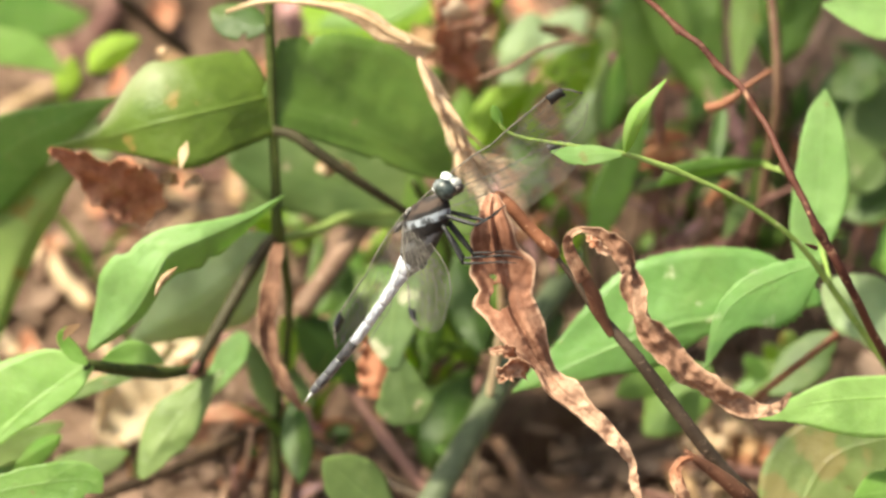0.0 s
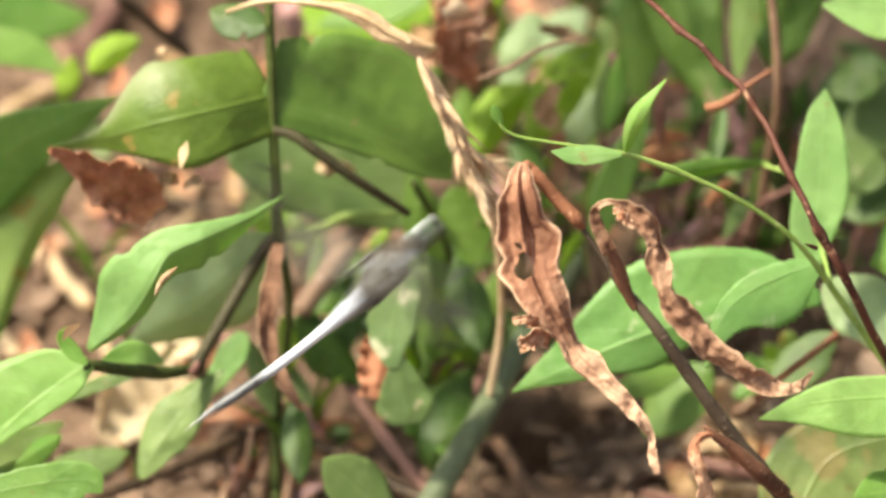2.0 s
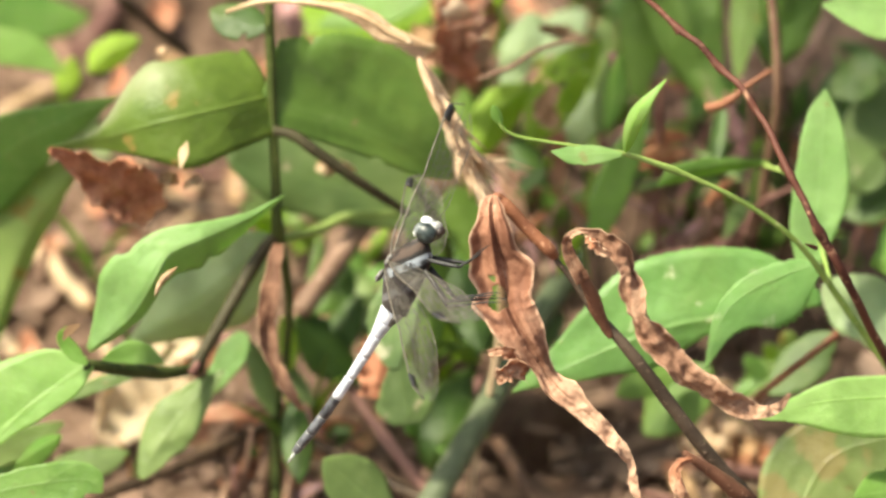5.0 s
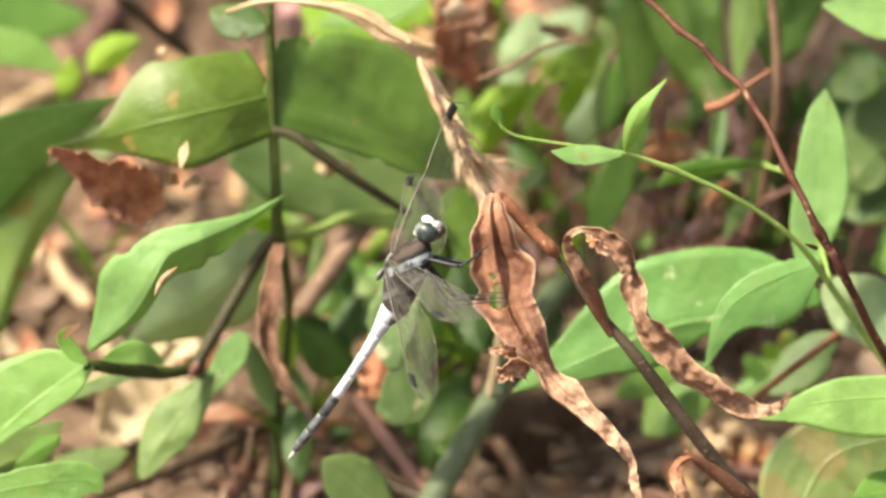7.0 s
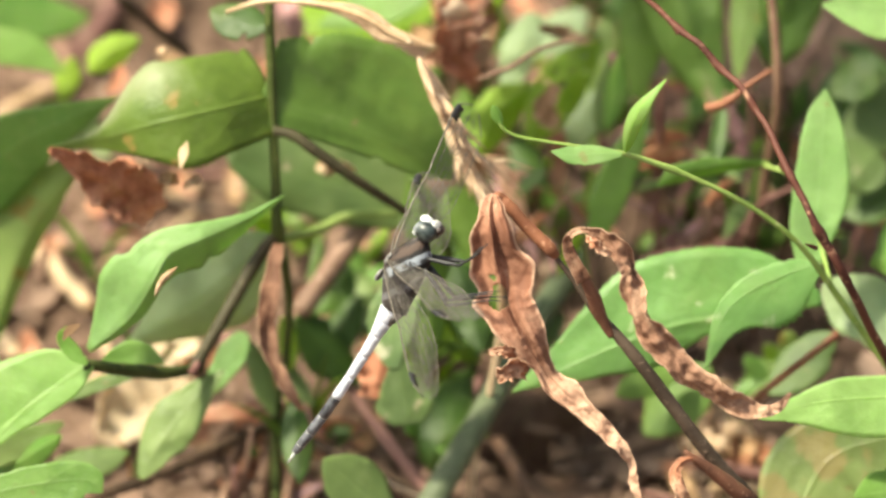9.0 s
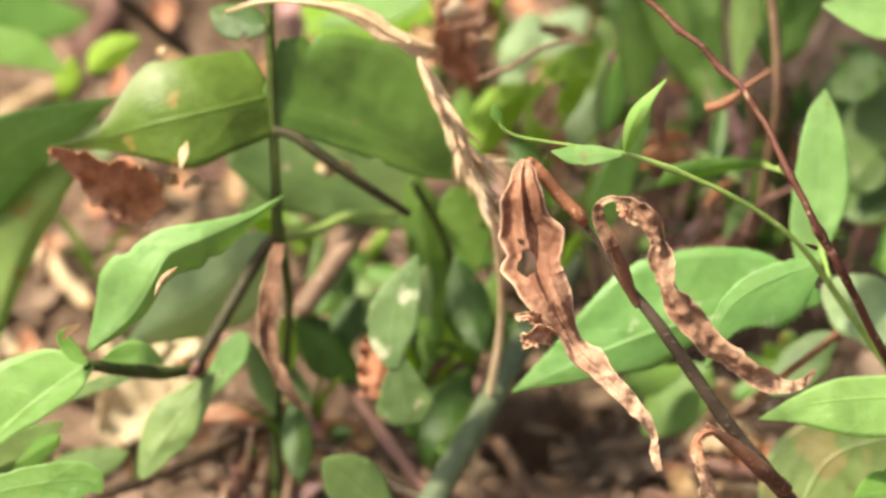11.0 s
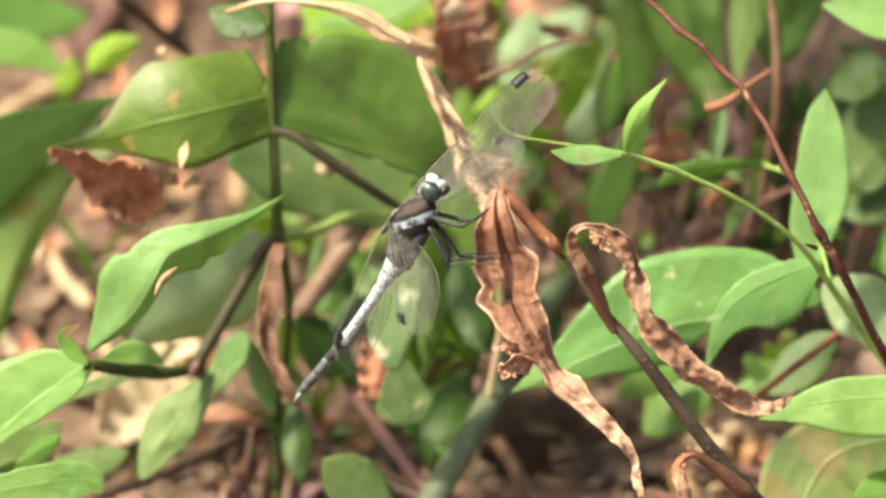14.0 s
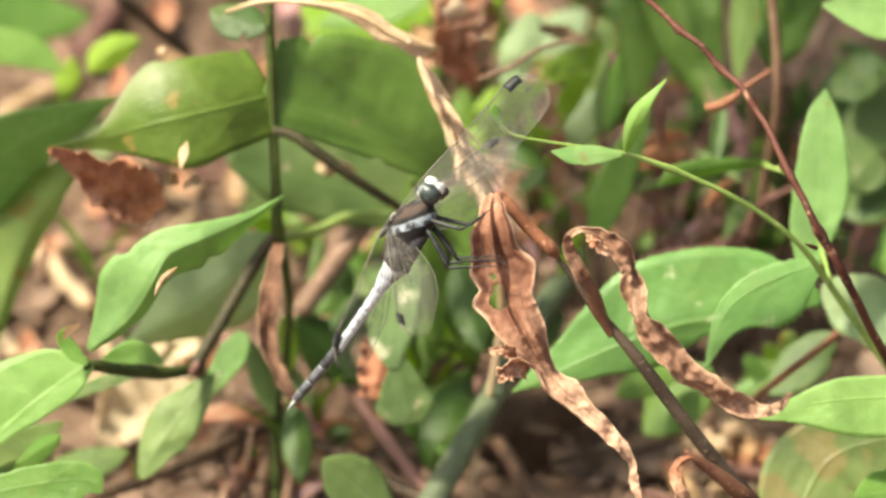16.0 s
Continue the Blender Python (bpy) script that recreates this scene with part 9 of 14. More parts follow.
leaf(tuft, (11.5, 180.7, 4.4), (7.8, 162.2, 31.5), (-1.4, 165.8, 31.2), (-0.62, -0.73, -0.28), 0.7, 0.8, "tan", fold=24, peak=0.35, full=1.2, name="blade", rows=12, cols=2, nibble=0.3)
tuft = plant("grass_tuft", (44.2, 186.4, 0), "small tuft of narrow green grass blades", "grass", "grass tufts")
leaf(tuft, (43.4, 181, 4.4), (41.7, 170.1, 24.5), (34.1, 148.8, 43.1), (-0.75, -0.62, -0.24), 0.9, 0.6, "lime", fold=24, peak=0.35, full=1.2, name="blade", rows=12, cols=2, nibble=0.3)
leaf(tuft, (44, 181, 4.4), (40.6, 171.3, 24.9), (32.6, 149, 45.4), (-0.73, -0.64, -0.25), 1.1, 0.8, "olive", fold=24, peak=0.35, full=1.2, name="blade", rows=12, cols=2, nibble=0.3)
leaf(tuft, (43.5, 181, 4.4), (43.2, 164.4, 33.7), (42.8, 169.5, 35.9), (-1, 0.02, 0.01), 1.0, 0.9, "deep", fold=24, peak=0.35, full=1.2, name="blade", rows=12, cols=2, nibble=0.3)
leaf(tuft, (43.9, 181, 4.4), (48.2, 167, 27.3), (58.6, 155.8, 38.3), (-0.5, 0.81, 0.31), 1.1, 1.1, "tan", fold=24, peak=0.35, full=1.2, name="blade", rows=12, cols=2, nibble=0.3)
leaf(tuft, (43.8, 181, 4.4), (47.7, 163.1, 32.8), (57.4, 168.3, 33), (-0.66, 0.7, 0.27), 0.9, 0.6, "lime", fold=24, peak=0.35, full=1.2, name="blade", rows=12, cols=2, nibble=0.3)
tuft = plant("grass_tuft", (20.1, 174.8, 0), "small tuft of narrow green grass blades", "grass", "grass tufts")
leaf(tuft, (20.2, 169.4, 4.4), (23.9, 151.3, 32), (33.7, 155.1, 32.3), (-0.62, 0.73, 0.28), 0.9, 0.7, "lime", fold=24, peak=0.35, full=1.2, name="blade", rows=12, cols=2, nibble=0.3)
leaf(tuft, (20.4, 169.4, 4.4), (19.6, 154.2, 30.9), (20.1, 151.7, 37.2), (-1, 0.02, 0.01), 1.0, 0.8, "olive", fold=24, peak=0.35, full=1.2, name="blade", rows=12, cols=2, nibble=0.3)
leaf(tuft, (20.4, 169.4, 4.4), (17.6, 149.9, 33.5), (12.8, 158.6, 30), (-0.85, -0.49, -0.2), 1.0, 1.0, "deep", fold=24, peak=0.35, full=1.2, name="blade", rows=12, cols=2, nibble=0.3)
tuft = plant("grass_tuft", (83.8, 138.5, 0), "small tuft of narrow green grass blades", "grass", "grass tufts")
leaf(tuft, (83.2, 133.2, 4.5), (82.5, 118.7, 29.6), (83.7, 112.3, 38.1), (-0.97, 0.23, 0.09), 0.8, 1.0, "deep", fold=24, peak=0.35, full=1.2, name="blade", rows=12, cols=2, nibble=0.3)
leaf(tuft, (83.6, 133.2, 4.5), (80.5, 125.7, 26.7), (75.5, 104, 50.7), (-0.95, -0.3, -0.12), 1.0, 0.8, "dark", fold=24, peak=0.35, full=1.2, name="blade", rows=12, cols=2, nibble=0.3)
leaf(tuft, (83.2, 133.2, 4.5), (81.4, 118.4, 27.8), (78.1, 109, 37), (-0.95, -0.29, -0.12), 0.6, 0.8, "tan", fold=24, peak=0.35, full=1.2, name="blade", rows=12, cols=2, nibble=0.3)
leaf(tuft, (83.7, 133.2, 4.5), (82.2, 122, 24), (82.6, 100.2, 42.7), (-0.97, 0.24, 0.1), 0.7, 0.6, "olive", fold=24, peak=0.35, full=1.2, name="blade", rows=12, cols=2, nibble=0.3)
leaf(tuft, (83.2, 133.2, 4.5), (83.6, 118.1, 25.8), (90.3, 105.2, 35.9), (-0.48, 0.82, 0.31), 0.8, 1.1, "deep", fold=24, peak=0.35, full=1.2, name="blade", rows=12, cols=2, nibble=0.3)
tuft = plant("grass_tuft", (81.2, 186.1, 0), "thin grass tuft rooted in the litter", "grass", "grass tufts")
leaf(tuft, (81.3, 180.7, 4.4), (79.8, 169.6, 23.3), (81.7, 146.2, 42.3), (-0.9, 0.4, 0.16), 1.0, 0.7, "deep", fold=24, peak=0.35, full=1.2, name="blade", rows=12, cols=2, nibble=0.3)
leaf(tuft, (80.4, 180.7, 4.4), (78.6, 168.1, 23.6), (70.3, 147.4, 39.6), (-0.62, -0.73, -0.28), 0.6, 0.7, "dark", fold=24, peak=0.35, full=1.2, name="blade", rows=12, cols=2, nibble=0.3)
leaf(tuft, (80.2, 180.7, 4.4), (79.9, 160.2, 31.2), (84.5, 165.9, 27.5), (-0.8, 0.56, 0.22), 1.0, 0.6, "tan", fold=24, peak=0.35, full=1.2, name="blade", rows=12, cols=2, nibble=0.3)
leaf(tuft, (81, 180.7, 4.4), (78.8, 156.4, 35.1), (82.2, 175.2, 21.7), (-0.97, 0.21, 0.08), 0.6, 0.9, "olive", fold=24, peak=0.35, full=1.2, name="blade", rows=12, cols=2, nibble=0.3)
leaf(tuft, (81, 180.7, 4.4), (81.6, 163.6, 33.3), (88.1, 168.8, 34.7), (-0.85, 0.48, 0.19), 0.9, 0.9, "deep", fold=24, peak=0.35, full=1.2, name="blade", rows=12, cols=2, nibble=0.3)
tuft = plant("grass_tuft", (77.6, 173.5, 0), "thin grass tuft rooted in the litter", "grass", "grass tufts")
leaf(tuft, (77.1, 168.1, 4.4), (75.2, 156.8, 29.6), (72.7, 146.1, 44.1), (-0.99, -0.13, -0.05), 0.7, 0.8, "deep", fold=24, peak=0.35, full=1.2, name="blade", rows=12, cols=2, nibble=0.3)
leaf(tuft, (76.7, 168.1, 4.4), (77.1, 150.9, 31.1), (80.4, 151.5, 33.7), (-0.89, 0.42, 0.17), 0.8, 0.9, "dark", fold=24, peak=0.35, full=1.2, name="blade", rows=12, cols=2, nibble=0.3)
leaf(tuft, (77.8, 168.1, 4.4), (73.8, 156.6, 30.3), (69.7, 147.7, 44.1), (-0.94, -0.32, -0.13), 0.7, 0.8, "tan", fold=24, peak=0.35, full=1.2, name="blade", rows=12, cols=2, nibble=0.3)
tuft = plant("grass_tuft", (64.8, 154.8, 0), "small tuft of narrow green grass blades", "grass", "grass tufts")
leaf(tuft, (63.9, 149.5, 4.5), (60.5, 129.1, 31.1), (51.4, 134, 27.4), (-0.52, -0.8, -0.3), 0.7, 1.0, "deep", fold=24, peak=0.35, full=1.2, name="blade", rows=12, cols=2, nibble=0.3)
leaf(tuft, (64.2, 149.5, 4.5), (65.6, 129.6, 31.6), (73.9, 134.7, 28.6), (-0.59, 0.75, 0.29), 1.1, 1.0, "dark", fold=24, peak=0.35, full=1.2, name="blade", rows=12, cols=2, nibble=0.3)
leaf(tuft, (63.9, 149.5, 4.5), (58.6, 136.8, 29.2), (47.7, 127.3, 41.5), (-0.66, -0.7, -0.27), 0.7, 0.6, "tan", fold=24, peak=0.35, full=1.2, name="blade", rows=12, cols=2, nibble=0.3)
leaf(tuft, (64.2, 149.5, 4.5), (62.8, 134.5, 27.4), (59.1, 124.6, 36.4), (-0.92, -0.37, -0.15), 1.0, 0.6, "olive", fold=24, peak=0.35, full=1.2, name="blade", rows=12, cols=2, nibble=0.3)
tuft = plant("grass_tuft", (84.8, 157.9, 0), "small tuft of narrow green grass blades", "grass", "grass tufts")
leaf(tuft, (84.7, 152.5, 4.5), (78, 141.1, 28.3), (67.6, 127.9, 43.6), (-0.66, -0.7, -0.27), 0.8, 0.6, "deep", fold=24, peak=0.35, full=1.2, name="blade", rows=12, cols=2, nibble=0.3)
leaf(tuft, (84.7, 152.5, 4.5), (84.2, 141.4, 29.2), (86.5, 129.6, 44.4), (-0.96, 0.27, 0.11), 0.9, 0.5, "dark", fold=24, peak=0.35, full=1.2, name="blade", rows=12, cols=2, nibble=0.3)
leaf(tuft, (84.2, 152.5, 4.5), (88.8, 140.7, 27.4), (98.7, 126.4, 42.5), (-0.54, 0.79, 0.3), 1.1, 0.8, "tan", fold=24, peak=0.35, full=1.2, name="blade", rows=12, cols=2, nibble=0.3)
leaf(tuft, (84.8, 152.5, 4.5), (82.9, 134.5, 31.7), (85.3, 137.3, 32.3), (-0.98, 0.21, 0.08), 0.9, 1.0, "olive", fold=24, peak=0.35, full=1.2, name="blade", rows=12, cols=2, nibble=0.3)
tuft = plant("grass_tuft", (64.9, 141.7, 0), "small tuft of narrow green grass blades", "grass", "grass tufts")
leaf(tuft, (64.4, 136.3, 4.5), (66, 116.7, 33.7), (73.9, 125.6, 29.5), (-0.71, 0.65, 0.26), 0.7, 0.7, "deep", fold=24, peak=0.35, full=1.2, name="blade", rows=12, cols=2, nibble=0.3)
leaf(tuft, (64.2, 136.3, 4.5), (62.8, 121.5, 29.8), (60.4, 116, 37.6), (-0.98, -0.17, -0.07), 0.6, 0.6, "dark", fold=24, peak=0.35, full=1.2, name="blade", rows=12, cols=2, nibble=0.3)
leaf(tuft, (64.3, 136.3, 4.5), (65.9, 114.3, 34.1), (74.9, 127.2, 25.1), (-0.6, 0.75, 0.29), 1.0, 0.9, "tan", fold=24, peak=0.35, full=1.2, name="blade", rows=12, cols=2, nibble=0.3)
leaf(tuft, (64.2, 136.3, 4.5), (64.9, 120.1, 26.9), (71.6, 111, 33.9), (-0.51, 0.81, 0.31), 0.7, 1.0, "olive", fold=24, peak=0.35, full=1.2, name="blade", rows=12, cols=2, nibble=0.3)
leaf(tuft, (64.9, 136.3, 4.5), (64, 123.1, 28.3), (66.1, 112.4, 40), (-0.96, 0.26, 0.11), 0.7, 0.7, "deep", fold=24, peak=0.35, full=1.2, name="blade", rows=12, cols=2, nibble=0.3)
tuft = plant("grass_tuft", (-64.7, 98.5, 0), "small tuft of narrow green grass blades", "grass", "grass tufts")
leaf(tuft, (-64.3, 93.2, 4.6), (-61.5, 76.7, 28.5), (-54.1, 70.6, 33.7), (-0.59, 0.76, 0.29), 0.6, 0.7, "olive", fold=24, peak=0.35, full=1.2, name="blade", rows=12, cols=2, nibble=0.3)
leaf(tuft, (-64.2, 93.2, 4.6), (-68.5, 83.5, 27.7), (-76.7, 66.9, 46.9), (-0.65, -0.71, -0.28), 0.8, 0.6, "green", fold=24, peak=0.35, full=1.2, name="blade", rows=12, cols=2, nibble=0.3)
leaf(tuft, (-64.4, 93.2, 4.6), (-61.1, 81.5, 26.5), (-54, 65.2, 42.6), (-0.74, 0.63, 0.25), 0.6, 0.7, "tan", fold=24, peak=0.35, full=1.2, name="blade", rows=12, cols=2, nibble=0.3)
tuft = plant("grass_tuft", (-79.8, 130.9, 0), "small tuft of narrow green grass blades", "grass", "grass tufts")
leaf(tuft, (-79.9, 125.6, 4.5), (-79.8, 108.9, 28.7), (-87.6, 103.7, 33.6), (-0.59, -0.76, -0.29), 0.7, 0.7, "olive", fold=24, peak=0.35, full=1.2, name="blade", rows=12, cols=2, nibble=0.3)
leaf(tuft, (-78.9, 125.6, 4.5), (-81.7, 116.1, 28.1), (-86.8, 99.9, 47.3), (-0.8, -0.56, -0.22), 1.0, 0.8, "green", fold=24, peak=0.35, full=1.2, name="blade", rows=12, cols=2, nibble=0.3)
leaf(tuft, (-79, 125.6, 4.5), (-77.4, 112.1, 24.8), (-69.9, 94.9, 38.6), (-0.64, 0.72, 0.28), 0.6, 0.8, "tan", fold=24, peak=0.35, full=1.2, name="blade", rows=12, cols=2, nibble=0.3)
leaf(tuft, (-78.9, 125.6, 4.5), (-74.9, 102.1, 37.6), (-69.8, 123.8, 23.4), (-0.81, 0.54, 0.22), 0.6, 0.8, "olive", fold=24, peak=0.35, full=1.2, name="blade", rows=12, cols=2, nibble=0.3)
tuft = plant("grass_tuft", (-68.2, 61.8, 0), "thin grass tuft rooted in the litter", "grass", "grass tufts")
leaf(tuft, (-67.3, 56.6, 4.7), (-66.3, 42.7, 27.2), (-61.7, 30.5, 38.4), (-0.88, 0.44, 0.18), 1.0, 1.0, "olive", fold=24, peak=0.35, full=1.2, name="blade", rows=12, cols=2, nibble=0.3)
leaf(tuft, (-68.1, 56.6, 4.7), (-64, 45.6, 28.9), (-57.6, 32.9, 44.7), (-0.83, 0.52, 0.21), 0.7, 0.6, "green", fold=24, peak=0.35, full=1.2, name="blade", rows=12, cols=2, nibble=0.3)
leaf(tuft, (-68.4, 56.6, 4.7), (-66.8, 35.2, 36), (-71.7, 49.5, 25.7), (-0.91, -0.38, -0.15), 0.6, 0.6, "tan", fold=24, peak=0.35, full=1.2, name="blade", rows=12, cols=2, nibble=0.3)
tuft = plant("grass_tuft", (-95.3, 82, 0), "thin grass tuft rooted in the litter", "grass", "grass tufts")
leaf(tuft, (-95.2, 76.8, 4.7), (-93.6, 66.5, 26.5), (-93.5, 48.2, 45.7), (-0.99, -0.16, -0.06), 0.5, 0.6, "olive", fold=24, peak=0.35, full=1.2, name="blade", rows=12, cols=2, nibble=0.3)
leaf(tuft, (-94.4, 76.8, 4.7), (-95.4, 67.5, 29), (-97.3, 52.6, 48.3), (-0.92, -0.36, -0.15), 0.6, 0.6, "green", fold=24, peak=0.35, full=1.2, name="blade", rows=12, cols=2, nibble=0.3)
leaf(tuft, (-94.6, 76.8, 4.7), (-89.2, 64.9, 30.5), (-80.3, 56.4, 43.6), (-0.77, 0.6, 0.24), 0.6, 0.8, "tan", fold=24, peak=0.35, full=1.2, name="blade", rows=12, cols=2, nibble=0.3)
leaf(tuft, (-94.5, 76.8, 4.7), (-91.8, 61.4, 33.2), (-88.9, 62.7, 37.4), (-0.97, 0.22, 0.09), 0.5, 0.7, "olive", fold=24, peak=0.35, full=1.2, name="blade", rows=12, cols=2, nibble=0.3)
leaf(tuft, (-95, 76.8, 4.7), (-88.7, 64.5, 28.4), (-78.3, 52.5, 42.1), (-0.61, 0.74, 0.29), 0.9, 0.7, "green", fold=24, peak=0.35, full=1.2, name="blade", rows=12, cols=2, nibble=0.3)

bit = plant("dead_leaf", (2.6, 174.2, 0), "large crumpled orange-brown dead leaf caught among stalks", "dead leaf", "litter on the soil")
ribbon(bit, "blade", [(6.3, 116.9, 95.9), (2.7, 107, 95.1), (2.6, 104.2, 88.7), (7.1, 103.4, 79.9)], [4.9, 5.6, 4.9, 1.5], [10, 0, -15, 10], "coral", curl=0.5, crease=0.35, crumple=0.9, fray=0.4, seed=91.0, rows=40, cols=7)
bit = plant("dead_leaf", (22.3, 172.2, 0), "torn tan dead leaf caught in a leaf", "dead leaf", "litter on the soil")
ribbon(bit, "blade", [(24.8, 105.8, 78.1), (22.3, 102.2, 73.8), (24.8, 99.8, 71)], [1.2, 3.2, 1.5], [0, 10, 0], "tan", curl=0.5, crease=0.35, crumple=0.9, fray=0.4, seed=92.0, rows=40, cols=7)
# more dead leaves and stalks strewn about
bit = plant("dead_leaf", (-57.7, 88.5, 0), "crumpled brown dead leaf on soil", "dead leaf", "litter on the soil")
ribbon(bit, "blade", [(-59.3, 77.6, 2.7), (-57.3, 82.6, 5.2), (-55.7, 93.6, 2.6)], [1.3, 3.7, 1.0], [-15, -17, -20], "tan", curl=0.52, crease=0.2, seed=78.3, rows=14, cols=3)
bit = plant("dead_leaf", (-17.9, 145, 0), "broken tan dead leaf on soil", "dead leaf", "litter on the soil")
ribbon(bit, "blade", [(-17.9, 149.8, 2.6), (-17.8, 140.7, 3.6), (-17.7, 134.3, 2.6)], [1.7, 3.6, 0.5], [21, -16, -23], "brown", curl=0.67, crease=0.2, seed=12.3, rows=14, cols=3)
bit = plant("dead_leaf", (-79.5, 158.4, 0), "small curled brown dead leaf on soil", "dead leaf", "litter on the soil")
ribbon(bit, "blade", [(-80.6, 160.3, 2.5), (-79, 151.3, 5.9), (-78, 150.3, 2.6)], [1.1, 4.0, 0.8], [13, 20, -14], "coral", curl=0.86, crease=0.2, seed=62.5, rows=14, cols=3)
bit = plant("dead_leaf", (38.4, 197.9, 0), "small curled brown dead leaf on soil", "dead leaf", "litter on the soil")
ribbon(bit, "blade", [(40, 200.7, 2.5), (38.2, 190.4, 6), (36.6, 188.9, 2.5)], [1.1, 2.7, 1.0], [7, -20, 36], "russet", curl=0.72, crease=0.2, seed=6.9, rows=14, cols=3)
bit = plant("dead_leaf", (66.7, 72.9, 0), "broken tan dead leaf on soil", "dead leaf", "litter on the soil")
ribbon(bit, "blade", [(67.7, 65.7, 2.7), (66.3, 66.8, 5.5), (65.3, 74.2, 2.7)], [0.9, 3.9, 0.4], [17, 2, 11], "tan", curl=0.63, crease=0.2, seed=38.3, rows=14, cols=3)
bit = plant("dead_leaf", (68.1, 144.8, 0), "crumpled brown dead leaf on soil", "dead leaf", "litter on the soil")
ribbon(bit, "blade", [(74.2, 143.9, 2.6), (67.6, 137.3, 6.2), (61.5, 139.5, 2.6)], [1.0, 3.5, 1.1], [30, 9, 4], "brown", curl=0.51, crease=0.2, seed=47.7, rows=14, cols=3)
bit = plant("dead_leaf", (-49, 168.3, 0), "broken tan dead leaf on soil", "dead leaf", "litter on the soil")
ribbon(bit, "blade", [(-48.5, 157, 2.5), (-48.8, 165.1, 2.7), (-49.1, 173.6, 2.5)], [1.7, 2.2, 0.7], [9, 3, -22], "tan", curl=0.47, crease=0.2, seed=63.5, rows=14, cols=3)
bit = plant("dead_leaf", (-33.4, 87.4, 0), "crumpled brown dead leaf on soil", "dead leaf", "litter on the soil")
ribbon(bit, "blade", [(-31.1, 91.6, 2.6), (-33.3, 83.8, 3.2), (-35.4, 77.3, 2.7)], [1.4, 4.0, 0.5], [-27, -15, 36], "brown", curl=0.85, crease=0.2, seed=3.8, rows=14, cols=3)
bit = plant("dead_leaf", (-43.6, 205.4, 0), "small curled brown dead leaf on soil", "dead leaf", "litter on the soil")
ribbon(bit, "blade", [(-43.7, 210.1, 2.5), (-43.5, 202, 2.7), (-43.3, 194.4, 2.5)], [1.7, 2.1, 0.8], [23, -7, -24], "russet", curl=0.64, crease=0.2, seed=12.8, rows=14, cols=3)
bit = plant("dead_leaf", (35.8, 218.9, 0), "small curled brown dead leaf on soil", "dead leaf", "litter on the soil")
ribbon(bit, "blade", [(33.2, 221.3, 2.5), (35.6, 211.7, 5.6), (38.1, 210.2, 2.5)], [1.1, 3.0, 1.2], [24, -10, 26], "brown", curl=0.88, crease=0.2, seed=62.3, rows=14, cols=3)
bit = plant("dead_leaf", (64.9, 73.7, 0), "small curled brown dead leaf on soil", "dead leaf", "litter on the soil")
ribbon(bit, "blade", [(71.8, 72.2, 2.7), (64.6, 69, 4.2), (57.7, 69.2, 2.7)], [1.7, 3.9, 0.9], [1, 1, -17], "tan", curl=0.6, crease=0.2, seed=46.9, rows=14, cols=3)
bit = plant("dead_leaf", (78.2, 165.7, 0), "broken tan dead leaf on soil", "dead leaf", "litter on the soil")
ribbon(bit, "blade", [(71.6, 165.8, 2.5), (77.7, 159.4, 5.2), (84.2, 159.4, 2.5)], [1.4, 3.6, 0.7], [15, -3, 22], "tan", curl=0.76, crease=0.2, seed=62.5, rows=14, cols=3)
bit = plant("dead_leaf", (-79.9, 64.3, 0), "small curled brown dead leaf on soil", "dead leaf", "litter on the soil")
ribbon(bit, "blade", [(-76.1, 56.2, 2.7), (-79.5, 59.2, 4.6), (-83.3, 66.5, 2.7)], [1.5, 2.6, 0.6], [-12, 12, 5], "tan", curl=0.46, crease=0.2, seed=31.8, rows=14, cols=3)
bit = plant("dead_leaf", (14, 114.4, 0), "crumpled brown dead leaf on soil", "dead leaf", "litter on the soil")
ribbon(bit, "blade", [(10.3, 109.1, 2.6), (13.9, 109.3, 4.4), (17.5, 113.5, 2.6)], [1.2, 2.7, 0.5], [-20, -8, 6], "brown", curl=0.47, crease=0.2, seed=8.0, rows=14, cols=3)
bit = plant("dead_leaf", (-47, 198.7, 0), "crumpled brown dead leaf on soil", "dead leaf", "litter on the soil")
ribbon(bit, "blade", [(-41, 189.4, 2.5), (-46.8, 192.5, 5), (-52.8, 201.9, 2.5)], [1.2, 3.3, 1.0], [10, -3, -37], "coral", curl=0.4, crease=0.2, seed=40.3, rows=14, cols=3)
bit = plant("dead_leaf", (25.2, 227.5, 0), "small curled brown dead leaf on soil", "dead leaf", "litter on the soil")
ribbon(bit, "blade", [(27.5, 217.1, 2.5), (25, 219.7, 6.1), (22.6, 231.7, 2.4)], [1.7, 2.4, 1.1], [-23, 0, -17], "brown", curl=0.42, crease=0.2, seed=4.2, rows=14, cols=3)
bit = plant("dead_leaf", (71.9, 71.1, 0), "small curled brown dead leaf on soil", "dead leaf", "litter on the soil")
ribbon(bit, "blade", [(75.9, 64, 2.7), (71.4, 64.9, 5.6), (67.4, 72.3, 2.7)], [1.2, 2.7, 1.1], [24, 6, -26], "russet", curl=0.8, crease=0.2, seed=34.3, rows=14, cols=3)
bit = plant("dead_leaf", (50.2, 158.8, 0), "broken tan dead leaf on soil", "dead leaf", "litter on the soil")
ribbon(bit, "blade", [(45.3, 159.6, 2.5), (49.8, 151.3, 6.2), (54.8, 151.8, 2.6)], [1.1, 2.7, 0.5], [-4, 16, 28], "tan", curl=0.58, crease=0.2, seed=15.0, rows=14, cols=3)
bit = plant("dead_leaf", (-76.1, 121, 0), "small curled brown dead leaf on soil", "dead leaf", "litter on the soil")
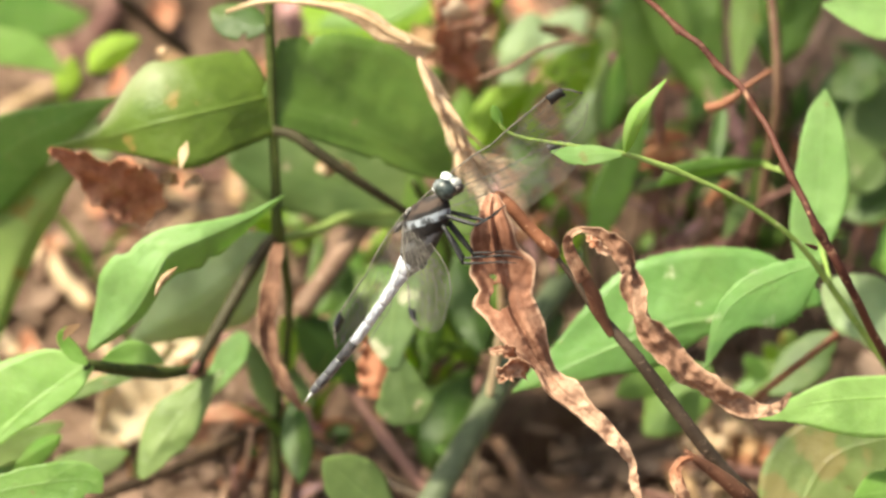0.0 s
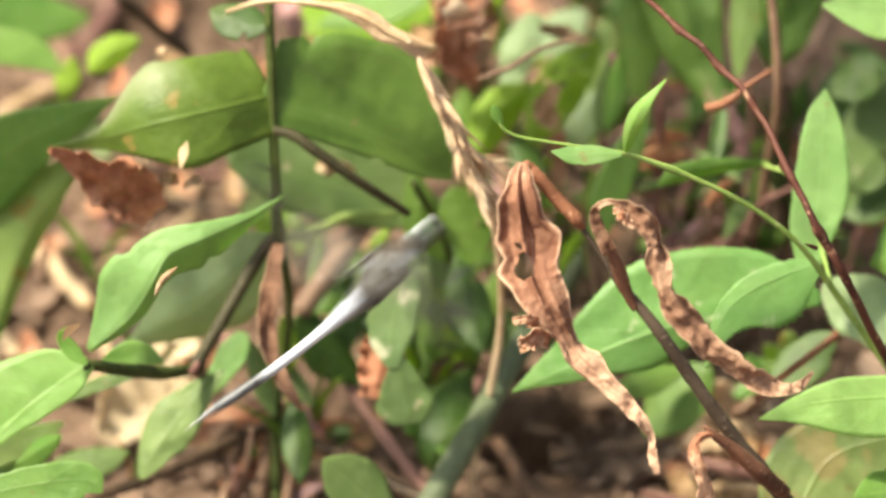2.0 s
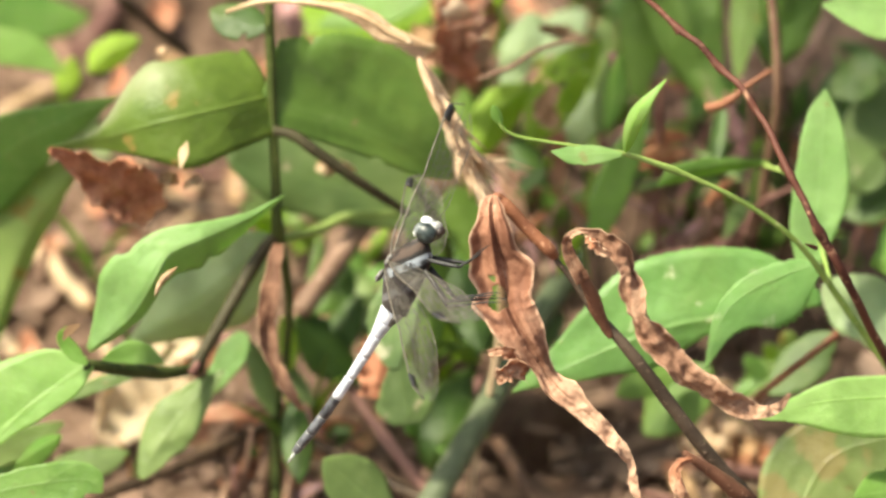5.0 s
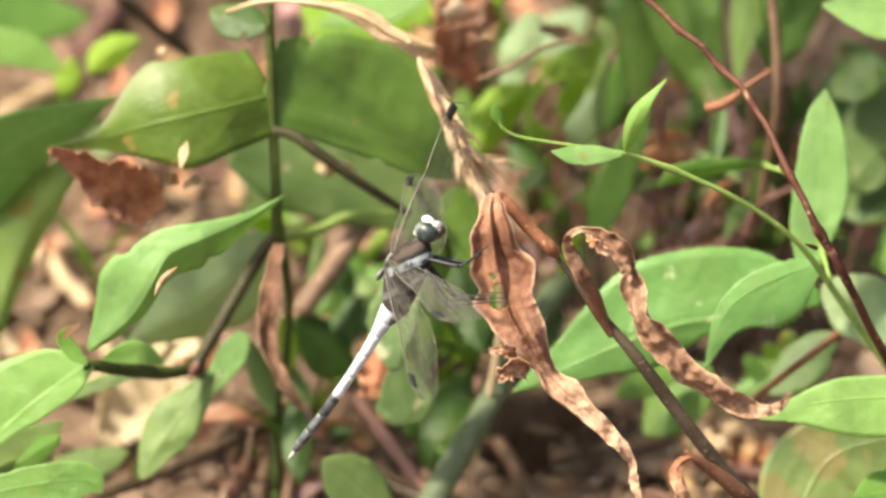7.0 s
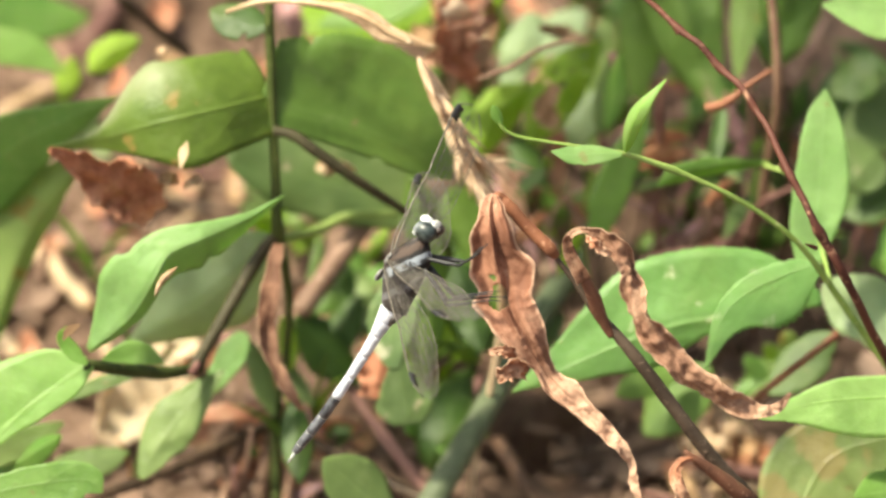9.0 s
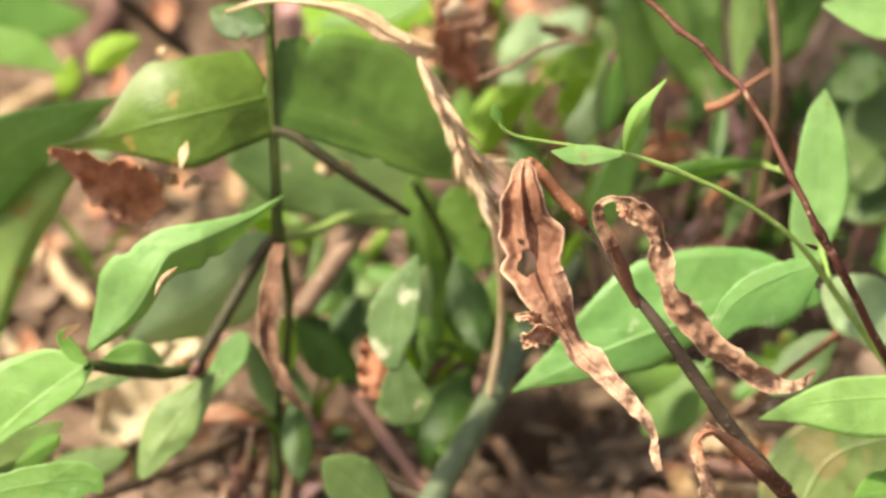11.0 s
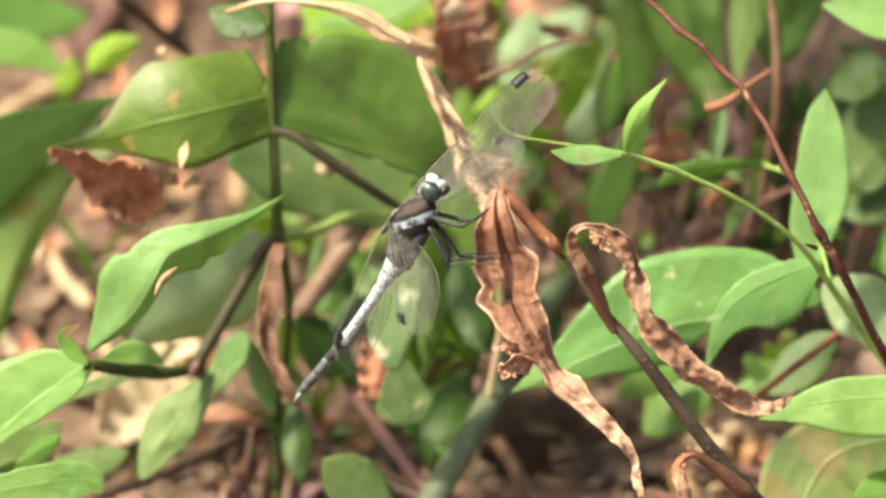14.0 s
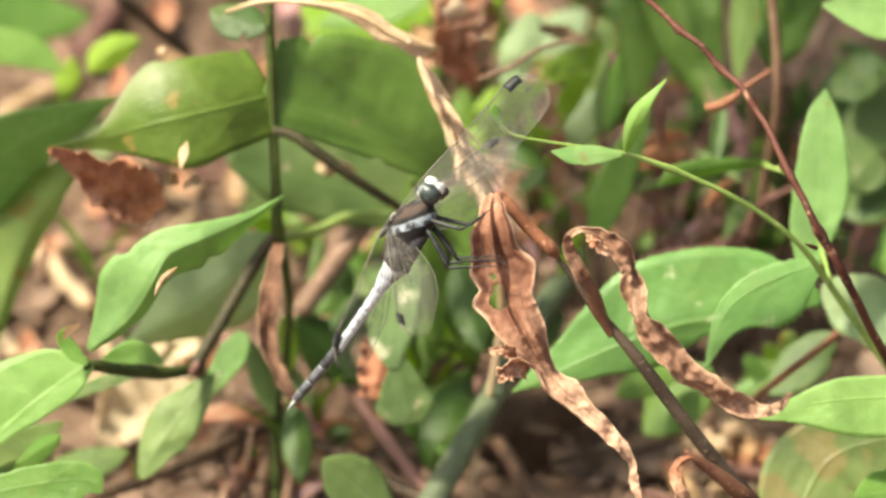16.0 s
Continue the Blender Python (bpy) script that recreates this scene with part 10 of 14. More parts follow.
ribbon(bit, "blade", [(-77.3, 122.3, 2.6), (-75.8, 116.4, 4), (-74.5, 113.7, 2.6)], [1.6, 2.0, 0.5], [6, 19, 29], "coral", curl=0.5, crease=0.2, seed=79.0, rows=14, cols=3)
bit = plant("dead_leaf", (-7.2, 112.3, 0), "broken tan dead leaf on soil", "dead leaf", "litter on the soil")
ribbon(bit, "blade", [(-12.5, 108.4, 2.6), (-7.1, 104.9, 6.4), (-1.7, 110.2, 2.6)], [1.2, 3.9, 1.1], [8, 18, -7], "russet", curl=0.89, crease=0.2, seed=45.2, rows=14, cols=3)
bit = plant("dead_leaf", (-60.4, 207.6, 0), "broken tan dead leaf on soil", "dead leaf", "litter on the soil")
ribbon(bit, "blade", [(-65.9, 203.8, 2.5), (-60.2, 203.8, 3), (-54.5, 205.2, 2.5)], [0.9, 3.4, 1.1], [-15, -2, -35], "coral", curl=0.8, crease=0.2, seed=2.2, rows=14, cols=3)
bit = plant("dead_leaf", (20, 225.1, 0), "small curled brown dead leaf on soil", "dead leaf", "litter on the soil")
ribbon(bit, "blade", [(13.3, 218.4, 2.5), (19.9, 219.6, 4.3), (26.6, 225.4, 2.5)], [1.6, 3.5, 0.6], [1, 18, 20], "brown", curl=0.69, crease=0.2, seed=54.7, rows=14, cols=3)
bit = plant("dead_leaf", (85.4, 77.5, 0), "crumpled brown dead leaf on soil", "dead leaf", "litter on the soil")
ribbon(bit, "blade", [(84.7, 69.4, 2.7), (84.9, 71.4, 5.5), (85.7, 79.6, 2.7)], [1.4, 3.4, 0.4], [-8, 3, 35], "coral", curl=0.32, crease=0.2, seed=23.5, rows=14, cols=3)
bit = plant("dead_leaf", (72.1, 140.2, 0), "small curled brown dead leaf on soil", "dead leaf", "litter on the soil")
ribbon(bit, "blade", [(67.3, 132.7, 2.6), (71.8, 135.1, 4.2), (76.5, 141.5, 2.6)], [1.6, 3.2, 0.9], [10, 10, 9], "brown", curl=0.54, crease=0.2, seed=76.8, rows=14, cols=3)
bit = plant("dead_leaf", (-90.7, 143.9, 0), "small curled brown dead leaf on soil", "dead leaf", "litter on the soil")
ribbon(bit, "blade", [(-92, 137, 2.6), (-90.2, 137.6, 5.2), (-88.9, 144.6, 2.6)], [1.2, 2.6, 1.0], [28, -1, -22], "coral", curl=0.59, crease=0.2, seed=49.9, rows=14, cols=3)
bit = plant("dead_leaf", (-11, 122, 0), "small curled brown dead leaf on soil", "dead leaf", "litter on the soil")
ribbon(bit, "blade", [(-14.4, 124.6, 2.6), (-10.9, 118.7, 2.9), (-7.6, 113.4, 2.6)], [1.1, 3.7, 1.0], [12, -19, 2], "russet", curl=0.56, crease=0.2, seed=7.1, rows=14, cols=3)
bit = plant("dead_leaf", (-60.4, 192.4, 0), "crumpled brown dead leaf on soil", "dead leaf", "litter on the soil")
ribbon(bit, "blade", [(-63.2, 192.7, 2.5), (-60.1, 186.3, 4.9), (-57.2, 185.9, 2.5)], [1.7, 3.5, 0.5], [-12, 8, -21], "coral", curl=0.67, crease=0.2, seed=37.8, rows=14, cols=3)
bit = plant("dead_leaf", (3.7, 209.7, 0), "broken tan dead leaf on soil", "dead leaf", "litter on the soil")
ribbon(bit, "blade", [(-0.1, 207.9, 2.5), (3.7, 203.1, 5.3), (7.6, 205.3, 2.5)], [1.1, 3.2, 0.5], [-5, 19, -23], "tan", curl=0.56, crease=0.2, seed=29.0, rows=14, cols=3)
bit = plant("dead_leaf", (78.2, 68.4, 0), "small curled brown dead leaf on soil", "dead leaf", "litter on the soil")
ribbon(bit, "blade", [(73.4, 63.4, 2.7), (77.9, 64.8, 3.2), (82.5, 67.5, 2.7)], [1.1, 3.1, 0.9], [-12, 15, 30], "brown", curl=0.43, crease=0.2, seed=6.6, rows=14, cols=3)
bit = plant("dead_leaf", (60.5, 145.3, 0), "small curled brown dead leaf on soil", "dead leaf", "litter on the soil")
ribbon(bit, "blade", [(62.3, 151.1, 2.6), (60.1, 138.3, 5.9), (58.5, 133.4, 2.6)], [1.3, 2.8, 0.5], [-29, 1, -30], "brown", curl=0.7, crease=0.2, seed=9.1, rows=14, cols=3)
bit = plant("dead_leaf", (-94, 106.5, 0), "broken tan dead leaf on soil", "dead leaf", "litter on the soil")
ribbon(bit, "blade", [(-94.7, 111.7, 2.6), (-93.3, 99.1, 6.4), (-92.8, 95.4, 2.6)], [0.9, 3.1, 0.8], [-6, -17, -21], "brown", curl=0.71, crease=0.2, seed=20.9, rows=14, cols=3)
bit = plant("dead_leaf", (-31.5, 60.5, 0), "small curled brown dead leaf on soil", "dead leaf", "litter on the soil")
ribbon(bit, "blade", [(-27.9, 51.1, 2.7), (-31.3, 54.4, 5.5), (-35, 64, 2.7)], [1.2, 3.6, 0.6], [29, 19, 4], "brown", curl=0.53, crease=0.2, seed=65.3, rows=14, cols=3)
bit = plant("dead_leaf", (-63.4, 209.8, 0), "broken tan dead leaf on soil", "dead leaf", "litter on the soil")
ribbon(bit, "blade", [(-57.6, 199.6, 2.5), (-63.1, 204.2, 4.4), (-68.9, 213.7, 2.5)], [1.4, 3.2, 1.0], [-5, -16, -28], "tan", curl=0.32, crease=0.2, seed=19.0, rows=14, cols=3)
bit = plant("dead_leaf", (-1.5, 198.1, 0), "small curled brown dead leaf on soil", "dead leaf", "litter on the soil")
ribbon(bit, "blade", [(5.4, 196, 2.5), (-1.5, 193, 4.1), (-8.4, 194, 2.5)], [1.1, 3.9, 1.1], [-10, 9, 19], "tan", curl=0.41, crease=0.2, seed=59.1, rows=14, cols=3)
bit = plant("dead_leaf", (52.7, 59.3, 0), "crumpled brown dead leaf on soil", "dead leaf", "litter on the soil")
ribbon(bit, "blade", [(48.9, 52, 2.7), (52.5, 55.2, 3.7), (56.2, 60.6, 2.7)], [1.1, 2.3, 0.6], [-15, -18, 21], "tan", curl=0.51, crease=0.2, seed=67.9, rows=14, cols=3)
bit = plant("dead_leaf", (66.6, 193.9, 0), "small curled brown dead leaf on soil", "dead leaf", "litter on the soil")
ribbon(bit, "blade", [(60.9, 191.7, 2.5), (66.4, 190.2, 2.9), (71.9, 189.8, 2.5)], [1.5, 2.6, 0.9], [16, -10, -36], "coral", curl=0.73, crease=0.2, seed=52.2, rows=14, cols=3)
bit = plant("dead_leaf", (-55.8, 103.6, 0), "crumpled brown dead leaf on soil", "dead leaf", "litter on the soil")
ribbon(bit, "blade", [(-60.9, 96.8, 2.6), (-55.5, 99.2, 3.9), (-50.3, 104.5, 2.6)], [1.3, 2.6, 1.0], [15, 9, -20], "coral", curl=0.41, crease=0.2, seed=19.6, rows=14, cols=3)
bit = plant("dead_leaf", (-36.2, 94.9, 0), "broken tan dead leaf on soil", "dead leaf", "litter on the soil")
ribbon(bit, "blade", [(-35.3, 86.8, 2.6), (-36.1, 91.6, 2.9), (-36.9, 96.9, 2.6)], [1.5, 2.8, 0.5], [5, 13, 32], "tan", curl=0.86, crease=0.2, seed=64.8, rows=14, cols=3)
bit = plant("dead_leaf", (-67.9, 164.3, 0), "crumpled brown dead leaf on soil", "dead leaf", "litter on the soil")
ribbon(bit, "blade", [(-72.5, 164.8, 2.5), (-67.7, 160.1, 3.5), (-63, 157.7, 2.5)], [0.9, 2.8, 0.5], [-14, 6, 17], "tan", curl=0.68, crease=0.2, seed=78.9, rows=14, cols=3)
bit = plant("dead_leaf", (38.3, 228.6, 0), "small curled brown dead leaf on soil", "dead leaf", "litter on the soil")
ribbon(bit, "blade", [(40.3, 218, 2.5), (38.1, 222.9, 4.4), (36.2, 233, 2.4)], [0.9, 2.7, 0.5], [4, -10, 36], "tan", curl=0.81, crease=0.2, seed=20.1, rows=14, cols=3)
bit = plant("dead_leaf", (50.4, 67.2, 0), "broken tan dead leaf on soil", "dead leaf", "litter on the soil")
ribbon(bit, "blade", [(55.9, 64.8, 2.7), (50.1, 61.9, 4.8), (44.6, 63.7, 2.7)], [1.0, 2.0, 1.0], [14, 8, -12], "brown", curl=0.37, crease=0.2, seed=28.7, rows=14, cols=3)
bit = plant("dead_leaf", (52.7, 149, 0), "small curled brown dead leaf on soil", "dead leaf", "litter on the soil")
ribbon(bit, "blade", [(50.4, 140.8, 2.6), (52.4, 143.4, 4.6), (54.7, 151, 2.6)], [1.3, 3.4, 1.0], [6, -5, -5], "tan", curl=0.6, crease=0.2, seed=23.1, rows=14, cols=3)
bit = plant("dead_leaf", (-51.8, 82, 0), "small curled brown dead leaf on soil", "dead leaf", "litter on the soil")
ribbon(bit, "blade", [(-56.7, 73.7, 2.7), (-51.5, 77.1, 4.3), (-46.5, 84.4, 2.7)], [1.1, 3.5, 0.8], [27, -2, -24], "brown", curl=0.32, crease=0.2, seed=13.8, rows=14, cols=3)
bit = plant("dead_leaf", (-0.2, 78.4, 0), "broken tan dead leaf on soil", "dead leaf", "litter on the soil")
ribbon(bit, "blade", [(-3.6, 75.9, 2.7), (-0.2, 74.2, 3.7), (3.3, 74.9, 2.7)], [1.5, 2.8, 0.5], [-26, -1, -19], "coral", curl=0.46, crease=0.2, seed=61.2, rows=14, cols=3)
bit = plant("dead_leaf", (-67.9, 231.3, 0), "small curled brown dead leaf on soil", "dead leaf", "litter on the soil")
ribbon(bit, "blade", [(-68, 220.7, 2.5), (-67.7, 227.6, 2.9), (-67.5, 235.7, 2.4)], [1.7, 3.7, 0.8], [-14, 19, -38], "coral", curl=0.62, crease=0.2, seed=12.2, rows=14, cols=3)
bit = plant("dead_leaf", (5.5, 221.3, 0), "small curled brown dead leaf on soil", "dead leaf", "litter on the soil")
ribbon(bit, "blade", [(2.2, 224.9, 2.5), (5.5, 214.7, 5.2), (8.8, 211.5, 2.5)], [1.0, 3.1, 0.6], [15, -11, 17], "brown", curl=0.78, crease=0.2, seed=11.5, rows=14, cols=3)
bit = plant("dead_leaf", (64.3, 58.2, 0), "broken tan dead leaf on soil", "dead leaf", "litter on the soil")
ribbon(bit, "blade", [(69.1, 56.6, 2.7), (64.1, 55, 2.9), (59.2, 53.8, 2.7)], [1.4, 2.3, 0.8], [1, 18, -40], "tan", curl=0.38, crease=0.2, seed=76.7, rows=14, cols=3)
bit = plant("dead_leaf", (86.5, 184.3, 0), "small curled brown dead leaf on soil", "dead leaf", "litter on the soil")
ribbon(bit, "blade", [(78.7, 181.3, 2.5), (86.1, 179, 4.3), (93.8, 181.2, 2.5)], [1.6, 2.8, 0.6], [-13, -8, -2], "brown", curl=0.61, crease=0.2, seed=69.0, rows=14, cols=3)
bit = plant("dead_leaf", (-47.4, 134.9, 0), "crumpled brown dead leaf on soil", "dead leaf", "litter on the soil")
ribbon(bit, "blade", [(-49.5, 124.3, 2.6), (-47.1, 128, 5.8), (-44.9, 139.5, 2.6)], [1.6, 3.3, 0.7], [-21, -11, -10], "brown", curl=0.53, crease=0.2, seed=9.3, rows=14, cols=3)
bit = plant("dead_leaf", (-16.3, 81, 0), "broken tan dead leaf on soil", "dead leaf", "litter on the soil")
ribbon(bit, "blade", [(-14.9, 86, 2.7), (-16.2, 75.9, 4.6), (-17.6, 70.1, 2.7)], [1.3, 3.1, 0.5], [-18, 4, -39], "tan", curl=0.61, crease=0.2, seed=53.2, rows=14, cols=3)
bit = plant("dead_leaf", (-72, 201.3, 0), "broken tan dead leaf on soil", "dead leaf", "litter on the soil")
ribbon(bit, "blade", [(-70.5, 202.1, 2.5), (-71.6, 195.7, 4.4), (-73.1, 194.1, 2.5)], [1.3, 3.1, 0.9], [-2, 17, 31], "russet", curl=0.34, crease=0.2, seed=14.0, rows=14, cols=3)
bit = plant("dead_leaf", (14.7, 195.2, 0), "small curled brown dead leaf on soil", "dead leaf", "litter on the soil")
ribbon(bit, "blade", [(7.7, 193.1, 2.5), (14.6, 190.7, 3.6), (21.6, 191, 2.5)], [0.9, 2.2, 0.7], [7, 6, -1], "tan", curl=0.46, crease=0.2, seed=64.7, rows=14, cols=3)
bit = plant("dead_leaf", (52.8, 62, 0), "broken tan dead leaf on soil", "dead leaf", "litter on the soil")
ribbon(bit, "blade", [(56, 52, 2.7), (52.5, 56, 5.5), (49.4, 66.2, 2.7)], [1.6, 3.5, 0.9], [-17, 10, 26], "tan", curl=0.84, crease=0.2, seed=22.3, rows=14, cols=3)
bit = plant("dead_leaf", (101.1, 163.1, 0), "broken tan dead leaf on soil", "dead leaf", "litter on the soil")
ribbon(bit, "blade", [(103.7, 162.6, 2.5), (100.7, 158.3, 4), (98, 157.5, 2.5)], [1.5, 3.1, 0.6], [13, 19, 1], "brown", curl=0.49, crease=0.2, seed=76.0, rows=14, cols=3)
bit = plant("dead_leaf", (-38.9, 95, 0), "small curled brown dead leaf on soil", "dead leaf", "litter on the soil")
ribbon(bit, "blade", [(-43.1, 91.5, 2.6), (-38.8, 91, 3.5), (-34.5, 92.5, 2.6)], [1.1, 2.5, 0.9], [27, -10, -31], "russet", curl=0.55, crease=0.2, seed=17.5, rows=14, cols=3)
bit = plant("dead_leaf", (-2, 98.6, 0), "crumpled brown dead leaf on soil", "dead leaf", "litter on the soil")
ribbon(bit, "blade", [(2.3, 90.7, 2.6), (-2, 92.3, 5.5), (-6.2, 100.5, 2.6)], [1.2, 2.8, 0.8], [27, -5, -2], "brown", curl=0.47, crease=0.2, seed=54.9, rows=14, cols=3)
bit = plant("dead_leaf", (-32.2, 219.8, 0), "crumpled brown dead leaf on soil", "dead leaf", "litter on the soil")
ribbon(bit, "blade", [(-36.2, 217.6, 2.5), (-32.1, 214, 4.5), (-28.1, 215.7, 2.5)], [1.4, 2.9, 0.7], [-24, 1, -31], "tan", curl=0.87, crease=0.2, seed=13.3, rows=14, cols=3)
bit = plant("dead_leaf", (19.5, 234.1, 0), "broken tan dead leaf on soil", "dead leaf", "litter on the soil")
ribbon(bit, "blade", [(17.4, 237.4, 2.4), (19.4, 226.5, 5.9), (21.5, 224.4, 2.5)], [1.1, 3.5, 1.1], [0, -14, -40], "coral", curl=0.7, crease=0.2, seed=10.9, rows=14, cols=3)
bit = plant("dead_leaf", (65.7, 71.4, 0), "broken tan dead leaf on soil", "dead leaf", "litter on the soil")
ribbon(bit, "blade", [(64.9, 62.1, 2.7), (65.3, 65.1, 5.6), (66.1, 74.8, 2.7)], [1.5, 3.6, 0.9], [29, 15, 34], "russet", curl=0.82, crease=0.2, seed=78.5, rows=14, cols=3)
bit = plant("dead_leaf", (67.5, 146.4, 0), "small curled brown dead leaf on soil", "dead leaf", "litter on the soil")
ribbon(bit, "blade", [(65.9, 148.7, 2.6), (67.2, 141.2, 4.3), (68.8, 138, 2.6)], [1.5, 3.5, 0.5], [-5, 14, 19], "brown", curl=0.3, crease=0.2, seed=88.3, rows=14, cols=3)
bit = plant("dead_leaf", (-35.1, 165.1, 0), "broken tan dead leaf on soil", "dead leaf", "litter on the soil")
ribbon(bit, "blade", [(-40.1, 162.1, 2.5), (-34.8, 157.6, 6.1), (-29.8, 161.9, 2.5)], [0.9, 3.6, 1.0], [-12, -19, -26], "brown", curl=0.9, crease=0.2, seed=67.8, rows=14, cols=3)
bit = plant("dead_leaf", (-28.1, 120.8, 0), "crumpled brown dead leaf on soil", "dead leaf", "litter on the soil")
ribbon(bit, "blade", [(-32.8, 124.3, 2.6), (-28, 114.5, 5.3), (-23.4, 111.2, 2.6)], [1.5, 3.2, 0.6], [-9, -16, 26], "brown", curl=0.33, crease=0.2, seed=38.4, rows=14, cols=3)
bit = plant("dead_leaf", (-68.3, 176.4, 0), "small curled brown dead leaf on soil", "dead leaf", "litter on the soil")
ribbon(bit, "blade", [(-72.4, 175.8, 2.5), (-68, 170.7, 4.6), (-63.9, 170.8, 2.5)], [1.2, 2.4, 1.0], [24, -5, -29], "brown", curl=0.51, crease=0.2, seed=73.2, rows=14, cols=3)
bit = plant("dead_leaf", (-3, 203.5, 0), "broken tan dead leaf on soil", "dead leaf", "litter on the soil")
ribbon(bit, "blade", [(-0.7, 203.7, 2.5), (-3, 197.7, 4.6), (-5.3, 197, 2.5)], [1.7, 3.8, 0.5], [-17, -8, 16], "tan", curl=0.58, crease=0.2, seed=8.6, rows=14, cols=3)
bit = plant("dead_leaf", (62.5, 57.2, 0), "small curled brown dead leaf on soil", "dead leaf", "litter on the soil")
ribbon(bit, "blade", [(64.2, 48.8, 2.7), (62.3, 53.5, 3.3), (60.4, 59.8, 2.7)], [1.5, 3.0, 1.0], [30, 19, 35], "tan", curl=0.43, crease=0.2, seed=38.5, rows=14, cols=3)
bit = plant("dead_leaf", (86.7, 146.5, 0), "broken tan dead leaf on soil", "dead leaf", "litter on the soil")
ribbon(bit, "blade", [(83.9, 137.9, 2.6), (86.5, 143.4, 2.6), (89.1, 149, 2.6)], [1.6, 2.4, 0.7], [-11, -8, 14], "tan", curl=0.9, crease=0.2, seed=20.3, rows=14, cols=3)
bit = plant("dead_leaf", (-74.4, 147.2, 0), "crumpled brown dead leaf on soil", "dead leaf", "litter on the soil")
ribbon(bit, "blade", [(-69.6, 145.1, 2.6), (-74, 141.2, 5), (-78.7, 143, 2.6)], [1.5, 3.5, 0.5], [13, 4, -36], "brown", curl=0.83, crease=0.2, seed=18.5, rows=14, cols=3)
bit = plant("dead_leaf", (-37.2, 74, 0), "small curled brown dead leaf on soil", "dead leaf", "litter on the soil")
ribbon(bit, "blade", [(-42.7, 69.4, 2.7), (-37, 68.9, 4.6), (-31.5, 72.6, 2.7)], [0.9, 2.7, 0.9], [-30, -9, 14], "tan", curl=0.46, crease=0.2, seed=68.1, rows=14, cols=3)
bit = plant("dead_leaf", (-61.2, 166.8, 0), "crumpled brown dead leaf on soil", "dead leaf", "litter on the soil")
ribbon(bit, "blade", [(-64.5, 169.3, 2.5), (-60.9, 161.1, 4.7), (-57.5, 158.1, 2.5)], [1.1, 2.2, 0.7], [-11, 3, 21], "brown", curl=0.65, crease=0.2, seed=87.0, rows=14, cols=3)
bit = plant("dead_leaf", (7.2, 212.1, 0), "crumpled brown dead leaf on soil", "dead leaf", "litter on the soil")
ribbon(bit, "blade", [(7.7, 216.2, 2.5), (7.2, 207.1, 3.9), (6.7, 201.7, 2.5)], [1.1, 3.4, 0.5], [-30, -7, 13], "coral", curl=0.6, crease=0.2, seed=55.3, rows=14, cols=3)
bit = plant("dry_stalk", (-42.1, 175.2, 0), "thin dry stalk fallen among the litter", "stalk", "litter on the soil")
stem(bit, "stalk", [(-42, 172.9, 1.9), (-47.7, 172.1, 2.8), (-53.5, 172.9, 1.9)], [0.87, 0.96, 0.7], "wood", 14, rough=0.12)
bit = plant("dry_stalk", (-26, 159, 0), "thin dry stalk fallen among the litter", "stalk", "litter on the soil")
stem(bit, "stalk", [(-26, 156.6, 1.9), (-14.4, 138.6, 5.8), (-3.1, 128.9, 1.9)], [1.04, 1.14, 0.83], "deadstalk", 14, rough=0.12)
bit = plant("dry_stalk", (-29.7, 156.9, 0), "thin dry stalk fallen among the litter", "stalk", "litter on the soil")
stem(bit, "stalk", [(-29.6, 154.6, 1.9), (-31.7, 142.9, 5.4), (-33.9, 137.5, 1.9)], [1.38, 1.51, 1.1], "wood", 14, rough=0.12)
bit = plant("dry_stalk", (11.6, 214.6, 0), "thin dry stalk fallen among the litter", "stalk", "litter on the soil")
stem(bit, "stalk", [(11.6, 212.2, 1.9), (19.7, 215.6, 2.7), (27.9, 223.1, 1.8)], [1.03, 1.14, 0.83], "wood", 14, rough=0.12)
bit = plant("dry_stalk", (63.3, 74.9, 0), "thin dry stalk fallen among the litter", "stalk", "litter on the soil")
stem(bit, "stalk", [(63.2, 72.7, 2), (52.8, 76.4, 3), (42.5, 83.5, 2)], [0.54, 0.59, 0.43], "wood", 14, rough=0.12)
bit = plant("dry_stalk", (64.3, 163, 0), "thin dry stalk fallen among the litter", "stalk", "litter on the soil")
stem(bit, "stalk", [(64.1, 160.7, 1.9), (68.8, 171.6, 4.3), (73.9, 186.6, 1.9)], [0.64, 0.71, 0.51], "straw", 14, rough=0.12)
bit = plant("dry_stalk", (-53.1, 125, 0), "thin dry stalk fallen among the litter", "stalk", "litter on the soil")
stem(bit, "stalk", [(-53, 122.7, 1.9), (-58.6, 126, 4.4), (-64.6, 137.1, 1.9)], [0.75, 0.82, 0.6], "wood", 14, rough=0.12)
bit = plant("dry_stalk", (-12.9, 92.6, 0), "thin dry stalk fallen among the litter", "stalk", "litter on the soil")
stem(bit, "stalk", [(-12.8, 90.3, 2), (-5.4, 91.9, 6.3), (2, 103.3, 2)], [0.61, 0.68, 0.49], "deadstalk", 14, rough=0.12)
bit = plant("dry_stalk", (-66.8, 162.2, 0), "thin dry stalk fallen among the litter", "stalk", "litter on the soil")
stem(bit, "stalk", [(-66.7, 159.9, 1.9), (-54.5, 151.3, 5.4), (-42.8, 152.3, 1.9)], [0.61, 0.68, 0.49], "deadstalk", 14, rough=0.12)
bit = plant("dry_stalk", (26.3, 196.5, 0), "thin dry stalk fallen among the litter", "stalk", "litter on the soil")
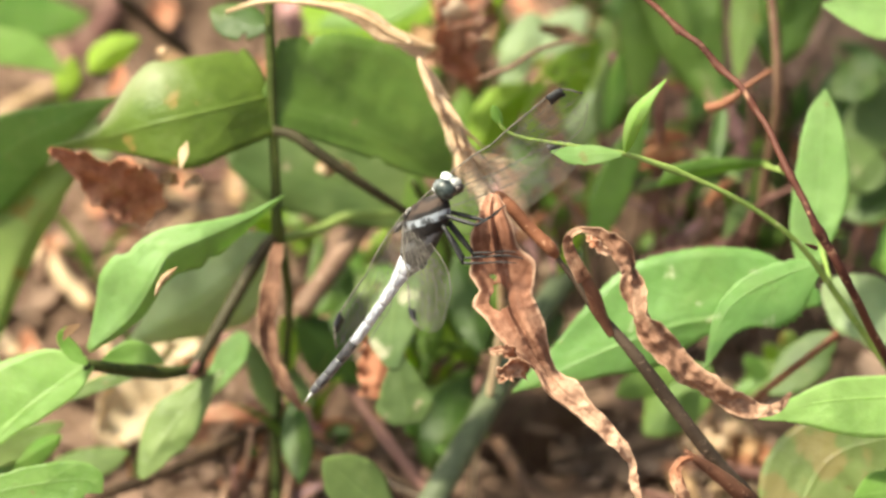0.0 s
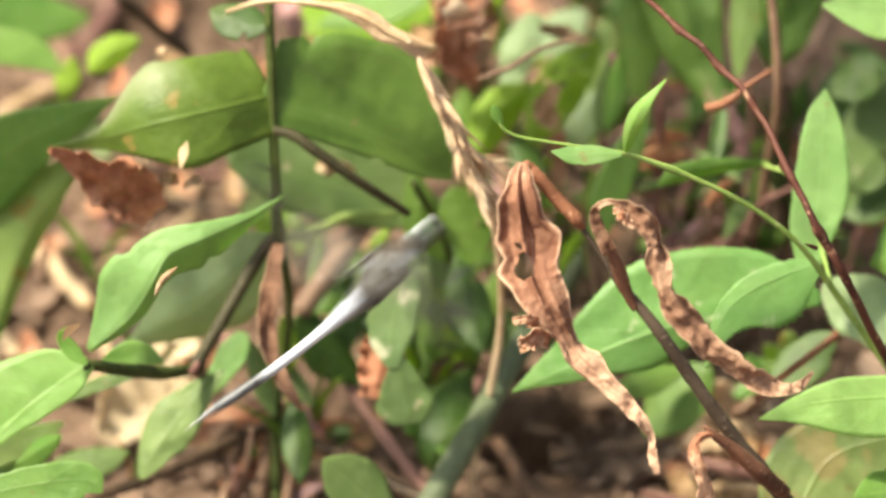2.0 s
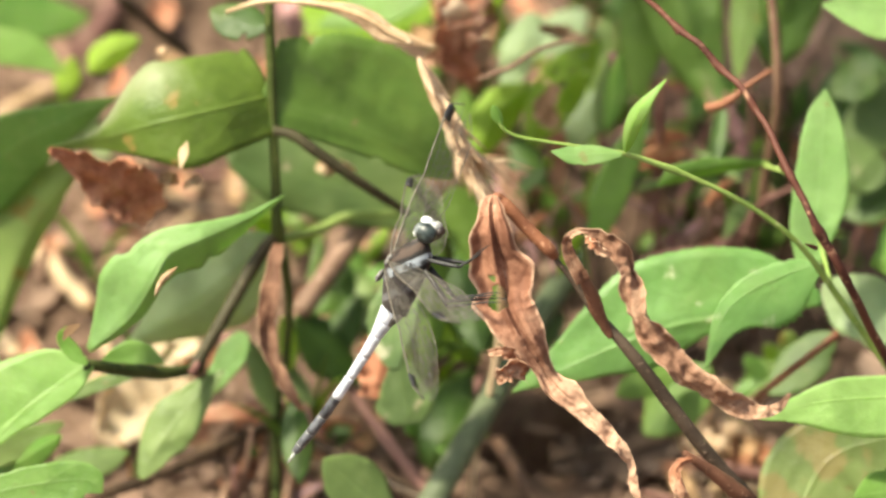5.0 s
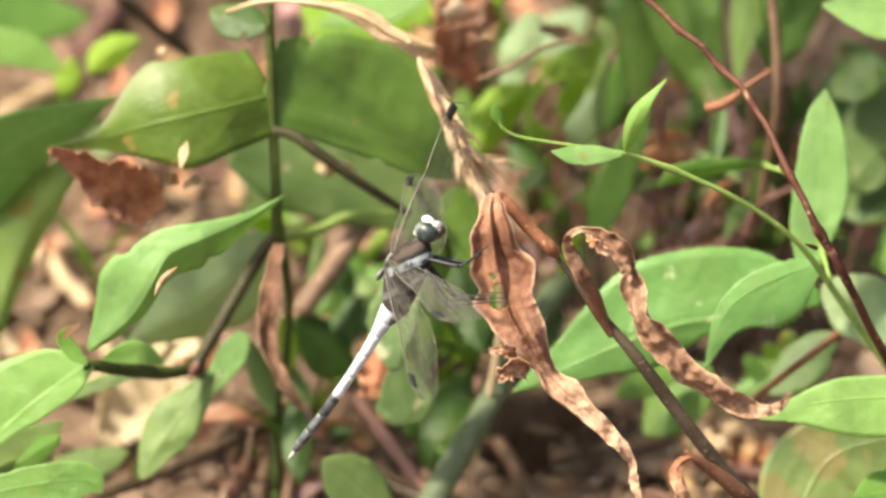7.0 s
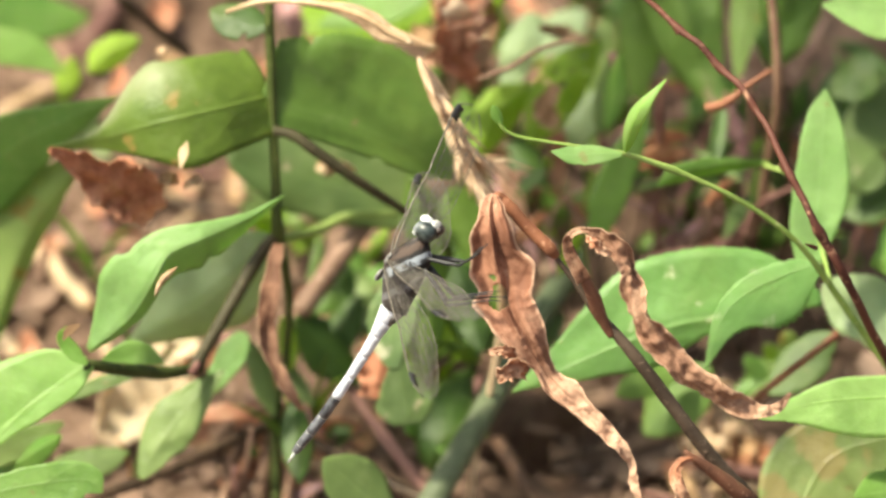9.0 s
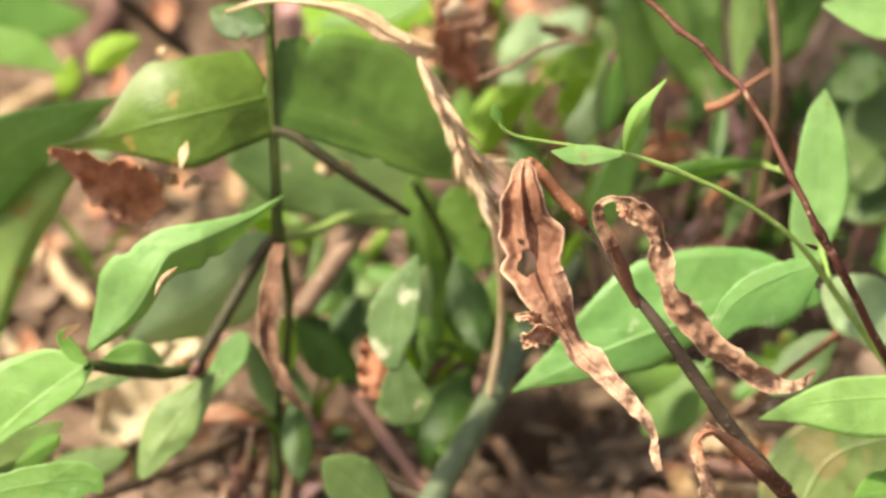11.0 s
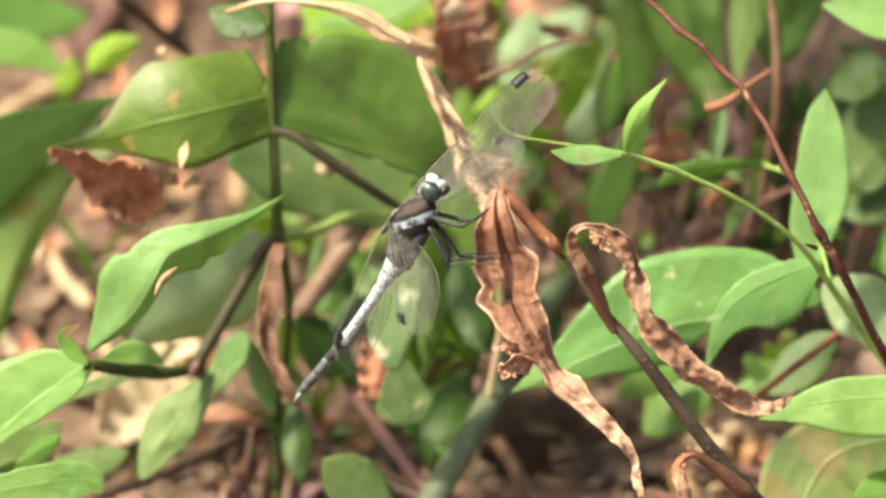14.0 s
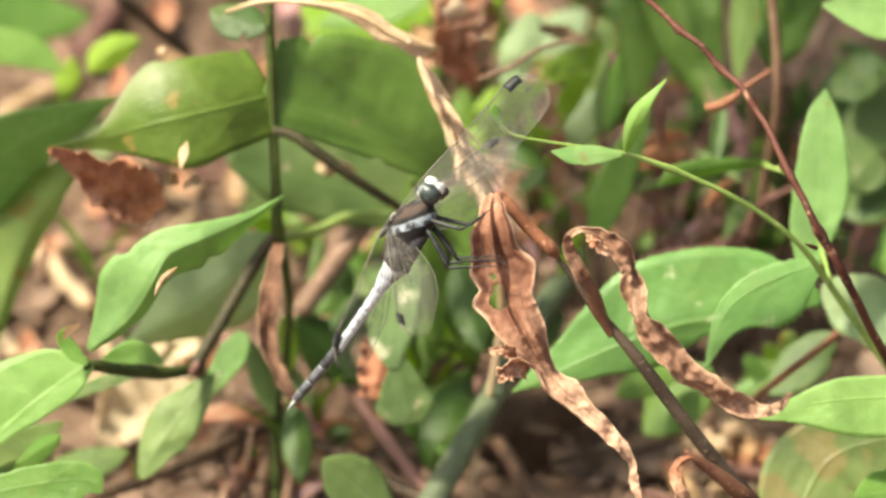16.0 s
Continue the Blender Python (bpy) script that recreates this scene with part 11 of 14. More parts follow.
stem(bit, "stalk", [(26.2, 194.2, 1.9), (21.7, 210, 2.6), (17.2, 228.4, 1.8)], [1.19, 1.31, 0.95], "purple", 14, rough=0.12)
bit = plant("dry_stalk", (77.8, 63.2, 0), "thin dry stalk fallen among the litter", "stalk", "litter on the soil")
stem(bit, "stalk", [(77.7, 61, 2), (63.7, 62.8, 3.9), (50.1, 69.7, 2)], [1.38, 1.52, 1.1], "purple", 14, rough=0.12)
bit = plant("dry_stalk", (92, 187.6, 0), "thin dry stalk fallen among the litter", "stalk", "litter on the soil")
stem(bit, "stalk", [(91.8, 185.3, 1.9), (89.4, 172.3, 7), (88, 172.3, 1.9)], [1.22, 1.34, 0.98], "purple", 14, rough=0.12)
bit = plant("dry_stalk", (-83.3, 95.2, 0), "thin dry stalk fallen among the litter", "stalk", "litter on the soil")
stem(bit, "stalk", [(-83.1, 93, 2), (-75, 95.1, 3.5), (-67.1, 100.4, 2)], [1.07, 1.17, 0.85], "straw", 14, rough=0.12)
bit = plant("dry_stalk", (6.7, 110.1, 0), "thin dry stalk fallen among the litter", "stalk", "litter on the soil")
stem(bit, "stalk", [(6.7, 107.9, 2), (-2.9, 107, 3), (-12.5, 110.5, 2)], [0.68, 0.75, 0.55], "deadstalk", 14, rough=0.12)
bit = plant("dry_stalk", (-63.9, 179.9, 0), "thin dry stalk fallen among the litter", "stalk", "litter on the soil")
stem(bit, "stalk", [(-63.8, 177.6, 1.9), (-57.7, 178.2, 5.2), (-52, 187.1, 1.9)], [0.76, 0.83, 0.61], "wood", 14, rough=0.12)
bit = plant("dry_stalk", (34.1, 217.4, 0), "thin dry stalk fallen among the litter", "stalk", "litter on the soil")
stem(bit, "stalk", [(34, 215, 1.9), (20.7, 204.4, 3.3), (7.7, 196.3, 1.9)], [1.3, 1.43, 1.04], "wood", 14, rough=0.12)
bit = plant("dry_stalk", (79.9, 58.6, 0), "thin dry stalk fallen among the litter", "stalk", "litter on the soil")
stem(bit, "stalk", [(79.7, 56.4, 2), (69, 52.4, 7.5), (59, 58.8, 2)], [1.15, 1.26, 0.92], "straw", 14, rough=0.12)
bit = plant("dry_stalk", (77.5, 176.5, 0), "thin dry stalk fallen among the litter", "stalk", "litter on the soil")
stem(bit, "stalk", [(77.3, 174.2, 1.9), (67, 182.3, 7.9), (57.4, 203.4, 1.9)], [1.06, 1.16, 0.84], "purple", 14, rough=0.12)
bit = plant("dry_stalk", (-92.5, 131.1, 0), "thin dry stalk fallen among the litter", "stalk", "litter on the soil")
stem(bit, "stalk", [(-92.3, 128.8, 1.9), (-91.8, 133.6, 3.7), (-91.8, 144.6, 1.9)], [1.3, 1.44, 1.04], "wood", 14, rough=0.12)
bit = plant("dry_stalk", (-2.5, 108.9, 0), "thin dry stalk fallen among the litter", "stalk", "litter on the soil")
stem(bit, "stalk", [(-2.5, 106.6, 2), (1.5, 105.7, 7.9), (5.5, 117.2, 2)], [0.78, 0.86, 0.62], "deadstalk", 14, rough=0.12)
bit = plant("dry_stalk", (-70.1, 200.5, 0), "thin dry stalk fallen among the litter", "stalk", "litter on the soil")
stem(bit, "stalk", [(-69.9, 198.2, 1.9), (-60, 187.4, 5.7), (-50.7, 186.5, 1.9)], [1.39, 1.53, 1.11], "deadstalk", 14, rough=0.12)
bit = plant("dry_stalk", (1.8, 227.2, 0), "thin dry stalk fallen among the litter", "stalk", "litter on the soil")
stem(bit, "stalk", [(1.8, 224.8, 1.8), (10.8, 214.4, 5.8), (19.7, 212.8, 1.9)], [0.67, 0.74, 0.54], "straw", 14, rough=0.12)
bit = plant("dry_stalk", (62.6, 53.3, 0), "thin dry stalk fallen among the litter", "stalk", "litter on the soil")
stem(bit, "stalk", [(62.5, 51.1, 2), (52.8, 47.7, 7.9), (43.7, 57.3, 2)], [0.75, 0.82, 0.6], "purple", 14, rough=0.12)
bit = plant("dry_stalk", (43.1, 141.3, 0), "thin dry stalk fallen among the litter", "stalk", "litter on the soil")
stem(bit, "stalk", [(43, 139, 1.9), (49.7, 138.4, 3.9), (56.6, 141, 1.9)], [1.12, 1.23, 0.89], "deadstalk", 14, rough=0.12)
bit = plant("dry_stalk", (-106.9, 130.2, 0), "thin dry stalk fallen among the litter", "stalk", "litter on the soil")
stem(bit, "stalk", [(-106.7, 127.9, 1.9), (-99.1, 134.6, 6.6), (-92.4, 152.9, 1.9)], [0.79, 0.87, 0.63], "deadstalk", 14, rough=0.12)
bit = plant("dry_stalk", (-17.5, 129.1, 0), "thin dry stalk fallen among the litter", "stalk", "litter on the soil")
stem(bit, "stalk", [(-17.5, 126.8, 1.9), (-24.9, 134.7, 2.8), (-32.4, 145.8, 1.9)], [0.88, 0.97, 0.7], "deadstalk", 14, rough=0.12)
bit = plant("dry_stalk", (-68.8, 165.7, 0), "thin dry stalk fallen among the litter", "stalk", "litter on the soil")
stem(bit, "stalk", [(-68.7, 163.3, 1.9), (-69.8, 170.1, 3.8), (-71.1, 179.7, 1.9)], [1.44, 1.59, 1.16], "straw", 14, rough=0.12)
bit = plant("dry_stalk", (41.7, 229.9, 0), "thin dry stalk fallen among the litter", "stalk", "litter on the soil")
stem(bit, "stalk", [(41.6, 227.5, 1.8), (28.1, 220.8, 3.9), (14.7, 219.4, 1.8)], [1.27, 1.4, 1.02], "wood", 14, rough=0.12)
bit = plant("dry_stalk", (89.9, 59.9, 0), "thin dry stalk fallen among the litter", "stalk", "litter on the soil")
stem(bit, "stalk", [(89.7, 57.7, 2), (78.7, 57.5, 6.3), (68.4, 64.7, 2)], [0.69, 0.76, 0.55], "purple", 14, rough=0.12)
bit = plant("dry_stalk", (71.2, 152, 0), "thin dry stalk fallen among the litter", "stalk", "litter on the soil")
stem(bit, "stalk", [(71, 149.7, 1.9), (82.5, 158.2, 7.2), (95, 179, 1.9)], [0.77, 0.85, 0.62], "wood", 14, rough=0.12)
bit = plant("dry_stalk", (-57.3, 157.2, 0), "thin dry stalk fallen among the litter", "stalk", "litter on the soil")
stem(bit, "stalk", [(-57.2, 154.9, 1.9), (-66.2, 135.6, 7.8), (-75.9, 129, 1.9)], [0.77, 0.85, 0.62], "straw", 14, rough=0.12)
bit = plant("dry_stalk", (-32.7, 79.4, 0), "thin dry stalk fallen among the litter", "stalk", "litter on the soil")
stem(bit, "stalk", [(-32.6, 77.1, 2), (-37.6, 55.3, 7.3), (-43, 45.1, 2)], [1.11, 1.22, 0.88], "purple", 14, rough=0.12)
bit = plant("dry_stalk", (-49.2, 170.1, 0), "thin dry stalk fallen among the litter", "stalk", "litter on the soil")
stem(bit, "stalk", [(-49.1, 167.7, 1.9), (-62.8, 166.2, 3), (-76.6, 168.8, 1.9)], [1.08, 1.19, 0.87], "purple", 14, rough=0.12)
bit = plant("dry_stalk", (36.1, 215, 0), "thin dry stalk fallen among the litter", "stalk", "litter on the soil")
stem(bit, "stalk", [(36.1, 212.6, 1.9), (25, 210.5, 2.8), (14, 209.4, 1.9)], [0.86, 0.95, 0.69], "straw", 14, rough=0.12)
bit = plant("dry_stalk", (80.5, 87.7, 0), "thin dry stalk fallen among the litter", "stalk", "litter on the soil")
stem(bit, "stalk", [(80.3, 85.4, 2), (84.8, 72.8, 3.3), (89.4, 62.8, 2)], [1.11, 1.23, 0.89], "purple", 14, rough=0.12)
bit = plant("dry_stalk", (85.3, 189.9, 0), "thin dry stalk fallen among the litter", "stalk", "litter on the soil")
stem(bit, "stalk", [(85.1, 187.5, 1.9), (83.6, 175.1, 6.2), (82.9, 173.8, 1.9)], [1.12, 1.24, 0.9], "deadstalk", 14, rough=0.12)
bit = plant("dry_stalk", (-77.6, 115.5, 0), "thin dry stalk fallen among the litter", "stalk", "litter on the soil")
stem(bit, "stalk", [(-77.5, 113.2, 2), (-75.7, 100, 6.8), (-74.7, 98.3, 2)], [1.02, 1.12, 0.81], "straw", 14, rough=0.12)
bit = plant("dry_stalk", (1.3, 102.6, 0), "thin dry stalk fallen among the litter", "stalk", "litter on the soil")
stem(bit, "stalk", [(1.3, 100.4, 2), (11.2, 98.6, 4), (21.2, 99.9, 2)], [0.93, 1.02, 0.74], "wood", 14, rough=0.12)
bit = plant("dry_stalk", (-61, 183.3, 0), "thin dry stalk fallen among the litter", "stalk", "litter on the soil")
stem(bit, "stalk", [(-60.9, 181, 1.9), (-57.4, 189.2, 7.1), (-54.5, 208, 1.9)], [1.0, 1.1, 0.8], "deadstalk", 14, rough=0.12)
bit = plant("dry_stalk", (34.1, 188.7, 0), "thin dry stalk fallen among the litter", "stalk", "litter on the soil")
stem(bit, "stalk", [(34, 186.4, 1.9), (23.6, 197.1, 2.4), (13.1, 210.1, 1.9)], [1.31, 1.44, 1.05], "purple", 14, rough=0.12)
bit = plant("dry_stalk", (89.2, 79.8, 0), "thin dry stalk fallen among the litter", "stalk", "litter on the soil")
stem(bit, "stalk", [(89, 77.5, 2), (96.8, 72.1, 3.3), (104.7, 69, 2)], [0.59, 0.65, 0.47], "wood", 14, rough=0.12)
bit = plant("dry_stalk", (64, 199, 0), "thin dry stalk fallen among the litter", "stalk", "litter on the soil")
stem(bit, "stalk", [(63.9, 196.6, 1.9), (70.5, 187.7, 6.5), (77.9, 189.7, 1.9)], [1.33, 1.46, 1.06], "straw", 14, rough=0.12)
bit = plant("dry_stalk", (-40.8, 106.5, 0), "thin dry stalk fallen among the litter", "stalk", "litter on the soil")
stem(bit, "stalk", [(-40.7, 104.2, 2), (-38.4, 91.8, 2.9), (-36.2, 81.2, 2)], [0.92, 1.01, 0.73], "purple", 14, rough=0.12)
bit = plant("dry_stalk", (-3.7, 118, 0), "thin dry stalk fallen among the litter", "stalk", "litter on the soil")
stem(bit, "stalk", [(-3.7, 115.7, 2), (-9.5, 130.9, 4.3), (-15.4, 150, 1.9)], [0.75, 0.83, 0.6], "purple", 14, rough=0.12)
bit = plant("dry_stalk", (-33.3, 184.5, 0), "thin dry stalk fallen among the litter", "stalk", "litter on the soil")
stem(bit, "stalk", [(-33.2, 182.1, 1.9), (-40.5, 192.7, 4.4), (-48.2, 211, 1.9)], [1.34, 1.48, 1.07], "wood", 14, rough=0.12)
bit = plant("dry_stalk", (8.9, 191.5, 0), "thin dry stalk fallen among the litter", "stalk", "litter on the soil")
stem(bit, "stalk", [(8.8, 189.2, 1.9), (5.5, 201.9, 6.9), (2.1, 229.5, 1.8)], [0.55, 0.61, 0.44], "wood", 14, rough=0.12)
bit = plant("dry_stalk", (74.3, 71.4, 0), "thin dry stalk fallen among the litter", "stalk", "litter on the soil")
stem(bit, "stalk", [(74.2, 69.1, 2), (67.2, 75.3, 2.9), (60.3, 82.6, 2)], [0.63, 0.69, 0.51], "wood", 14, rough=0.12)
bit = plant("dry_stalk", (85.2, 121.8, 0), "thin dry stalk fallen among the litter", "stalk", "litter on the soil")
stem(bit, "stalk", [(85.1, 119.5, 2), (84.7, 129.4, 6.8), (85.4, 152.8, 1.9)], [0.94, 1.03, 0.75], "straw", 14, rough=0.12)
bit = plant("dry_stalk", (-82.6, 133.5, 0), "thin dry stalk fallen among the litter", "stalk", "litter on the soil")
stem(bit, "stalk", [(-82.4, 131.2, 1.9), (-68.7, 129.7, 3.5), (-55.3, 133.8, 1.9)], [0.85, 0.93, 0.68], "deadstalk", 14, rough=0.12)
bit = plant("dry_stalk", (-4.6, 57.3, 0), "thin dry stalk fallen among the litter", "stalk", "litter on the soil")
stem(bit, "stalk", [(-4.5, 55.1, 2), (-13.1, 60, 5.1), (-21.9, 71.5, 2)], [0.65, 0.72, 0.52], "straw", 14, rough=0.12)
bit = plant("dry_stalk", (-72.3, 202.5, 0), "thin dry stalk fallen among the litter", "stalk", "litter on the soil")
stem(bit, "stalk", [(-72.1, 200.1, 1.9), (-69.6, 202.9, 6.1), (-67.6, 215, 1.9)], [1.02, 1.12, 0.81], "deadstalk", 14, rough=0.12)
bit = plant("dry_stalk", (14, 242.6, 0), "thin dry stalk fallen among the litter", "stalk", "litter on the soil")
stem(bit, "stalk", [(14, 240.2, 1.8), (10.5, 230, 2.3), (7, 222.5, 1.8)], [0.84, 0.93, 0.68], "straw", 14, rough=0.12)
bit = plant("dry_stalk", (91, 41.5, 0), "thin dry stalk fallen among the litter", "stalk", "litter on the soil")
stem(bit, "stalk", [(90.8, 39.3, 2), (92.7, 53.3, 5.8), (95.3, 74.1, 2)], [1.12, 1.24, 0.9], "purple", 14, rough=0.12)
bit = plant("dry_stalk", (72.2, 185.7, 0), "thin dry stalk fallen among the litter", "stalk", "litter on the soil")
stem(bit, "stalk", [(72, 183.3, 1.9), (60.2, 171.4, 4.6), (49, 168.5, 1.9)], [1.04, 1.15, 0.84], "wood", 14, rough=0.12)
bit = plant("dry_stalk", (-52, 112.1, 0), "thin dry stalk fallen among the litter", "stalk", "litter on the soil")
stem(bit, "stalk", [(-51.9, 109.9, 2), (-43, 100.5, 6.3), (-34.7, 99.7, 2)], [0.88, 0.97, 0.71], "purple", 14, rough=0.12)
bit = plant("dry_stalk", (-37.9, 136.6, 0), "thin dry stalk fallen among the litter", "stalk", "litter on the soil")
stem(bit, "stalk", [(-37.8, 134.3, 1.9), (-34, 113, 7.6), (-30.6, 103.2, 2)], [0.93, 1.02, 0.74], "wood", 14, rough=0.12)
bit = plant("dry_stalk", (-71.7, 131.1, 0), "thin dry stalk fallen among the litter", "stalk", "litter on the soil")
stem(bit, "stalk", [(-71.5, 128.9, 1.9), (-77.1, 144.9, 3.7), (-83.2, 167.4, 1.9)], [1.06, 1.17, 0.85], "purple", 14, rough=0.12)
bit = plant("dry_stalk", (39.4, 227.4, 0), "thin dry stalk fallen among the litter", "stalk", "litter on the soil")
stem(bit, "stalk", [(39.3, 225.1, 1.8), (32.3, 208.9, 4.6), (25.6, 200.3, 1.9)], [1.31, 1.44, 1.05], "wood", 14, rough=0.12)
bit = plant("dry_stalk", (85, 74, 0), "thin dry stalk fallen among the litter", "stalk", "litter on the soil")
stem(bit, "stalk", [(84.8, 71.7, 2), (78.6, 65.3, 3.9), (72.9, 64.8, 2)], [0.9, 0.99, 0.72], "wood", 14, rough=0.12)
bit = plant("dry_stalk", (66.2, 142.9, 0), "thin dry stalk fallen among the litter", "stalk", "litter on the soil")
stem(bit, "stalk", [(66.1, 140.6, 1.9), (69.8, 132.4, 5.7), (74, 132.3, 1.9)], [0.64, 0.7, 0.51], "deadstalk", 14, rough=0.12)

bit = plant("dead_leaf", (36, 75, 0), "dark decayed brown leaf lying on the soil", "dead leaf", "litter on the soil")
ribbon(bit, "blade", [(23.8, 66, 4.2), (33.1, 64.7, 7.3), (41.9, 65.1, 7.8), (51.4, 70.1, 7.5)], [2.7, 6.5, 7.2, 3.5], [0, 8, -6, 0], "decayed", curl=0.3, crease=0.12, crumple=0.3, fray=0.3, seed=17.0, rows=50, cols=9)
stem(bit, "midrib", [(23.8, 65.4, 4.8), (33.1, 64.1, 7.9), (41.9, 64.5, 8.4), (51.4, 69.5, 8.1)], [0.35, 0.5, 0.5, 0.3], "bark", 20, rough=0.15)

# perch
perch = plant("dead_plant", (85.5, 34.3, 0), "dead plant with a dark stalk and shrivelled brown leaves", "plant")
stem(perch, "stem", [(27.3, 5.6, 122.1), (28.2, 4.8, 121), (31.5, 2.6, 116.9), (35.5, -0.5, 111.6), (43.3, -5.9, 103.6), (51.4, -11, 92.9), (59, -14.6, 82.4), (69.8, -16, 66.7), (81.4, 4.8, 32.4), (85.7, 23, 10.5)], [0.5, 0.52, 0.58, 0.85, 1.3, 1.4, 1.5, 1.66, 1.84, 1.96], "deadstalk", 60, rough=0.1, knots=((0.33, 0.2), (0.72, 0.25)))
stem(perch, "petiole", [(16.4, 11, 133.1), (17.5, 11.2, 131.8), (19.1, 10.1, 130.5), (21.7, 8.8, 127.4), (24.6, 6.8, 125), (26.8, 5.3, 123.2), (28, 5.1, 121.4)], [0.8, 1.2, 1.3, 1.35, 1.4, 1.45, 0.9], "petiole", 24, rough=0.14)
withered(perch, [(15.8, 8.7, 135.1), (15.4, 7.4, 133.7), (15.3, 5.3, 132.2), (15.6, 3, 130.1), (16, 1.4, 126.2), (16.6, -0.2, 123.1), (17.3, -2.2, 120.3), (17.7, -4.5, 118.5), (18.4, -7.3, 117), (20.1, -9.9, 114.5), (22, -11.9, 111.7), (24.6, -13.6, 108.2), (26.5, -14.8, 105), (29.2, -17.1, 103.1), (33, -20.3, 100.9), (36.9, -23.1, 98.8), (39.6, -24.8, 96.8), (41.3, -26.3, 93), (42.2, -28, 90), (42.7, -30.4, 86.8)], [0.9, 2, 2.8, 4.7, 5, 6.1, 5.2, 7, 5.1, 4, 2.9, 1.8, 2.4, 2.1, 1.8, 1.5, 1.7, 0.8, 1.1, 0.6], [1, 2.5, 3.1, 3.9, 4.8, 7, 6.2, 5.3, 5.6, 5.2, 4.4, 2.9, 2.6, 3.4, 2, 1.7, 1.4, 1, 1.2, 0.5], [(-0.2, -0.05, 0.0, 0.5, 1.6, 0.12), (0.14, 0.08, 0.04, 0.7, -1.1, 0.1), (0.6, 0.8, -0.05, 0.3, 1.2, 0.17), (-0.6, -0.5, 0.1, 0.42, -1.5, 0.25), (-0.9, -0.75, 0.38, 0.75, 1.5, 0.2), (0.98, 0.95, 0.42, 0.68, -2.4, 0.35), (0.97, 0.9, 0.24, 0.42, 1.3, 0.18), (0.45, 0.4, 0.3, 0.62, 0.6, 0.14)], "rosy", (0.14, 0.24, 0.28, 0.5, 0.8, 0.9), fray=(0.05, 0.06, 0.1, 0.22), turn=(0, 0, 0, 0, 0, 0, 0, -5, 0, 8, -5, -20, 15, 40, 5, -35, 20, 50, -10), hole=((0.355, -0.2, 0.05, 0.32), (0.284, -0.3, 0.012, 0.1)), seed=21.0, rows=240, cols=22, label="large shrivelled pinkish-brown leaf with a hole")
ribbon(perch, "dried_leaf", [(20.4, -13.1, 107.4), (18.5, -13.5, 111.7), (16.1, -14.4, 113.7), (13.9, -14.7, 113.4)], [1.4, 1.5, 1.2, 0.7], [0, 20, 50, 70], "brown", curl=0.5, crease=0.4, fray=0.5, crumple=0.8, rows=30, cols=6, seed=23.0)
ribbon(perch, "dried_leaf", [(21.1, -14.2, 107.8), (19.2, -15.9, 110.4), (17.6, -17.7, 111.4), (16.5, -17.6, 109.9), (15.4, -17.7, 108.3)], [1.6, 2.1, 2.0, 1.6, 0.6], [0, 10, 30, 60, 80], "brown", curl=0.5, crease=0.4, fray=0.5, crumple=1.1, rows=32, cols=6, seed=26.0)
stem(perch, "leaf_sheath", [(38.7, -4, 107.5), (37.2, -2.9, 110.3), (36, -1.9, 113.1), (34.9, -1.4, 116.8), (33.4, -0.9, 120.5), (32, -0.3, 124.3), (31, 0.2, 128)], [0.68, 1.07, 1.58, 1.47, 1.07, 0.74, 0.57], "sheath", 28, rough=0.22)
withered(perch, [(33.4, -2.8, 121.3), (30.9, -1.1, 126.1), (30.2, -0.4, 129.6), (31.5, -0.7, 132.1), (34.1, -1.8, 133.4), (37.4, -2.9, 132.1), (40.5, -4.6, 130.1), (42.5, -7, 127.2), (42.7, -9.7, 124), (43.6, -12.9, 120.2), (46.3, -15.1, 116.7), (50.1, -17.5, 113.1), (53.9, -19.6, 109.9), (58.3, -21.5, 106.8), (63.3, -22.9, 104.4), (67.8, -23.3, 103.1), (71.2, -22.5, 103.4), (73.6, -20.3, 105.1)], [1.6, 1.3, 1, 0.6, 0.6, 1.8, 2.1, 2.3, 2.5, 2.6, 3, 2.7, 2.6, 2.6, 2.3, 1.4, 0.9, 0.3], [1.6, 1.3, 1, 0.8, 0.8, 1.7, 2.2, 2.5, 2.6, 3, 3, 2.9, 2.6, 3.4, 2.6, 1.6, 1, 0.3], [(0.7, 0.5, 0.3, 0.66, -1.6, 0.35), (-0.6, 0.4, 0.25, 0.75, 0.9, 0.3), (0.9, 0.8, 0.5, 0.95, 0.7, 0.25), (-0.9, -0.7, 0.55, 0.95, -0.7, 0.3), (0.3, -0.3, 0.58, 0.9, -0.4, 0.25), (-0.4, 0.1, -0.1, 0.3, -0.8, 0.4)], "umber", (0.25, 0.5, 0.7, 0.75, 0.6), fray=(0.08, 0.15, 0.25, 0.15), pace=1.3, turn=(0, 0, 0, 0, 20, 45, 10, -35, 15, 55, 30, -30, 10, 50, 15, -25, 0, 0), seed=31.0, rows=190, cols=10, thick=0.3, label="narrow dried leaf curled over and twisted")
ribbon(perch, "dried_leaf", [(33.9, -3.4, 133.1), (35.5, -5.4, 133.8), (36.8, -6.4, 132.6), (38.8, -6.4, 131.1)], [0.8, 1.5, 1.3, 0.6], [20, 40, 10, -20], "brown", curl=0.9, crease=0.3, fray=0.4, crumple=0.8, rows=24, cols=5, seed=34.0)
stem(perch, "leaf_sheath", [(69.2, -19.5, 71.9), (64.5, -21.6, 78.7), (58.9, -21.6, 84.9), (54.4, -21.7, 89.5), (52.3, -21.3, 91.5)], [1.48, 1.88, 1.48, 0.91, 0.4], "sheath", 20, rough=0.22)
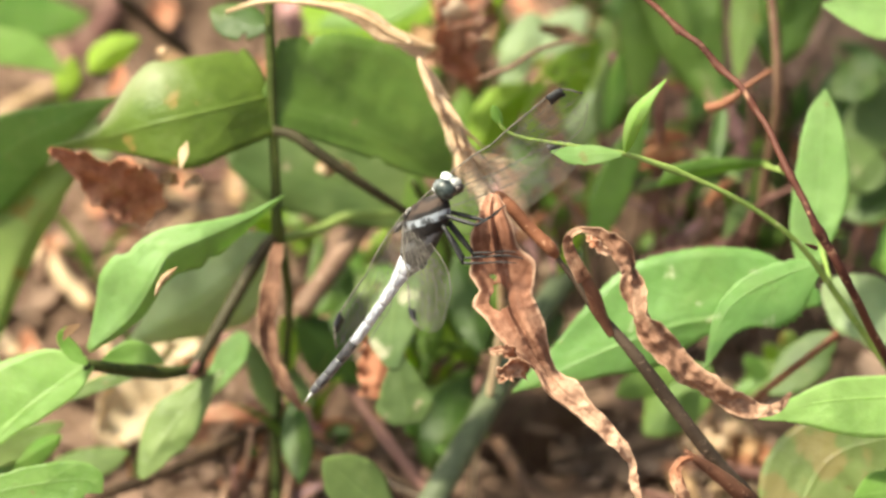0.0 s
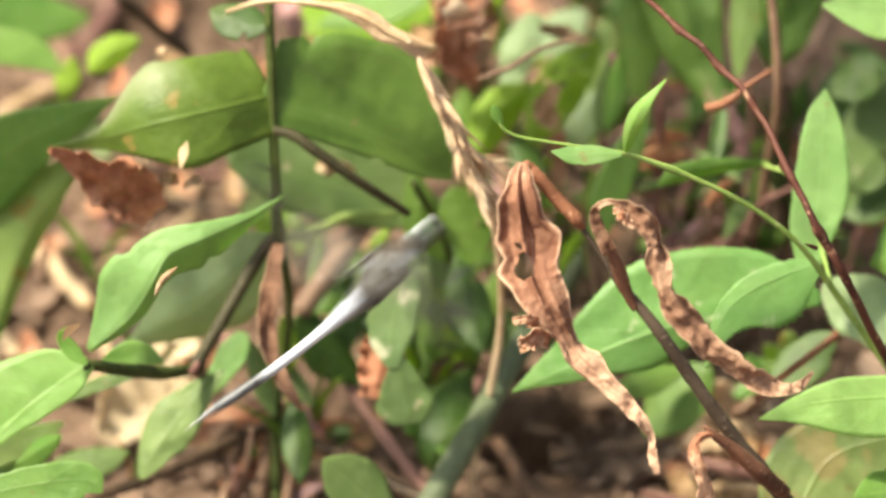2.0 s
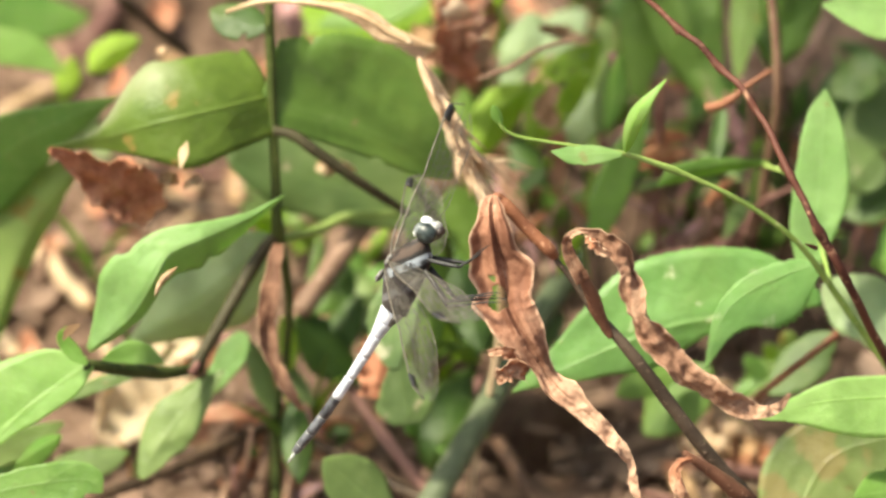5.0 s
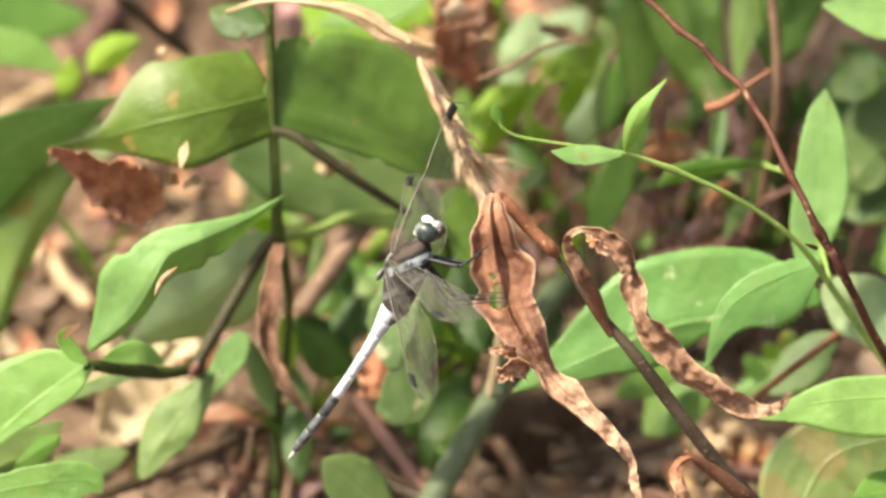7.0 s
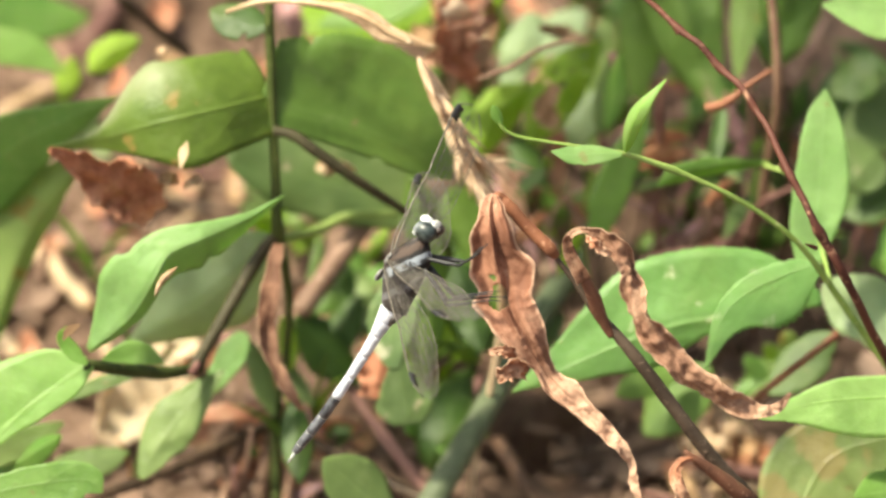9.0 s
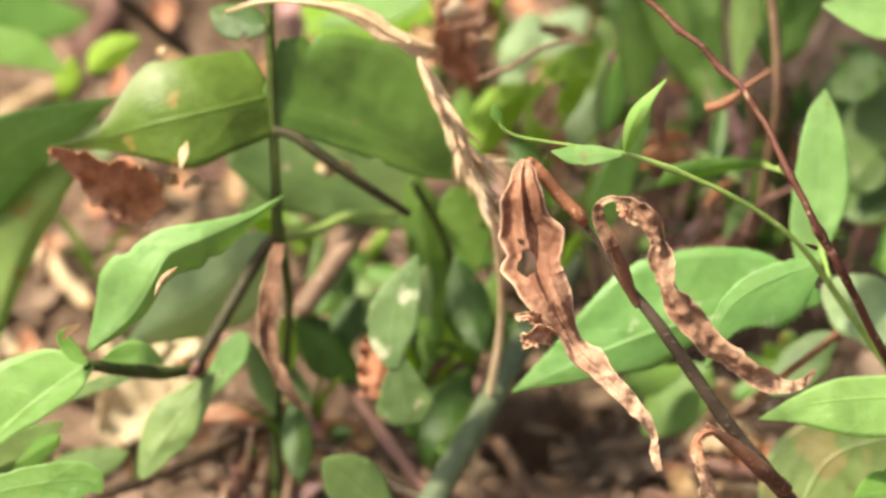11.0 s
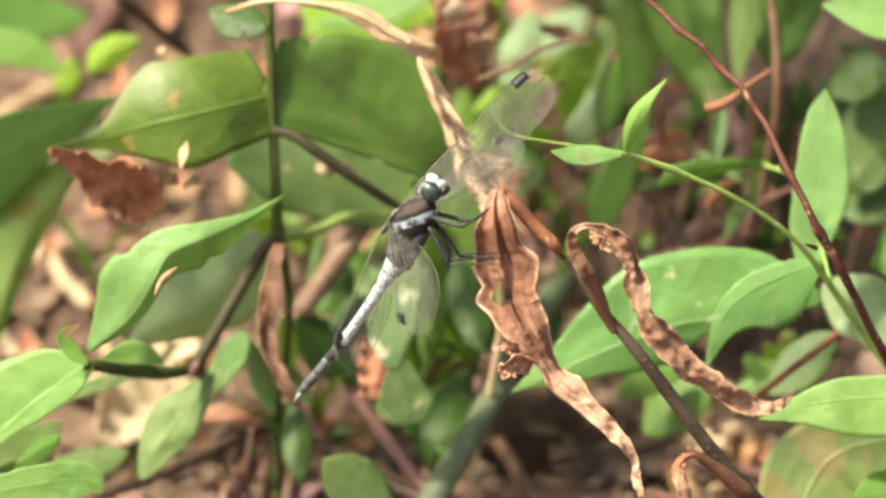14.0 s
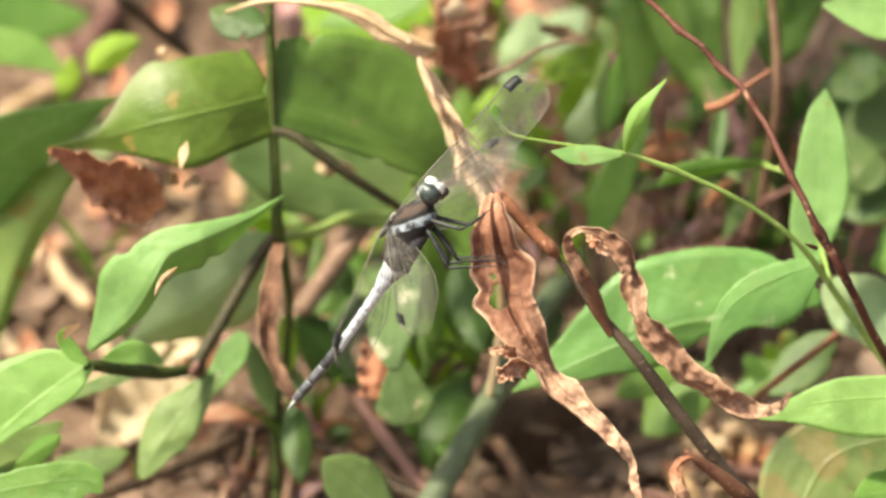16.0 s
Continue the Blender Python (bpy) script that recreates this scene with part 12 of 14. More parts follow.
ribbon(perch, "dried_leaf", [(54, -23.8, 91.7), (51.5, -25.7, 92.5), (50.1, -28, 91.3), (51.4, -30.5, 88.3), (53.1, -31.8, 83.7), (56.3, -32.6, 74.9)], [0.9, 1.2, 1.6, 1.7, 2.3, 1.1], [0, 20, 50, 30, 0, -20], "brown", curl=-0.8, crease=0.3, fray=0.4, crumple=0.7, rows=46, cols=5, seed=37.0)


# tangled undergrowth
def tangle(centre, spread, leaves, stalks, leaf_mats, stalk_mats, label, seed):
    """Withered weed: short stalks and small limp leaves within a slanting box (across, up the slope, deep), rooted below it."""
    rng = random.Random(seed)
    c = Vector(centre)
    weed = plant("tangled_weed", (c.x, c.y + 12, 0), label, "plant", "tangled weeds")
    across, up, deep = Vector((1, 0, 0)), Vector((0, 0.643, 0.766)), Vector((0, 0.766, -0.643))

    def spot():
        q = c + across * rng.uniform(-1, 1) * spread[0] + up * rng.uniform(-1, 1) * spread[1] + deep * rng.uniform(-1, 1) * spread[2]
        q.z = max(q.z, 3.0)
        return q

    for i in range(stalks):
        a = spot()
        tilt = rng.uniform(-0.7, 0.7)
        reach = rng.uniform(10, 26)
        b = a + Vector((tilt, rng.uniform(-0.3, 0.3), 1)) * reach * 0.5 + Vector((rng.uniform(-2, 2), 0, 0))
        foot = Vector((a.x - tilt * reach * 0.5, a.y + rng.uniform(0, 8), 1.0))
        w = rng.uniform(0.35, 0.95)
        stem(weed, "stalk", [foot, a, b], [w * 1.15, w, w * 0.7], stalk_mats[i % len(stalk_mats)], 14, rough=0.2)
    for i in range(leaves):
        a = spot()
        turn = rng.uniform(0, 6.28)
        d = (across * math.cos(turn) + up * math.sin(turn) + deep * rng.uniform(-0.6, 0.6)) * rng.uniform(4, 10)
        w = rng.uniform(0.9, 2.6)
        blade(weed, [a - d, a + Vector((0, 0, rng.uniform(0, 2))), a + d], [0.3, w * 0.8, w, w * 0.7, 0.2], [0.3, w * 0.7, w, w * 0.8, 0.2],
              leaf_mats[i % len(leaf_mats)], (rng.uniform(-50, 30), rng.uniform(-50, 30)), (rng.uniform(-40, 40), 0), wave=0.2, ragged=0.8, rows=14, cols=3)


tangle((21.6, 115, 39.3), (13.3, 13.9, 30.0), 34, 9, ("olive", "tan", "russet", "dusk", "lime", "brown", "mauve"), ("wood", "tanwood", "olivestem"), "tangle of thin brown stalks and small withered leaves", 3)
tangle((58, 113.2, 44.9), (12.0, 16.4, 35.0), 22, 14, ("olive", "dark", "dusk", "russet", "mauve", "dark"), ("purple", "wood", "tanwood", "purple"), "tangle of mauve stalks and small withered leaves", 5)
tangle((-35.3, 62.2, 7.5), (12.4, 9.6, 20.0), 26, 16, ("russet", "mauve", "tan", "dark", "coral"), ("wood", "bark", "purple", "tanwood"), "cluster of brown stalk bases and dead leaf bits", 8)
tangle((87.9, 137.1, 34.4), (11.5, 22.4, 30.0), 18, 10, ("dark", "dusk", "russet", "dark"), ("wood", "purple", "bark"), "tangle of dry stalks and small leaves in shade", 12)


# ---- scattered litter, joined ----
def scatter_litter():
    rng = random.Random(7)
    verts, faces, uvs = [], [], []
    for _ in range(3600):
        x, y = rng.uniform(-0.15, 0.15), rng.uniform(0.0, 0.36)
        z = lift(x, y)
        size, a = rng.uniform(0.0012, 0.003) + 0.006 * rng.random() ** 4, rng.uniform(0, 6.28)
        m = Matrix.Translation((x, y, z + size * 0.15)) @ Euler((rng.uniform(-0.5, 0.5), rng.uniform(-0.5, 0.5), a)).to_matrix().to_4x4()
        n0 = len(verts)
        long, wide, high = size, size * rng.uniform(0.15, 0.6), size * rng.uniform(0.06, 0.3)
        for sx, sy, sz in ((-1, 0, 0), (-0.4, 1, 0.2), (0.5, 0.8, 0), (1, 0, 0.3), (0.4, -1, 0), (-0.5, -0.8, 0.2)):
            verts.append(m @ Vector((sx * long, sy * wide, sz * high + high)))
            uvs.append((0.5 + sx / 2, 0.5 + sy / 2))
        for sx, sy, sz in ((-1, 0, 0), (-0.4, 1, 0.2), (0.5, 0.8, 0), (1, 0, 0.3), (0.4, -1, 0), (-0.5, -0.8, 0.2)):
            verts.append(m @ Vector((sx * long * 0.9, sy * wide * 0.9, sz * high - high)))
            uvs.append((0.5 + sx / 2, 0.5 + sy / 2))
        faces.append(tuple(n0 + k for k in range(6)))
        faces.append(tuple(n0 + 6 + k for k in range(5, -1, -1)))
        for k in range(6):
            j = (k + 1) % 6
            faces.append((n0 + j, n0 + k, n0 + 6 + k, n0 + 6 + j))
    ob = link_mesh("plant_debris", verts, faces, crumb_material(), None, "", uvs, False)
    tagged(ob, "brown crumbs of dead leaf and stalk strewn on soil", "litter", "", "stuff")


def crumb_material():
    m, n, l, b = material("debris")
    rnd = n.new("ShaderNodeNewGeometry").outputs["Random Per Island"]
    col = ramp(n, l, rnd, [(0.0, (0.08, 0.048, 0.032)), (0.4, (0.2, 0.122, 0.082)), (0.8, (0.29, 0.19, 0.135)), (1.0, (0.46, 0.33, 0.24))])
    col = mix_color(n, l, math_node(n, l, "MULTIPLY", noise_node(n, l, 500.0), 0.5), col, (0.1, 0.06, 0.035))
    l.new(col, b.inputs["Base Color"])
    b.inputs["Roughness"].default_value = 0.85
    return m


scatter_litter()


def unseen_shade_shrub():
    """An unseen shrub added above the view, to dapple the soil behind the perch."""
    rng = random.Random(11)
    shrub = plant("unseen_shade_shrub", (-380, 300, 0), "unseen green shrub added to shade the undergrowth", "shrub")
    stem(shrub, "stem", [(-380, 300, -4), (-360, 290, 160), (-280, 260, 300), (-120, 200, 370), (0, 190, 380)], [7, 6, 5, 4, 2], "wood", 24)
    for i in range(SHADE + 26):
        x, y, z = (rng.uniform(-155, -85), rng.uniform(165, 345), rng.uniform(310, 420)) if i < SHADE else (rng.uniform(-185, -95), rng.uniform(165, 235), rng.uniform(330, 400))
        if y < 215 and x < -125:
            continue
        a = rng.uniform(0, 6.28)
        d = Vector((math.cos(a), math.sin(a), rng.uniform(-0.4, 0.1))) * rng.uniform(26, 44)
        c = Vector((x, y, z))
        leaf(shrub, c - d, c + Vector((0, 0, 6)), c + d, (-d.y, d.x, rng.uniform(-12, 12)), rng.uniform(11, 17), rng.uniform(11, 17), "green", rows=12, cols=3)
    # Small extra leaves, out of view, that darken the far right background.
    for x, y, z in ((32, 134, 175), (38, 137, 163), (39, 143, 124), (33, 145, 126)):
        a = rng.uniform(0, 6.28)
        d, c = Vector((math.cos(a), math.sin(a), -0.2)) * rng.uniform(10, 14), Vector((x, y, z))
        leaf(shrub, c - d, c + Vector((0, 0, 2)), c + d, (-d.y, d.x, rng.uniform(-4, 4)), rng.uniform(6, 8), rng.uniform(6, 8), "green", rows=12, cols=3)
    # Lower extra leaves, out of view, that shade single patches of soil.
    for x, y in ((-48, 100), (-36, 112), (-152, 82), (-140, 72), (-162, 92)):
        a = rng.uniform(0, 6.28)
        d, c = Vector((math.cos(a), math.sin(a), -0.2)) * rng.uniform(20, 26), Vector((x, y, rng.uniform(175, 205)))
        leaf(shrub, c - d, c + Vector((0, 0, 3)), c + d, (-d.y, d.x, rng.uniform(-6, 6)), rng.uniform(11, 14), rng.uniform(11, 14), "green", rows=12, cols=3)


SHADE = 44
unseen_shade_shrub()


# ---- dragonfly ----
def thorax_material():
    """Dark brown with two slanting pale bands on each flank and a brown shoulder."""
    m, n, l, b = material("dragonfly_thorax")
    c = n.new("ShaderNodeTexCoord").outputs["Object"]
    s = n.new("ShaderNodeSeparateXYZ")
    l.new(c, s.inputs[0])
    wob = math_node(n, l, "MULTIPLY", math_node(n, l, "SUBTRACT", noise_node(n, l, 350.0, 2.0), 0.5), 0.0014)
    u = math_node(n, l, "ADD", math_node(n, l, "ADD", math_node(n, l, "MULTIPLY", s.outputs[0], 0.57), math_node(n, l, "MULTIPLY", s.outputs[2], 0.82)), wob)
    v = math_node(n, l, "MULTIPLY_ADD", u, 100.0, 0.5)
    dark, pale, dim = (0.008, 0.006, 0.006), (0.27, 0.3, 0.34), (0.2, 0.205, 0.22)
    band = ramp(n, l, v, [(0.0, (0.03, 0.026, 0.025)), (0.05, (0.03, 0.026, 0.025)), (0.08, dim), (0.21, dim), (0.25, dark), (0.45, dark), (0.48, pale), (0.62, pale), (0.65, dark),
                          (0.72, dark), (0.77, (0.055, 0.034, 0.025)), (0.88, (0.055, 0.034, 0.025)), (0.93, dark), (1.0, (0.1, 0.085, 0.08))])
    back = ramp(n, l, math_node(n, l, "MULTIPLY_ADD", s.outputs[2], 100.0, 0.5), [(0.62, 0.0), (0.85, 0.7)])
    band = mix_color(n, l, back, band, (0.05, 0.036, 0.03))
    under = ramp(n, l, math_node(n, l, "ADD", math_node(n, l, "MULTIPLY_ADD", s.outputs[2], 100.0, 0.5), math_node(n, l, "MULTIPLY", wob, 60.0)), [(0.08, 0.9), (0.17, 0.0)])
    band = mix_color(n, l, under, band, dark)
    band = mix_color(n, l, ramp(n, l, noise_node(n, l, 520.0, 3.0), [(0.40, 0.85), (0.47, 0.0)]), band, dark)
    rear = ramp(n, l, math_node(n, l, "MULTIPLY_ADD", s.outputs[0], 100.0, 0.5), [(0.22, 0.55), (0.42, 0.0)])
    band = mix_color(n, l, rear, band, (0.07, 0.06, 0.056))
    col = mix_color(n, l, ramp(n, l, noise_node(n, l, 900.0), [(0.5, 0.0), (0.9, 0.12)]), band, (0.14, 0.115, 0.1))
    l.new(col, b.inputs["Base Color"])
    b.inputs["Roughness"].default_value = 0.65
    b.inputs["Specular IOR Level"].default_value = 0.3
    bump(n, l, noise_node(n, l, 2500.0), 0.5, 0.0002, b)
    return m


def wing_material():
    """Clear membrane with a faint sheen."""
    m, n, l, b = material("wing_membrane")
    b.inputs["Base Color"].default_value = (0.75, 0.72, 0.66, 1)
    b.inputs["Roughness"].default_value = 0.25
    t = n.new("ShaderNodeBsdfTransparent")
    mix = n.new("ShaderNodeMixShader")
    f = noise_node(n, l, 300.0, 3.0)
    l.new(math_node(n, l, "MULTIPLY_ADD", f, 0.034, 0.003), mix.inputs[0])
    l.new(t.outputs[0], mix.inputs[1])
    l.new(b.outputs[0], mix.inputs[2])
    l.new(mix.outputs[0], n["Material Output"].inputs[0])
    return m


M.update({
    "thorax": thorax_material(),
    "white": plain_material("pruinose_white", (0.42, 0.45, 0.52), (0.66, 0.68, 0.74), 0.6, 500.0),
    "black": plain_material("black_cuticle", (0.006, 0.006, 0.007), (0.018, 0.018, 0.02), 0.55, 900.0),
    "greyblack": plain_material("dusted_black", (0.012, 0.012, 0.015), (0.12, 0.125, 0.14), 0.4, 450.0),
    "eye": plain_material("compound_eye", (0.008, 0.013, 0.013), (0.045, 0.06, 0.056), 0.38, 1100.0, 0.0, 0.3, 0.2),
    # Paler than the eye: its grey sky reflection is put into this colour.
    "eyetop": plain_material("eye_sheen", (0.045, 0.058, 0.06), (0.24, 0.265, 0.27), 0.36, 800.0, 0.0, 0.2, 0.2),
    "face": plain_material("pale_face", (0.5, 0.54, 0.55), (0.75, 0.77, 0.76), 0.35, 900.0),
    "greyface": plain_material("grey_face", (0.2, 0.2, 0.2), (0.42, 0.42, 0.4), 0.4, 900.0),
    "dusty": plain_material("wing_root", (0.05, 0.042, 0.038), (0.3, 0.29, 0.28), 0.7, 800.0),
    "mouth": plain_material("mouth_brown", (0.02, 0.014, 0.012), (0.06, 0.045, 0.04), 0.4, 900.0),
    "wing": wing_material(),
    "vein": plain_material("wing_vein", (0.06, 0.052, 0.042), (0.18, 0.16, 0.13), 0.4),
})


def loft(sections, sides=20, jitter=0.0):
    """Rounded body through cross-sections (x, y, z, half width, half height), closed at both ends; millimetres."""
    v, f = [], []
    for i, (x, y, z, a, b) in enumerate(sections):
        for k in range(sides):
            w = 2 * math.pi * k / sides
            q = 1 + jitter * noise.noise(Vector((i * 0.8, math.cos(w) * 2, math.sin(w) * 2)))
            v.append(Vector((x, y + a * q * math.cos(w), z + b * q * math.sin(w))) / 1000)
    n = len(sections)
    for i in range(n - 1):
        for k in range(sides):
            a, b = i * sides + k, i * sides + (k + 1) % sides
            f.append((a, b, b + sides, a + sides))
    f.append(tuple(range(sides))[::-1])
    f.append(tuple(range((n - 1) * sides, n * sides)))
    return v, f


def ball(c, r, rings=12, sides=20, bumpy=0.0):
    secs = []
    for i in range(rings + 1):
        a = math.pi * (i + 0.15) / (rings + 0.3)
        secs.append((c[0] - r[0] * math.cos(a), c[1], c[2], r[1] * math.sin(a), r[2] * math.sin(a)))
    return loft(secs, sides, bumpy)


def wing_edge(hind, u):
    """Leading and trailing edge of a wing at the share u of its length; shares of the length."""
    lead = 0.014 * math.sin(math.pi * min(u / 0.5, 1)) - 0.007 * math.exp(-((u - 0.5) / 0.06) ** 2)
    tip = math.sqrt(max(0.0, 1 - max(0.0, (u - 0.84) / 0.16) ** 2.4))
    if hind:
        chord = 0.07 + 0.20 * math.sin(math.pi * min(u / 0.36, 1) / 2) if u < 0.36 else 0.27 - 0.11 * ((u - 0.36) / 0.64) ** 1.4
    else:
        chord = 0.07 + 0.18 * math.sin(math.pi * min(u / 0.6, 1) / 2)
    mid = lead - chord * 0.42
    rise = (0.067 if hind else 0.09) * u
    return rise + mid + (lead - mid) * tip, rise + mid - (chord - (lead - mid)) * tip


def make_wing(parent, name, length, hind, label):
    n, across = 40, 6
    v, f = [], []
    for layer in (0.02, -0.02):
        for i in range(n + 1):
            u = i / n
            a, b = wing_edge(hind, u)
            for k in range(across + 1):
                y = a + (b - a) * k / across
                corr = 0.006 * ((k % 2) - 0.5) * math.exp(-k * 0.5) * (1 - u * 0.6)
                v.append(Vector((u * length, y * length, corr * length + layer)) / 1000)
    w, n0 = across + 1, (n + 1) * (across + 1)
    for i in range(n):
        for k in range(across):
            q = i * w + k
            f.append((q, q + 1, q + 1 + w, q + w))
            f.append((n0 + q, n0 + q + w, n0 + q + 1 + w, n0 + q + 1))
    me_parent = link_mesh(name, v, f, "wing", None, label)
    me_parent.parent = parent
    vv, ff = [], []

    def wire(points, r):
        a, b = tube([Vector(p) for p in points], [r, r], max(2, len(points) * 2), 4, 0.0)
        o = len(vv)
        vv.extend(q / 1000 for q in a)
        ff.extend(tuple(o + i for i in face) for face in b)

    def at(u, s):
        a, b = wing_edge(hind, u)
        return (u * length, (a + (b - a) * s) * length, 0.03)

    us = [i / 14 for i in range(15)]
    wire([at(u, 0.0) for u in us], 0.17)
    wire([at(min(u, 0.99), 1.0) for u in us], 0.085)
    wire([at(u * 0.52, 0.10) for u in us], 0.05)
    wire([at(u * 0.95, 0.16 + 0.02 * u) for u in us], 0.05)
    ribs = ((0.24, 0.42, 0.95), (0.30, 0.62, 0.9), (0.40, 0.80, 0.78), (0.52, 0.95, 0.6))
    for s0, s1, e in ribs:
        wire([at(0.03 + u * e, s0 + (s1 - s0) * u) for u in us], 0.05)
    rng = random.Random(len(name) + int(hind))
    for i in range(30):
        u = 0.08 + 0.86 * i / 30
        wire([at(u, 0.0), at(u + 0.004, 0.16)], 0.04)
    for i in range(420):
        u, s = rng.uniform(0.22, 0.93), rng.uniform(0.16, 0.88)
        along = rng.random() < 0.45
        wire([at(u, s), at(min(u + (0.035 if along else 0.008), 0.96), min(s + (0.03 if along else 0.11), 0.98))], 0.026)
    net = link_mesh("vein_net", vv, ff, "vein", None)
    net.parent = me_parent
    a0, a1 = 0.845, 0.93
    sv, sf = [], []
    for i in range(7):
        u = a0 + (a1 - a0) * i / 6
        a, b = wing_edge(hind, u)
        for y, z in ((a + 0.006, 0.2), (a + (b - a) * 0.18, 0.2), (a + (b - a) * 0.18, -0.2), (a + 0.006, -0.2)):
            sv.append(Vector((u * length, y * length, z)) / 1000)
    for i in range(6):
        for k in range(4):
            j = (k + 1) % 4
            sf.append((i * 4 + k, i * 4 + j, i * 4 + 4 + j, i * 4 + 4 + k))
    sf += [(3, 2, 1, 0), (24, 25, 26, 27)]
    stigma = link_mesh("stigma", sv, sf, "black", None, "black wing spot")
    stigma.parent = me_parent
    return me_parent


def fly_part(name, data, mat, parent, label=""):
    ob = link_mesh(name, data[0], data[1], mat, None, label)
    ob.parent = parent
    return ob


dragonfly = tagged(new("dragonfly"), "white-bodied skimmer dragonfly with clear wings, perching on a dead leaf", "dragonfly")
dragonfly.empty_display_size = 0.01
thorax = fly_part("thorax", loft([(-9.4, 0, -1.6, 1.5, 1.7), (-8.6, 0, -1.6, 2.3, 2.5), (-6.7, 0, -1.4, 2.9, 3.3), (-4, 0, -0.6, 3.3, 3.9), (-1.5, 0, -0.1, 3.4, 4.3), (1.0, 0, 0.0, 3.2, 4.2), (3, 0, -0.3, 2.8, 3.6),
                                  (5, 0, -0.4, 2.3, 2.8), (6.3, 0, -0.2, 1.5, 1.8), (7.2, 0, 0, 1.0, 1.2)], 32, 0.05), "thorax", dragonfly, "dark thorax with pale bands")
head = fly_part("head", ball((9.0, 0, 0.2), (1.4, 2.2, 2.0)), "greyblack", dragonfly)
fly_part("neck", loft([(6.6, 0, 0, 0.9, 0.9), (8.0, 0, 0.1, 0.8, 0.8)], 10), "black", dragonfly)
for y in (-1, 1):
    fly_part("eye", ball((9.2, y * 1.7, 0.0), (2.0, 1.75, 2.3), 16, 24), "eye", head, "dark blue-green compound eye")
    # Paler ball on top of the eye, coloured like reflected sky.
    fly_part("eye_sheen", ball((9.1, y * 1.6, 1.0), (1.75, 1.5, 1.65), 12, 20), "eyetop", head)
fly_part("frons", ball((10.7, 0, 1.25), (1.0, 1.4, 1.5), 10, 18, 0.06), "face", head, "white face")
# White balls standing in for the sky's highlight on the eyes.
for y in (-1, 1):
    fly_part("eye_shine", ball((7.9, y * 1.4, 1.65), (0.7, 0.8, 0.8), 10, 16, 0.08), "face", head, "white ball for the sky's shine on the eye")
fly_part("face", ball((11.0, 0, -0.8), (1.0, 1.6, 1.2), 10, 18, 0.06), "greyface", head)
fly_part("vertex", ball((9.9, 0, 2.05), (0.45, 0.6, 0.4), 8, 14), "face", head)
fly_part("mouth", ball((10.6, 0, -1.9), (1.1, 1.4, 0.9), 8, 14), "mouth", head)

for x in (-0.2, -4.0):
    for y in (-1.5, 1.5):
        fly_part("wing_base", ball((x, y, 3.7), (1.5, 0.9, 0.6), 10, 14, 0.35), "dusty", dragonfly)

# abdomen, ten rings
SEG = [(-7.6, 1.7, 1.9), (-9.4, 1.95, 2.15), (-12.0, 1.55, 1.8), (-15.5, 1.18, 1.22), (-20.5, 1.08, 1.08), (-26.0, 1.0, 1.0), (-31.5, 1.05, 1.05), (-36.6, 1.1, 1.08), (-41.0, 1.1, 1.05), (-44.4, 1.05, 1.0), (-46.4, 0.75, 0.75)]
for i in range(10):
    (x0, a0, b0), (x1, a1, b1) = SEG[i], SEG[i + 1]
    rows = []
    for j in range(7):
        u = j / 6
        x = x0 + (x1 - x0) * u
        z = -1.75 + 0.0024 * (x + 18) ** 2
        lipped = 1 + 0.001 * (u > 0.9)
        rows.append((x, 0, z, (a0 + (a1 - a0) * u) * lipped, (b0 + (b1 - b0) * u) * lipped))
    ring = fly_part("abdomen_ring", loft(rows, 18), "white" if i < 6 else "greyblack", dragonfly, "powdery white ring" if i < 6 else "black ring")
    if i > 5:
        x, _, z, a, b = rows[-1]
        fly_part("rim", loft([(x + 0.07, 0, z, a * 1.01, b * 1.01), (x - 0.05, 0, z, a * 1.02, b * 1.02)], 18), "greyface", ring, "thin grey rim")
for y in (-0.35, 0.35):
    fly_part("tail_clasper", loft([(-46.0, y, 0.1, 0.22, 0.22), (-47.6, y * 1.5, 0.2, 0.28, 0.24), (-49.4, y * 1.2, 0.3, 0.06, 0.06)], 8), "face", dragonfly, "pale tail clasper")
fly_part("belly_tuft", ball((-7.8, 0, -4.0), (1.3, 1.1, 1.0), 10, 14, 0.3), "black", dragonfly)
fly_part("belly_plate", loft([(-6.8, 0, -2.9, 1.2, 1.3), (-9.0, 0, -3.1, 1.6, 1.4), (-11.2, 0, -2.8, 1.3, 1.0), (-13.6, 0, -2.3, 0.8, 0.6)], 18, 0.06), "dusty", dragonfly, "grey-dusted plate under the abdomen")

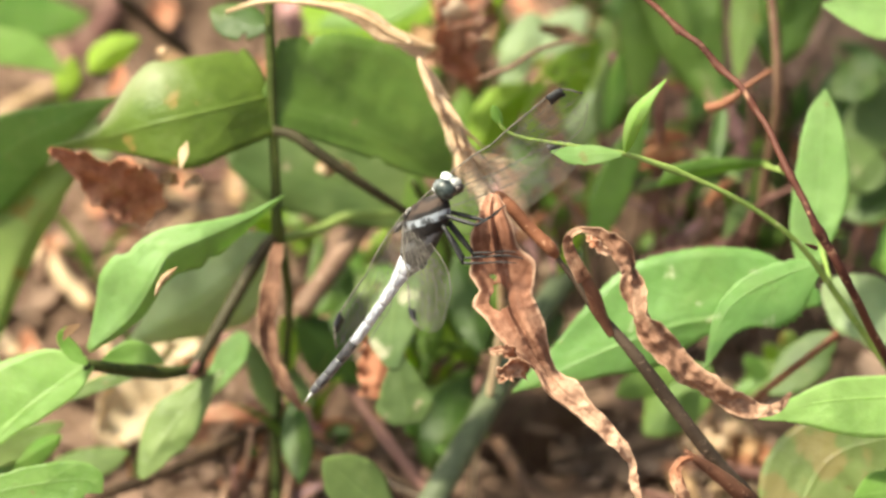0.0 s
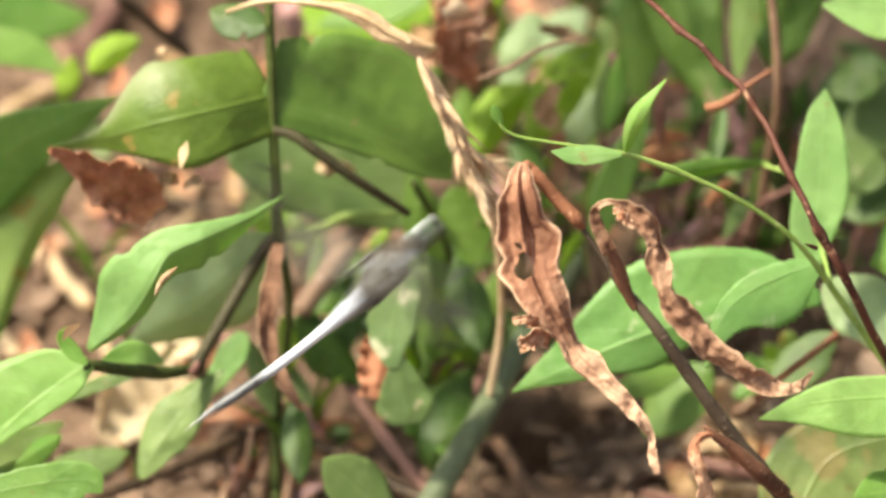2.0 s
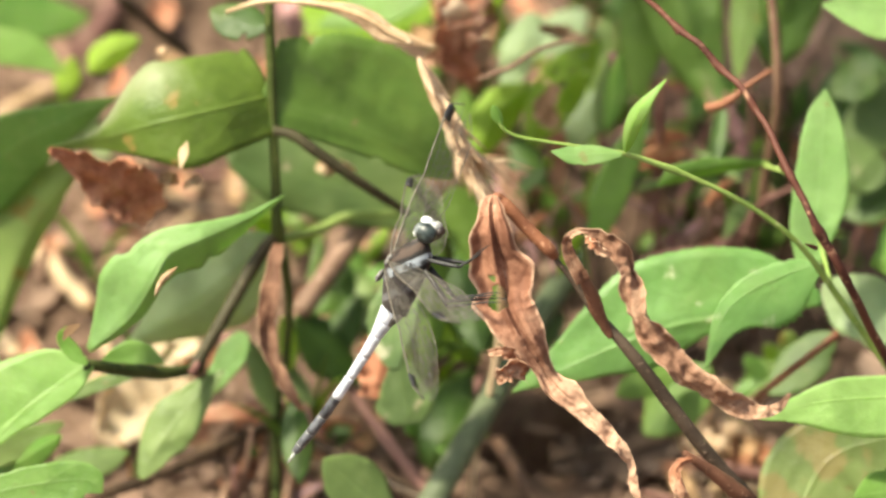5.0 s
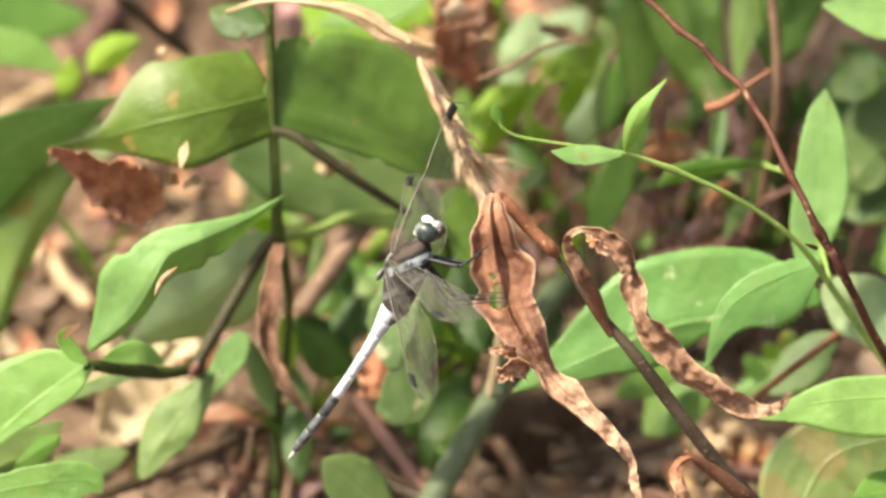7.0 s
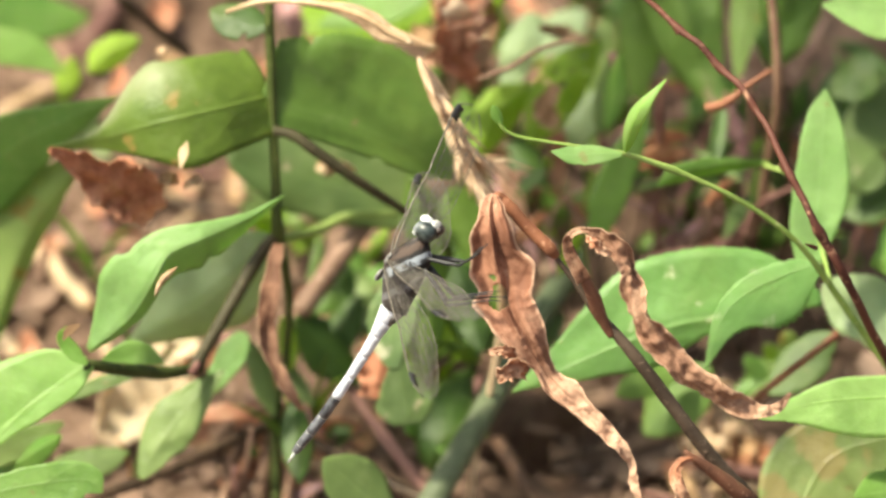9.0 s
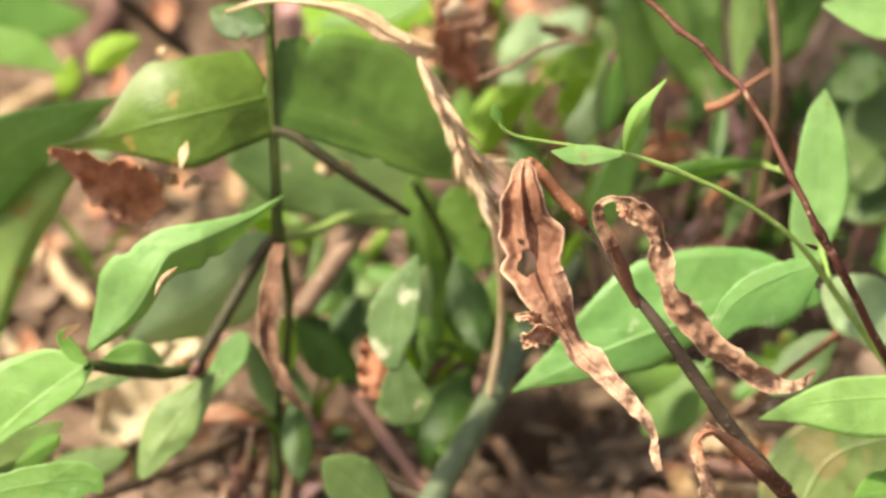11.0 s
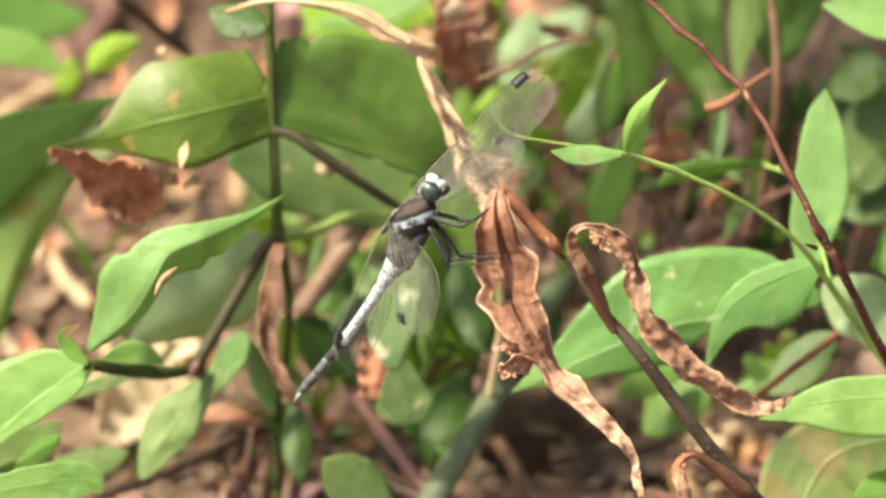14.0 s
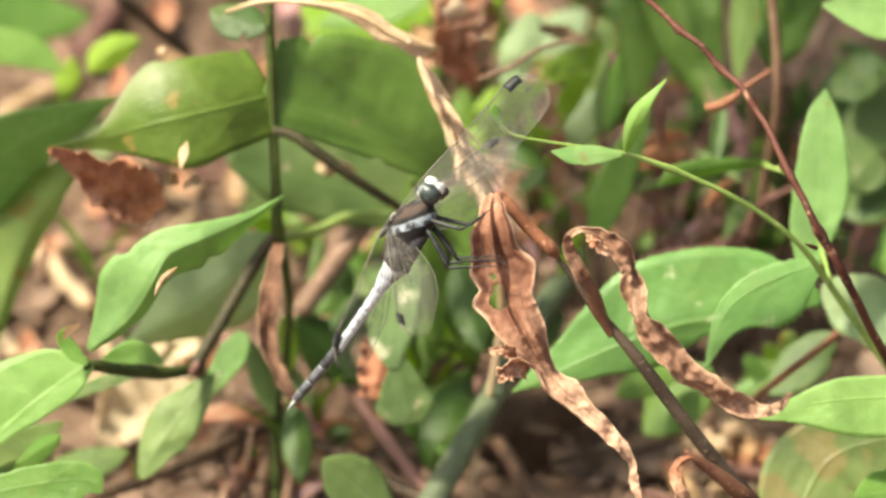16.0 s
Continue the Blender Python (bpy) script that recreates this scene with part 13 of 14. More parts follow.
# legs: thigh, shin and foot as one bent limb each
for y in (-1, 1):
    for hip, knee, ankle, toe in (((4.6, 1.3, -2.9), (7.6, 2.0, -9.4), (10.4, 1.8, -10.6), (13.6, 1.4, -11.4)),
                                  ((2.6, 1.5, -3.6), (-0.5, 2.8, -11.6), (2.7, 2.4, -15.4), (6.5, 1.8, -20.3)),
                                  ((2.2, 1.3, -3.8), (0.1, 2.0, -11.0), (3.2, 1.7, -14.4), (6.9, 1.2, -18.6))):
        pts = [Vector((p[0], p[1] * y, p[2])) for p in (hip, knee, ankle, toe)]
        v1, f1 = tube([pts[0], (pts[0] + pts[1]) / 2 + Vector((0, 0, -0.2)), pts[1]], [0.42, 0.5, 0.34], 8, 8, 0.05)
        v2, f2 = tube([pts[1], (pts[1] + pts[2]) / 2, pts[2]], [0.31, 0.26, 0.2], 8, 8, 0.05)
        v3, f3 = tube([pts[2], (pts[2] + pts[3]) / 2 + Vector((0.3, 0, 0)), pts[3]], [0.17, 0.14, 0.1], 8, 6, 0.05)
        vs, fs = [], []
        for a, b in ((v1, f1), (v2, f2), (v3, f3)):
            o = len(vs)
            vs += [q / 1000 for q in a]
            fs += [tuple(o + i for i in t) for t in b]
        for s in range(7):
            c = pts[1].lerp(pts[2], 0.15 + s * 0.12)
            va, fa = tube([c, c + Vector((0.9, 0.3 * y, -0.7))], [0.05, 0.02], 2, 4, 0.0)
            o = len(vs)
            vs += [q / 1000 for q in va]
            fs += [tuple(o + i for i in t) for t in fa]
        fly_part("leg", (vs, fs), "black", dragonfly, "thin black spiny leg")

wings = [make_wing(dragonfly, "fore_wing", 41.0, False, "clear net-veined fore wing"), make_wing(dragonfly, "hind_wing", 39.0, True, "clear net-veined hind wing"),
         make_wing(dragonfly, "fore_wing", 41.0, False, "clear net-veined fore wing"), make_wing(dragonfly, "hind_wing", 39.0, True, "clear net-veined hind wing")]
for ob in wings:
    ob.parent = dragonfly



# ---- what moves ----
def motions():
    walk(perch, [
        (0, pose(0.08273, 0.03192, -0.00283, -0.02, -1.49, 1.25)), (0.3, pose(0.08273, 0.03192, -0.00283, -0.02, -1.49, 1.25)), (0.4, pose(0.08252, 0.03172, -0.00306, -0.02, -1.61, 1.35)),
        (0.5, pose(0.08754, 0.03597, 0.00199, -0.01, 1.07, -0.90)), (0.6, pose(0.08349, 0.03259, -0.00203, -0.01, -1.07, 0.90)), (0.7, pose(0.08604, 0.03476, 0.00056, -0.00, 0.30, -0.25)),
        (0.8, pose(0.08506, 0.03394, -0.00042, -0.00, -0.22, 0.19)), (0.9, pose(0.08562, 0.03441, 0.00014, -0.00, 0.07, -0.06)), (1.0, pose(0.08599, 0.03471, 0.00050, -0.00, 0.27, -0.23)),
        (1.25, pose(0.08540, 0.03422, -0.00008, -0.00, -0.04, 0.04)), (1.5, pose(0.08548, 0.03429, 0.00000, 0.00, -0.00, 0.00)), (1.8, pose(0.08520, 0.03406, -0.00028, -0.00, -0.15, 0.13)),
        (1.9, pose(0.08492, 0.03382, -0.00056, -0.00, -0.30, 0.25)), (2.0, pose(0.08548, 0.03429, 0.00000, 0.00, -0.00, 0.00)), (2.1, pose(0.08616, 0.03485, 0.00067, -0.00, 0.36, -0.30)),
        (2.2, pose(0.07973, 0.02911, -0.00618, -0.08, -3.21, 2.70)), (2.3, pose(0.08180, 0.03107, -0.00384, -0.03, -2.01, 1.69)), (2.4, pose(0.08486, 0.03377, -0.00062, -0.00, -0.33, 0.28)),
        (2.5, pose(0.08024, 0.02960, -0.00559, -0.06, -2.91, 2.44)), (2.6, pose(0.08273, 0.03192, -0.00283, -0.02, -1.49, 1.25)), (2.7, pose(0.08387, 0.03292, -0.00163, -0.01, -0.87, 0.73)),
        (2.8, pose(0.08063, 0.02997, -0.00515, -0.05, -2.69, 2.26)), (2.9, pose(0.08300, 0.03216, -0.00255, -0.01, -1.34, 1.13)), (3.0, pose(0.08306, 0.03220, -0.00249, -0.01, -1.31, 1.10)),
        (3.1, pose(0.08141, 0.03070, -0.00428, -0.04, -2.24, 1.88)), (3.2, pose(0.08273, 0.03192, -0.00283, -0.02, -1.49, 1.25)), (3.3, pose(0.08246, 0.03167, -0.00312, -0.02, -1.64, 1.38)),
        (3.5, pose(0.08360, 0.03268, -0.00192, -0.01, -1.01, 0.85)), (3.7, pose(0.08273, 0.03192, -0.00283, -0.02, -1.49, 1.25)), (4.0, pose(0.08252, 0.03172, -0.00306, -0.02, -1.61, 1.35)),
        (4.2, pose(0.08260, 0.03179, -0.00298, -0.02, -1.57, 1.32)), (6.3, pose(0.08263, 0.03182, -0.00295, -0.02, -1.55, 1.30)), (7, pose(0.08273, 0.03192, -0.00283, -0.02, -1.49, 1.25)),
        (8, pose(0.08273, 0.03192, -0.00283, -0.02, -1.49, 1.25)), (9, pose(0.08268, 0.03187, -0.00289, -0.02, -1.52, 1.28)), (9.2, pose(0.08268, 0.03187, -0.00289, -0.02, -1.52, 1.28)),
        (10.1, pose(0.08273, 0.03192, -0.00283, -0.02, -1.49, 1.25)), (10.2, pose(0.08260, 0.03179, -0.00298, -0.02, -1.57, 1.32)), (10.3, pose(0.08748, 0.03592, 0.00194, -0.01, 1.04, -0.88)),
        (10.4, pose(0.08382, 0.03287, -0.00169, -0.01, -0.90, 0.75)), (10.5, pose(0.08604, 0.03476, 0.00056, -0.00, 0.30, -0.25)), (10.6, pose(0.08514, 0.03401, -0.00034, -0.00, -0.18, 0.15)),
        (10.8, pose(0.08576, 0.03453, 0.00028, -0.00, 0.15, -0.13)), (11.3, pose(0.08582, 0.03457, 0.00034, -0.00, 0.18, -0.15)), (11.5, pose(0.08576, 0.03453, 0.00028, -0.00, 0.15, -0.13)),
        (11.7, pose(0.08576, 0.03453, 0.00028, -0.00, 0.15, -0.13)), (11.8, pose(0.08548, 0.03429, 0.00000, 0.00, -0.00, 0.00)), (11.9, pose(0.08514, 0.03401, -0.00034, -0.00, -0.18, 0.15)),
        (12.0, pose(0.08431, 0.03330, -0.00118, -0.00, -0.63, 0.53)), (12.1, pose(0.08011, 0.02948, -0.00574, -0.07, -2.98, 2.51)), (12.2, pose(0.08382, 0.03287, -0.00169, -0.01, -0.90, 0.75)),
        (12.3, pose(0.08314, 0.03228, -0.00240, -0.01, -1.27, 1.06)), (12.4, pose(0.08037, 0.02973, -0.00544, -0.06, -2.83, 2.38)), (12.5, pose(0.08382, 0.03287, -0.00169, -0.01, -0.90, 0.75)),
        (12.6, pose(0.08260, 0.03179, -0.00298, -0.02, -1.57, 1.32)), (12.7, pose(0.08114, 0.03046, -0.00457, -0.04, -2.39, 2.00)), (12.8, pose(0.08371, 0.03278, -0.00181, -0.01, -0.96, 0.80)),
        (12.9, pose(0.08220, 0.03143, -0.00341, -0.02, -1.79, 1.50)), (13.0, pose(0.08196, 0.03121, -0.00367, -0.03, -1.92, 1.62)), (13.1, pose(0.08333, 0.03244, -0.00220, -0.01, -1.16, 0.98)),
        (13.3, pose(0.08273, 0.03192, -0.00283, -0.02, -1.49, 1.25)), (13.5, pose(0.08233, 0.03155, -0.00326, -0.02, -1.72, 1.44)), (14, pose(0.08308, 0.03223, -0.00246, -0.01, -1.30, 1.09)),
        (14.5, pose(0.08308, 0.03223, -0.00246, -0.01, -1.30, 1.09)), (15, pose(0.08254, 0.03175, -0.00303, -0.02, -1.60, 1.34)), (15.5, pose(0.08273, 0.03192, -0.00283, -0.02, -1.49, 1.25)),
        (16, pose(0.08273, 0.03192, -0.00283, -0.02, -1.49, 1.25)),
    ])
    walk(dragonfly, [
        (0, pose(-0.00343, -0.00007, 0.12713, -45.34, -59.59, 14.28)), (0.3, pose(-0.00376, 0.00034, 0.12740, -44.08, -60.56, 13.13)), (0.4, pose(-0.00382, 0.00088, 0.12787, -42.94, -61.11, 11.94)),
        (0.5, pose(0.00213, -0.00872, 0.13021, -48.72, -20.50, -42.66)), (0.567, pose(0.01491, -0.06104, 0.13026, -56.76, -12.52, -48.54)), (0.633, pose(0.02162, -0.12367, 0.13322, -60.24, -10.35, -52.42)),
        (0.8, pose(-0.01203, -0.25605, 0.19166, -60.32, -16.55, -60.27)), (1.3, pose(-0.12733, -0.21454, 0.16562, -32.13, -43.13, -23.92)), (1.7, pose(-0.13620, -0.09762, 0.08959, -40.29, -43.38, -6.25)),
        (1.8, pose(-0.10069, -0.06518, 0.09536, -32.85, -46.51, -17.11)), (1.9, pose(-0.05484, -0.03498, 0.10742, -31.47, -44.66, -22.64)), (2.0, pose(-0.01091, -0.01142, 0.12506, -59.39, -29.15, 27.90)),
        (2.1, pose(-0.00177, 0.00041, 0.13032, -50.08, -36.87, 9.69)), (2.2, pose(-0.01397, -0.01087, 0.11691, -53.32, -45.85, 19.78)), (2.3, pose(-0.00817, -0.00573, 0.12293, -52.52, -45.07, 18.09)),
        (2.4, pose(-0.00257, -0.00327, 0.12745, -55.88, -39.03, 22.23)), (2.5, pose(-0.01200, -0.00802, 0.11838, -46.71, -52.05, 11.85)), (2.6, pose(-0.00608, -0.00570, 0.12351, -54.60, -44.51, 21.51)),
        (2.7, pose(-0.00460, -0.00399, 0.12545, -53.96, -44.13, 20.27)), (2.8, pose(-0.01129, -0.00751, 0.11954, -49.10, -50.85, 15.01)), (2.9, pose(-0.00625, -0.00503, 0.12422, -54.10, -44.35, 20.59)),
        (3.0, pose(-0.00615, -0.00546, 0.12441, -56.25, -42.76, 23.87)), (3.1, pose(-0.00830, -0.00732, 0.11968, -56.46, -61.38, 30.41)), (3.2, pose(-0.00488, -0.00518, 0.12253, -55.39, -58.19, 27.69)),
        (3.5, pose(-0.00507, -0.00552, 0.12237, -55.21, -56.10, 26.62)), (4.0, pose(-0.00730, -0.00691, 0.12056, -55.03, -57.13, 26.76)), (4.2, pose(-0.00719, -0.00684, 0.12064, -55.03, -57.13, 26.76)),
        (6.3, pose(-0.00719, -0.00684, 0.12064, -55.03, -57.13, 26.76)), (7.0, pose(-0.00711, -0.00671, 0.12074, -54.58, -57.04, 26.08)), (8, pose(-0.00717, -0.00657, 0.12098, -55.26, -57.17, 27.10)),
        (9, pose(-0.00728, -0.00676, 0.12083, -55.62, -57.02, 27.55)), (9.2, pose(-0.00728, -0.00676, 0.12083, -55.62, -57.02, 27.55)), (10.1, pose(-0.00728, -0.00660, 0.12088, -54.91, -57.31, 26.66)),
        (10.2, pose(-0.00713, -0.00596, 0.12116, -52.87, -59.13, 24.54)), (10.3, pose(-0.01626, -0.00206, 0.13857, -45.84, -23.19, -37.62)), (10.367, pose(-0.04659, -0.00941, 0.16084, -38.78, -32.11, -32.32)),
        (10.433, pose(-0.08875, -0.00696, 0.19468, -38.20, -32.57, -33.41)), (10.6, pose(-0.17738, 0.00993, 0.21558, -44.54, -24.67, -33.19)), (11.2, pose(-0.19142, -0.01753, 0.15243, -40.33, -32.40, -23.57)),
        (11.6, pose(-0.10947, 0.00206, 0.14355, -36.33, -35.90, -29.00)), (11.7, pose(-0.06806, 0.00670, 0.14116, -37.74, -33.55, -31.39)), (11.8, pose(-0.03033, 0.00605, 0.14276, -52.07, -3.03, 2.55)),
        (11.9, pose(-0.00417, 0.01054, 0.13504, -47.91, -22.35, -9.29)), (12.0, pose(-0.00280, 0.00195, 0.13310, -52.45, -35.36, 14.21)), (12.1, pose(-0.01163, -0.00445, 0.12342, -48.73, -46.77, 12.24)),
        (12.2, pose(-0.00339, 0.00157, 0.13098, -48.88, -41.77, 9.80)), (12.3, pose(-0.00565, 0.00090, 0.12929, -46.24, -45.08, 6.76)), (12.4, pose(-0.01148, -0.00297, 0.12404, -44.18, -48.95, 5.71)),
        (12.5, pose(-0.00418, 0.00109, 0.13035, -48.85, -42.71, 10.27)), (12.6, pose(-0.00600, 0.00077, 0.12798, -41.90, -49.02, 1.85)), (12.7, pose(-0.01006, -0.00137, 0.12445, -36.97, -53.24, -2.65)),
        (12.8, pose(-0.00529, 0.00096, 0.12795, -40.73, -49.35, 0.11)), (12.9, pose(-0.00757, -0.00015, 0.12668, -40.97, -50.81, 1.71)), (13.0, pose(-0.00793, -0.00110, 0.12630, -44.43, -49.48, 6.51)),
        (13.1, pose(-0.00638, -0.00018, 0.12707, -42.92, -49.53, 3.99)), (13.5, pose(-0.00731, -0.00054, 0.12639, -41.89, -51.04, 3.41)), (13.8, pose(-0.00648, -0.00052, 0.12625, -41.91, -56.96, 7.72)),
        (14.0, pose(-0.00616, -0.00012, 0.12681, -43.74, -60.36, 12.55)), (14.5, pose(-0.00597, -0.00026, 0.12695, -45.67, -59.77, 14.86)), (15, pose(-0.00685, -0.00075, 0.12614, -44.22, -60.16, 13.09)),
        (15.5, pose(-0.00666, -0.00071, 0.12635, -45.18, -59.74, 14.15)), (16, pose(-0.00653, -0.00093, 0.12654, -47.87, -58.53, 17.23)),
    ])
    walk(wings[0], [
        (0.000, pose(-0.00020, 0.00160, 0.00420, 122.93, 17.24, 23.87)), (0.367, pose(-0.00020, 0.00160, 0.00420, 122.93, 17.24, 23.87)), (0.467, pose(-0.00020, 0.00160, 0.00420, 164.09, 27.78, 82.26)),
        (0.500, pose(-0.00020, 0.00160, 0.00420, 163.80, -33.73, 81.76)), (0.533, pose(-0.00020, 0.00160, 0.00420, 164.09, 27.78, 82.26)), (0.567, pose(-0.00020, 0.00160, 0.00420, 163.80, -33.73, 81.76)),
        (0.600, pose(-0.00020, 0.00160, 0.00420, 164.09, 27.78, 82.26)), (0.633, pose(-0.00020, 0.00160, 0.00420, 163.80, -33.73, 81.76)), (0.667, pose(-0.00020, 0.00160, 0.00420, 164.09, 27.78, 82.26)),
        (0.700, pose(-0.00020, 0.00160, 0.00420, 163.80, -33.73, 81.76)), (0.733, pose(-0.00020, 0.00160, 0.00420, 164.09, 27.78, 82.26)), (1.700, pose(-0.00020, 0.00160, 0.00420, 163.80, -33.73, 81.76)),
        (1.733, pose(-0.00020, 0.00160, 0.00420, 164.09, 27.78, 82.26)), (1.767, pose(-0.00020, 0.00160, 0.00420, 163.80, -33.73, 81.76)), (1.800, pose(-0.00020, 0.00160, 0.00420, 164.09, 27.78, 82.26)),
        (1.833, pose(-0.00020, 0.00160, 0.00420, 163.80, -33.73, 81.76)), (1.867, pose(-0.00020, 0.00160, 0.00420, 164.09, 27.78, 82.26)), (1.900, pose(-0.00020, 0.00160, 0.00420, 163.80, -33.73, 81.76)),
        (1.933, pose(-0.00020, 0.00160, 0.00420, 164.09, 27.78, 82.26)), (1.967, pose(-0.00020, 0.00160, 0.00420, 163.80, -33.73, 81.76)), (2.000, pose(-0.00020, 0.00160, 0.00420, 164.09, 27.78, 82.26)),
        (2.033, pose(-0.00020, 0.00160, 0.00420, 163.80, -33.73, 81.76)), (2.067, pose(-0.00020, 0.00160, 0.00420, 164.09, 27.78, 82.26)), (2.100, pose(-0.00020, 0.00160, 0.00420, 163.80, -33.73, 81.76)),
        (2.133, pose(-0.00020, 0.00160, 0.00420, 164.09, 27.78, 82.26)), (2.267, pose(-0.00020, 0.00160, 0.00420, 146.19, -34.14, 66.65)), (2.300, pose(-0.00020, 0.00160, 0.00420, 146.19, -34.14, 66.65)),
        (2.400, pose(-0.00020, 0.00160, 0.00420, 149.80, -30.32, 77.56)), (2.700, pose(-0.00020, 0.00160, 0.00420, 149.80, -30.32, 77.56)), (3.000, pose(-0.00020, 0.00160, 0.00420, 154.15, -31.98, 68.96)),
        (3.100, pose(-0.00020, 0.00160, 0.00420, 117.77, -15.21, 59.29)), (3.200, pose(-0.00020, 0.00160, 0.00420, 117.77, -15.21, 59.29)), (4.000, pose(-0.00020, 0.00160, 0.00420, 137.99, -15.22, 53.22)),
        (7.000, pose(-0.00020, 0.00160, 0.00420, 138.90, -15.27, 52.95)), (9.200, pose(-0.00020, 0.00160, 0.00420, 136.50, -12.36, 51.27)), (10.167, pose(-0.00020, 0.00160, 0.00420, 136.50, -12.36, 51.27)), (10.267, pose(-0.00020, 0.00160, 0.00420, 164.09, 27.78, 82.26)),
        (10.300, pose(-0.00020, 0.00160, 0.00420, 163.80, -33.73, 81.76)), (10.333, pose(-0.00020, 0.00160, 0.00420, 164.09, 27.78, 82.26)), (10.367, pose(-0.00020, 0.00160, 0.00420, 163.80, -33.73, 81.76)),
        (10.400, pose(-0.00020, 0.00160, 0.00420, 164.09, 27.78, 82.26)), (10.433, pose(-0.00020, 0.00160, 0.00420, 163.80, -33.73, 81.76)), (10.467, pose(-0.00020, 0.00160, 0.00420, 164.09, 27.78, 82.26)),
        (10.500, pose(-0.00020, 0.00160, 0.00420, 163.80, -33.73, 81.76)), (11.500, pose(-0.00020, 0.00160, 0.00420, 163.80, -33.73, 81.76)), (11.533, pose(-0.00020, 0.00160, 0.00420, 164.09, 27.78, 82.26)),
        (11.567, pose(-0.00020, 0.00160, 0.00420, 163.80, -33.73, 81.76)), (11.600, pose(-0.00020, 0.00160, 0.00420, 164.09, 27.78, 82.26)), (11.633, pose(-0.00020, 0.00160, 0.00420, 163.80, -33.73, 81.76)),
        (11.667, pose(-0.00020, 0.00160, 0.00420, 164.09, 27.78, 82.26)), (11.700, pose(-0.00020, 0.00160, 0.00420, 163.80, -33.73, 81.76)), (11.733, pose(-0.00020, 0.00160, 0.00420, 164.09, 27.78, 82.26)),
        (11.767, pose(-0.00020, 0.00160, 0.00420, 163.80, -33.73, 81.76)), (11.800, pose(-0.00020, 0.00160, 0.00420, 164.09, 27.78, 82.26)), (11.833, pose(-0.00020, 0.00160, 0.00420, 163.80, -33.73, 81.76)),
        (11.867, pose(-0.00020, 0.00160, 0.00420, 164.09, 27.78, 82.26)), (11.900, pose(-0.00020, 0.00160, 0.00420, 163.80, -33.73, 81.76)), (11.933, pose(-0.00020, 0.00160, 0.00420, 164.09, 27.78, 82.26)),
        (11.967, pose(-0.00020, 0.00160, 0.00420, 163.80, -33.73, 81.76)), (12.000, pose(-0.00020, 0.00160, 0.00420, 167.09, -46.14, 76.97)), (12.033, pose(-0.00020, 0.00160, 0.00420, 163.80, -33.73, 81.76)),
        (12.067, pose(-0.00020, 0.00160, 0.00420, 164.09, 27.78, 82.26)), (12.167, pose(-0.00020, 0.00160, 0.00420, 133.78, -27.83, 81.37)), (12.200, pose(-0.00020, 0.00160, 0.00420, 133.78, -27.83, 81.37)),
        (12.500, pose(-0.00020, 0.00160, 0.00420, 144.13, -26.49, 78.28)), (12.600, pose(-0.00020, 0.00160, 0.00420, 115.53, -12.76, 61.93)), (13.000, pose(-0.00020, 0.00160, 0.00420, 115.53, -12.76, 61.93)),
        (13.500, pose(-0.00020, 0.00160, 0.00420, 115.53, -12.76, 61.93)), (14.000, pose(-0.00020, 0.00160, 0.00420, 80.22, 5.01, 41.84)), (14.500, pose(-0.00020, 0.00160, 0.00420, 84.62, 4.12, 43.66)),
        (15.000, pose(-0.00020, 0.00160, 0.00420, 83.33, 3.35, 42.07)), (16.000, pose(-0.00020, 0.00160, 0.00420, 83.33, 3.35, 42.07)),
    ])
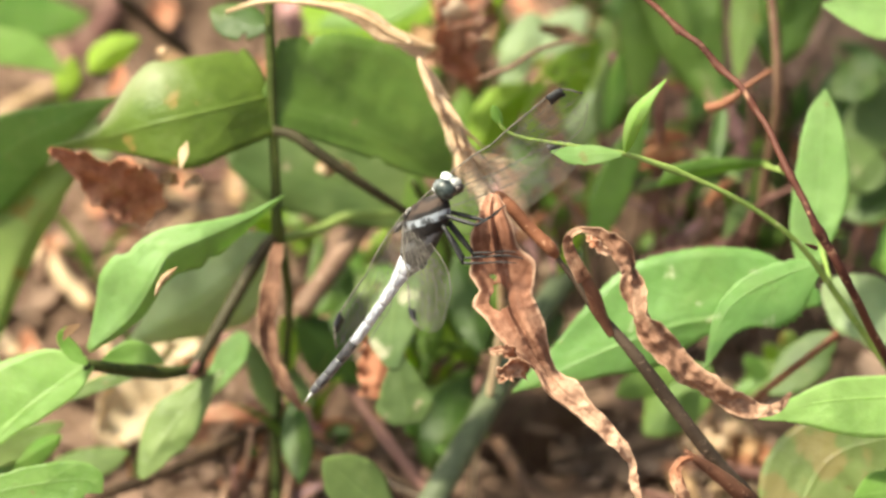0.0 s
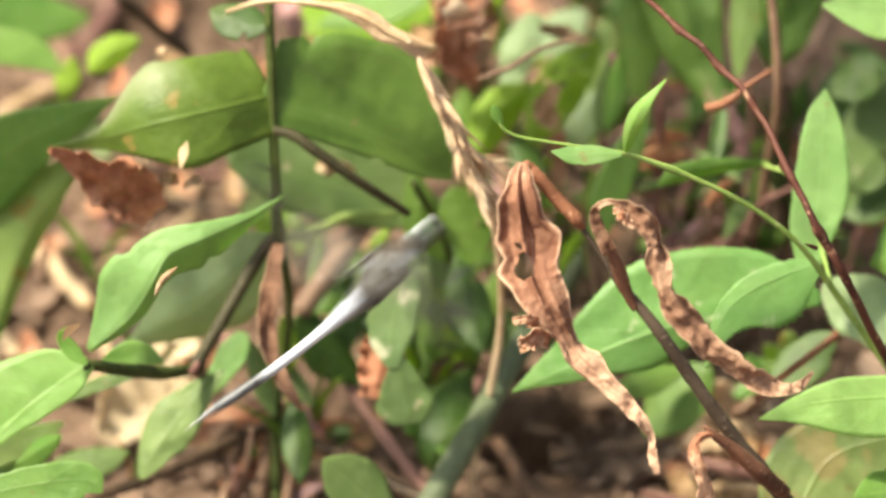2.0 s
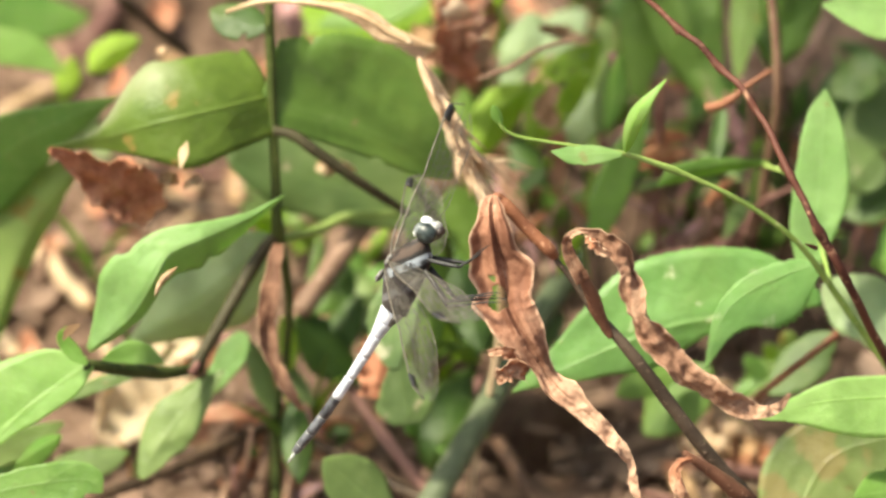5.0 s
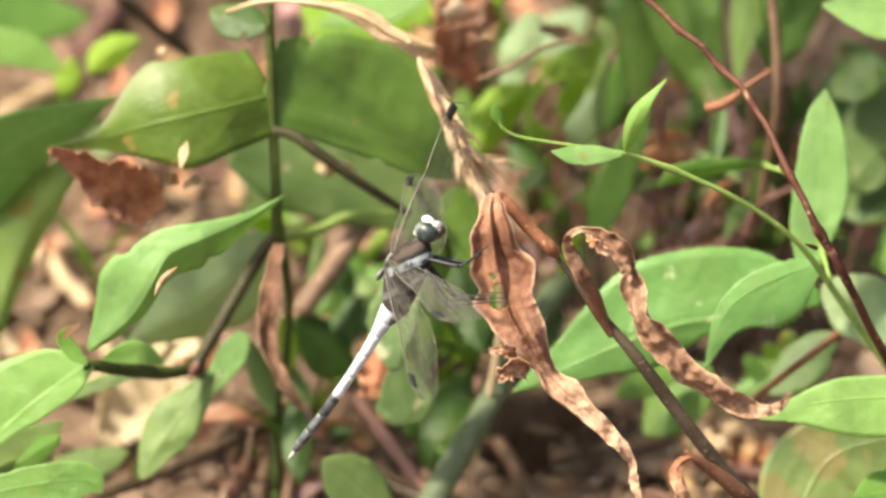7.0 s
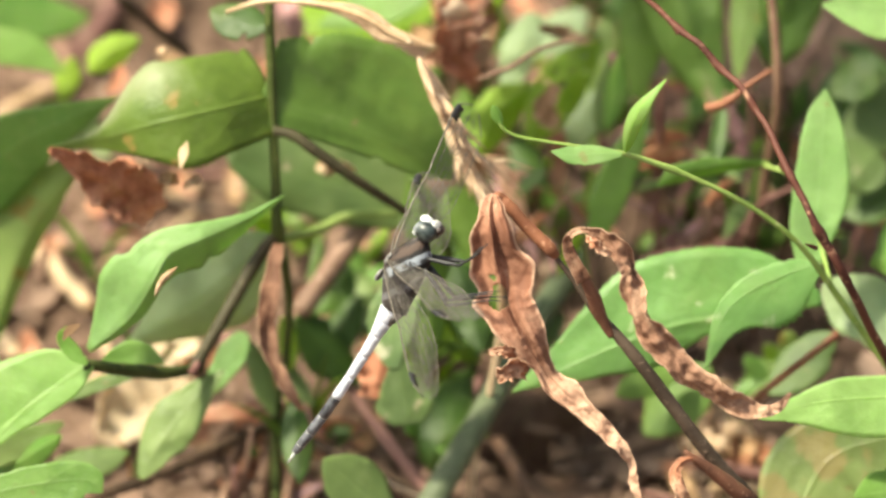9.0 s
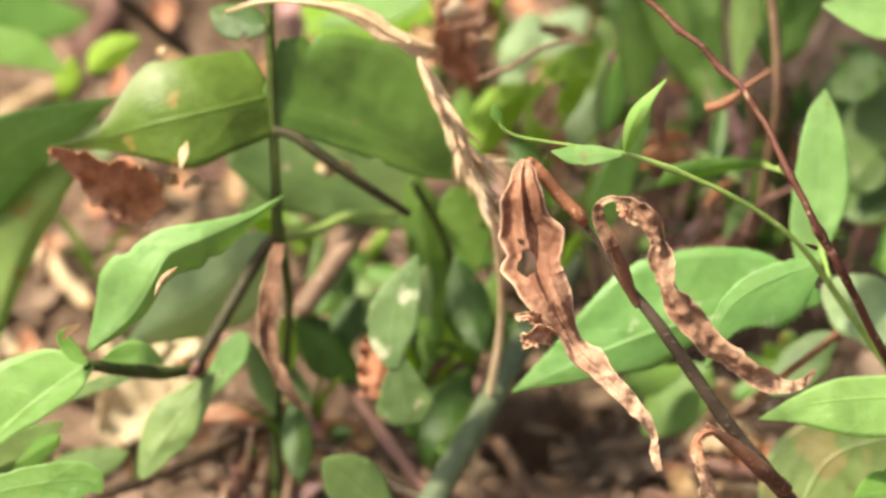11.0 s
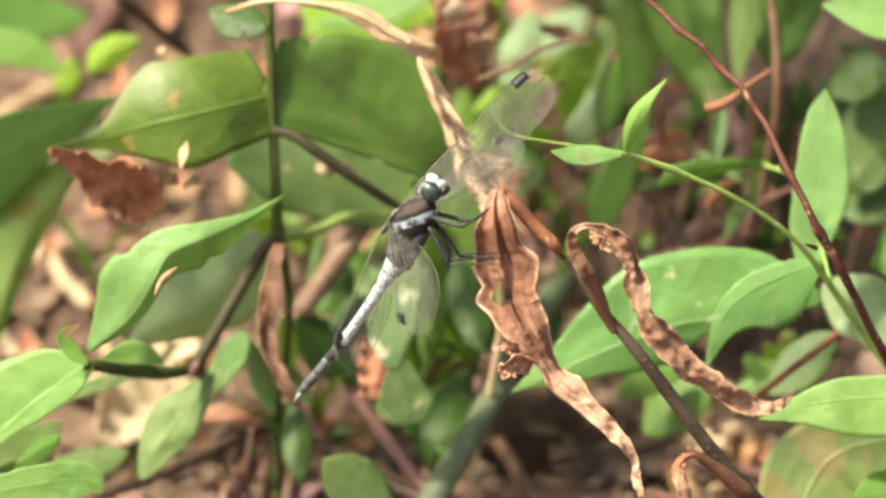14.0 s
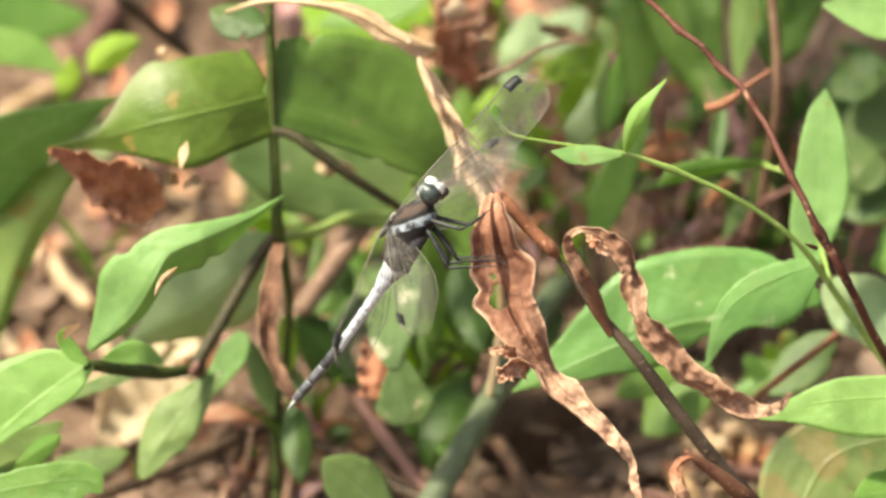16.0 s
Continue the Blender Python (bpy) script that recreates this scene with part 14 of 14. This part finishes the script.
    walk(wings[1], [
        (0.000, pose(-0.00180, 0.00160, 0.00380, 98.29, 21.74, 55.17)), (0.367, pose(-0.00180, 0.00160, 0.00380, 98.29, 21.74, 55.17)), (0.400, pose(-0.00180, 0.00160, 0.00380, 153.92, -3.16, 82.44)),
        (0.467, pose(-0.00180, 0.00160, 0.00380, 161.82, -39.07, 104.63)), (0.500, pose(-0.00180, 0.00160, 0.00380, 165.98, 14.70, 101.70)), (0.533, pose(-0.00180, 0.00160, 0.00380, 161.82, -39.07, 104.63)),
        (0.567, pose(-0.00180, 0.00160, 0.00380, 165.98, 14.70, 101.70)), (0.600, pose(-0.00180, 0.00160, 0.00380, 161.82, -39.07, 104.63)), (0.633, pose(-0.00180, 0.00160, 0.00380, 165.98, 14.70, 101.70)),
        (0.667, pose(-0.00180, 0.00160, 0.00380, 161.82, -39.07, 104.63)), (0.700, pose(-0.00180, 0.00160, 0.00380, 165.98, 14.70, 101.70)), (0.733, pose(-0.00180, 0.00160, 0.00380, 161.82, -39.07, 104.63)),
        (1.700, pose(-0.00180, 0.00160, 0.00380, 165.98, 14.70, 101.70)), (1.733, pose(-0.00180, 0.00160, 0.00380, 161.82, -39.07, 104.63)), (1.767, pose(-0.00180, 0.00160, 0.00380, 165.98, 14.70, 101.70)),
        (1.800, pose(-0.00180, 0.00160, 0.00380, 161.82, -39.07, 104.63)), (1.833, pose(-0.00180, 0.00160, 0.00380, 165.98, 14.70, 101.70)), (1.867, pose(-0.00180, 0.00160, 0.00380, 161.82, -39.07, 104.63)),
        (1.900, pose(-0.00180, 0.00160, 0.00380, 165.98, 14.70, 101.70)), (1.933, pose(-0.00180, 0.00160, 0.00380, 161.82, -39.07, 104.63)), (1.967, pose(-0.00180, 0.00160, 0.00380, 165.98, 14.70, 101.70)),
        (2.000, pose(-0.00180, 0.00160, 0.00380, 161.82, -39.07, 104.63)), (2.033, pose(-0.00180, 0.00160, 0.00380, 165.98, 14.70, 101.70)), (2.067, pose(-0.00180, 0.00160, 0.00380, 161.82, -39.07, 104.63)),
        (2.100, pose(-0.00180, 0.00160, 0.00380, 165.98, 14.70, 101.70)), (2.133, pose(-0.00180, 0.00160, 0.00380, 161.82, -39.07, 104.63)), (2.267, pose(-0.00180, 0.00160, 0.00380, 107.62, -33.65, 94.81)),
        (2.300, pose(-0.00180, 0.00160, 0.00380, 107.62, -33.65, 94.81)), (2.400, pose(-0.00180, 0.00160, 0.00380, 117.80, -34.66, 93.41)), (2.700, pose(-0.00180, 0.00160, 0.00380, 117.80, -34.66, 93.41)),
        (3.000, pose(-0.00180, 0.00160, 0.00380, 119.24, -34.38, 90.02)), (3.100, pose(-0.00180, 0.00160, 0.00380, 105.02, -17.45, 86.75)), (3.200, pose(-0.00180, 0.00160, 0.00380, 105.02, -17.45, 86.75)),
        (4.000, pose(-0.00180, 0.00160, 0.00380, 81.97, -17.90, 81.47)), (7.000, pose(-0.00180, 0.00160, 0.00380, 82.28, -18.70, 82.03)), (9.200, pose(-0.00180, 0.00160, 0.00380, 84.34, -15.82, 79.02)), (10.167, pose(-0.00180, 0.00160, 0.00380, 84.34, -15.82, 79.02)),
        (10.267, pose(-0.00180, 0.00160, 0.00380, 161.82, -39.07, 104.63)), (10.300, pose(-0.00180, 0.00160, 0.00380, 165.98, 14.70, 101.70)), (10.333, pose(-0.00180, 0.00160, 0.00380, 161.82, -39.07, 104.63)),
        (10.367, pose(-0.00180, 0.00160, 0.00380, 165.98, 14.70, 101.70)), (10.400, pose(-0.00180, 0.00160, 0.00380, 161.82, -39.07, 104.63)), (10.433, pose(-0.00180, 0.00160, 0.00380, 165.98, 14.70, 101.70)),
        (10.467, pose(-0.00180, 0.00160, 0.00380, 161.82, -39.07, 104.63)), (10.500, pose(-0.00180, 0.00160, 0.00380, 165.98, 14.70, 101.70)), (11.500, pose(-0.00180, 0.00160, 0.00380, 165.98, 14.70, 101.70)),
        (11.533, pose(-0.00180, 0.00160, 0.00380, 161.82, -39.07, 104.63)), (11.567, pose(-0.00180, 0.00160, 0.00380, 165.98, 14.70, 101.70)), (11.600, pose(-0.00180, 0.00160, 0.00380, 161.82, -39.07, 104.63)),
        (11.633, pose(-0.00180, 0.00160, 0.00380, 165.98, 14.70, 101.70)), (11.667, pose(-0.00180, 0.00160, 0.00380, 161.82, -39.07, 104.63)), (11.700, pose(-0.00180, 0.00160, 0.00380, 165.98, 14.70, 101.70)),
        (11.733, pose(-0.00180, 0.00160, 0.00380, 161.82, -39.07, 104.63)), (11.767, pose(-0.00180, 0.00160, 0.00380, 165.98, 14.70, 101.70)), (11.800, pose(-0.00180, 0.00160, 0.00380, 161.82, -39.07, 104.63)),
        (11.833, pose(-0.00180, 0.00160, 0.00380, 165.98, 14.70, 101.70)), (11.867, pose(-0.00180, 0.00160, 0.00380, 161.82, -39.07, 104.63)), (11.900, pose(-0.00180, 0.00160, 0.00380, 165.98, 14.70, 101.70)),
        (11.933, pose(-0.00180, 0.00160, 0.00380, 161.82, -39.07, 104.63)), (11.967, pose(-0.00180, 0.00160, 0.00380, 165.98, 14.70, 101.70)), (12.000, pose(-0.00180, 0.00160, 0.00380, -159.38, -49.62, 74.29)),
        (12.033, pose(-0.00180, 0.00160, 0.00380, 165.98, 14.70, 101.70)), (12.067, pose(-0.00180, 0.00160, 0.00380, 161.82, -39.07, 104.63)), (12.167, pose(-0.00180, 0.00160, 0.00380, 129.65, -23.02, 91.15)),
        (12.200, pose(-0.00180, 0.00160, 0.00380, 129.65, -23.02, 91.15)), (12.500, pose(-0.00180, 0.00160, 0.00380, 145.35, -21.34, 85.86)), (12.600, pose(-0.00180, 0.00160, 0.00380, 88.87, -11.17, 92.04)),
        (13.000, pose(-0.00180, 0.00160, 0.00380, 88.87, -11.17, 92.04)), (13.500, pose(-0.00180, 0.00160, 0.00380, 88.87, -11.17, 92.04)), (14.000, pose(-0.00180, 0.00160, 0.00380, 90.44, 6.04, 71.95)),
        (14.500, pose(-0.00180, 0.00160, 0.00380, 90.21, 5.30, 72.75)), (15.000, pose(-0.00180, 0.00160, 0.00380, 91.54, 4.34, 70.45)), (16.000, pose(-0.00180, 0.00160, 0.00380, 91.54, 4.34, 70.45)),
    ])
    walk(wings[2], [
        (0.000, pose(-0.00020, -0.00160, 0.00420, 45.40, 15.99, -109.75)), (0.367, pose(-0.00020, -0.00160, 0.00420, 45.40, 15.99, -109.75)), (0.467, pose(-0.00020, -0.00160, 0.00420, 15.91, 27.78, -82.26)),
        (0.500, pose(-0.00020, -0.00160, 0.00420, 16.20, -33.73, -81.76)), (0.533, pose(-0.00020, -0.00160, 0.00420, 15.91, 27.78, -82.26)), (0.567, pose(-0.00020, -0.00160, 0.00420, 16.20, -33.73, -81.76)),
        (0.600, pose(-0.00020, -0.00160, 0.00420, 15.91, 27.78, -82.26)), (0.633, pose(-0.00020, -0.00160, 0.00420, 16.20, -33.73, -81.76)), (0.667, pose(-0.00020, -0.00160, 0.00420, 15.91, 27.78, -82.26)),
        (0.700, pose(-0.00020, -0.00160, 0.00420, 16.20, -33.73, -81.76)), (0.733, pose(-0.00020, -0.00160, 0.00420, 15.91, 27.78, -82.26)), (1.700, pose(-0.00020, -0.00160, 0.00420, 16.20, -33.73, -81.76)),
        (1.733, pose(-0.00020, -0.00160, 0.00420, 15.91, 27.78, -82.26)), (1.767, pose(-0.00020, -0.00160, 0.00420, 16.20, -33.73, -81.76)), (1.800, pose(-0.00020, -0.00160, 0.00420, 15.91, 27.78, -82.26)),
        (1.833, pose(-0.00020, -0.00160, 0.00420, 16.20, -33.73, -81.76)), (1.867, pose(-0.00020, -0.00160, 0.00420, 15.91, 27.78, -82.26)), (1.900, pose(-0.00020, -0.00160, 0.00420, 16.20, -33.73, -81.76)),
        (1.933, pose(-0.00020, -0.00160, 0.00420, 15.91, 27.78, -82.26)), (1.967, pose(-0.00020, -0.00160, 0.00420, 16.20, -33.73, -81.76)), (2.000, pose(-0.00020, -0.00160, 0.00420, 15.91, 27.78, -82.26)),
        (2.033, pose(-0.00020, -0.00160, 0.00420, 16.20, -33.73, -81.76)), (2.067, pose(-0.00020, -0.00160, 0.00420, 15.91, 27.78, -82.26)), (2.100, pose(-0.00020, -0.00160, 0.00420, 16.20, -33.73, -81.76)),
        (2.133, pose(-0.00020, -0.00160, 0.00420, 15.91, 27.78, -82.26)), (2.200, pose(-0.00020, -0.00160, 0.00420, 85.66, 32.95, -77.81)), (2.267, pose(-0.00020, -0.00160, 0.00420, 157.00, 31.05, -70.57)),
        (2.300, pose(-0.00020, -0.00160, 0.00420, 157.00, 31.05, -70.57)), (2.400, pose(-0.00020, -0.00160, 0.00420, 118.11, 33.37, -85.27)), (2.700, pose(-0.00020, -0.00160, 0.00420, 118.11, 33.37, -85.27)),
        (3.000, pose(-0.00020, -0.00160, 0.00420, 116.81, 34.56, -89.08)), (3.100, pose(-0.00020, -0.00160, 0.00420, 104.91, 34.90, -78.79)), (3.200, pose(-0.00020, -0.00160, 0.00420, 104.91, 34.90, -78.79)),
        (4.000, pose(-0.00020, -0.00160, 0.00420, 120.17, 38.18, -72.17)), (9.200, pose(-0.00020, -0.00160, 0.00420, 120.17, 38.18, -72.17)), (10.167, pose(-0.00020, -0.00160, 0.00420, 120.17, 38.18, -72.17)),
        (10.200, pose(-0.00020, -0.00160, 0.00420, 69.97, 36.12, -82.67)), (10.267, pose(-0.00020, -0.00160, 0.00420, 15.91, 27.78, -82.26)), (10.300, pose(-0.00020, -0.00160, 0.00420, 16.20, -33.73, -81.76)),
        (10.333, pose(-0.00020, -0.00160, 0.00420, 15.91, 27.78, -82.26)), (10.367, pose(-0.00020, -0.00160, 0.00420, 16.20, -33.73, -81.76)), (10.400, pose(-0.00020, -0.00160, 0.00420, 15.91, 27.78, -82.26)),
        (10.433, pose(-0.00020, -0.00160, 0.00420, 16.20, -33.73, -81.76)), (10.467, pose(-0.00020, -0.00160, 0.00420, 15.91, 27.78, -82.26)), (10.500, pose(-0.00020, -0.00160, 0.00420, 16.20, -33.73, -81.76)),
        (11.500, pose(-0.00020, -0.00160, 0.00420, 16.20, -33.73, -81.76)), (11.533, pose(-0.00020, -0.00160, 0.00420, 15.91, 27.78, -82.26)), (11.567, pose(-0.00020, -0.00160, 0.00420, 16.20, -33.73, -81.76)),
        (11.600, pose(-0.00020, -0.00160, 0.00420, 15.91, 27.78, -82.26)), (11.633, pose(-0.00020, -0.00160, 0.00420, 16.20, -33.73, -81.76)), (11.667, pose(-0.00020, -0.00160, 0.00420, 15.91, 27.78, -82.26)),
        (11.700, pose(-0.00020, -0.00160, 0.00420, 16.20, -33.73, -81.76)), (11.733, pose(-0.00020, -0.00160, 0.00420, 15.91, 27.78, -82.26)), (11.767, pose(-0.00020, -0.00160, 0.00420, 16.20, -33.73, -81.76)),
        (11.800, pose(-0.00020, -0.00160, 0.00420, 15.91, 27.78, -82.26)), (11.833, pose(-0.00020, -0.00160, 0.00420, 16.20, -33.73, -81.76)), (11.867, pose(-0.00020, -0.00160, 0.00420, 15.91, 27.78, -82.26)),
        (11.900, pose(-0.00020, -0.00160, 0.00420, 16.20, -33.73, -81.76)), (11.933, pose(-0.00020, -0.00160, 0.00420, 15.91, 27.78, -82.26)), (11.967, pose(-0.00020, -0.00160, 0.00420, 16.20, -33.73, -81.76)),
        (12.000, pose(-0.00020, -0.00160, 0.00420, 15.91, 27.78, -82.26)), (12.033, pose(-0.00020, -0.00160, 0.00420, 16.20, -33.73, -81.76)), (12.067, pose(-0.00020, -0.00160, 0.00420, 15.91, 27.78, -82.26)),
        (12.133, pose(-0.00020, -0.00160, 0.00420, 46.27, 21.82, -101.49)), (12.167, pose(-0.00020, -0.00160, 0.00420, 76.76, 25.61, -121.20)), (12.200, pose(-0.00020, -0.00160, 0.00420, 76.76, 25.61, -121.20)),
        (12.500, pose(-0.00020, -0.00160, 0.00420, 77.66, 25.03, -118.29)), (12.600, pose(-0.00020, -0.00160, 0.00420, 83.41, 24.07, -103.33)), (13.000, pose(-0.00020, -0.00160, 0.00420, 83.41, 24.07, -103.33)),
        (13.500, pose(-0.00020, -0.00160, 0.00420, 83.41, 24.07, -103.33)), (14.000, pose(-0.00020, -0.00160, 0.00420, 50.14, 22.07, -112.03)), (14.500, pose(-0.00020, -0.00160, 0.00420, 50.14, 22.07, -112.03)),
        (15.000, pose(-0.00020, -0.00160, 0.00420, 49.59, 21.91, -114.23)), (16.000, pose(-0.00020, -0.00160, 0.00420, 49.59, 21.91, -114.23)),
    ])
    walk(wings[3], [
        (0.000, pose(-0.00180, -0.00160, 0.00380, 88.13, 35.04, -89.26)), (0.367, pose(-0.00180, -0.00160, 0.00380, 88.13, 35.04, -89.26)), (0.400, pose(-0.00180, -0.00160, 0.00380, 50.77, 0.16, -108.96)),
        (0.467, pose(-0.00180, -0.00160, 0.00380, 18.18, -39.07, -104.63)), (0.500, pose(-0.00180, -0.00160, 0.00380, 14.02, 14.70, -101.70)), (0.533, pose(-0.00180, -0.00160, 0.00380, 18.18, -39.07, -104.63)),
        (0.567, pose(-0.00180, -0.00160, 0.00380, 14.02, 14.70, -101.70)), (0.600, pose(-0.00180, -0.00160, 0.00380, 18.18, -39.07, -104.63)), (0.633, pose(-0.00180, -0.00160, 0.00380, 14.02, 14.70, -101.70)),
        (0.667, pose(-0.00180, -0.00160, 0.00380, 18.18, -39.07, -104.63)), (0.700, pose(-0.00180, -0.00160, 0.00380, 14.02, 14.70, -101.70)), (0.733, pose(-0.00180, -0.00160, 0.00380, 18.18, -39.07, -104.63)),
        (1.700, pose(-0.00180, -0.00160, 0.00380, 14.02, 14.70, -101.70)), (1.733, pose(-0.00180, -0.00160, 0.00380, 18.18, -39.07, -104.63)), (1.767, pose(-0.00180, -0.00160, 0.00380, 14.02, 14.70, -101.70)),
        (1.800, pose(-0.00180, -0.00160, 0.00380, 18.18, -39.07, -104.63)), (1.833, pose(-0.00180, -0.00160, 0.00380, 14.02, 14.70, -101.70)), (1.867, pose(-0.00180, -0.00160, 0.00380, 18.18, -39.07, -104.63)),
        (1.900, pose(-0.00180, -0.00160, 0.00380, 14.02, 14.70, -101.70)), (1.933, pose(-0.00180, -0.00160, 0.00380, 18.18, -39.07, -104.63)), (1.967, pose(-0.00180, -0.00160, 0.00380, 14.02, 14.70, -101.70)),
        (2.000, pose(-0.00180, -0.00160, 0.00380, 18.18, -39.07, -104.63)), (2.033, pose(-0.00180, -0.00160, 0.00380, 14.02, 14.70, -101.70)), (2.067, pose(-0.00180, -0.00160, 0.00380, 18.18, -39.07, -104.63)),
        (2.100, pose(-0.00180, -0.00160, 0.00380, 14.02, 14.70, -101.70)), (2.133, pose(-0.00180, -0.00160, 0.00380, 18.18, -39.07, -104.63)), (2.200, pose(-0.00180, -0.00160, 0.00380, 37.74, -1.58, -106.03)),
        (2.267, pose(-0.00180, -0.00160, 0.00380, 60.49, 34.03, -93.44)), (2.300, pose(-0.00180, -0.00160, 0.00380, 60.49, 34.03, -93.44)), (2.400, pose(-0.00180, -0.00160, 0.00380, 23.38, 42.15, -116.33)),
        (2.700, pose(-0.00180, -0.00160, 0.00380, 23.38, 42.15, -116.33)), (3.000, pose(-0.00180, -0.00160, 0.00380, 20.46, 40.61, -119.75)), (3.100, pose(-0.00180, -0.00160, 0.00380, 39.38, 39.91, -114.45)),
        (3.200, pose(-0.00180, -0.00160, 0.00380, 39.38, 39.91, -114.45)), (4.000, pose(-0.00180, -0.00160, 0.00380, 70.96, 42.75, -103.83)), (9.200, pose(-0.00180, -0.00160, 0.00380, 70.96, 42.75, -103.83)),
        (10.167, pose(-0.00180, -0.00160, 0.00380, 70.96, 42.75, -103.83)), (10.200, pose(-0.00180, -0.00160, 0.00380, 46.07, 3.54, -117.62)), (10.267, pose(-0.00180, -0.00160, 0.00380, 18.18, -39.07, -104.63)),
        (10.300, pose(-0.00180, -0.00160, 0.00380, 14.02, 14.70, -101.70)), (10.333, pose(-0.00180, -0.00160, 0.00380, 18.18, -39.07, -104.63)), (10.367, pose(-0.00180, -0.00160, 0.00380, 14.02, 14.70, -101.70)),
        (10.400, pose(-0.00180, -0.00160, 0.00380, 18.18, -39.07, -104.63)), (10.433, pose(-0.00180, -0.00160, 0.00380, 14.02, 14.70, -101.70)), (10.467, pose(-0.00180, -0.00160, 0.00380, 18.18, -39.07, -104.63)),
        (10.500, pose(-0.00180, -0.00160, 0.00380, 14.02, 14.70, -101.70)), (11.500, pose(-0.00180, -0.00160, 0.00380, 14.02, 14.70, -101.70)), (11.533, pose(-0.00180, -0.00160, 0.00380, 18.18, -39.07, -104.63)),
        (11.567, pose(-0.00180, -0.00160, 0.00380, 14.02, 14.70, -101.70)), (11.600, pose(-0.00180, -0.00160, 0.00380, 18.18, -39.07, -104.63)), (11.633, pose(-0.00180, -0.00160, 0.00380, 14.02, 14.70, -101.70)),
        (11.667, pose(-0.00180, -0.00160, 0.00380, 18.18, -39.07, -104.63)), (11.700, pose(-0.00180, -0.00160, 0.00380, 14.02, 14.70, -101.70)), (11.733, pose(-0.00180, -0.00160, 0.00380, 18.18, -39.07, -104.63)),
        (11.767, pose(-0.00180, -0.00160, 0.00380, 14.02, 14.70, -101.70)), (11.800, pose(-0.00180, -0.00160, 0.00380, 18.18, -39.07, -104.63)), (11.833, pose(-0.00180, -0.00160, 0.00380, 14.02, 14.70, -101.70)),
        (11.867, pose(-0.00180, -0.00160, 0.00380, 18.18, -39.07, -104.63)), (11.900, pose(-0.00180, -0.00160, 0.00380, 14.02, 14.70, -101.70)), (11.933, pose(-0.00180, -0.00160, 0.00380, 18.18, -39.07, -104.63)),
        (11.967, pose(-0.00180, -0.00160, 0.00380, 14.02, 14.70, -101.70)), (12.000, pose(-0.00180, -0.00160, 0.00380, 18.18, -39.07, -104.63)), (12.033, pose(-0.00180, -0.00160, 0.00380, 14.02, 14.70, -101.70)),
        (12.067, pose(-0.00180, -0.00160, 0.00380, 18.18, -39.07, -104.63)), (12.133, pose(-0.00180, -0.00160, 0.00380, 57.59, -1.74, -116.18)), (12.167, pose(-0.00180, -0.00160, 0.00380, 97.33, 34.19, -100.59)),
        (12.200, pose(-0.00180, -0.00160, 0.00380, 97.33, 34.19, -100.59)), (12.500, pose(-0.00180, -0.00160, 0.00380, 99.09, 33.55, -98.24)), (12.600, pose(-0.00180, -0.00160, 0.00380, 94.09, 32.71, -106.76)),
        (13.000, pose(-0.00180, -0.00160, 0.00380, 94.09, 32.71, -106.76)), (13.500, pose(-0.00180, -0.00160, 0.00380, 94.09, 32.71, -106.76)), (14.000, pose(-0.00180, -0.00160, 0.00380, 90.38, 36.38, -88.81)),
        (14.500, pose(-0.00180, -0.00160, 0.00380, 90.38, 36.38, -88.81)), (15.000, pose(-0.00180, -0.00160, 0.00380, 90.02, 36.10, -90.44)), (16.000, pose(-0.00180, -0.00160, 0.00380, 90.02, 36.10, -90.44)),
    ])


motions()
